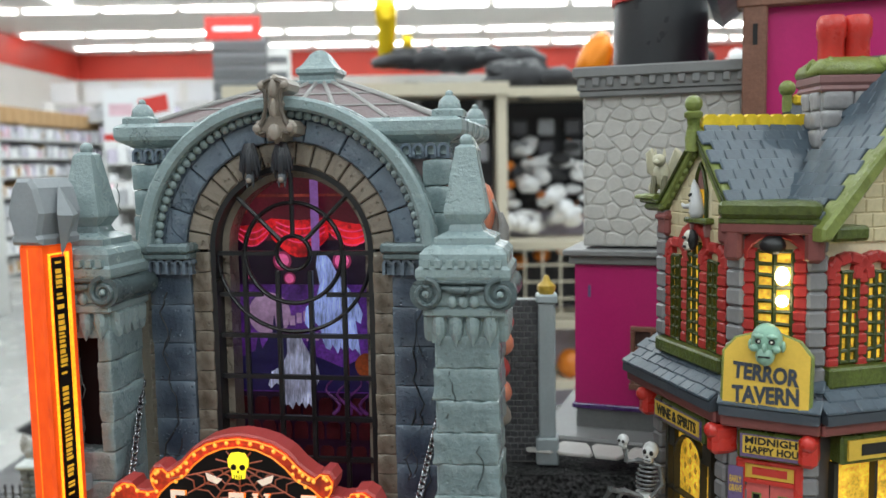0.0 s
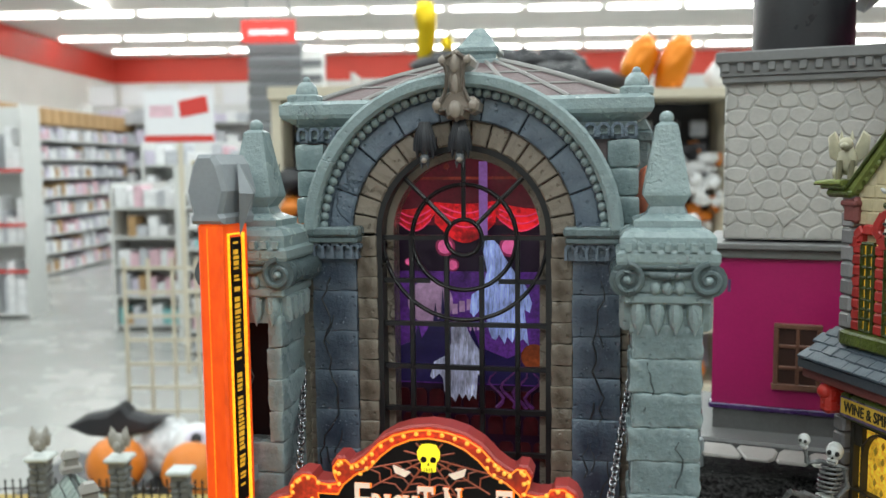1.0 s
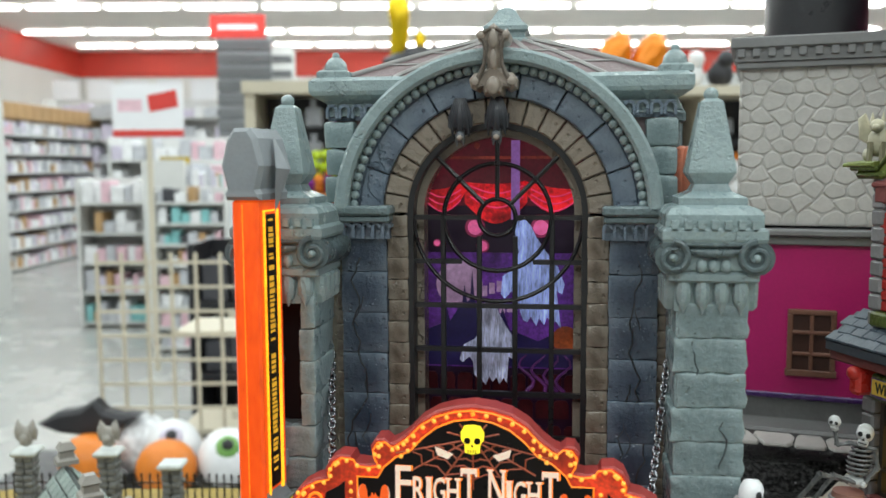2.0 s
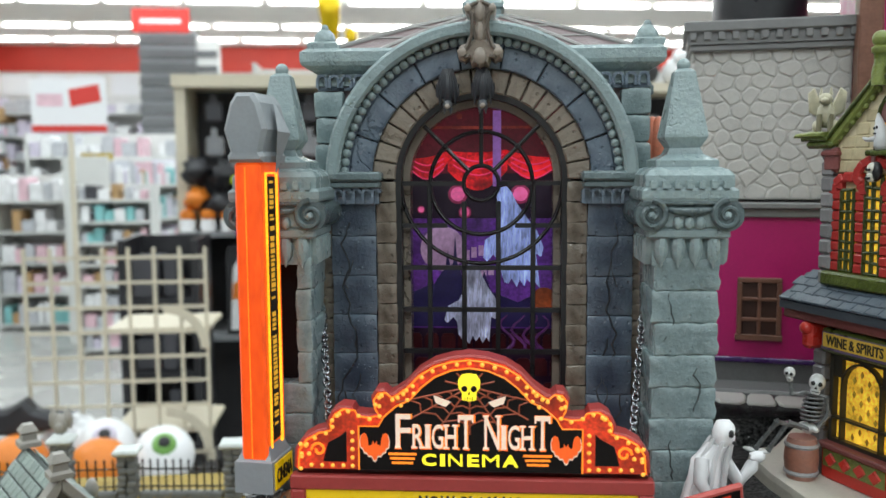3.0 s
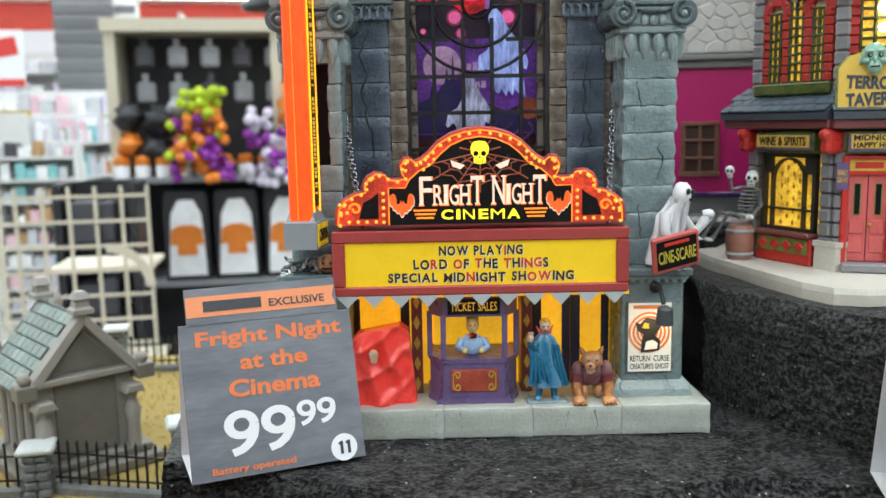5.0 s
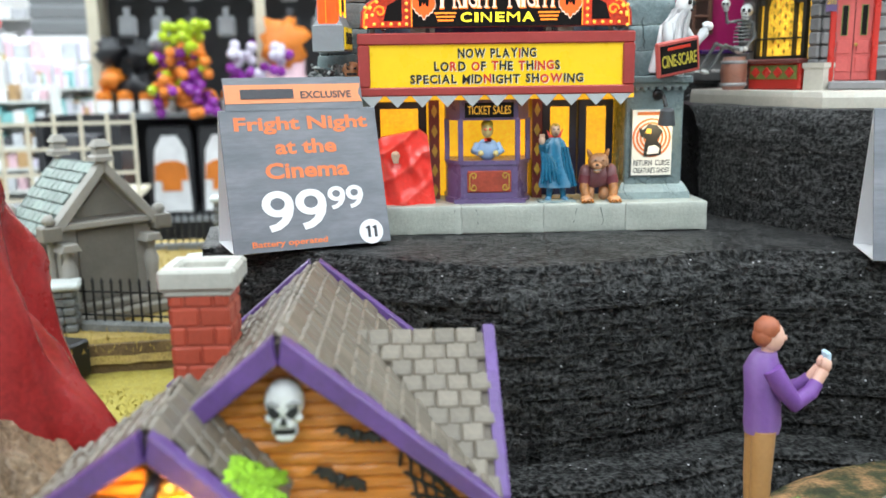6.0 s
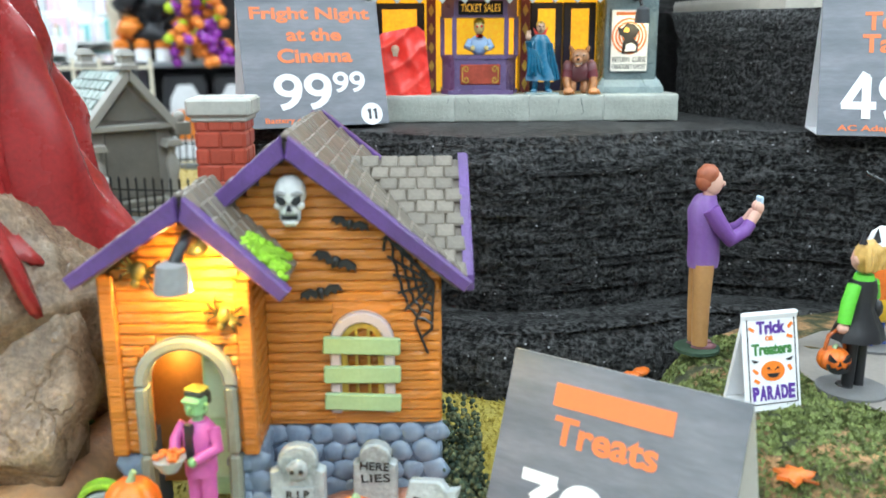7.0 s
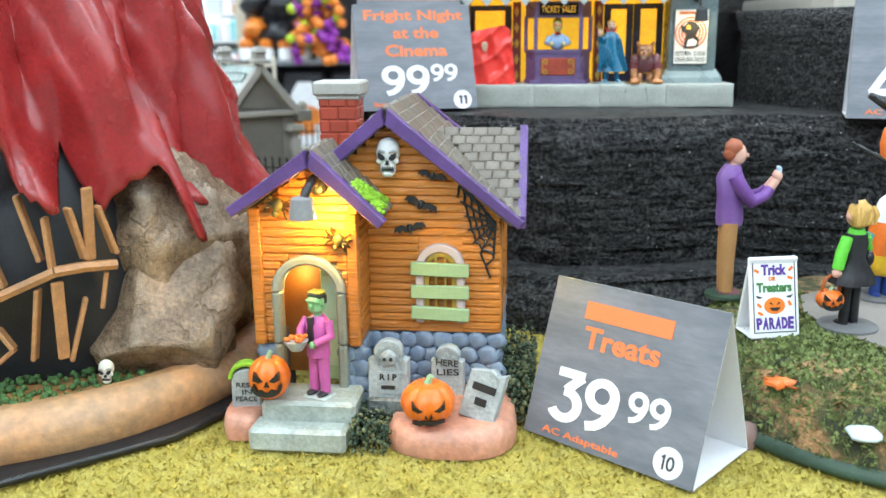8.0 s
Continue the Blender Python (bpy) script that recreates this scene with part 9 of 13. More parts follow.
fpart(FC, "lit_bulb", Geo().ball((LC / 2 + 0.004, -0.004, U0 + 0.045), (0.0034, 0.002, 0.0045), 8).ball((LC / 2 + 0.004, -0.004, U0 + 0.033), (0.003, 0.002, 0.003), 8), glow("tavern_bulb", (1.0, 0.85, 0.55), 9.0), label="bright warm bulb")
fpart(FC, "window_lamp", Geo().ball((LC / 2, -0.008, U0 + 0.060), (0.006, 0.005, 0.0045), 10, 0.2, 2), iron, label="black lamp over the window", smooth="all")
sp = [(-0.0235, 0), (0.0235, 0), (0.0235, 0.027), (0.017, 0.034), (0, 0.039), (-0.017, 0.034), (-0.0235, 0.027)]
tsign = fpart(FC, "tavern_sign", Geo().prism(sp, -0.002, 0.001, 0.0008), moss_green, label="yellow tavern sign with a green face", m=local(LC / 2 - 0.001, -0.0135, 0.110, -8) @ Matrix.Diagonal((0.88, 1, 1, 1)))
part("sign_board", Geo().prism([(x * 0.93, 0.0015 + z * 0.94) for x, z in sp], -0.0028, -0.0018), tav_sign, tsign)
tw = material("sign_letter_slate", (0.03, 0.04, 0.06), 0.5)
for body, z in (("TERROR", 0.0175), ("TAVERN", 0.0075)):
    letters("sign_letter", words(body, 0.0082, 0.034, 0.0005, 0.04), tw, tsign, m=local(0, -0.0028, z, ry=3 if z > 0.01 else -2))
gf = Geo().ball((0, -0.004, 0.0335), (0.0082, 0.0058, 0.0080), 16).ball((0, -0.0070, 0.0262), (0.0050, 0.0036, 0.0048), 10)
for sx in (-1, 1):
    gf.ball((sx * 0.0055, -0.0078, 0.0296), (0.0026, 0.0020, 0.0018), 8).ball((sx * 0.0034, -0.0088, 0.0352), (0.0032, 0.0018, 0.0013), 8).ball((sx * 0.0082, -0.0035, 0.0310), (0.0014, 0.0020, 0.0028), 8)
gf.ball((0, -0.0098, 0.0300), (0.0013, 0.0014, 0.0022), 8)
gh = part("green_face", gf, material("mint_green_face", (0.20, 0.42, 0.30), 0.38, vary=0.25, dark=0.6, worn=0.3), tsign, "mint green monster head", smooth="all")
part("face_hollows", Geo().ball((-0.0032, -0.0088, 0.0328), (0.0019, 0.0012, 0.0014), 8).ball((0.0032, -0.0088, 0.0328), (0.0019, 0.0012, 0.0014), 8).box(-0.0030, 0.0030, -0.0106, -0.0096, 0.0254, 0.0262), iron, gh)
part("face_eyes", Geo().ball((-0.0030, -0.0098, 0.0328), 0.0007, 6).ball((0.0034, -0.0098, 0.0328), 0.0007, 6), bone, gh)
# right face windows
for x in (0.018, 0.033, 0.06, 0.075, 0.1, 0.115):
    lattice_window(FR, x, U0 + 0.003, U0 + 0.046, 0.010)
    brick_arch(FR, x, U0 + 0.045, 0.008, 6)
for x in (0.0095, 0.0255, 0.041, 0.052, 0.0675, 0.083, 0.092, 0.1075, 0.123):
    brick_jamb(FR, x, U0 + 0.0, U0 + 0.047)
fpart(FR, "window_ledge", Geo().box(0.004, LR, -0.007, 0.002, U0 - 0.008, U0 + 0.002, 0.0012), moss_green)
fpart(FR, "eave_trim", Geo().box(0.0, 0.02, -0.012, 0.004, 0.19, 0.197, 0.0015), moss_green)

# slate skirt roof
for F, L, e0, e1 in ((FL, LL, 0.017, 0.004), (FC, LC, 0.004, 0.005), (FR, LR, 0.004, 0.0)):
    sk = Geo().prism([(0.004, 0.126), (-0.016, 0.1105), (-0.016, 0.106), (0.004, 0.108)], -L - e1, e0, 0, spin(0, 0, 0, 0, 0, 90))
    fpart(F, "skirt_roof", sk, bpy.data.materials["roof_core_slate"], label="slate skirt roof")
    for r in range(4):
        q = (r + 0.1) / 4
        y, z = -0.0168 + 0.020 * q, 0.1105 + 0.0155 * q
        nn = int((L + e0 + e1) / 0.0092)
        for c in range(nn + 1):
            x = -e0 + 0.004 + c * 0.0092 + (0.0046 if r % 2 else 0)
            if x > L + e1:
                continue
            fpart(F, "slate", sl, None, m=local(x, y, z, 37 - rng.uniform(2, 8), rng.uniform(-3, 3), rng.uniform(-5, 5)))
    fpart(F, "fascia_board", Geo().box(-e0, L + e1, -0.0135, 0.0, 0.1, 0.1065, 0.001), tav_maroon)

# ground floor of the left face: sign, shop window, panel
fpart(FL, "shop_sign", Geo().box(0.012, 0.062, -0.011, -0.002, 0.0845, 0.0985, 0.0012), moss_green)
fpart(FL, "sign_panel", Geo().box(0.0135, 0.0605, -0.0118, -0.0108, 0.0865, 0.0965), purple)
fpart(FL, "sign_panel", Geo().box(0.0145, 0.0595, -0.0122, -0.0115, 0.088, 0.096), tav_sign)
fpart(FL, "sign_letters", words("WINE & SPIRITS", 0.0058, 0.04, 0.0003, 0.02), letter_black, m=local(0.037, -0.0122, 0.092))
fpart(FL, "shop_glass", Geo().box(0.0125, 0.0585, 0.0, 0.0015, 0.0315, 0.083), lit_yellow, label="lit patterned shop window")
pat = Geo()
for r in range(6):
    for c in range(6):
        x, z = 0.027 + c * 0.0052, 0.037 + r * 0.0082 + (0.004 if c % 2 else 0)
        pat.prism([(x - 0.0012, z), (x, z - 0.002), (x + 0.0012, z), (x, z + 0.002)], -0.0006, 0)
fpart(FL, "window_pattern", pat, gold)
fr_g = Geo()
for b in ((0.0125, 0.0585, 0.0315, 0.034), (0.0125, 0.0585, 0.0455, 0.0468), (0.0125, 0.0585, 0.081, 0.0835), (0.0125, 0.015, 0.0315, 0.083), (0.056, 0.0585, 0.0315, 0.083), (0.0205, 0.0215, 0.034, 0.072), (0.0478, 0.0488, 0.034, 0.072)):
    fr_g.box(b[0], b[1], -0.004, 0.0, b[2], b[3])
fr_g.arc(0.0347, 0.0665, 0.013, 0.0142, 0, 180, -0.0035, 0.0, 14)
fr_g.prism([(0.0488, 0.07), (0.056, 0.07), (0.056, 0.081), (0.0488, 0.081)], -0.0032, -0.0005).prism([(0.015, 0.07), (0.0205, 0.07), (0.0205, 0.081), (0.015, 0.081)], -0.0032, -0.0005)
fpart(FL, "shop_frame", fr_g, black_frame, label="dark shop window frame")
fpart(FL, "lower_panel", Geo().box(0.011, 0.0595, -0.007, 0.0, G0, 0.0305, 0.001), red_gloss)
fpart(FL, "lower_panel", Geo().box(0.0135, 0.057, -0.0078, -0.006, 0.0175, 0.0272), moss_green)
fpart(FL, "panel_sill", Geo().box(0.010, 0.0605, -0.0105, 0.0, 0.0285, 0.0318, 0.001), tav_maroon)
for k in range(4):
    x = 0.0195 + k * 0.0105
    fpart(FL, "panel_diamond", Geo().prism([(x - 0.0042, 0.0223), (x, 0.0183), (x + 0.0042, 0.0223), (x, 0.0263)], -0.0092, -0.0076, 0.0006), red_gloss)
for k in range(9):
    for F, x, rz in ((FL, 0.004, 0), (FL, LL - 0.004, 0), (FC, 0.003, 0), (FC, LC - 0.001, 22)):
        fpart(F, "quoin", qb, None, m=local(x, -0.002, min(0.09, G0 + k * 0.0092 + (0.0 if F is FL and x < 0.01 else 0.012)), rz=rz, ry=rng.uniform(-2, 2)))
fpart(FL, "corner_plinth", Geo().square([(0.0085, 0), (0.0082, 0.014), (0.0092, 0.0155), (0.0092, 0.0185)], (LL, 0.001, G0)), sidewalk, m=pose(0, 0, 0, 0, 0, 0))
for F, x in ((FL, 0.003), (FL, LL + 0.002), (FC, LC)):
    fpart(F, "scroll_bracket", Geo().box(x - 0.0042, x + 0.0042, -0.0145, 0.0, 0.0845, 0.0995, 0.0022).ball((x, -0.0135, 0.0965), (0.0042, 0.004, 0.004), 8), red_gloss, smooth=40)
fpart(FC, "ale_sign", Geo().box(-0.0005, 0.0065, -0.0082, -0.0068, 0.062, 0.079), purple)
fpart(FC, "sign_letters", words("EARLY\nGRAVE", 0.008, 0.006, 0.0003, 0.02), tav_sign, m=local(0.003, -0.0082, 0.0705))
# the door on the corner
door = fpart(FC, "door_1", Geo().box(0.010, 0.0335, -0.004, 0.0, G0 + 0.006, 0.078, 0.0008), material("raspberry_door", (0.62, 0.12, 0.11), 0.35, vary=0.12), label="raspberry red double door", m=local(-0.0035, 0, 0))
dg = Geo()
for x0, x1 in ((0.0065, 0.0105), (0.033, 0.037)):
    dg.box(x0, x1, -0.0075, 0.0, G0 + 0.004, 0.083, 0.0008)
dg.box(0.0065, 0.037, -0.0075, 0.0, 0.081, 0.0835, 0.0006).box(0.0065, 0.037, -0.0065, 0.0, 0.0715, 0.0735)
part("door_frame", dg, red_gloss, door, "bright red door frame")
part("transom_panel", Geo().box(0.0105, 0.033, -0.0055, -0.004, 0.0737, 0.081), tav_sign, door)
part("transom_mark", bars(1, 0.016, 0.0042, 0.1), red_gloss, door, m=local(0.0218, -0.0055, 0.0773))
for x in (0.0158, 0.0278):
    part("door_slot", Geo().box(x - 0.0022, x + 0.0022, -0.0046, -0.004, 0.046, 0.066), moss_green, door)
    part("door_slot", Geo().box(x - 0.0015, x + 0.0015, -0.005, -0.0044, 0.0465, 0.0655), black_panel, door)
    for z0, z1 in ((0.022, 0.032), (0.034, 0.043)):
        part("door_panel", Geo().box(x - 0.0042, x + 0.0042, -0.0048, -0.004, z0, z1, 0.0006), bpy.data.materials["raspberry_door"], door)
part("door_knob", Geo().ball((0.0235, -0.0055, 0.04), 0.0012, 6), gold, door)
part("door_gap", Geo().box(0.0216, 0.022, -0.0043, -0.0038, G0 + 0.006, 0.0715), black_panel, door)
fpart(FC, "door_step", Geo().box(0.004, 0.040, -0.014, 0.0, G0, G0 + 0.006, 0.0012), quoin_grey)
fpart(FC, "shop_sign", Geo().box(0.004, 0.039, -0.011, -0.002, 0.0845, 0.0985, 0.0012), moss_green)
fpart(FC, "sign_panel", Geo().box(0.0055, 0.0375, -0.0118, -0.0108, 0.086, 0.097), purple)
fpart(FC, "sign_panel", Geo().box(0.0068, 0.0362, -0.0124, -0.0116, 0.0878, 0.0965), tav_sign)
for body, z in (("MIDNIGHT", 0.0945), ("HAPPY HOUR", 0.090)):
    fpart(FC, "sign_letters", words(body, 0.0036, 0.027, 0.0003, 0.03), letter_black, m=local(0.0215, -0.0124, z))
fpart(FR, "shop_sign", Geo().box(0.008, 0.06, -0.011, -0.002, 0.0845, 0.0985, 0.0012), moss_green)
fpart(FR, "sign_panel", Geo().box(0.011, 0.057, -0.0122, -0.0108, 0.087, 0.0965), tav_sign)
fpart(FR, "sign_letters", bars(1, 0.03, 0.006, 0.1), letter_black, m=local(0.033, -0.0122, 0.0918))
fpart(FR, "shop_glass", Geo().box(0.012, 0.056, 0.0, 0.0015, 0.0315, 0.083), lit_yellow)
fpart(FR, "shop_frame", Geo().box(0.010, 0.058, -0.004, 0.0, 0.0315, 0.034).box(0.010, 0.0125, -0.004, 0, 0.034, 0.083).box(0.0555, 0.058, -0.004, 0, 0.034, 0.083).box(0.0335, 0.035, -0.004, 0, 0.034, 0.083), black_frame)
fpart(FR, "lower_panel", Geo().box(0.010, 0.06, -0.007, 0.0, G0, 0.0305, 0.001), red_gloss)
# chimney
CX, CY = 0.0735, 0.0105
chimney = part("chimney", Geo().box(CX - 0.0160, CX + 0.0160, CY - 0.0120, CY + 0.0120, 0.2, 0.262), quoin_grey, tavern, "stone chimney with red pots and moss")
chim_st = stone_set("chimney_stone", 3, quoin_grey, 0.0160, 0.006, 0.0096, r=0.0020, amp=0.0006) + stone_set("chimney_stone", 3, quoin_grey, 0.0105, 0.006, 0.0096, r=0.0020, amp=0.0006)
for r in range(6):
    xs = ((-0.0080, 0), (0.0080, 1)) if r % 2 else ((-0.0108, 3), (0.0, 4), (0.0108, 5))
    for x, k in xs:
        part("chimney_stone", chim_st[k], None, chimney, m=local(CX + x, CY - 0.0140, 0.2035 + r * 0.0098))
    for y in (-0.0055, 0.0050):
        part("chimney_stone", chim_st[3 + r % 3], None, chimney, m=local(CX - 0.0180, CY + y, 0.2035 + r * 0.0098, rz=-90))
part("chimney_collar", Geo().square([(0.0172, 0.0), (0.0182, 0.0012), (0.0172, 0.003), (0.0186, 0.0045), (0.0186, 0.0075), (0.0176, 0.009)], (CX, CY, 0.2615), 0.8), tav_maroon, chimney)
part("chimney_moss", Geo().square([(0.0186, 0.0), (0.0192, 0.0025), (0.0176, 0.0060), (0.0140, 0.0085), (0.0100, 0.0095)], (CX, CY, 0.2698), 0.8).join(clumps(90, lambda r: (CX + r.uniform(-0.0170, 0.0170), CY + r.uniform(-0.0135, 0.0135), 0.2735 + r.uniform(-0.0015, 0.0030)), 0.0018, 0.0036, 17)), moss_green, chimney, "green moss cap", smooth="all")
for dx in (-0.0066, 0.0066):
    part("chimney_pot", Geo().lathe([(0.0066, 0), (0.0064, 0.010), (0.0074, 0.012), (0.0074, 0.020), (0.0058, 0.0225), (0.002, 0.0228)], 16, (CX + dx, CY, 0.2785)), red_gloss, chimney, smooth=40)


def f_gargoyle():
    g = Geo()
    g.ball((0, 0, 0.010), (0.0052, 0.005, 0.008), 10, 0.2, 2)
    g.ball((0, -0.004, 0.019), (0.0038, 0.0042, 0.0036), 10)
    g.ball((0, -0.0078, 0.018), (0.0022, 0.0022, 0.0018), 8)
    for sx in (-1, 1):
        g.lathe([(0.0014, 0), (0.0002, 0.005)], 6, (sx * 0.0026, -0.003, 0.021))
        g.prism([(sx * 0.003, 0.008), (sx * 0.0095, 0.012), (sx * 0.0105, 0.023), (sx * 0.007, 0.026), (sx * 0.003, 0.017)], 0.001, 0.004, 0.001)
        g.tube([(sx * 0.003, -0.003, 0.010), (sx * 0.003, -0.006, 0.0)], [0.0018, 0.0016], 6)
        g.ball((sx * 0.0045, -0.001, 0.0035), (0.0028, 0.004, 0.0038), 8)
    return [(g, bpy.data.materials["gargoyle_stone"])]


material("gargoyle_stone", (0.42, 0.38, 0.22), 0.45, vary=0.2, dark=0.8, worn=0.4)
painted("gargoyle_figurine", f_gargoyle(), parent=tavern, m=put(FL, local(-0.0035, 0.001, 0.2092, rz=40)), label="winged stone gargoyle on the eave")


def f_skeleton():
    def bones(g):
        g.ball((0, -0.001, 0.0342), (0.0037, 0.0041, 0.0042), 12)
        g.box(-0.0021, 0.0021, -0.0046, -0.001, 0.0288, 0.0318, 0.0008)
        g.tube([(0, 0.0015, 0.010), (0, 0.002, 0.020), (0, 0.0005, 0.030)], 0.0012, 6)
        for k in range(6):
            z = 0.0160 + k * 0.0021
            r = 0.0034 + 0.0012 * math.sin(0.5 + k * 0.45)
            g.tube([(r * math.cos(a * math.pi / 6), -0.0002 + r * 0.72 * math.sin(a * math.pi / 6), z + 0.0006 * math.cos(a * math.pi / 6)) for a in range(13)], 0.00062, 5)
        g.tube([(-0.0052, 0, 0.0278), (0, -0.0016, 0.0284), (0.0052, 0, 0.0278)], 0.0010, 6)
        g.ball((0, 0.001, 0.0112), (0.0046, 0.0032, 0.0026), 10, 0.3, 3)
        for pts in ([(-0.0052, 0, 0.0275), (-0.0098, -0.0022, 0.0262), (-0.0118, -0.0035, 0.0335)], [(0.0052, 0, 0.0275), (0.0074, 0.0004, 0.0196), (0.0034, -0.0034, 0.0122)]):
            for a, b in zip(pts, pts[1:]):
                a, b = Vector(a), Vector(b)
                g.tube([a, a.lerp(b, 0.15), a.lerp(b, 0.5), a.lerp(b, 0.85), b], [0.0014, 0.0010, 0.0008, 0.0010, 0.0014], 6)
            g.ball(pts[-1], 0.0016, 6)
        for sx in (-1, 1):
            pts = [(sx * 0.003, 0, 0.0108), (-0.0112 + sx * 0.0024, -0.0060 + sx * 0.0018, 0.0128), (-0.0182 + sx * 0.0028, -0.0044 + sx * 0.001, -0.0036)]
            for a, b in zip(pts, pts[1:]):
                a, b = Vector(a), Vector(b)
                g.tube([a, a.lerp(b, 0.12), a.lerp(b, 0.5), a.lerp(b, 0.88), b], [0.0017, 0.0012, 0.0010, 0.0012, 0.0016], 6)
            g.ball((-0.0206 + sx * 0.0028, -0.005 + sx * 0.001, -0.0044), (0.0034, 0.0017, 0.0012), 8)
        g.ball((-0.0124, -0.0042, 0.0366), (0.0027, 0.0029, 0.0028), 10)
        g.box(-0.0136, -0.0112, -0.0066, -0.0042, 0.0336, 0.0352, 0.0005)
    def holes(g):
        for sx in (-1, 1):
            g.ball((sx * 0.0015, -0.0046, 0.0342), (0.0011, 0.0008, 0.0012), 6)
            g.ball((-0.0124 + sx * 0.0010, -0.0068, 0.0366), (0.0008, 0.0006, 0.0008), 6)
        g.prism([(-0.0006, 0.0318), (0.0006, 0.0318), (0, 0.0330)], -0.0054, -0.004)
        g.box(-0.0017, 0.0017, -0.0049, -0.0042, 0.0302, 0.0305)
        g.ball((0, 0.0006, 0.0215), (0.0026, 0.0018, 0.0062), 8)
    return figure_parts([(material("skeleton_silver", (0.58, 0.60, 0.60), 0.28, vary=0.5, scale=260, dark=0.9, worn=0.6, tint=(0.85, 0.86, 0.84)), bones), (iron, holes)])


painted("skeleton_figurine", f_skeleton(), parent=tavern, m=Matrix.Translation(Vector((0.1035 - T0.x, 0.4785 - T0.y, 0.0255)) * S) @ pose(0, 0, 0, 0, 8, -32) @ Matrix.Scale(1.22, 4), label="silver skeleton figurine sitting on a barrel")
brl = Geo().lathe([(0.0078, 0), (0.0092, 0.006), (0.0097, 0.012), (0.0092, 0.018), (0.0078, 0.024)], 18, (0.1015 - T0.x, 0.4774 - T0.y, G0))
barrel = part("barrel", brl, material("barrel_wood", (0.30, 0.09, 0.04), 0.45, vary=0.25, worn=0.3), tavern, "small brown wooden barrel", smooth=40)
for z in (0.004, 0.02):
    part("barrel_hoop", Geo().lathe([(0.0094, -0.0012), (0.0099, 0), (0.0094, 0.0012)], 18, (0.1015 - T0.x, 0.4774 - T0.y, G0 + z)), quoin_grey, barrel)

# ---- the magenta house with the stone tower ----
tower_grey = material("tower_stone_grey", (0.46, 0.445, 0.42), 0.5, vary=0.08, bump=0.2, rnd=0.03)
tower_joint = material("tower_joint_grey", (0.44, 0.425, 0.40), 0.55, vary=0.08)
tower_dark = material("tower_cornice_grey", (0.2, 0.2, 0.2), 0.45, vary=0.08)
magenta = material("magenta_plastic", (0.50, 0.012, 0.15), 0.38, vary=0.06, bump=0.06)
beam = material("brown_beam_paint", (0.19, 0.085, 0.055), 0.45, vary=0.2, bump=0.3)
TB = 1.236
part("foam_plinth", foam_block(0.03, 0.6, lambda x: 0.555, lambda x: 0.75, TER - 0.003, TB, 90, 12, 0.02), foam, terrace, smooth="all")
tower = thing("tower_house", (0.109, 0.6565, TB), -20, "magenta toy house with grey stone tower and top hat", "toy building")
part("tower_core", Geo().box(0.0, 0.112, 0.002, 0.1, 0.150, 0.268), tower_joint, tower)


def flagstones(parent, x0, x1, z0, z1, y, cell, mt, seed, m=None):
    """Irregular flat stones set close together, each its own piece."""
    rr = random.Random(seed)
    nx, nz = int((x1 - x0) / cell), int((z1 - z0) / (cell * 0.82))
    cx, cz = (x1 - x0) / nx, (z1 - z0) / nz
    nodes = {}
    def nd(i, j):
        if (i, j) not in nodes:
            jx = 0 if i in (0, 2 * nx) else rr.uniform(-0.22, 0.22) * cx
            up = 1 if i % 2 == j % 2 else -1
            jz = 0 if j in (0, nz) else (up * 0.17 + rr.uniform(-0.14, 0.14)) * cz
            nodes[(i, j)] = (x0 + i * cx / 2 + jx, z0 + j * cz + jz)
        return nodes[(i, j)]
    for j in range(nz):
        off = 1 if j % 2 else 0
        starts = list(range(-off, 2 * nx, 2))
        for i in starts:
            a, b = max(i, 0), min(i + 2, 2 * nx)
            ids = [(k, j) for k in range(a, b + 1)] + [(k, j + 1) for k in range(b, a - 1, -1)]
            poly = [nd(*q) for q in ids]
            c = Vector((sum(p[0] for p in poly) / len(poly), sum(p[1] for p in poly) / len(poly)))
            shr = []
            for q in range(len(poly)):
                p0, p1 = Vector(poly[q]), Vector(poly[(q + 1) % len(poly)])
                for w in (0.2, 0.8):
                    e = c + (p0.lerp(p1, w) - c) * 0.96
                    shr.append((e.x, e.y))
            part("flagstone", Geo().prism(shr, y - rr.uniform(0.0007, 0.0011), y + 0.001, 0.001), mt, parent, smooth=30, m=m)


flagstones(tower, 0.0, 0.112, 0.150, 0.264, 0.002, 0.0125, tower_grey, 5)
flagstones(tower, 0.0, 0.1, 0.150, 0.264, 0.0, 0.0125, tower_grey, 6, local(0.0, 0.1, 0, rz=-90))
cg2 = Geo().box(-0.003, 0.115, -0.003, 0.103, 0.2615, 0.2665, 0.0008).box(-0.0075, 0.1195, -0.0075, 0.108, 0.2755, 0.2835, 0.001).box(-0.0045, 0.1165, -0.0045, 0.105, 0.2665, 0.2756)
for k in range(12):
    cg2.box(-0.003 + k * 0.0102, 0.002 + k * 0.0102, -0.0068, 0.0, 0.2695, 0.2755, 0.0005)
part("tower_cornice", cg2, tower_dark, tower, "dark grey tower cornice")
part("tower_ledge", Geo().box(-0.014, 0.125, -0.014, 0.11, 0.1435, 0.148, 0.0008).box(-0.010, 0.12, -0.010, 0.105, 0.137, 0.1436, 0.0008), tower_dark, tower, "black ledge under the tower")
part("house_wall", Geo().box(-0.006, 0.16, -0.006, 0.1, 0.028, 0.1375), magenta, tower, "magenta wall")
part("purple_line", Geo().box(-0.008, 0.162, -0.008, 0.102, 0.0255, 0.0295, 0.0008), purple, tower)
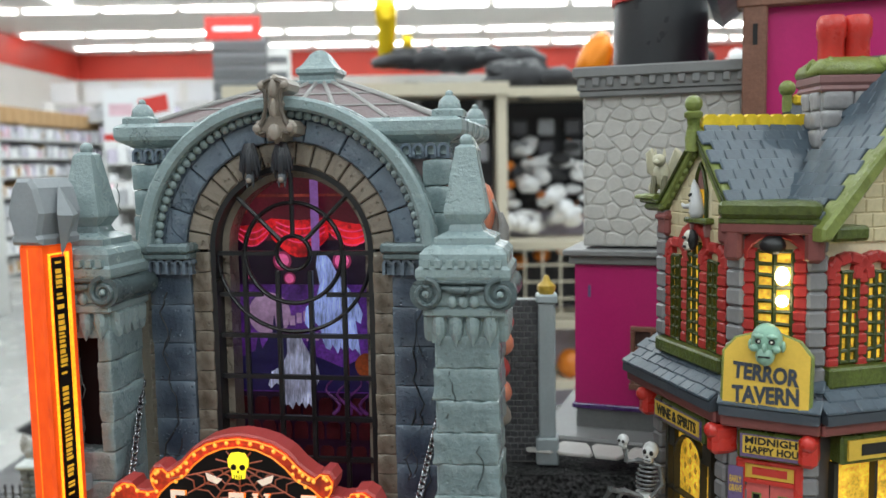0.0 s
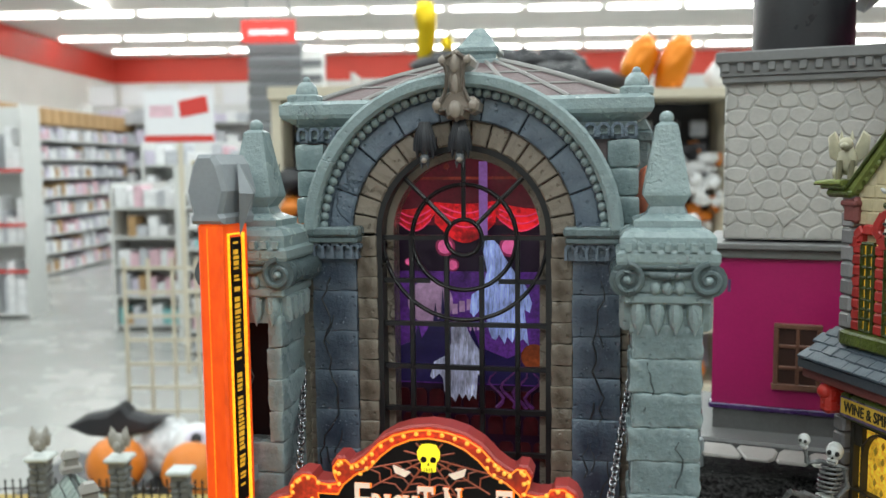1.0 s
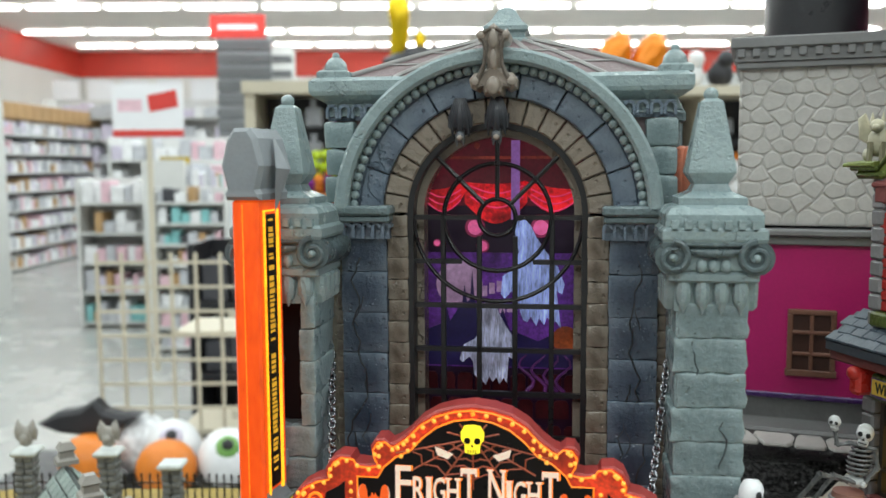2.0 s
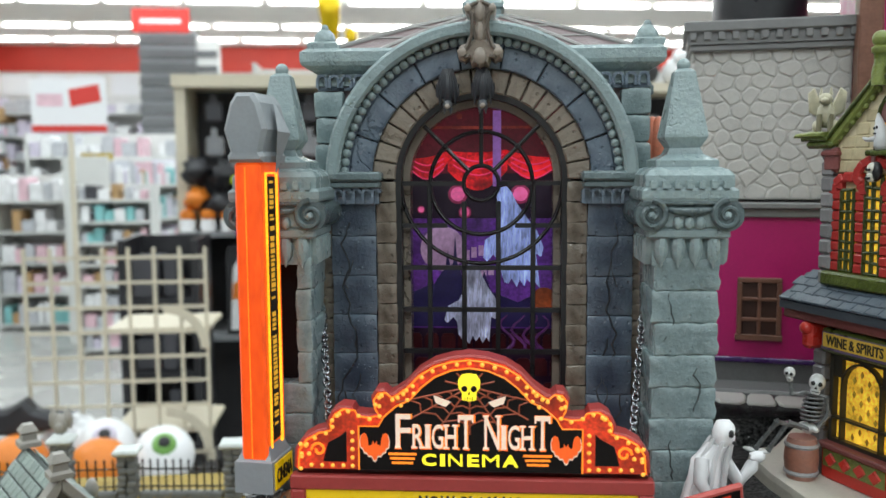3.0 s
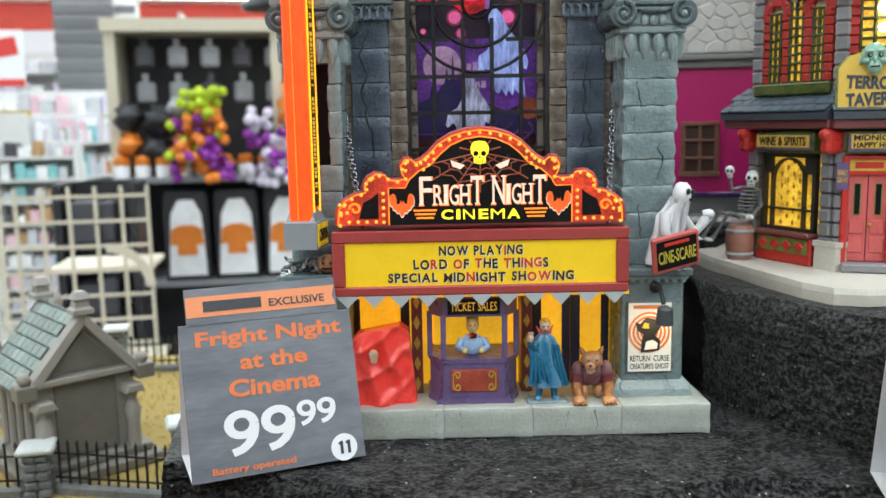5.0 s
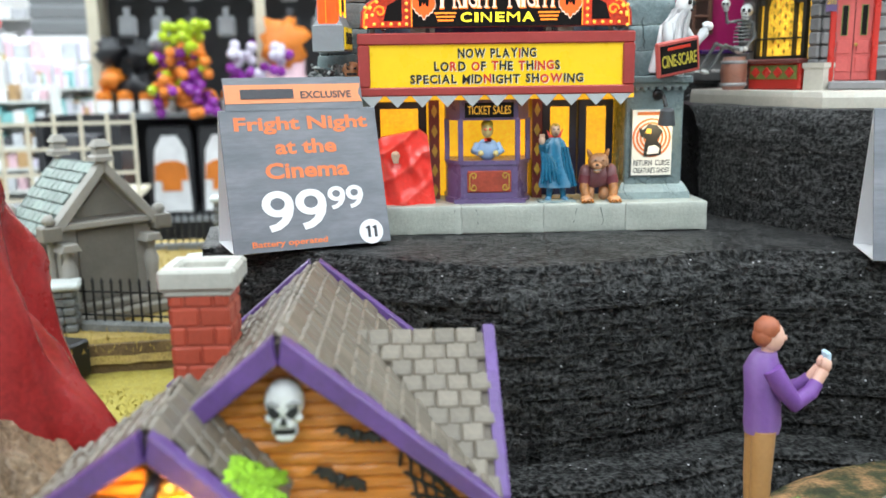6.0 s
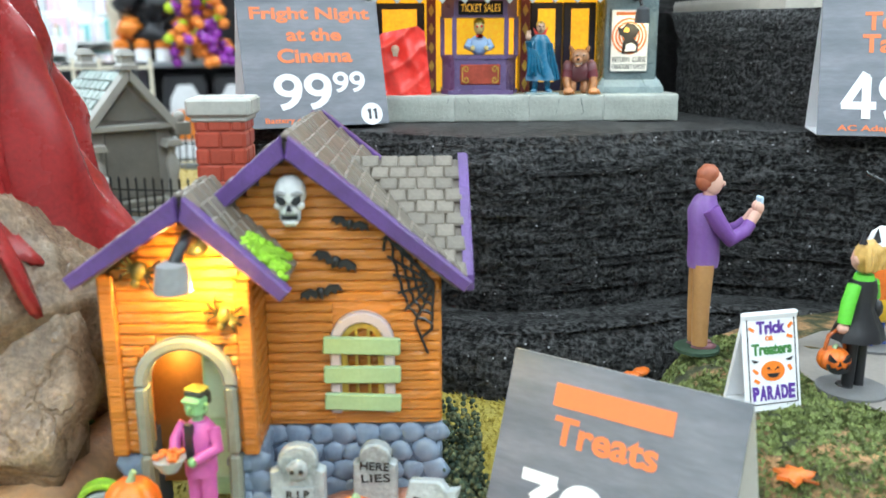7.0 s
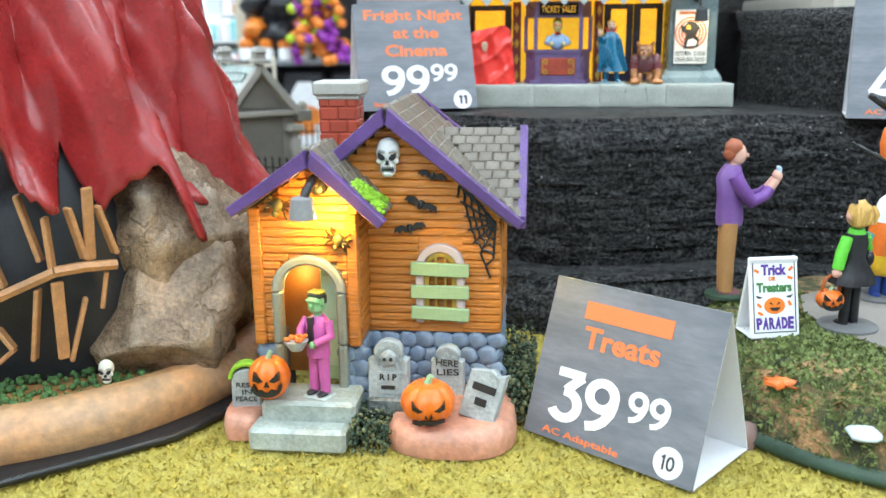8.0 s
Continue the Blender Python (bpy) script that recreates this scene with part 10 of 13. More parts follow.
part("grey_base", Geo().box(-0.005, 0.16, -0.005, 0.1, 0.0, 0.026), material("base_grey_plastic", (0.17, 0.17, 0.17), 0.45), tower)
part("base_apron", Geo().box(-0.03, 0.18, -0.034, 0.1, 0.0, 0.0105, 0.002), bpy.data.materials["base_grey_plastic"], tower, "grey stone apron")
flagstones(tower, -0.03, 0.18, -0.0335, -0.006, 0.0, 0.022, tower_grey, 9, Matrix.Translation((0, -0.04 * S, 0.0107 * S)) @ pose(0, 0, 0, -90, 0, 0))
wx, wz = 0.052, 0.0675
wd = part("window_1", Geo().box(wx - 0.0125, wx + 0.0125, -0.0072, -0.0058, wz - 0.021, wz + 0.021), material("window_dark_brown", (0.06, 0.025, 0.018), 0.5), tower, "brown framed window")
wfr = Geo()
for b in ((wx - 0.016, wx + 0.016, wz + 0.02, wz + 0.0235), (wx - 0.017, wx + 0.017, wz - 0.0245, wz - 0.02), (wx - 0.016, wx - 0.0125, wz - 0.02, wz + 0.02), (wx + 0.0125, wx + 0.016, wz - 0.02, wz + 0.02), (wx - 0.0013, wx + 0.0013, wz - 0.02, wz + 0.02), (wx - 0.0125, wx + 0.0125, wz + 0.006, wz + 0.0085), (wx - 0.0125, wx + 0.0125, wz - 0.0095, wz - 0.007)):
    wfr.box(b[0], b[1], -0.0098, -0.0055, b[2], b[3], 0.0005)
part("window_frame", wfr, beam, wd)
part("wall_slot", Geo().box(0.004, 0.006, -0.0066, -0.0058, 0.112, 0.121), purple, tower)
part("hat_base", Geo().lathe([(0.036, 0.2835), (0.0355, 0.33), (0.035, 0.334)], 36, (0.0505, 0.05, 0)), material("black_hat_plastic", (0.02, 0.021, 0.024), 0.35), tower, "black cylinder like a top hat", smooth=40)
part("hat_band", Geo().lathe([(0.0372, 0.334), (0.0378, 0.337), (0.0378, 0.352), (0.0365, 0.356)], 36, (0.0505, 0.05, 0)), red_gloss, tower, "red hat band", smooth=40)
part("hat_crown", Geo().lathe([(0.0355, 0.356), (0.038, 0.44)], 36, (0.0505, 0.05, 0)), bpy.data.materials["black_hat_plastic"], tower, smooth=40)
part("upper_wall", Geo().box(0.118, 0.42, -0.012, 0.1, 0.15, 0.33), magenta, tower, "magenta upper wall")
part("lower_wall", Geo().box(0.16, 0.42, -0.01, 0.1, 0.0, 0.15), magenta, tower)
part("corner_post", Geo().box(0.112, 0.128, -0.019, 0.0, 0.15, 0.322, 0.0012), beam, tower, "brown corner post")
part("post_slot", Geo().box(0.1185, 0.1215, -0.0196, -0.0188, 0.291, 0.305), iron, tower)
part("beam", Geo().box(0.108, 0.43, -0.02, 0.0, 0.316, 0.329, 0.0012), beam, tower, "brown beam")
part("grey_arch", Geo().arc(0.197, 0.222, 0.0001, 0.058, 0, 180, -0.0155, -0.011, 30), bpy.data.materials["base_grey_plastic"], tower, "grey round arch panel")
part("gable", Geo().prism([(0.11, 0.329), (0.42, 0.329), (0.265, 0.44)], -0.010, 0.1), material("magenta_shingle", (0.45, 0.02, 0.16), 0.4, vary=0.2, scale=150, bump=0.8), tower)
part("roof_edge", Geo().prism([(0.095, 0.322), (0.265, 0.449), (0.265, 0.458), (0.088, 0.326)], -0.024, 0.11), slate, tower)
part("gable_beam", Geo().prism([(0.10, 0.327), (0.265, 0.442), (0.265, 0.449), (0.093, 0.327)], -0.0215, -0.009), beam, tower)
part("gable_brace", Geo().prism([(0.178, 0.329), (0.19, 0.329), (0.222, 0.36), (0.215, 0.368)], -0.0195, -0.009).prism([(0.178, 0.329), (0.19, 0.329), (0.160, 0.352), (0.152, 0.348)], -0.0195, -0.009), beam, tower)

# pale gatepost and brick wall behind the cinema
gate = thing("gate_wall", (0.055, 0.60, TB), -5, "grey brick toy wall with a pale blue gatepost", "toy wall")
part("wall_core", Geo().box(-0.028, 0.012, 0.004, 0.012, 0, 0.118), tower_dark, gate)
wbk = Geo().box(-0.0024, 0.0024, -0.0006, 0.003, 0.0001, 0.0042, 0.0005).mesh("brick", 30)
wbk.materials.append(material("dark_slate_brick", (0.085, 0.086, 0.092), 0.4, vary=0.2, worn=0.4, rnd=0.2))
for r in range(26):
    for c in range(8):
        part("brick", wbk, None, gate, m=local(-0.026 + c * 0.0052 + (0.0026 if r % 2 else 0), 0.004, 0.001 + r * 0.0045))
part("gatepost", Geo().box(0.012, 0.024, -0.002, 0.012, 0.02, 0.116, 0.001).box(0.010, 0.026, -0.004, 0.014, 0.0, 0.02, 0.0012).box(0.0105, 0.0255, -0.0035, 0.0135, 0.116, 0.122, 0.001), material("pale_blue_post", (0.42, 0.48, 0.5), 0.5, vary=0.08), gate)
part("gold_finial", Geo().lathe([(0.005, 0), (0.0065, 0.003), (0.0065, 0.006), (0.003, 0.009), (0.0015, 0.013)], 10, (0.018, 0.005, 0.122)), gold, gate, smooth=40)


# ---- the green knoll with strollers ----
knoll_grass = material("mottled_flock", (0.060, 0.068, 0.024), 0.85, vary=0.7, scale=90, bump=1.0, fine=800, second=(0.25, 0.140, 0.062))
knoll_tuft = material("yellow_green_flock", (0.165, 0.200, 0.062), 0.85, vary=0.6, scale=260, bump=0.6, fine=900, rnd=0.1)
knoll_green = material("dark_green_skirt", (0.03, 0.06, 0.035), 0.5, vary=0.3)
path_mat = material("grey_path_paint", (0.26, 0.235, 0.21), 0.6, vary=0.12, bump=0.2)
KC = (0.088, 0.1385)


def knoll_r(a):
    return 1 + 0.06 * math.sin(2 * a + 0.6) + 0.04 * math.sin(3 * a + 1.0)


def knoll_pt(a, q, z):
    return (0.158 * q * knoll_r(a) * math.cos(a), 0.131 * q * knoll_r(a) * math.sin(a), z)


knoll = thing("park_base", (KC[0], KC[1], MAT_Z), 0, "mottled green and russet flocked knoll with a grey path", "toy base")
kg = Geo()
n = 96
rings = [(1.0, 0.004), (0.985, 0.010), (0.95, 0.022), (0.90, 0.0315), (0.82, 0.0375), (0.7, 0.0390), (0.5, 0.0395), (0.3, 0.0395), (0.1, 0.0395)]
v = [knoll_pt(2 * math.pi * i / n, q, z + 0.0012 * noise.noise((i * 0.5, q * 9, 0))) for q, z in rings for i in range(n)]
f = [(k * n + i, k * n + (i + 1) % n, (k + 1) * n + (i + 1) % n, (k + 1) * n + i) for k in range(len(rings) - 1) for i in range(n)]
f.append(tuple((len(rings) - 1) * n + i for i in range(n)))
part("knoll_turf", kg.add(v, f), knoll_grass, knoll, smooth="all")
v = [knoll_pt(2 * math.pi * i / n, q, z) for q, z in ((1.02, 0.0), (1.03, 0.003), (0.99, 0.0068)) for i in range(n)]
f = [(k * n + i, k * n + (i + 1) % n, (k + 1) * n + (i + 1) % n, (k + 1) * n + i) for k in range(2) for i in range(n)]
part("knoll_skirt", Geo().add(v, f + [tuple(range(n - 1, -1, -1))]), knoll_green, knoll, "dark green rim", smooth="all")
pth = Geo()
pp = [(-0.072, 0.062), (-0.085, 0.03), (-0.083, -0.002), (-0.068, -0.035), (-0.03, -0.052), (0.05, -0.06), (0.12, -0.02), (0.12, 0.05), (0.02, 0.08), (-0.04, 0.078)]
pp = [(x, y - 0.0135) for x, y in pp]
m_ = len(pp)
pth.add([(x, y, 0.0402) for x, y in pp] + [(x * 1.01, y * 1.01, 0.036) for x, y in pp], [tuple(range(m_)), *[(i, m_ + i, m_ + (i + 1) % m_, (i + 1) % m_) for i in range(m_)]])
part("path", pth, path_mat, knoll, "smooth grey path")
rng = random.Random(33)
fl = Geo()
for _ in range(24000):
    a, q = rng.uniform(math.pi * 0.75, math.pi * 1.75), math.sqrt(rng.uniform(0.25, 1.0))
    zz = np.interp(q, [0.1, 0.7, 0.82, 0.90, 0.95, 0.985, 1.0], [0.0395, 0.039, 0.0375, 0.0315, 0.022, 0.010, 0.004])
    x, y, z = knoll_pt(a, q, float(zz))
    inside = all((pp[(k + 1) % m_][0] - pp[k][0]) * (y - pp[k][1]) - (pp[(k + 1) % m_][1] - pp[k][1]) * (x - pp[k][0]) > 0 for k in range(m_))
    if inside or noise.noise((x * 45, y * 45, 3)) + 0.6 * noise.noise((x * 160, y * 160, 5)) > rng.uniform(0.15, 0.6):
        continue
    t = rng.uniform(0, 6.28)
    s_ = rng.uniform(0.0008, 0.0021)
    fl.add([(x + s_ * math.cos(t), y + s_ * math.sin(t), z), (x - s_ * math.cos(t), y - s_ * math.sin(t), z), (x + rng.uniform(-1, 1) * s_, y + rng.uniform(-1, 1) * s_, z + s_ * rng.uniform(0.7, 1.5))], [(0, 1, 2)])
tagged(part("turf", fl, knoll_tuft, knoll), kind="stuff")

# folding parade sign
par = thing("parade_sign", (-0.0300, 0.1165, MAT_Z + 0.0385), 4, "white folding sign reading Trick or Treaters Parade", "sign")
H_, W_, LN = 0.0435, 0.0275, 13
white_pl = material("white_sign_plastic", (0.75, 0.75, 0.76), 0.35, vary=0.04)
fp = part("front_panel", Geo().box(-W_ / 2, W_ / 2, 0, 0.0016, 0, H_, 0.0012), white_pl, par, m=local(0, 0, 0, -LN))
part("back_panel", Geo().box(-W_ / 2, W_ / 2, -0.0016, 0, 0, H_, 0.0012), white_pl, par, m=local(0, 2 * H_ * math.sin(radians(LN)), 0, LN))
part("foot_fold", Geo().box(-W_ / 2, W_ / 2, 0.0005, 2 * H_ * math.sin(radians(LN)) - 0.0005, 0, 0.0014, 0.0005), white_pl, par)
bd = Geo()
for b in ((-0.0118, 0.0118, 0.0405, 0.0409), (-0.0118, 0.0118, 0.0032, 0.0036), (-0.0118, -0.0114, 0.0036, 0.0405), (0.0114, 0.0118, 0.0036, 0.0405)):
    bd.box(b[0], b[1], -0.0003, 0, b[2], b[3])
part("sign_border", bd, letter_black, fp)
ink_purple = material("ink_purple", (0.09, 0.03, 0.25), 0.5)
ink_green = material("ink_green", (0.05, 0.18, 0.04), 0.5)
ink_orange = material("ink_orange", (0.75, 0.18, 0.01), 0.5)
part("sign_print", words("Trick", 0.0058, 0.014, 0.0003, 0.04), ink_purple, fp, m=local(0, 0, 0.0365))
part("sign_print", words("OR", 0.0022, 0.004, 0.0003, 0.04), ink_orange, fp, m=local(-0.001, 0, 0.0318))
part("sign_print", words("Treaters", 0.0052, 0.0195, 0.0003, 0.04), ink_green, fp, m=local(0, 0, 0.0272))
for k, ch in enumerate("PARADE"):
    part("sign_letter", words(ch, 0.0062 + 0.0004 * (k % 2), 0.0032, 0.0003, 0.05), ink_purple, fp, m=local(-0.0087 + 0.0035 * k, 0, 0.0082, ry=(-3, 2, -1, 3, -2, 2)[k]))
part("sign_pumpkin", Geo().lathe([(0.0052, 0), (0.0052, 0.0003)], 20, (0, 0, 0), spin(0, 0, 0.0175, 90) @ Matrix.Diagonal((1.12, 0.85, 1, 1))), ink_orange, fp)
pf = Geo()
for sx in (-1, 1):
    pf.prism([(sx * 0.0008, 0.0178), (sx * 0.003, 0.0188), (sx * 0.0022, 0.0195)], -0.0006, -0.0003)
    pf.prism([(sx * 0.0065, 0.0222), (sx * 0.0105, 0.0232), (sx * 0.009, 0.0215), (sx * 0.0078, 0.0215)], -0.0003, 0)
pf.prism([(-0.0032, 0.0165), (0.0032, 0.0165), (0.0015, 0.0148), (-0.0015, 0.0148)], -0.0006, -0.0003)
part("pumpkin_face", pf, letter_black, fp)
cd = Geo()
for x, z, t in ((-0.0095, 0.036, 30), (0.0095, 0.0368, -40), (0.009, 0.032, 20), (-0.0085, 0.0178, 40), (-0.008, 0.0135, 30), (0.0085, 0.0185, 60)):
    cd.box(-0.0014, 0.0014, -0.0003, 0, -0.0007, 0.0007, 0, spin(x, 0, z, 0, t, 0))
part("sweet_prints", cd, ink_orange, fp)

# figurines on the knoll
sweater = material("violet_sweater", (0.16, 0.06, 0.27), 0.5, vary=0.12, worn=0.2)
khaki = material("tan_trousers", (0.42, 0.22, 0.08), 0.5, vary=0.1)
ginger = material("ginger_hair", (0.32, 0.09, 0.04), 0.5, vary=0.2)


def f_man():
    def top(g):
        drape(g, [(0.043, 0.0072, 0.0068, 0, 0), (0.047, 0.0079, 0.0072, 0, 0), (0.06, 0.0074, 0.007, -0.0004, 0), (0.072, 0.0078, 0.0076, -0.001, 0), (0.077, 0.0058, 0.0052, -0.0008, 0), (0.0795, 0.0046, 0.0044, 0, 0)], 30, 7, 0.035)
        for sy in (-1, 1):
            g.tube([(0, sy * 0.0072, 0.0735), (0.004, sy * 0.0088, 0.066), (0.0105, sy * 0.0075, 0.0585), (0.0185, sy * 0.0045, 0.062), (0.0215, sy * 0.003, 0.0655)], [0.0042, 0.0043, 0.0040, 0.0033, 0.0030], 10)
    def legs(g):
        for sy in (-1, 1):
            g.tube([(0.0, sy * 0.0034, 0.003), (-0.0006, sy * 0.0036, 0.022), (-0.0004, sy * 0.0034, 0.045)], [0.0040, 0.0044, 0.0051], 12)
    def skin_(g):
        g.ball((0.0022, 0, 0.0855), (0.0052, 0.0050, 0.0068), 14)
        g.ball((0.0076, 0, 0.0848), (0.0015, 0.0012, 0.0015), 6)
        g.tube([(0.001, 0, 0.077), (0.001, 0, 0.082)], 0.003, 8)
        for sy in (-1, 1):
            g.tube([(0.0212, sy * 0.003, 0.0652), (0.0248, sy * 0.0018, 0.0705)], [0.0024, 0.0026], 8)
            g.ball((0.0258, sy * 0.0018, 0.0728), (0.0026, 0.0022, 0.0034), 8)
    def hair(g):
        g.ball((0.0, 0, 0.0892), (0.0056, 0.0054, 0.0052), 14, 0.15, 3)
        g.ball((-0.0018, 0, 0.0862), (0.0040, 0.0052, 0.0052), 12, 0.1, 2)
    def phone(g):
        g.box(0.0255, 0.0275, -0.003, 0.003, 0.0725, 0.0785, 0.0006)
    def boots(g):
        for sy in (-1, 1):
            g.ball((0.0022, sy * 0.0034, 0.0018), (0.0068, 0.0034, 0.0024), 10)
    def turf(g):
        g.lathe([(0.0115, -0.001), (0.0115, 0.0006), (0.0095, 0.0012)], 18)
    return figure_parts([(sweater, top), (khaki, legs), (skin, skin_), (ginger, hair), (material("phone_pale_blue", (0.45, 0.6, 0.7), 0.3), phone), (wine, boots), (knoll_green, turf)])


painted("man_figurine", f_man(), (-0.0310, 0.1890, MAT_Z + 0.0415), -8, "man figurine in violet sweater holding up a phone", "figurine", "figurines on the knoll")


def f_girl():
    def dress(g):
        drape(g, [(0.026, 0.0125, 0.0105, 0, 0), (0.031, 0.0112, 0.0092, 0, 0), (0.040, 0.0058, 0.005, 0, 0), (0.048, 0.0068, 0.0056, 0, 0), (0.053, 0.0056, 0.005, 0, 0)], 28, 9, 0.05)
        g.ball((0.0075, -0.002, 0.039), (0.003, 0.003, 0.0045), 8)
        for sx in (-1, 1):
            g.tube([(sx * 0.0034, 0, 0.002), (sx * 0.003, 0, 0.015), (sx * 0.003, 0, 0.028)], [0.0026, 0.0028, 0.003], 8)
            g.ball((sx * 0.0034, 0.0015, 0.0025), (0.0032, 0.0048, 0.0026), 8)
            g.lathe([(0.0019, 0), (0.0002, 0.006)], 6, (sx * 0.0042, -0.001, 0.0695))
    def sleeves(g):
        g.tube([(-0.0055, 0, 0.051), (-0.0095, -0.001, 0.043), (-0.0115, -0.0015, 0.0345)], [0.0032, 0.0033, 0.003], 8)
        g.tube([(0.0055, 0, 0.051), (0.0095, 0.002, 0.044), (0.0095, 0.005, 0.037)], [0.0032, 0.0033, 0.0028], 8)
        g.lathe([(0.0048, 0), (0.004, 0.003)], 12, (0, 0, 0.0525))
    def palms(g):
        g.ball((-0.0118, -0.0015, 0.0325), 0.0026, 8)
        g.ball((0, 0.002, 0.062), (0.0048, 0.0046, 0.006), 10)
        g.ball((-0.0052, 0.0, 0.0622), (0.0016, 0.002, 0.0022), 6)
    def hair(g):
        g.ball((0, -0.0012, 0.0635), (0.0062, 0.0058, 0.0074), 16, 0.3, 3)
        for q in range(6):
            g.tube([(0.005 * math.cos(q), -0.0045, 0.068), (0.0062 * math.cos(q + 0.2), -0.0062, 0.0635), (0.0058 * math.cos(q + 0.4), -0.0058, 0.0585)], [0.0012, 0.0016, 0.0009], 6)
        g.ball((0.0062, -0.001, 0.0625), (0.0026, 0.0032, 0.0046), 8)
    def stand(g):
        g.lathe([(0.0155, -0.0005), (0.0155, 0.0022), (0.014, 0.003)], 24)
    return figure_parts([(BLACK, dress), (material("bright_green_sleeve", (0.12, 0.50, 0.03), 0.5), sleeves), (skin, palms), (material("blond_hair", (0.62, 0.38, 0.10), 0.5, vary=0.2), hair), (material("grey_stand", (0.14, 0.14, 0.14), 0.5), stand)])


painted("girl_figurine", f_girl(), (0.0145, 0.128, MAT_Z + 0.0392), 15, "girl figurine in black dress with cat ears and green sleeves", "figurine", "figurines on the knoll")
pail = thing("pumpkin_pail", (0.0020, 0.1255, MAT_Z + 0.0555), 0, "small orange pumpkin pail hanging from a figurine's hand", "pail")
pumpkin("pail_body", pail, 0, 0, -0.0045, 0.0068, 0.85, -12, label="orange pumpkin pail")
part("pail_handle", Geo().tube([(-0.005, 0, 0.006), (-0.0035, 0, 0.0125), (0.0, 0, 0.0148), (0.0035, 0, 0.0125), (0.005, 0, 0.006)], 0.0009, 6), pumpkin_mat, pail, smooth=60)


def f_corn():
    def white(g):
        g.lathe([(0.0098, 0.054), (0.0088, 0.061), (0.0062, 0.0685), (0.002, 0.072), (0.0005, 0.0722)], 20)
    def orange(g):
        g.lathe([(0.0128, 0.032), (0.0118, 0.044), (0.0098, 0.054)], 20)
    def yellow_(g):
        g.lathe([(0.0095, 0.0175), (0.0125, 0.0205), (0.0132, 0.0265), (0.0128, 0.032)], 20)
    def blue(g):
        for sx in (-1, 1):
            g.tube([(sx * 0.0042, 0, 0.003), (sx * 0.004, 0, 0.02)], [0.0034, 0.0036], 8)
            g.ball((sx * 0.0045, -0.0015, 0.0025), (0.0034, 0.0052, 0.0026), 8)
    def arm(g):
        g.tube([(0.0105, 0, 0.0455), (0.018, 0, 0.051), (0.0215, 0, 0.061)], [0.0038, 0.0037, 0.0032], 8)
        g.tube([(-0.0105, 0, 0.0455), (-0.0145, 0, 0.038), (-0.014, -0.004, 0.031)], [0.0038, 0.0036, 0.003], 8)
    def lilac(g):
        g.box(-0.0195, -0.0135, -0.008, 0.002, 0.016, 0.0265, 0.001)
    def fist(g):
        g.ball((0.0222, 0, 0.0645), (0.0034, 0.0034, 0.0042), 8)
    def stand(g):
        g.lathe([(0.0165, -0.0005), (0.0165, 0.0018), (0.015, 0.0026)], 24)
    return figure_parts([(white_ghost, white), (pumpkin_mat, orange), (material("corn_yellow", (0.80, 0.5, 0.02), 0.45), yellow_), (material("royal_blue", (0.02, 0.06, 0.28), 0.5), blue), (material("aqua_sleeve", (0.10, 0.40, 0.38), 0.5), arm), (material("brown_fist", (0.30, 0.09, 0.035), 0.5), fist), (bpy.data.materials["grey_stand"], stand), (material("lilac_bag", (0.45, 0.3, 0.45), 0.5), lilac)])


corn_pieces = f_corn()
for g, _ in corn_pieces:
    g.v = [(x * 0.88, y * 0.88, z * 0.88) for x, y, z in g.v]
painted("candy_corn_figurine", corn_pieces, (0.0600, 0.178, MAT_Z + 0.0400), 5, "child figurine dressed as an orange, yellow and white sweet", "figurine", "figurines on the knoll")
lf = Geo()
lobes = [(0, 0.0015), (0.0022, 0.0006), (0.0062, -0.0008), (0.0046, 0.0026), (0.0068, 0.0052), (0.0034, 0.0056), (0.0026, 0.0098), (0, 0.0072), (-0.0026, 0.0098), (-0.0034, 0.0056), (-0.0068, 0.0052), (-0.0046, 0.0026), (-0.0062, -0.0008), (-0.0022, 0.0006)]
nl = len(lobes)
lf.add([(x, y, 0.0015 + 0.16 * abs(x)) for x, y in lobes] + [(x, y, 0.0003 + 0.14 * abs(x)) for x, y in lobes] + [(0, 0.004, 0.0032), (0, 0.004, 0.001)],
       [(i, (i + 1) % nl, 2 * nl) for i in range(nl)] + [(nl + (i + 1) % nl, nl + i, 2 * nl + 1) for i in range(nl)] + [(i, nl + i, nl + (i + 1) % nl, (i + 1) % nl) for i in range(nl)])
lf.tube([(0, 0.0015, 0.001), (0.001, -0.003, 0.0015)], 0.0005, 5)
lf.v = [(x * 1.35, y * 1.35, z * 1.35) for x, y, z in lf.v]
single("fallen_leaf", lf, pumpkin_mat, (-0.042, 0.072, MAT_Z + 0.0285), 20, "curled orange leaf lying on the knoll", "leaf", smooth=60)
single("pale_stone", Geo().ball((0, 0, 0), (0.0078, 0.0112, 0.0026), 14, 0.45, 1.6), material("pale_blue_stone", (0.55, 0.62, 0.68), 0.5), (-0.0203, 0.041, MAT_Z + 0.0205), -30, "flat pale blue stone set in the turf", "stone", smooth="all")
single("brown_stone", Geo().ball((0, 0, 0), (0.0075, 0.008, 0.009), 12, 0.3, 1.4), material("brown_stone_paint", (0.19, 0.085, 0.06), 0.5, vary=0.2, worn=0.3), (-0.062, 0.075, MAT_Z + 0.003), 0, "rough brown stone at the knoll's foot", "stone", smooth="all")
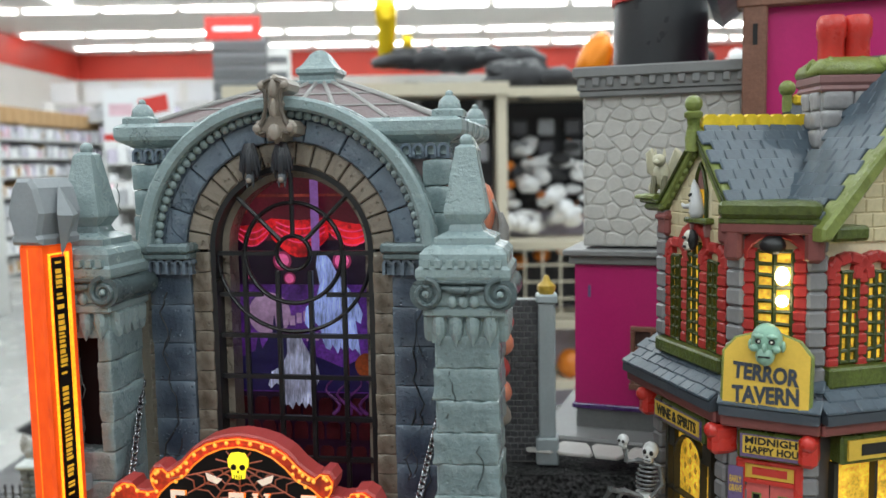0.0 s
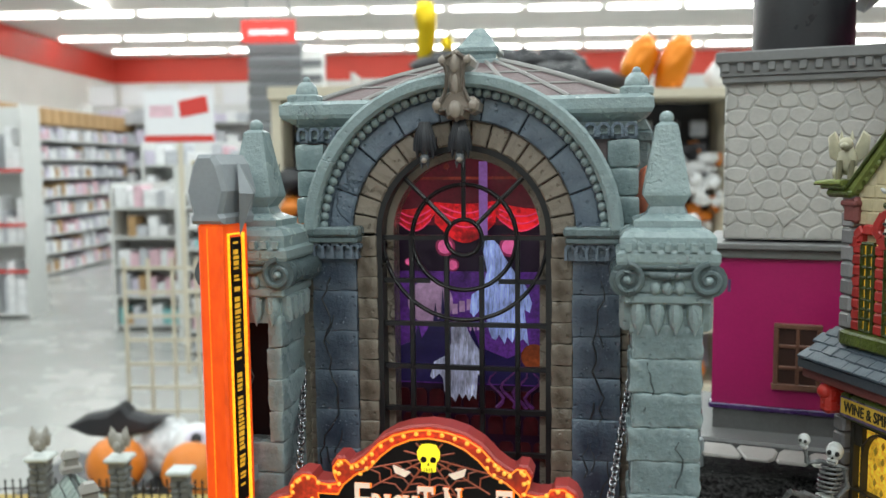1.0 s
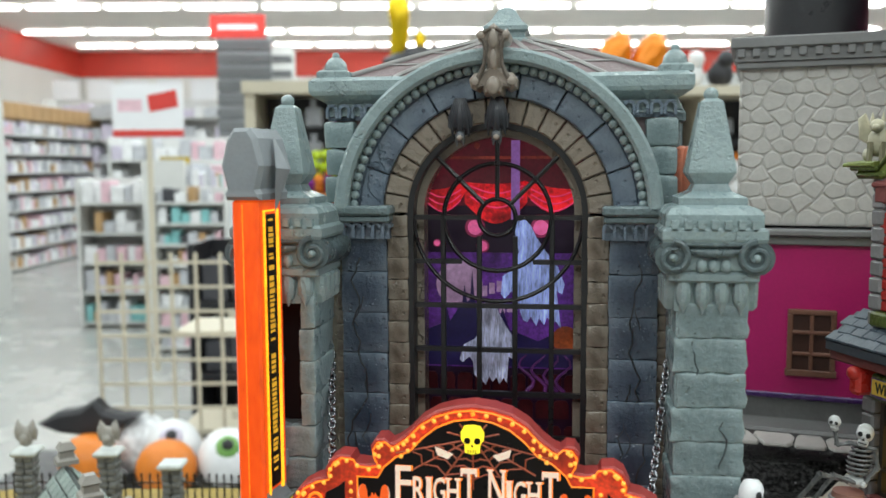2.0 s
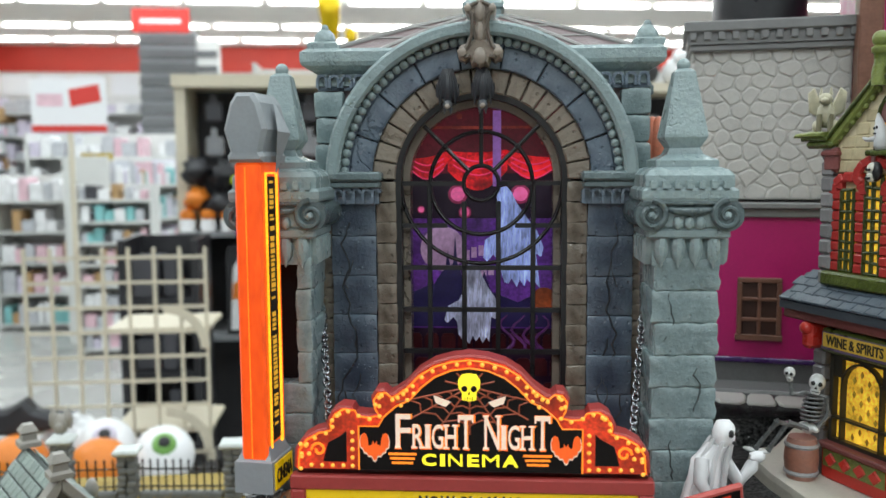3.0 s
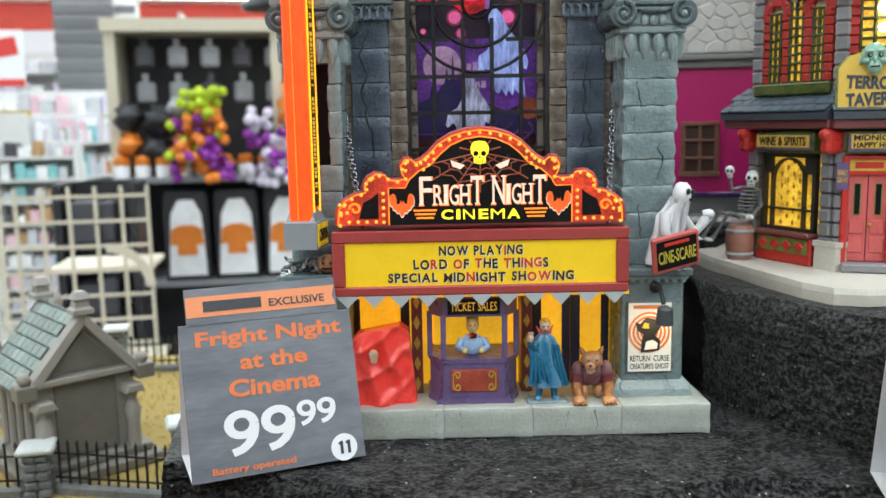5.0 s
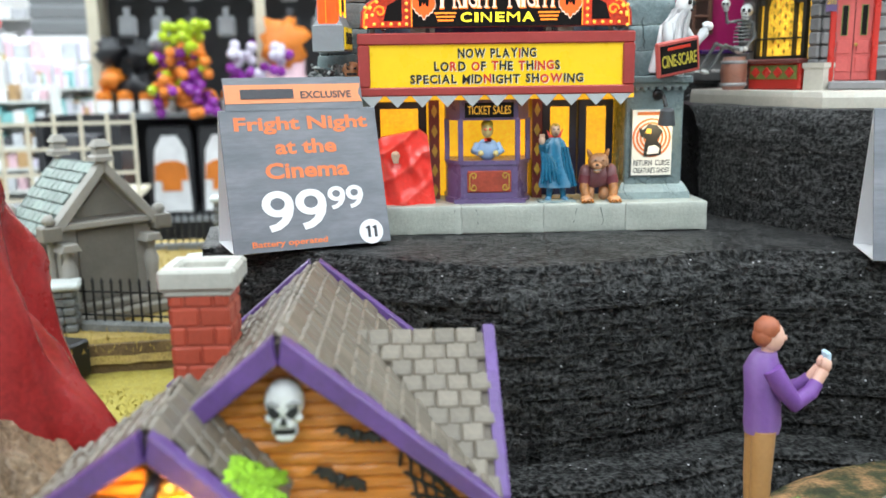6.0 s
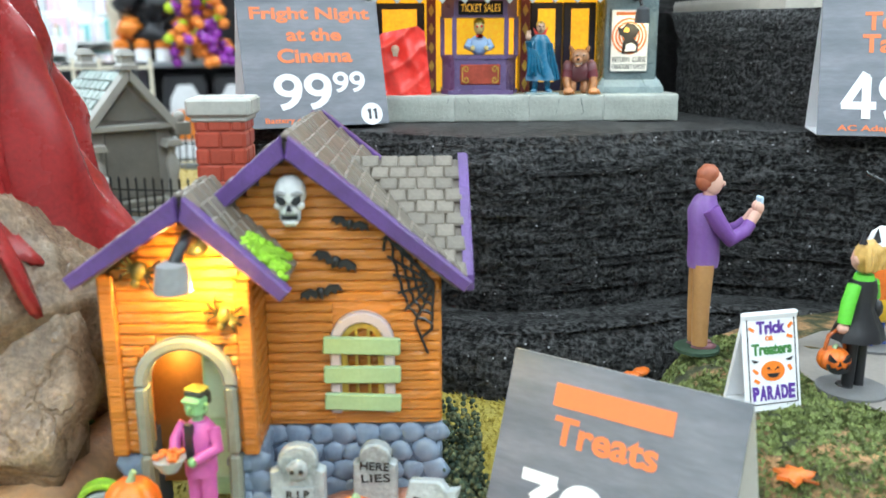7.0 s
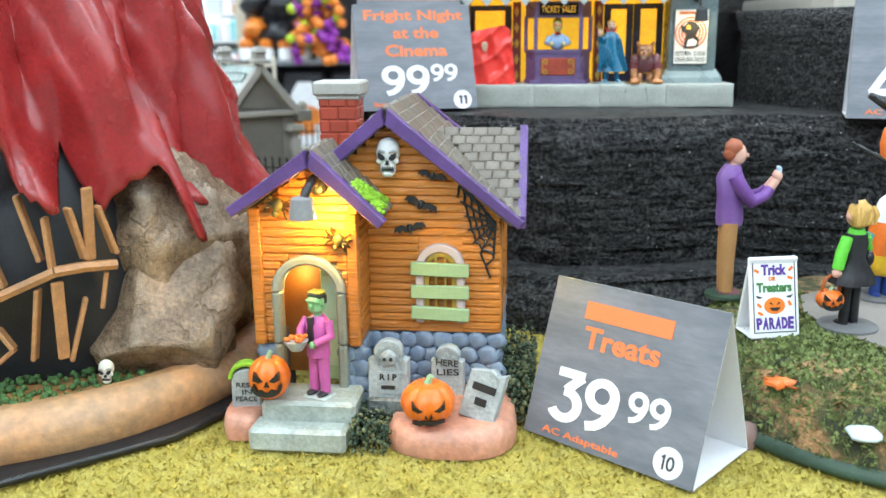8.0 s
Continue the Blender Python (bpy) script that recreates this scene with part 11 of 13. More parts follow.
for k, (x, y) in enumerate(((-0.066, 0.19), (-0.0585, 0.194))):
    single("fallen_leaf", Geo().ball((0, 0, 0.001), (0.0058, 0.004, 0.002), 10, 0.3, 2), pumpkin_mat, (x, y, MAT_Z + 0.0275), 20 * k, "small orange leaf lying on the knoll", "leaf", smooth="all")
single("round_planter", Geo().lathe([(0.017, 0), (0.017, 0.002), (0.0155, 0.003), (0.015, 0.0015), (0.001, 0.0012)], 28), knoll_green, (0.052, 0.098, MAT_Z + 0.0402), 0, "green ring of a small flower bed in the path", "planter", smooth=40)
single("bed_straw", clumps(120, lambda r: (r.uniform(-0.010, 0.010), r.uniform(-0.010, 0.010), r.uniform(0.001, 0.004)), 0.0006, 0.0014, 9), material("straw_paint", (0.4, 0.33, 0.16), 0.7), (0.052, 0.098, MAT_Z + 0.0402), 0, "dry straw in the flower bed", "straw", kind="stuff")

# black bare tree with blue lights
bark = material("glossy_black_bark", (0.012, 0.012, 0.013), 0.25, vary=0.3, bump=0.4)
tree = thing("black_tree", (0.118, 0.105, MAT_Z + 0.039), 0, "glossy black bare toy tree strung with blue lights", "toy tree")
trunk = Geo().tube([(0, 0, 0), (0.004, 0, 0.03), (-0.002, 0.002, 0.065), (-0.012, 0, 0.10), (-0.01, 0.0, 0.15)], [0.014, 0.010, 0.009, 0.007, 0.004], 12)
part("trunk", trunk, bark, tree, smooth="all")
limbs = [[(-0.005, 0, 0.075), (-0.04, -0.004, 0.098), (-0.07, -0.006, 0.105), (-0.092, -0.008, 0.118), (-0.109, -0.008, 0.1335)],
         [(-0.07, -0.006, 0.105), (-0.093, -0.010, 0.117), (-0.110, -0.012, 0.121), (-0.124, -0.013, 0.128)],
         [(-0.01, 0, 0.068), (-0.05, 0.004, 0.073), (-0.084, 0.006, 0.085), (-0.118, 0.010, 0.103)],
         [(-0.012, 0, 0.10), (-0.04, 0.006, 0.125), (-0.06, 0.008, 0.15)]]
for k, pts in enumerate(limbs):
    part("limb", Geo().tube(pts, [0.007 - 0.0055 * i / (len(pts) - 1) if k < 2 else 0.0045 - 0.0038 * i / (len(pts) - 1) for i in range(len(pts))], 10), bark, tree, smooth="all")
for k in range(5):
    part("wire_loop", Geo().tube([(-0.088 - 0.004 * k + 0.003 * math.cos(a), -0.009 + 0.006 * math.sin(a), 0.116 + 0.0025 * k + 0.006 * math.cos(a + 0.4)) for a in [q * 0.55 for q in range(13)]], 0.0004, 5), bark, tree)
for p in ((-0.092, -0.016, 0.118), (-0.090, -0.013, 0.0985), (-0.087, 0.002, 0.079)):
    part("blue_light", Geo().ball(p, (0.0024, 0.002, 0.0032), 8), glow("blue_led", (0.05, 0.12, 1.0), 4.0), tree, "small blue light")
hang = part("hanging_pumpkin", Geo().lathe([(0.0012, 0.004), (0.0044, 0.0065), (0.0052, 0.0125), (0.0042, 0.019), (0.0018, 0.022)], 14, (-0.1115, -0.014, 0.093)), pumpkin_mat, tree, "small orange pumpkin hanging from a branch", smooth=50)
part("pumpkin_stalk", Geo().tube([(-0.1115, -0.014, 0.114), (-0.1108, -0.0135, 0.1205)], [0.0019, 0.0012], 6), sage, hang)
hf = Geo()
for sx in (-1, 1):
    hf.box(-0.1115 + sx * 0.002 - 0.0007, -0.1115 + sx * 0.002 + 0.0007, -0.0212, -0.0204, 0.1055, 0.107)
hf.tube([(-0.1115 + 0.0032 * math.sin(radians(q)), -0.0208, 0.1025 - 0.0028 * math.cos(radians(q))) for q in range(-80, 81, 20)], 0.0006, 5)
part("carved_face", hf, web_black, hang)

# ---- the rock with the red cloth ----
tan_rim = material("tan_rim_paint", (0.44, 0.24, 0.09), 0.45, vary=0.45, scale=45, bump=0.7, fine=260, second=(0.34, 0.16, 0.05), worn=0.25)
rock_mat = material("brown_rock_paint", (0.225, 0.155, 0.098), 0.26, vary=0.7, scale=45, bump=1.1, worn=0.35, dark=0.5, tint=(0.46, 0.37, 0.26), split=0.8)
cloth_red = material("red_cloth_paint", (0.285, 0.020, 0.020), 0.26, vary=0.3, scale=30, bump=0.16, worn=0.1, tint=(0.5, 0.12, 0.1))
cave_black = material("cave_black_paint", (0.014, 0.016, 0.02), 0.6, vary=0.4)
plank_tan = material("plank_tan_paint", (0.42, 0.21, 0.085), 0.45, vary=0.25, bump=0.5)
RCX, RCY = -0.462, 0.222
rock = thing("red_draped_rock", (RCX, RCY, MAT_Z), 0, "brown toy rock with boarded cave under a torn red cloth", "toy scenery")
v, f = [], []
n = 64
prof = [(0.160, 0.004), (0.163, 0.012), (0.160, 0.022), (0.153, 0.0275), (0.143, 0.027), (0.135, 0.022), (0.10, 0.021), (0.02, 0.022)]
for r, z in prof:
    for i in range(n):
        a = 2 * math.pi * i / n
        k = 1 + 0.015 * noise.noise((math.cos(a) * 3, math.sin(a) * 3, z * 60))
        v.append((r * k * math.cos(a), r * k * math.sin(a), z))
for k in range(len(prof) - 1):
    for i in range(n):
        f.append((k * n + i, k * n + (i + 1) % n, (k + 1) * n + (i + 1) % n, (k + 1) * n + i))
part("base_rim", Geo().add(v, f), tan_rim, rock, "tan base rim", smooth=60)
part("black_pad", Geo().lathe([(0.170, 0.0), (0.171, 0.003), (0.165, 0.0045)], 64), BLACK, rock, "black pad under the base", smooth=40)
part("turf_ring", clumps(700, lambda r: (lambda a, q: (q * math.cos(a), q * math.sin(a), 0.022 + r.uniform(0, 0.002)))(r.uniform(-2.6, 0.2), r.uniform(0.098, 0.139)), 0.001, 0.0026, 5), material("green_flock", (0.06, 0.13, 0.035), 0.9, vary=0.5, scale=200, bump=0.8), rock, "green flock turf", smooth="all")


def crag(c, r, seed, cuts=14, res=26, fine=0.04):
    """A boulder with flat chipped faces."""
    rr = random.Random(seed)
    g = Geo().ball(c, r, res)
    cc = Vector(c)
    planes = []
    for _ in range(cuts):
        d = Vector((rr.uniform(-1, 1), rr.uniform(-1, 1), rr.uniform(-0.6, 1))).normalized()
        planes.append((d, rr.uniform(0.58, 0.88)))
    out_v = []
    for p in g.v:
        q = Vector(p) - cc
        u = Vector((q.x / r[0], q.y / r[1], q.z / r[2]))
        for d, lim in planes:
            t = u.dot(d)
            if t > lim:
                u = u - d * (t - lim)
        u *= 1 + fine * noise.noise(u * 3 + Vector((seed, 0, 0))) + fine * 0.6 * noise.noise(u * 8) + fine * 0.3 * noise.noise(u * 19)
        out_v.append((cc.x + u.x * r[0], cc.y + u.y * r[1], cc.z + u.z * r[2]))
    g.v = out_v
    return g


part("boulder", crag((0.104, -0.062, 0.050), (0.045, 0.045, 0.060), 21, 16, 60, 0.10), rock_mat, rock, "chipped brown boulder", smooth="all")
part("boulder", crag((0.112, -0.044, 0.094), (0.043, 0.044, 0.051), 26, 14, 60, 0.10), rock_mat, rock, smooth="all")
part("boulder", crag((0.122, -0.066, 0.036), (0.026, 0.026, 0.036), 28, 24, 44), rock_mat, rock, smooth="all")
part("boulder", crag((0.130, -0.008, 0.050), (0.022, 0.035, 0.052), 7, 20), rock_mat, rock, smooth=28)
part("boulder", crag((0.0, 0.02, 0.08), (0.085, 0.085, 0.085), 9), rock_mat, rock, smooth=28)
part("boulder", crag((-0.02, -0.088, 0.118), (0.04, 0.02, 0.022), 12), rock_mat, rock, smooth=28)
part("cave_wall", crag((0.030, -0.066, 0.072), (0.062, 0.0425, 0.092), 3, 3), cave_black, rock, "black cave mouth", smooth=40)
cave_pl = [((0.051, -0.110, 0.124), (0.059, -0.110, 0.091)), ((0.063, -0.110, 0.113), (0.064, -0.110, 0.087)), ((0.0735, -0.108, 0.117), (0.0775, -0.103, 0.090)), ((0.082, -0.103, 0.126), (0.080, -0.1015, 0.089)), ((0.085, -0.100, 0.1165), (0.090, -0.0945, 0.0905)), ((0.056, -0.110, 0.077), (0.050, -0.110, 0.040)), ((0.0655, -0.110, 0.0805), (0.0645, -0.109, 0.040)), ((0.076, -0.103, 0.070), (0.067, -0.107, 0.038)), ((0.0855, -0.097, 0.082), (0.082, -0.098, 0.063)), ((0.034, -0.110, 0.057), (0.041, -0.110, 0.046)), ((0.041, -0.110, 0.046), (0.030, -0.110, 0.037)), ((0.028, -0.110, 0.120), (0.040, -0.110, 0.078))]
for a, b in cave_pl:
    a, b = Vector(a), Vector(b)
    d = b - a
    q = d.to_track_quat("Z", "Y").to_matrix().to_4x4()
    g = Geo().box(-0.0029, 0.0029, -0.0012, 0.0012, 0, d.length, 0.0006)
    g.v = [(x + 0.0008 * noise.noise((x * 90, z * 60, a.x * 50)), y, z) for x, y, z in g.v]
    part("cave_plank", g, plank_tan, rock, "splintered tan plank", m=Matrix.Translation((a + Vector((0.0, -0.001, 0))) * S) @ q)
for a, b in (((0.0, -0.110, 0.056), (0.066, -0.110, 0.086)), ((0.0655, -0.110, 0.086), (0.0905, -0.094, 0.0852))):
    a, b = Vector(a) + Vector((0, -0.003, 0)), Vector(b) + Vector((0, -0.003, 0))
    part("cave_rail", Geo().tube([a, a.lerp(b, 0.5) + Vector((0, -0.001, 0.001)), b], 0.0028, 6), plank_tan, rock, smooth=30)
nu, nv = 260, 60
hem_tips = [(-170, 0.10), (-120, 0.12), (-90, 0.12), (-72, 0.15), (-69, 0.15), (-67, 0.128), (-64, 0.121), (-61, 0.113), (-57.5, 0.134), (-54.5, 0.148), (-52, 0.128), (-49, 0.111), (-45, 0.124), (-41, 0.128), (-38.5, 0.137), (-37, 0.11), (-35, 0.090), (-31, 0.106), (-26, 0.112), (-18, 0.105), (-12, 0.098), (-3, 0.094), (5, 0.088), (12, 0.096), (40, 0.1), (70, 0.12)]


def cloth(u, w):
    ang = -170 + 240 * u
    hem = float(np.interp(ang, [h[0] for h in hem_tips], [h[1] for h in hem_tips]))
    hem += 0.003 * noise.noise((ang * 0.35, 0, 5)) + 0.004 * noise.noise((ang * 1.1, 0, 8))
    z = 0.40 + (hem - 0.40) * w
    a = radians(ang)
    rad = 0.02 + float(np.interp(z, [0.06, 0.085, 0.10, 0.125, 0.15, 0.2, 0.28, 0.4], [0.142, 0.132, 0.122, 0.111, 0.104, 0.090, 0.062, 0.02]))
    flare = max(0.0, math.cos(a + 0.15)) ** 4 * max(0.0, (0.15 - z) / 0.09) * 0.003
    fold = 0.011 * math.sin(ang * 0.19 + z * 20) + 0.008 * noise.noise((ang * 0.11, z * 14, 2)) + 0.0030 * math.sin(ang * 0.52 - z * 34) + 0.0045 * (1 - abs(math.sin(ang * 0.115 + z * 9 + 1.2 * noise.noise((ang * 0.05, z * 8, 4))))) ** 3 + 0.0042 * (1 - abs(math.sin(ang * 0.21 + z * 27 + 0.9 * noise.noise((ang * 0.09, z * 11, 7))))) ** 4 - 0.004 * max(0.0, noise.noise((ang * 0.16, z * 30, 9)) - 0.25)
    k = min(1.0, w * 2)
    rad = rad + flare + fold * k
    return (rad * math.cos(a), rad * math.sin(a) * 0.92, z)


cl = Geo()
cl.sheet(lambda u, w: cloth(u, w), nu, nv)
ob = part("red_cloth", cl, cloth_red, rock, "torn glossy red cloth", smooth="all")
sol = ob.modifiers.new("thickness", "SOLIDIFY")
sol.thickness = 0.003 * S
skull(rock, "small_skull", 0.083, -0.106, 0.0305, 0.62, bone, "tiny white skull on the turf")
part("pink_hand", Geo().ball((0.128, -0.002, 0.137), (0.008, 0.006, 0.010), 10, 0.3, 1.5), material("pale_pink_paint", (0.65, 0.42, 0.42), 0.45), rock, "pale pink knob", smooth="all")

# ---- the graveyard ----
GZ = 1.035
crypt_grey = material("crypt_grey", (0.235, 0.215, 0.18), 0.5, vary=0.12, worn=0.3, dark=0.5)
crypt_tile = material("crypt_tile_green", (0.29, 0.36, 0.33), 0.4, vary=0.3, worn=0.4, dark=0.3, rnd=0.2)
crypt_bar = material("crypt_roof_joint", (0.075, 0.09, 0.085), 0.6, vary=0.2)
post_stone = material("post_stone_grey", (0.14, 0.145, 0.14), 0.55, vary=0.3, scale=120, bump=0.8, worn=0.5)
snowcap = material("pale_cap", (0.52, 0.55, 0.53), 0.5, vary=0.15)
single("graveyard_ground", Geo().sheet(lambda u, w: (-0.80 + 0.578 * u, 0.596 + 0.469 * w, GZ + 0.0015 * noise.noise((u * 40, w * 40, 0)) - (0.02 if w == 0 or u == 1 else 0)), 60, 50), material("straw_turf", (0.40, 0.28, 0.08), 0.9, vary=0.4, scale=120, bump=1.0, second=(0.26, 0.19, 0.05)), kind="stuff", label="straw coloured turf of the graveyard", category="grass")
single("graveyard_board", Geo().box(-0.80, -0.223, 0.599, 1.06, 1.0, GZ - 0.004), material("board_brown", (0.14, 0.09, 0.04), 0.8, vary=0.4, bump=0.8), label="brown board under the graveyard turf", category="toy base")

crypt = thing("crypt", (-0.404, 0.715, GZ), 33, "grey toy crypt with pale green tiled gable roof", "toy building")
part("plinth", Geo().box(-0.058, 0.058, -0.066, 0.06, 0, 0.010, 0.0015).box(-0.052, 0.052, -0.056, 0.056, 0.010, 0.017, 0.0015), crypt_grey, crypt, smooth=30)
part("crypt_wall", Geo().prism([(-0.041, 0.016), (0.041, 0.016), (0.041, 0.086), (0, 0.134), (-0.041, 0.086)], -0.042, 0.052), crypt_grey, crypt)
part("crypt_door", Geo().box(-0.026, 0.026, -0.0445, -0.041, 0.018, 0.082, 0.0006), material("crypt_door_grey", (0.16, 0.15, 0.13), 0.5), crypt, "plain grey crypt door")
ped = Geo()
for sx in (-1, 1):
    ped.prism([(0, 0.143), (sx * 0.052, 0.083), (sx * 0.046, 0.0765), (0, 0.131)], -0.052, -0.040, 0.001)
part("pediment", ped.box(-0.047, 0.047, -0.051, -0.041, 0.0835, 0.0895, 0.001), crypt_grey, crypt, smooth=30)
part("pediment_panel", Geo().prism([(-0.028, 0.093), (0.028, 0.093), (0, 0.124)], -0.0445, -0.041), bpy.data.materials["crypt_door_grey"], crypt)
for sx in (-1, 1):
    part("roof_slope", Geo().prism([(0, 0.139), (sx * 0.053, 0.077), (sx * 0.050, 0.073), (0, 0.132)], -0.044, 0.06), crypt_bar, crypt)
    part("statue", Geo().lathe([(0.0062, 0), (0.0056, 0.02), (0.0072, 0.032), (0.0048, 0.039), (0.0036, 0.042), (0.0048, 0.047), (0.0042, 0.052), (0.001, 0.055)], 10, (sx * 0.0375, -0.050, 0.017)), crypt_grey, crypt, smooth=50)
    part("statue_canopy", Geo().prism([(sx * 0.0375 - 0.009, 0.066), (sx * 0.0375 + 0.009, 0.066), (sx * 0.0375 + 0.006, 0.073), (sx * 0.0375 - 0.006, 0.073)], -0.059, -0.042, 0.001), crypt_grey, crypt)
    part("acroterion", Geo().box(sx * 0.050 - 0.008, sx * 0.050 + 0.008, -0.055, -0.038, 0.076, 0.089, 0.001), crypt_grey, crypt)
    part("acroterion_ball", Geo().ball((sx * 0.050, -0.047, 0.0935), (0.0056, 0.0056, 0.006), 10, 0.25, 2), crypt_grey, crypt, smooth="all")
    for k in range(4):
        part("side_column", Geo().lathe([(0.0042, 0), (0.0035, 0.004), (0.0033, 0.052), (0.0045, 0.056)], 8, (sx * 0.0435, -0.03 + k * 0.022, 0.018)), crypt_grey, crypt, smooth=40)
    part("rear_finial", Geo().ball((sx * 0.05, 0.05, 0.09), (0.006, 0.006, 0.01), 10, 0.25, 2), crypt_grey, crypt, smooth="all")
for y in (-0.046, 0.05):
    part("ridge_urn", Geo().square([(0.0085, 0), (0.0085, 0.004), (0.006, 0.006), (0.0055, 0.011), (0.0075, 0.013), (0.004, 0.019)], (0, y, 0.141)), crypt_grey, crypt)
ct = Geo().box(-0.0058, 0.0058, 0, 0.0100, 0, 0.0013, 0.0009).mesh("roof_tile", 30)
ct.materials.append(crypt_tile)
sl_c = math.degrees(math.atan2(0.062, 0.053))
for r in range(7):
    q = (r + 0.1) / 7.3
    for c in range(7):
        for sx in (-1, 1):
            m = local(sx * 0.0535 * (1 - q), -0.0335 + c * 0.0128 + (0.0064 if r % 2 else 0), 0.0782 + 0.062 * q) @ pose(0, 0, 0, 0, sx * sl_c, 0) @ pose(0, 0, 0, 0, 0, sx * 90) @ pose(0, 0, 0, rng.uniform(0, 2), 0, rng.uniform(-3, 3))
            part("roof_tile", ct, None, crypt, m=m)

pk = Geo().tube([(0, 0, 0.002), (0, 0, 0.036)], 0.0011, 5)
pk.lathe([(0.0018, 0), (0.0002, 0.004)], 5, (0, 0, 0.036))
picket_mesh = pk.mesh("picket", 40)
picket_mesh.materials.append(iron)


def stone_post(p, h, yaw=0):
    t = thing("fence_post", p, yaw, "rough grey stone fence post with pale cap", "fence post", "stone posts of the graveyard fence")
    rr = random.Random(int(abs(p[0]) * 1000))
    rows = int(h / 0.0075)
    for r in range(rows):
        for c in range(2):
            for d in range(2):
                part("post_stone", Geo().box(-0.0105 + c * 0.0105, 0.0 + c * 0.0105, -0.0105 + d * 0.0105, d * 0.0105, r * 0.0075 + 0.0002, r * 0.0075 + 0.0072, 0.0016, spin(rr.uniform(-0.001, 0.001), rr.uniform(-0.001, 0.001), 0, 0, 0, rr.uniform(-5, 5))), post_stone, t, smooth=30)
    part("post_cap", Geo().box(-0.0145, 0.0145, -0.0145, 0.0145, rows * 0.0075, rows * 0.0075 + 0.006, 0.002), snowcap, t, "pale stone cap")
    return t


def fence(a, b, z):
    a, b = Vector((*a, 0)), Vector((*b, 0))
    d = b - a
    t = thing("iron_fence", (a.x, a.y, z), math.degrees(math.atan2(d.y, d.x)), "low black iron toy fence on a stone kerb", "fence", "graveyard fences")
    L = d.length
    part("kerb", Geo().box(0, L, -0.005, 0.005, -0.002, 0.008, 0.002), post_stone, t)
    part("rail", Geo().box(0, L, -0.0007, 0.0007, 0.0125, 0.014).box(0, L, -0.0007, 0.0007, 0.033, 0.0345), iron, t)
    k = int(L / 0.0085)
    for i in range(k):
        part("picket", picket_mesh, None, t, m=local((i + 0.5) * L / k, 0, 0.006))


P1, P2, P3 = (-0.411, 0.636), (-0.2905, 0.606), (-0.53, 0.655)
stone_post((*P1, GZ), 0.038, 5)
stone_post((*P2, GZ), 0.066, 10)
fence((P1[0] + 0.012, P1[1] + 0.003), (P2[0] - 0.012, P2[1] - 0.003), GZ)
fence(P3, (P1[0] - 0.012, P1[1]), GZ)
B1, B2, B3 = (-0.415, 0.995), (-0.295, 0.985), (-0.487, 0.996)
B4 = (-0.583, 1.0)
stone_post((*B1, GZ), 0.053)
stone_post((*B2, GZ), 0.066)
for q in (B3, B4):
    t = stone_post((*q, GZ), 0.068)
    gg = Geo().ball((0, 0, 0.088), (0.0085, 0.0075, 0.012), 12, 0.35, 2.2)
    for sx in (-1, 1):
        gg.ball((sx * 0.0075, 0.001, 0.094), (0.0055, 0.005, 0.0105), 10, 0.4, 2)
        gg.lathe([(0.003, 0), (0.0006, 0.007)], 6, (sx * 0.0085, 0.001, 0.101))
    gg.ball((0, -0.006, 0.086), (0.005, 0.005, 0.0075), 8, 0.3, 2)
    part("carved_griffin", gg, crypt_grey, t, "weathered stone griffin on the post", smooth=60)
fence((B1[0] + 0.012, B1[1]), (B2[0] - 0.012, B2[1]), GZ)
fence((B3[0] + 0.012, B3[1]), (B1[0] - 0.012, B1[1]), GZ)
fence((B4[0] + 0.012, B4[1]), (B3[0] - 0.012, B3[1]), GZ)
fence((-0.78, 0.97), (B4[0] - 0.012, B4[1]), GZ)
for x, y, h in ((-0.50, 0.83, 0.06), (-0.44, 0.87, 0.05), (-0.56, 0.74, 0.05)):
    gs = Geo().square([(0.012, 0), (0.012, 0.01), (0.008, 0.013), (0.0065, h * 0.7), (0.008, h * 0.75), (0.003, h)])
    single("grave_marker", gs.ball((0, 0, h), 0.0065, 8), crypt_grey, (x, y, GZ), 20, "grey toy grave marker with a ball on top", "grave marker", "grave markers")
single("adapter_box", Geo().box(-0.055, 0.055, -0.0425, 0.0425, 0, 0.0305, 0.002), material("black_plastic_case", (0.012, 0.012, 0.013), 0.45, vary=0.2), (-0.447, 0.5606, MAT_Z + 0.002), 62.7, "flat black plastic adapter box on the mat", "box")
cab = material("black_cable", (0.012, 0.012, 0.012), 0.35)
for k, dz in enumerate((0.0, 0.006)):
    single("cable", Geo().tube([(-0.02, -0.02, 0.003), (-0.012, 0.0, 0.03 + dz), (0.005, 0.015, 0.045 + dz), (0.025, 0.025, 0.044 + dz), (0.045, 0.04, 0.03), (0.07, 0.06, 0.004)], 0.0018, 8), cab, (-0.318 - 0.004 * k, 0.25, MAT_Z), 5 * k, "loop of black power cable on the mat", "cable", smooth="all")
single("cable", Geo().tube([(-0.12, -0.05, 0.003), (-0.04, -0.022, 0.0025), (0.03, 0.022, 0.0025), (0.065, 0.07, 0.003), (0.075, 0.12, 0.003)], 0.0022, 8), cab, (-0.372, 0.075, MAT_Z), 0, "black power cable lying along the base", "cable", smooth="all")

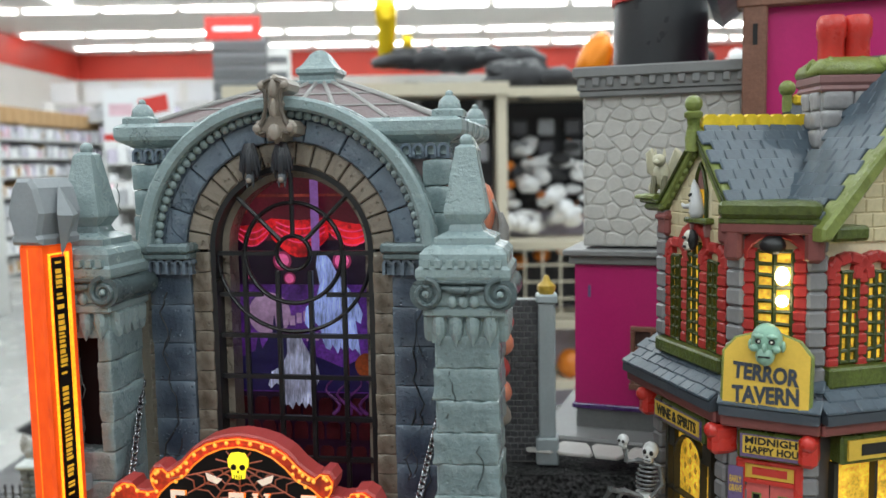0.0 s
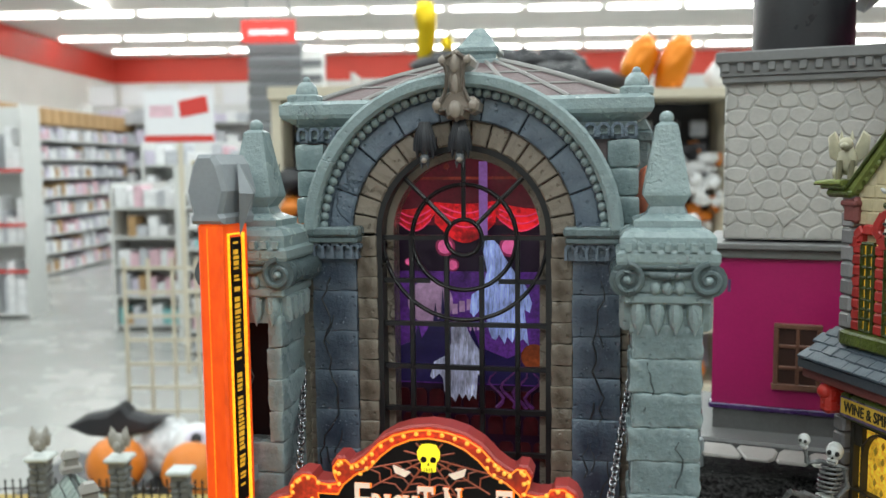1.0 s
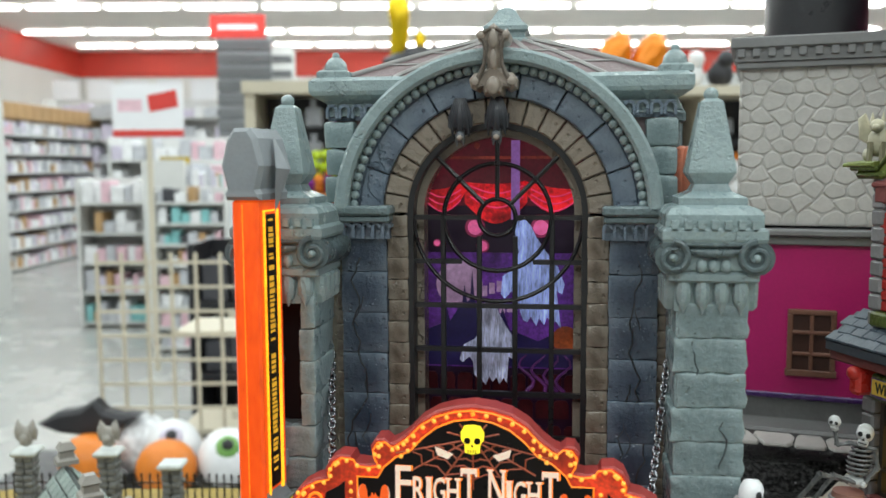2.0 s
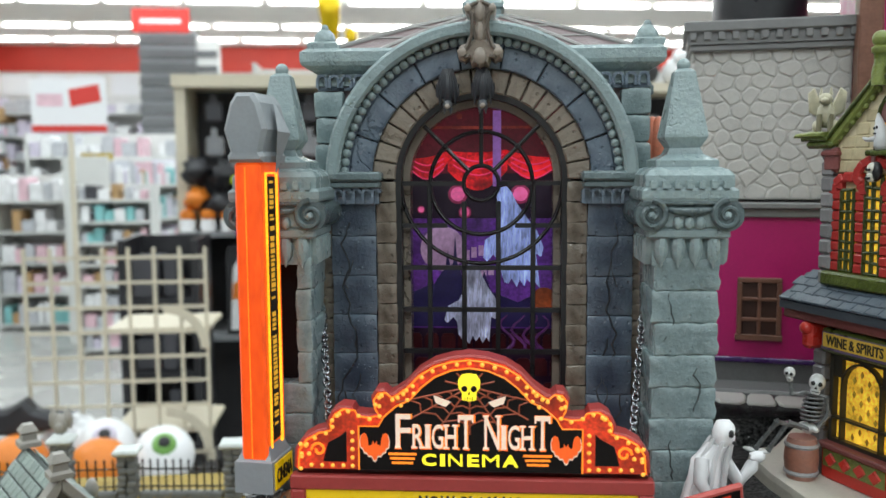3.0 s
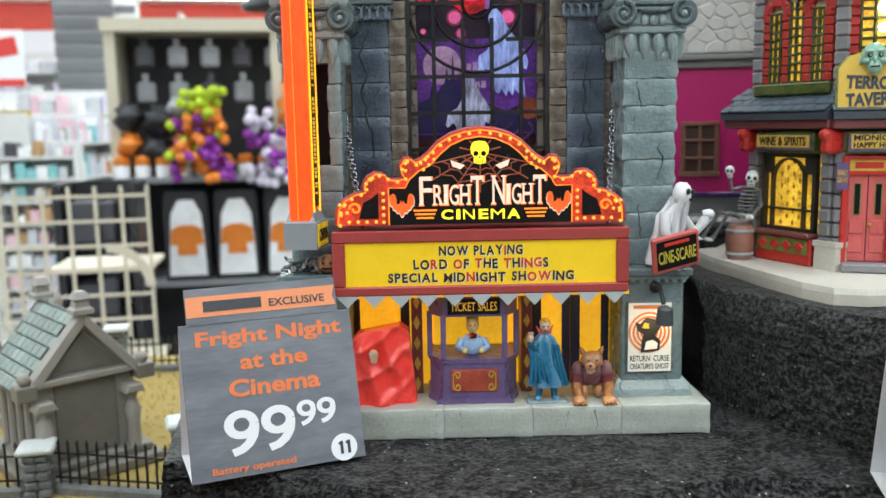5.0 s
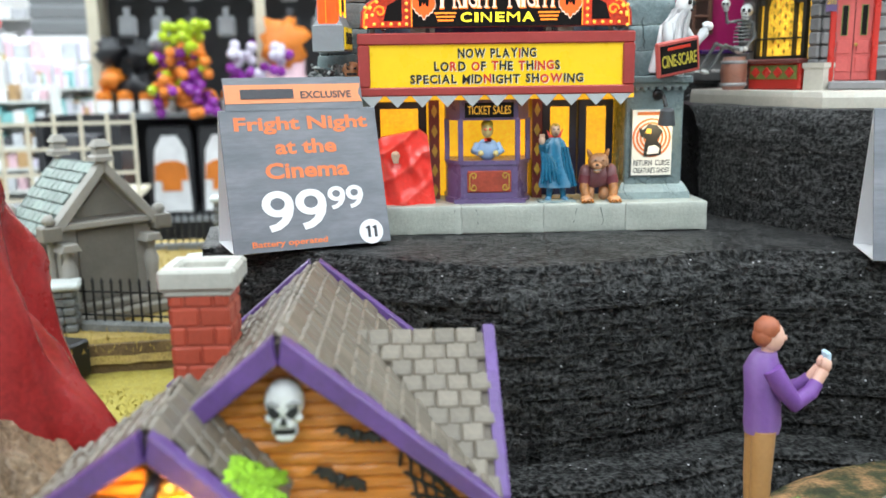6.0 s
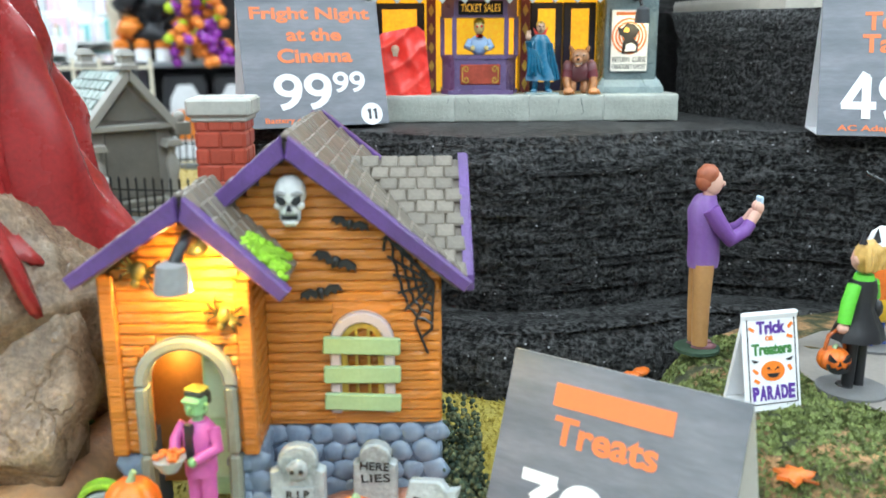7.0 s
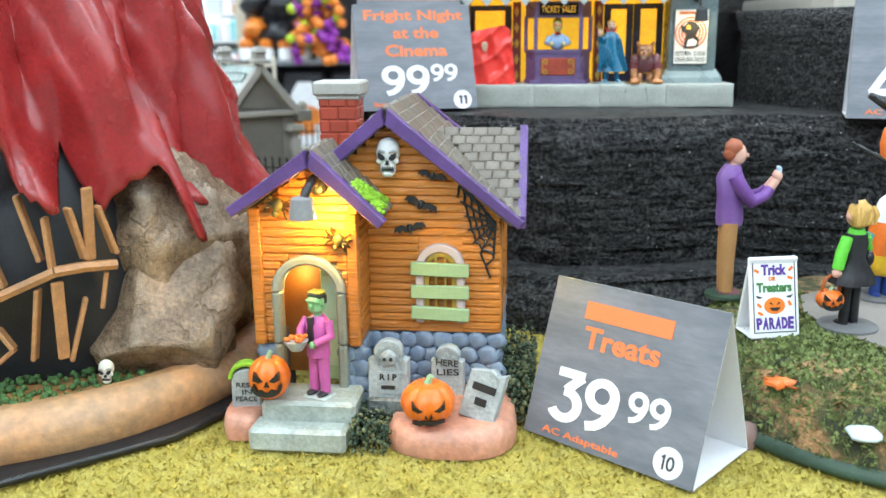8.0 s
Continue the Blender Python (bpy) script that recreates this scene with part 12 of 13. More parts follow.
dg, dr = Geo(), random.Random(12)
for k in range(2600):
    x, y = dr.uniform(-0.66, -0.23), dr.uniform(0.56, 1.0)
    a, h, w = dr.uniform(0, 6.28), dr.uniform(0.002, 0.006) * (2.4 if k % 14 == 0 and y > 0.9 else 1), 0.0007
    dg.add([(x - w * math.cos(a), y - w * math.sin(a), GZ), (x + w * math.cos(a), y + w * math.sin(a), GZ), (x + dr.uniform(-0.4, 0.4) * h, y + dr.uniform(-0.4, 0.4) * h, GZ + h)], [(0, 1, 2)])
single("dry_grass", dg, bpy.data.materials["straw_turf"], kind="stuff", label="dry straw coloured grass blades in the graveyard", category="grass")


# ---- goods further off in the store ----
cream_metal = material("cream_wire_coat", (0.60, 0.54, 0.42), 0.45, vary=0.05, bump=0.05)
shelf_white = material("shelf_white", (0.66, 0.66, 0.64), 0.45, vary=0.04, scale=8, bump=0.03)
black_goods = material("black_goods", (0.02, 0.02, 0.024), 0.45, vary=0.3, scale=20)
cardboard = material("tan_cardboard", (0.45, 0.28, 0.13), 0.6, vary=0.1, scale=12)
grey_panel = material("grey_slat_panel", (0.24, 0.25, 0.26), 0.5, vary=0.06, scale=8)
sign_red = material("sign_red", (0.62, 0.045, 0.035), 0.5, vary=0.05, scale=6)
goods = [material("goods_" + nm, c, 0.4, vary=0.15, scale=15) for nm, c in (("white", (0.8, 0.8, 0.81)), ("grey", (0.5, 0.51, 0.54)), ("pink", (0.72, 0.48, 0.54)), ("teal", (0.22, 0.5, 0.5)), ("lilac", (0.6, 0.55, 0.66)), ("dark", (0.06, 0.06, 0.07)), ("orange", (0.7, 0.2, 0.02)), ("green", (0.16, 0.35, 0.08)))]
foil_y = material("yellow_foil", (0.75, 0.52, 0.01), 0.18, metal=0.55, vary=0.15, scale=6)
foil_o = material("orange_foil", (0.75, 0.22, 0.01), 0.2, metal=0.4, vary=0.15, scale=6)

# low table with giant eyeballs in front of the wire grid
counter = thing("low_table", (-1.1, 2.85, FLOOR), 0, "low black shop table with giant eyeballs on top", "table")
part("tabletop", Geo().box(-0.45, 0.45, -0.22, 0.25, 0.38 - FLOOR, 0.41 - FLOOR, 0.005), black_goods, counter)
for sx in (-0.4, 0.38):
    for sy in (-0.2, 0.2):
        part("leg", Geo().box(sx, sx + 0.03, sy, sy + 0.03, 0, 0.38 - FLOOR), black_goods, counter)
for x, y, r, iris in ((-0.78, 2.72, 0.095, goods[7]), (-0.985, 2.82, 0.095, goods[4])):
    eye = thing("eyeball", (x, y, 0.41), 15, "big glossy white plastic eyeball with a coloured iris", "eyeball", "eyeballs on the table")
    part("eye_white", Geo().ball((0, 0, r), r, 24), white_ghost, eye, smooth="all")
    part("iris", Geo().ball((0, -r * 0.48, r * 1.42), r * 0.48, 18), iris, eye, smooth="all")
    part("pupil", Geo().ball((0, -r * 0.68, r * 1.6), r * 0.26, 14), BLACK, eye, smooth="all")
for x, y in ((-0.955, 2.66), (-1.22, 2.72)):
    single("orange_ball", Geo().ball((0, 0, 0.085), (0.095, 0.085, 0.09), 18), goods[6], (x, y, 0.41), 0, "round orange lantern on the low table", "lantern", "lanterns on the table", smooth="all")

single("felt_bat", Geo().prism([(-0.17, 0.0), (-0.1, -0.03), (0.0, -0.04), (0.1, -0.02), (0.17, 0.03), (0.1, 0.03), (0.05, 0.045), (0.02, 0.08), (-0.03, 0.05), (-0.1, 0.04)], -0.03, 0.03, 0.015), black_goods, (-1.24, 2.8, 0.6), 0, "crumpled black felt bat lying on the orange ball", "decoration")
bag = material("clear_film_bag", (0.75, 0.76, 0.78), 0.12, vary=0.3, scale=30, bump=0.6, fine=60)
single("wrapped_ball", Geo().ball((0, 0, 0.1), (0.1, 0.09, 0.1), 20, 0.12, 3), bag, (-1.1, 2.86, 0.41), 0, "pale ball wrapped in shiny clear film", "ball", smooth="all")

# wire grid panel
grid = thing("wire_grid_panel", (-0.66, 2.95, FLOOR), 0, "cream coated wire grid panel standing on the floor", "grid panel")
gx0, gx1, gz0, gz1, gs_ = -0.60, -0.015, 0.44 - FLOOR, 1.14 - FLOOR, 0.0835
wire_v = Geo().box(-0.0055, 0.0055, -0.005, 0.005, gz0 - gz0, gz1 - gz0).mesh("upright_wire")
wire_v.materials.append(cream_metal)
wire_h = Geo().box(0, gx1 - gx0, -0.011, -0.005, -0.0055, 0.0055).mesh("cross_wire")
wire_h.materials.append(cream_metal)
k = 0
while gx0 + k * gs_ <= gx1 + 0.01:
    part("upright_wire", wire_v, None, grid, m=local(gx0 + k * gs_, 0, gz0))
    k += 1
k = 0
while gz0 + k * gs_ <= gz1 + 0.01:
    part("cross_wire", wire_h, None, grid, m=local(gx0, 0, gz0 + k * gs_))
    k += 1
for x in (gx0, gx1):
    part("grid_leg", Geo().box(x - 0.012, x + 0.012, -0.012, 0.012, 0, gz0), cream_metal, grid)
for z in (gz0 + 0.36, gz0 + 0.01):
    part("grid_arch", Geo().arc(gx1 - 0.14, z, 0.12, 0.15, 0, 90, -0.02, -0.012, 10), cream_metal, grid)
    part("grid_shelf", Geo().box(gx0 + 0.25, gx1, 0.02, 0.3, z + 0.05, z + 0.065), cream_metal, grid)


def gondola(p, yaw, length, height, depth, levels, kinds, seed, label, fill=0.9, back=None, tall=0.75, span=0.09, post=None):
    """A shelving unit with goods of assorted boxes on every shelf."""
    u = thing("shelf_unit", p, yaw, label, "shelf unit", "shop shelf units")
    rr = random.Random(seed)
    part("back_panel", Geo().box(0, length, depth - 0.02, depth, 0, height), back or shelf_white, u)
    for x in (0, length - 0.03):
        part("upright", Geo().box(x, x + 0.03, 0, depth - 0.02, 0, height), post or shelf_white, u)
    gap = height / levels
    for r in range(levels):
        z = r * gap + 0.04
        part("shelf", Geo().box(0.03, length - 0.03, 0, depth - 0.02, z, z + 0.025), post or shelf_white, u)
        groups = {}
        x = 0.05
        while x < length - 0.1:
            w = rr.uniform(0.5, 1.3) * span
            h = rr.uniform(0.45, 1.0) * gap * tall
            if rr.random() < fill:
                mt = rr.choice(kinds)
                groups.setdefault(mt.name, (Geo(), mt))[0].box(x, x + w * 0.92, 0.01 + rr.uniform(0, 0.05), depth * 0.7, z + 0.025, z + 0.025 + h, 0.006)
            x += w
        for g_, mt in groups.values():
            tagged(part("shelf_stock", g_, mt, u), kind="stuff")
    return u


# aisle on the far side: tan boxes on top, small wares below
small = [goods[0], goods[1], goods[0], goods[4], goods[0], cardboard, goods[1], goods[2]]
gondola((-7.75, 13.9, FLOOR), 88, 8.0, 2.3 - FLOOR, 0.6, 8, small, 1, "long white shelf unit filled with small wares", span=0.1, back=grey_panel, fill=0.95)
bx_t = thing("box_row", (-7.72, 13.95, 2.3), 88, "row of tan cardboard boxes on top of the shelf", "boxes")
for k in range(23):
    part("carton", Geo().box(0.1 + k * 0.33, 0.1 + k * 0.33 + 0.3, 0.08, 0.5, 0, 0.3, 0.01), cardboard, bx_t)
low = gondola((-6.85, 11.0, FLOOR), 0, 1.1, 2.3 - FLOOR, 0.5, 3, [goods[0], goods[1], goods[0]], 12, "low white shelf unit with red edged shelves", span=0.12)
for z in (0.6, 1.2, 1.9):
    part("red_edge", Geo().box(0, 1.1, -0.02, 0.0, z, z + 0.04), sign_red, low)
gondola((-4.6, 12.0, FLOOR), 0, 4.2, 2.3, 0.6, 6, [goods[0], goods[1], goods[0], goods[4], goods[2], cardboard, goods[3], goods[0]], 2, "white shelf unit with pale packages", span=0.16)
gondola((-0.6, 13.0, FLOOR), 0, 9.0, 2.3, 0.6, 6, [goods[0], goods[1], goods[5], goods[4]], 7, "white shelf unit with pale packages", span=0.2)
mixed = [goods[0], goods[4], goods[1], goods[0], cardboard, goods[2], goods[0], goods[3], goods[1]]
rack = gondola((-4.3, 10.15, FLOOR), 0, 1.35, 1.30 - FLOOR, 0.5, 5, mixed, 3, "white rack with small mixed craft goods", span=0.13, fill=0.9)
gondola((-2.95, 8.7, FLOOR), 0, 0.75, 1.22 - FLOOR, 0.3, 8, mixed + [goods[5]], 44, "low white wire rack with small packets", span=0.09, fill=0.9)
gondola((-2.75, 9.2, FLOOR), 78, 3.0, 1.5 - FLOOR, 0.5, 5, mixed, 33, "white rack with small pale craft goods", span=0.07, fill=0.95)
gondola((-1.17, 3.7, FLOOR), 0, 0.33, 1.10 - FLOOR, 0.3, 5, [goods[5], goods[5], goods[5], goods[0]], 6, "narrow rack with stacked dark boxes", span=0.1, back=black_goods, post=black_goods)
part("yellow_tag", Geo().box(1.0, 1.34, -0.02, -0.01, 1.33 - FLOOR, 1.54 - FLOOR), foil_y, rack)
pink_t = single("pink_display", Geo().box(-0.27, 0.27, -0.03, 0.03, -0.16, 0.16, 0.01), goods[2], (-3.02, 9.7, 1.04), 0, "pink header card over a rack", "sign card")
part("post", Geo().box(-0.01, 0.01, -0.01, 0.01, FLOOR - 1.04, -0.16), cream_metal, pink_t)

# dark end display with bags, baubles, garments
endcap = thing("end_display", (-1.02, 4.3, FLOOR), 0, "cream framed end display with black back panel", "display unit")
EH = 1.78 - FLOOR
part("back_panel", Geo().box(0, 1.35, 0.3, 0.34, 0, EH), black_goods, endcap)
for x in (-0.02, 0.75, 1.31):
    part("upright", Geo().box(x, x + 0.05, 0.0, 0.3, 0, EH), cream_metal, endcap)
part("header", Geo().box(-0.03, 1.37, -0.02, 0.34, EH, EH + 0.06), cream_metal, endcap)
for z in (1.07, 0.57):
    part("shelf", Geo().box(0, 1.35, -0.12, 0.3, z - FLOOR, z - FLOOR + 0.025), grey_panel, endcap)
rng = random.Random(77)
clear = material("clear_grey_bag", (0.32, 0.33, 0.35), 0.2, vary=0.2, scale=12)
for r in range(2):
    for k in range(8):
        x = 0.1 + k * 0.155
        part("hanging_bag", Geo().box(x, x + 0.09, 0.1, 0.13, 1.62 - FLOOR - 0.17 * r, 1.72 - FLOOR - 0.17 * r, 0.012).box(x + 0.03, x + 0.06, 0.1, 0.11, 1.71 - FLOOR - 0.17 * r, 1.76 - FLOOR - 0.17 * r), clear if (k + r) % 3 else goods[5], endcap)
tee_white = material("tee_print_white", (0.8, 0.8, 0.81), 0.6, vary=0.1, scale=20)
for k in range(4):
    x = 0.32 + k * 0.235
    tee = part("hanging_garment", Geo().prism([(x - 0.105, 0), (x + 0.105, 0), (x + 0.105, 0.39), (x + 0.09, 0.43), (x - 0.09, 0.43), (x - 0.105, 0.39)], -0.1, 0.02, 0.01), black_goods, endcap, "black garment bag with ghost print", m=local(0, 0, 0.60 - FLOOR))
    part("ghost_print", Geo().prism([(x - 0.088, 0.02), (x + 0.088, 0.02), (x + 0.078, 0.22), (x + 0.070, 0.32), (x + 0.035, 0.385), (x - 0.035, 0.385), (x - 0.070, 0.32), (x - 0.078, 0.22)], -0.106, -0.1), tee_white, tee)
    part("orange_print", Geo().prism([(x - 0.045, 0.12), (x + 0.045, 0.12), (x + 0.045, 0.17), (x + 0.078, 0.17), (x + 0.072, 0.245), (x + 0.03, 0.265), (x - 0.03, 0.265), (x - 0.072, 0.245), (x - 0.078, 0.17), (x - 0.045, 0.17)], -0.110, -0.106), goods[6], tee)
bau = [goods[6], goods[4], material("lime_bauble", (0.42, 0.55, 0.02), 0.2), material("purple_bauble", (0.25, 0.03, 0.32), 0.2)]
bauble = {}
for mt in bau:
    me = Geo().ball((0, 0, 0), 0.025, 10).mesh("bauble", "all")
    me.materials.append(mt)
    bauble[mt.name] = me
def cluster(cx, cz, sx, sz, n, mts, seed):
    t = thing("bauble_bunch", (-1.20 + cx, 4.12, cz), 0, "bunch of shiny coloured baubles on the display", "baubles", "bauble bunches")
    rr = random.Random(seed)
    for _ in range(n):
        part("bauble", bauble[rr.choice(mts).name], None, t, m=local(rr.uniform(-sx, sx), rr.uniform(-0.08, 0.06), rr.uniform(-sz, sz)))
cluster(0.62, 1.43, 0.10, 0.07, 24, [bau[2]], 1)
cluster(0.58, 1.28, 0.13, 0.10, 46, [bau[0], bau[2], bau[3]], 2)
cluster(0.60, 1.15, 0.13, 0.06, 34, [bau[3], bau[0]], 3)
cluster(0.95, 1.22, 0.14, 0.18, 62, [bau[1], bau[3]], 4)
for x, z, r, mt, nm in ((0.44, 1.35, 0.075, goods[6], "orange_lantern"), (0.33, 1.24, 0.06, goods[6], "orange_lantern"), (0.22, 1.36, 0.065, black_goods, "dark_mask"), (0.20, 1.22, 0.07, black_goods, "dark_mask"), (0.08, 1.38, 0.06, black_goods, "dark_mask"), (0.08, 1.25, 0.055, goods[6], "orange_lantern"), (0.30, 1.42, 0.05, clear, "pale_mask"), (0.88, 1.42, 0.11, goods[6], "orange_lantern"), (0.86, 1.2, 0.13, goods[2], "pink_lantern")):
    single(nm, Geo().ball((0, 0, 0), (r, 0.06, r), 16, 0.8, 2.4), mt, (-1.02 + x, 4.25, z), 0, "soft rounded seasonal decoration hanging on the display", "decoration", "hanging decorations", smooth="all")
for k in range(8):
    t = single("lidded_jar", Geo().lathe([(0.036, 0), (0.038, 0.05), (0.03, 0.062)], 12), goods[0], (-0.98 + k * 0.095, 4.22, 1.095), 0, "small white jar with orange lid on a shelf", "jar", "jars on the shelf", smooth=40)
    part("lid", Geo().lathe([(0.037, 0.062), (0.037, 0.09), (0.02, 0.105)], 12), goods[6], t, smooth=40)
# goods seen beside the cinema: shelf with pairs of boots, hats, spotted wares
right = thing("rear_display", (0.35, 5.0, FLOOR), 0, "cream shelf unit with dark back and seasonal wares", "display unit")
part("back_panel", Geo().box(0, 4.2, 0.35, 0.4, 1.15 - FLOOR, 1.86 - FLOOR), black_goods, right)
part("lower_panel", Geo().box(0, 4.2, 0.3, 0.4, 0, 1.14 - FLOOR), goods[4], right, "pale lilac lower panel")
for z in (1.86, 1.0, 0.55, 0.20):
    part("shelf", Geo().box(-0.02, 4.22, -0.15, 0.4, z - FLOOR - 0.05, z - FLOOR), cream_metal, right)
for k in range(5):
    part("upright", Geo().box(k * 1.04, k * 1.04 + 0.04, 0.0, 0.35, 0, 1.86 - FLOOR), cream_metal, right)
for r in range(3):
    for k in range(26):
        x = 0.08 + k * 0.16
        part("hanging_bag", Geo().box(x, x + 0.1, 0.18, 0.22, 1.60 - FLOOR - 0.13 * r, 1.70 - FLOOR - 0.13 * r, 0.012), clear if (k + r) % 2 else goods[5], right)
for k in range(14):
    x, z = 0.10 + 0.105 * k, 1.10 + 0.34 * ((k * 5) % 7) / 7
    soft = Geo()
    for q in range(5):
        soft.ball((x + rng.uniform(-0.06, 0.06), 0.1 + rng.uniform(-0.02, 0.02), z - FLOOR + rng.uniform(-0.035, 0.035)), rng.uniform(0.030, 0.055), 10)
    part("white_plush", soft, goods[0], right, "fluffy white hanging decoration", smooth="all")
for k in range(14):
    part("front_wire", Geo().box(0.02 + k * 0.1, 0.03 + k * 0.1, -0.17, -0.16, 0.58 - FLOOR, 0.97 - FLOOR), cream_metal, right)
for k in range(5):
    part("front_wire", Geo().box(0.0, 1.36, -0.175, -0.165, 0.58 - FLOOR + k * 0.095, 0.59 - FLOOR + k * 0.095), cream_metal, right)
part("shelf_back", Geo().box(0.0, 4.2, 0.28, 0.296, 0.56 - FLOOR, 0.96 - FLOOR), black_goods, right)
for k in range(9):
    part("orange_mask", Geo().ball((0.12 + k * 0.13, 0.1, 0.86 + 0.04 * (k % 3) - FLOOR), (0.05, 0.04, 0.045), 10), goods[6], right, smooth="all")
spots = [goods[6], goods[0], goods[0], black_goods, goods[0]]
for k in range(170):
    x, z = rng.uniform(0.02, 1.5), rng.uniform(1.06, 1.56)
    part("spotted_ware", Geo().ball((x, rng.uniform(0.1, 0.25), z - FLOOR), (rng.uniform(0.03, 0.07), 0.03, rng.uniform(0.025, 0.05)), 8), spots[k % 5], right)
for k in range(16):
    x = 0.4 + k * 0.22
    single("jack_lantern", Geo().ball((0, 0, 0.08), (0.085, 0.08, 0.085), 14), goods[6], (0.35 + x, 4.95, 0.20), 0, "bright orange plastic pumpkin on a shelf", "lantern", "plastic pumpkins on the shelf", smooth="all")


def boot(p, mt, s, yaw, nm, label):
    g = Geo().tube([(0, 0, 0), (0, 0, 0.12), (0.01, 0, 0.24), (0.0, 0, 0.36), (0.0, 0, 0.42)], [0.05, 0.055, 0.06, 0.075, 0.05], 14)
    g.tube([(0, 0, 0.04), (0.09, 0, 0.045), (0.17, 0, 0.05), (0.2, 0, 0.05)], [0.06, 0.06, 0.05, 0.02], 12)
    g.v = [(x * s, y * s, z * s) for x, y, z in g.v]
    single(nm, g, mt, p, yaw, label, "balloon", "foil balloons", smooth="all")


boot((-0.40, 7.0, 2.22), foil_y, 1.25, 0, "foil_balloon", "yellow foil balloon standing on a shelf top")
gondola((-1.0, 7.0, FLOOR), 0, 5.2, 2.2 - FLOOR, 0.5, 5, [goods[5], goods[1], goods[6], goods[5]], 14, "tall dark shelf unit with seasonal goods", span=0.16)
boot((-0.23, 6.95, 2.2), foil_y, 0.62, 0, "foil_balloon", "yellow foil balloon standing on a shelf top")
for k, x in enumerate((0.86, 1.06)):
    g = Geo().tube([(0, 0, 0), (0.03, 0, 0.12), (0.07, 0, 0.22), (0.1, 0, 0.3)], [0.075, 0.095, 0.09, 0.04], 14)
    single("foil_balloon", g, foil_o, (x, 5.05, 1.87), 0, "orange foil balloon standing on a shelf top", "balloon", "foil balloons", smooth="all")
for k in range(7):
    single("witch_hat", Geo().ball((0, 0, 0.05), (0.2, 0.16, 0.07 + 0.02 * (k % 3)), 18, 0.35, 2.0).ball((0.05 - 0.03 * k, 0, 0.1), (0.11, 0.1, 0.06), 12, 0.4, 2), black_goods, (-0.30 + 0.24 * k if k < 5 else 0.48 + 0.17 * (k - 5), 5.02 if k > 4 else 6.95, 1.86 if k > 4 else 2.2), 0, "floppy black felt hat on a shelf top", "hat", "black hats", smooth=40)
for k in range(6):
    single("soft_toy", Geo().ball((0, 0, 0.07), (0.075, 0.06, 0.08), 12, 0.2, 2).ball((0.02, -0.03, 0.15), (0.05, 0.05, 0.05), 10), black_goods if k % 2 else goods[0], (1.35 + 0.17 * k, 5.05, 1.87), 0, "small black and white soft toy on a shelf top", "soft toy", "soft toys", smooth="all")

# hanging department sign, grey slat column, sale poster
sg = thing("hanging_sign", (-3.55, 16.0, 3.72), 0, "red department sign hanging from the ceiling", "sign")
part("sign_board", Geo().box(-0.62, 0.38, -0.03, 0.03, 0, 0.42, 0.01), sign_red, sg)
part("sign_writing", bars(1, 0.7, 0.09, 0.1), PAPER, sg, m=local(-0.12, -0.031, 0.2))
for x in (-0.5, 0.26):
    part("hanger", Geo().tube([(x, 0, 0.42), (x, 0, CEIL - 3.72)], 0.012, 6), grey_panel, sg)
colm = thing("slat_tower", (-4.2, 16.6, FLOOR), 0, "tall grey slat panel display tower", "display unit")
part("tower_panel", Geo().box(0, 1.0, 0, 0.4, 0, 3.85 - FLOOR), grey_panel, colm)
for k in range(9):
    part("slat", Geo().box(-0.01, 1.01, -0.03, 0.0, 1.6 - FLOOR + k * 0.25, 1.76 - FLOOR + k * 0.25), material("slat_dark", (0.13, 0.135, 0.14), 0.5) if k == 0 else bpy.data.materials["slat_dark"], colm)
part("side_panel", Geo().box(1.0, 1.4, 0.05, 0.4, 0, 3.7 - FLOOR), shelf_white, colm)
for k in range(7):
    part("slat", Geo().box(1.02, 1.38, 0.02, 0.05, 1.7 - FLOOR + k * 0.28, 1.82 - FLOOR + k * 0.28), bpy.data.materials["slat_dark"], colm)
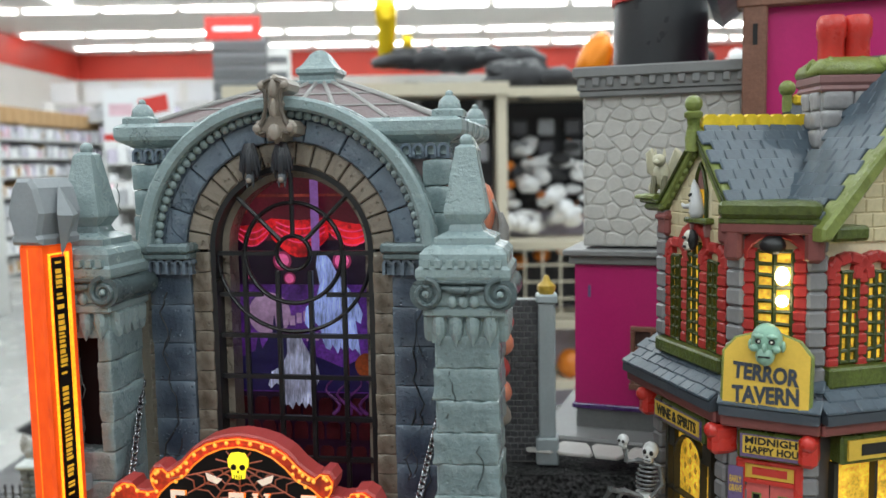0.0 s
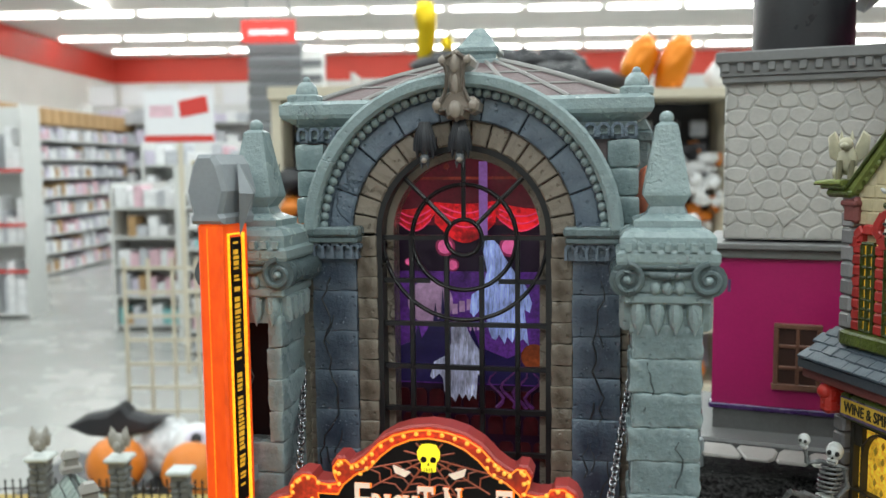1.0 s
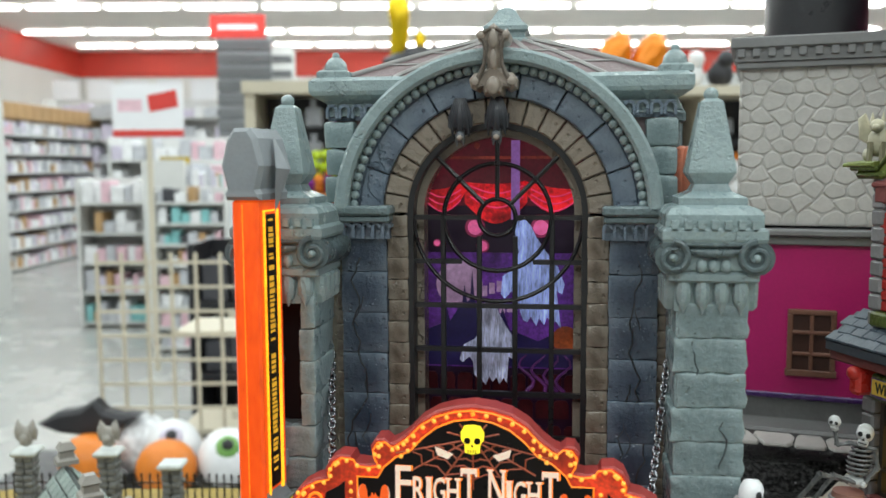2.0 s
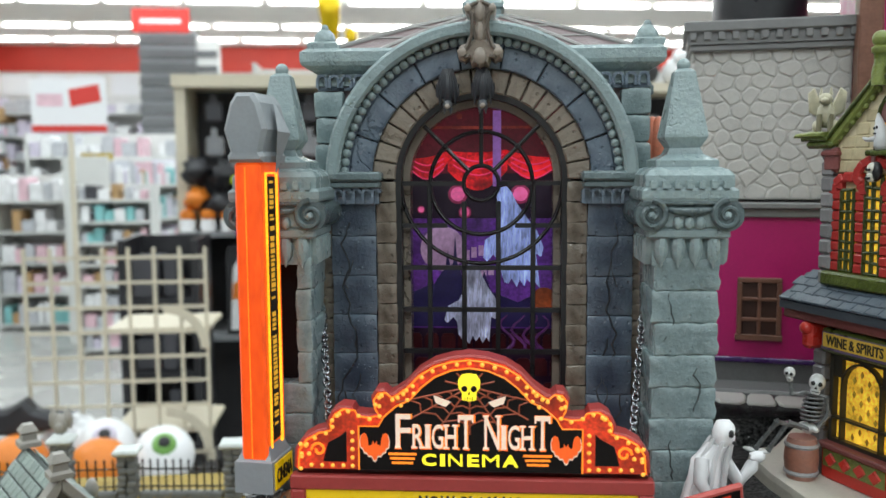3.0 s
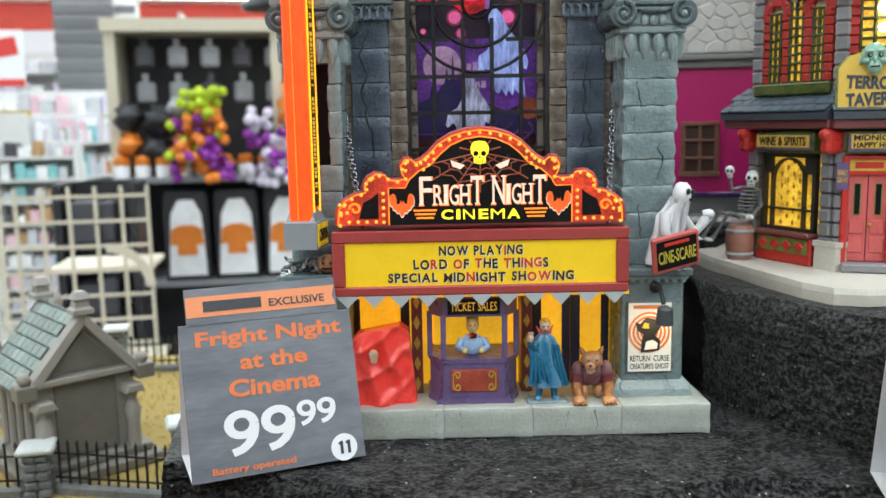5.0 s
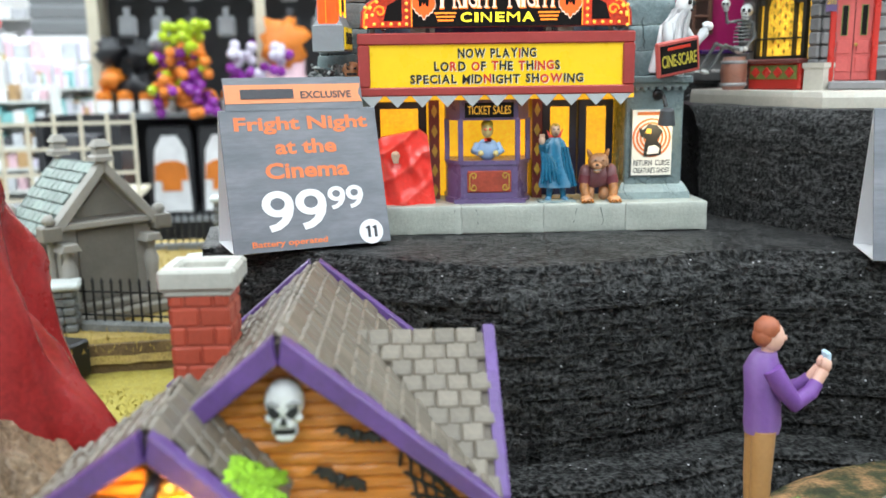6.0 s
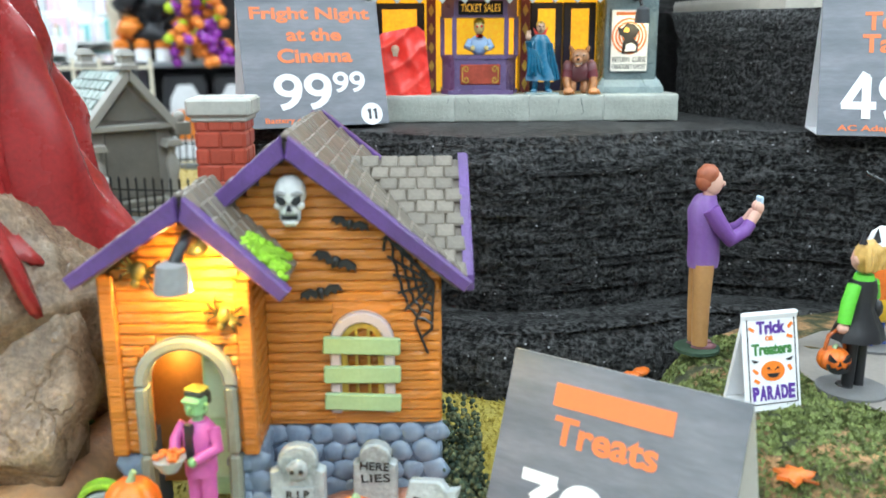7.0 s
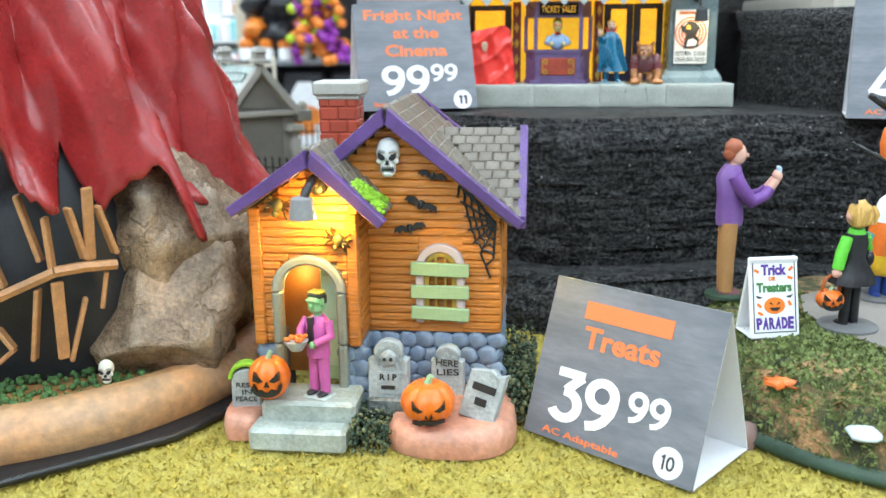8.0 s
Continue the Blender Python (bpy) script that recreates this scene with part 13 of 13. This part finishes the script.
pos = thing("sale_poster", (-2.72, 8.0, 1.70), 0, "white and red sale poster on a stand", "poster")
part("poster_board", Geo().box(-0.32, 0.32, -0.01, 0.01, 0, 0.47), PAPER, pos)
part("red_strip", Geo().box(-0.32, 0.32, -0.014, -0.01, 0, 0.06), sign_red, pos)
part("red_patch", Geo().prism([(0.02, 0.22), (0.28, 0.27), (0.26, 0.42), (0.0, 0.37)], -0.014, -0.01), sign_red, pos)
part("poster_writing", bars(1, 0.22, 0.12, 0.1), goods[2], pos, m=local(-0.16, -0.011, 0.28))
part("post", Geo().box(-0.02, 0.02, -0.01, 0.02, FLOOR - 1.70, 0), cream_metal, pos)
for k in range(6):
    single("price_banner", Geo().box(-0.28, 0.28, -0.01, 0.01, 0, 0.42), PAPER, (-8.2 + k * 0.75, 19.35, 2.9), 0, "white banner card above the shelves", "banner", "row of white banners")
gondola((-8.6, 19.1, FLOOR), 0, 9.5, 2.9 - FLOOR, 0.6, 7, [goods[0], goods[1], goods[4]], 21, "white shelf unit along the back of the store", span=0.3)
single("ceiling_speaker", Geo().ball((0, 0, 0), 0.09, 12).tube([(0, 0, 0.05), (0, 0, CEIL - 4.25)], 0.012, 6), black_goods, (1.05, 12.0, 4.25), 0, "small black ball hanging from the ceiling", "speaker", smooth="all")


# oblique cream grid panel behind the cinema
grid_b = thing("wire_grid_panel", (0.447, 2.6, FLOOR), 70, "cream coated wire grid panel standing on the floor", "grid panel")
gl, gb, gt = 0.62, 0.5 - FLOOR, 1.13 - FLOOR
wv = Geo().box(-0.005, 0.005, -0.004, 0.004, 0, gt - gb).mesh("upright_wire")
wv.materials.append(cream_metal)
wh = Geo().box(0, gl, -0.009, -0.004, -0.005, 0.005).mesh("cross_wire")
wh.materials.append(cream_metal)
for k in range(9):
    part("upright_wire", wv, None, grid_b, m=local(k * gl / 8, 0, gb))
    part("cross_wire", wh, None, grid_b, m=local(0, 0, gb + k * (gt - gb) / 8))
for x in (0, gl):
    part("grid_leg", Geo().box(x - 0.012, x + 0.012, -0.012, 0.012, 0, gb), cream_metal, grid_b)
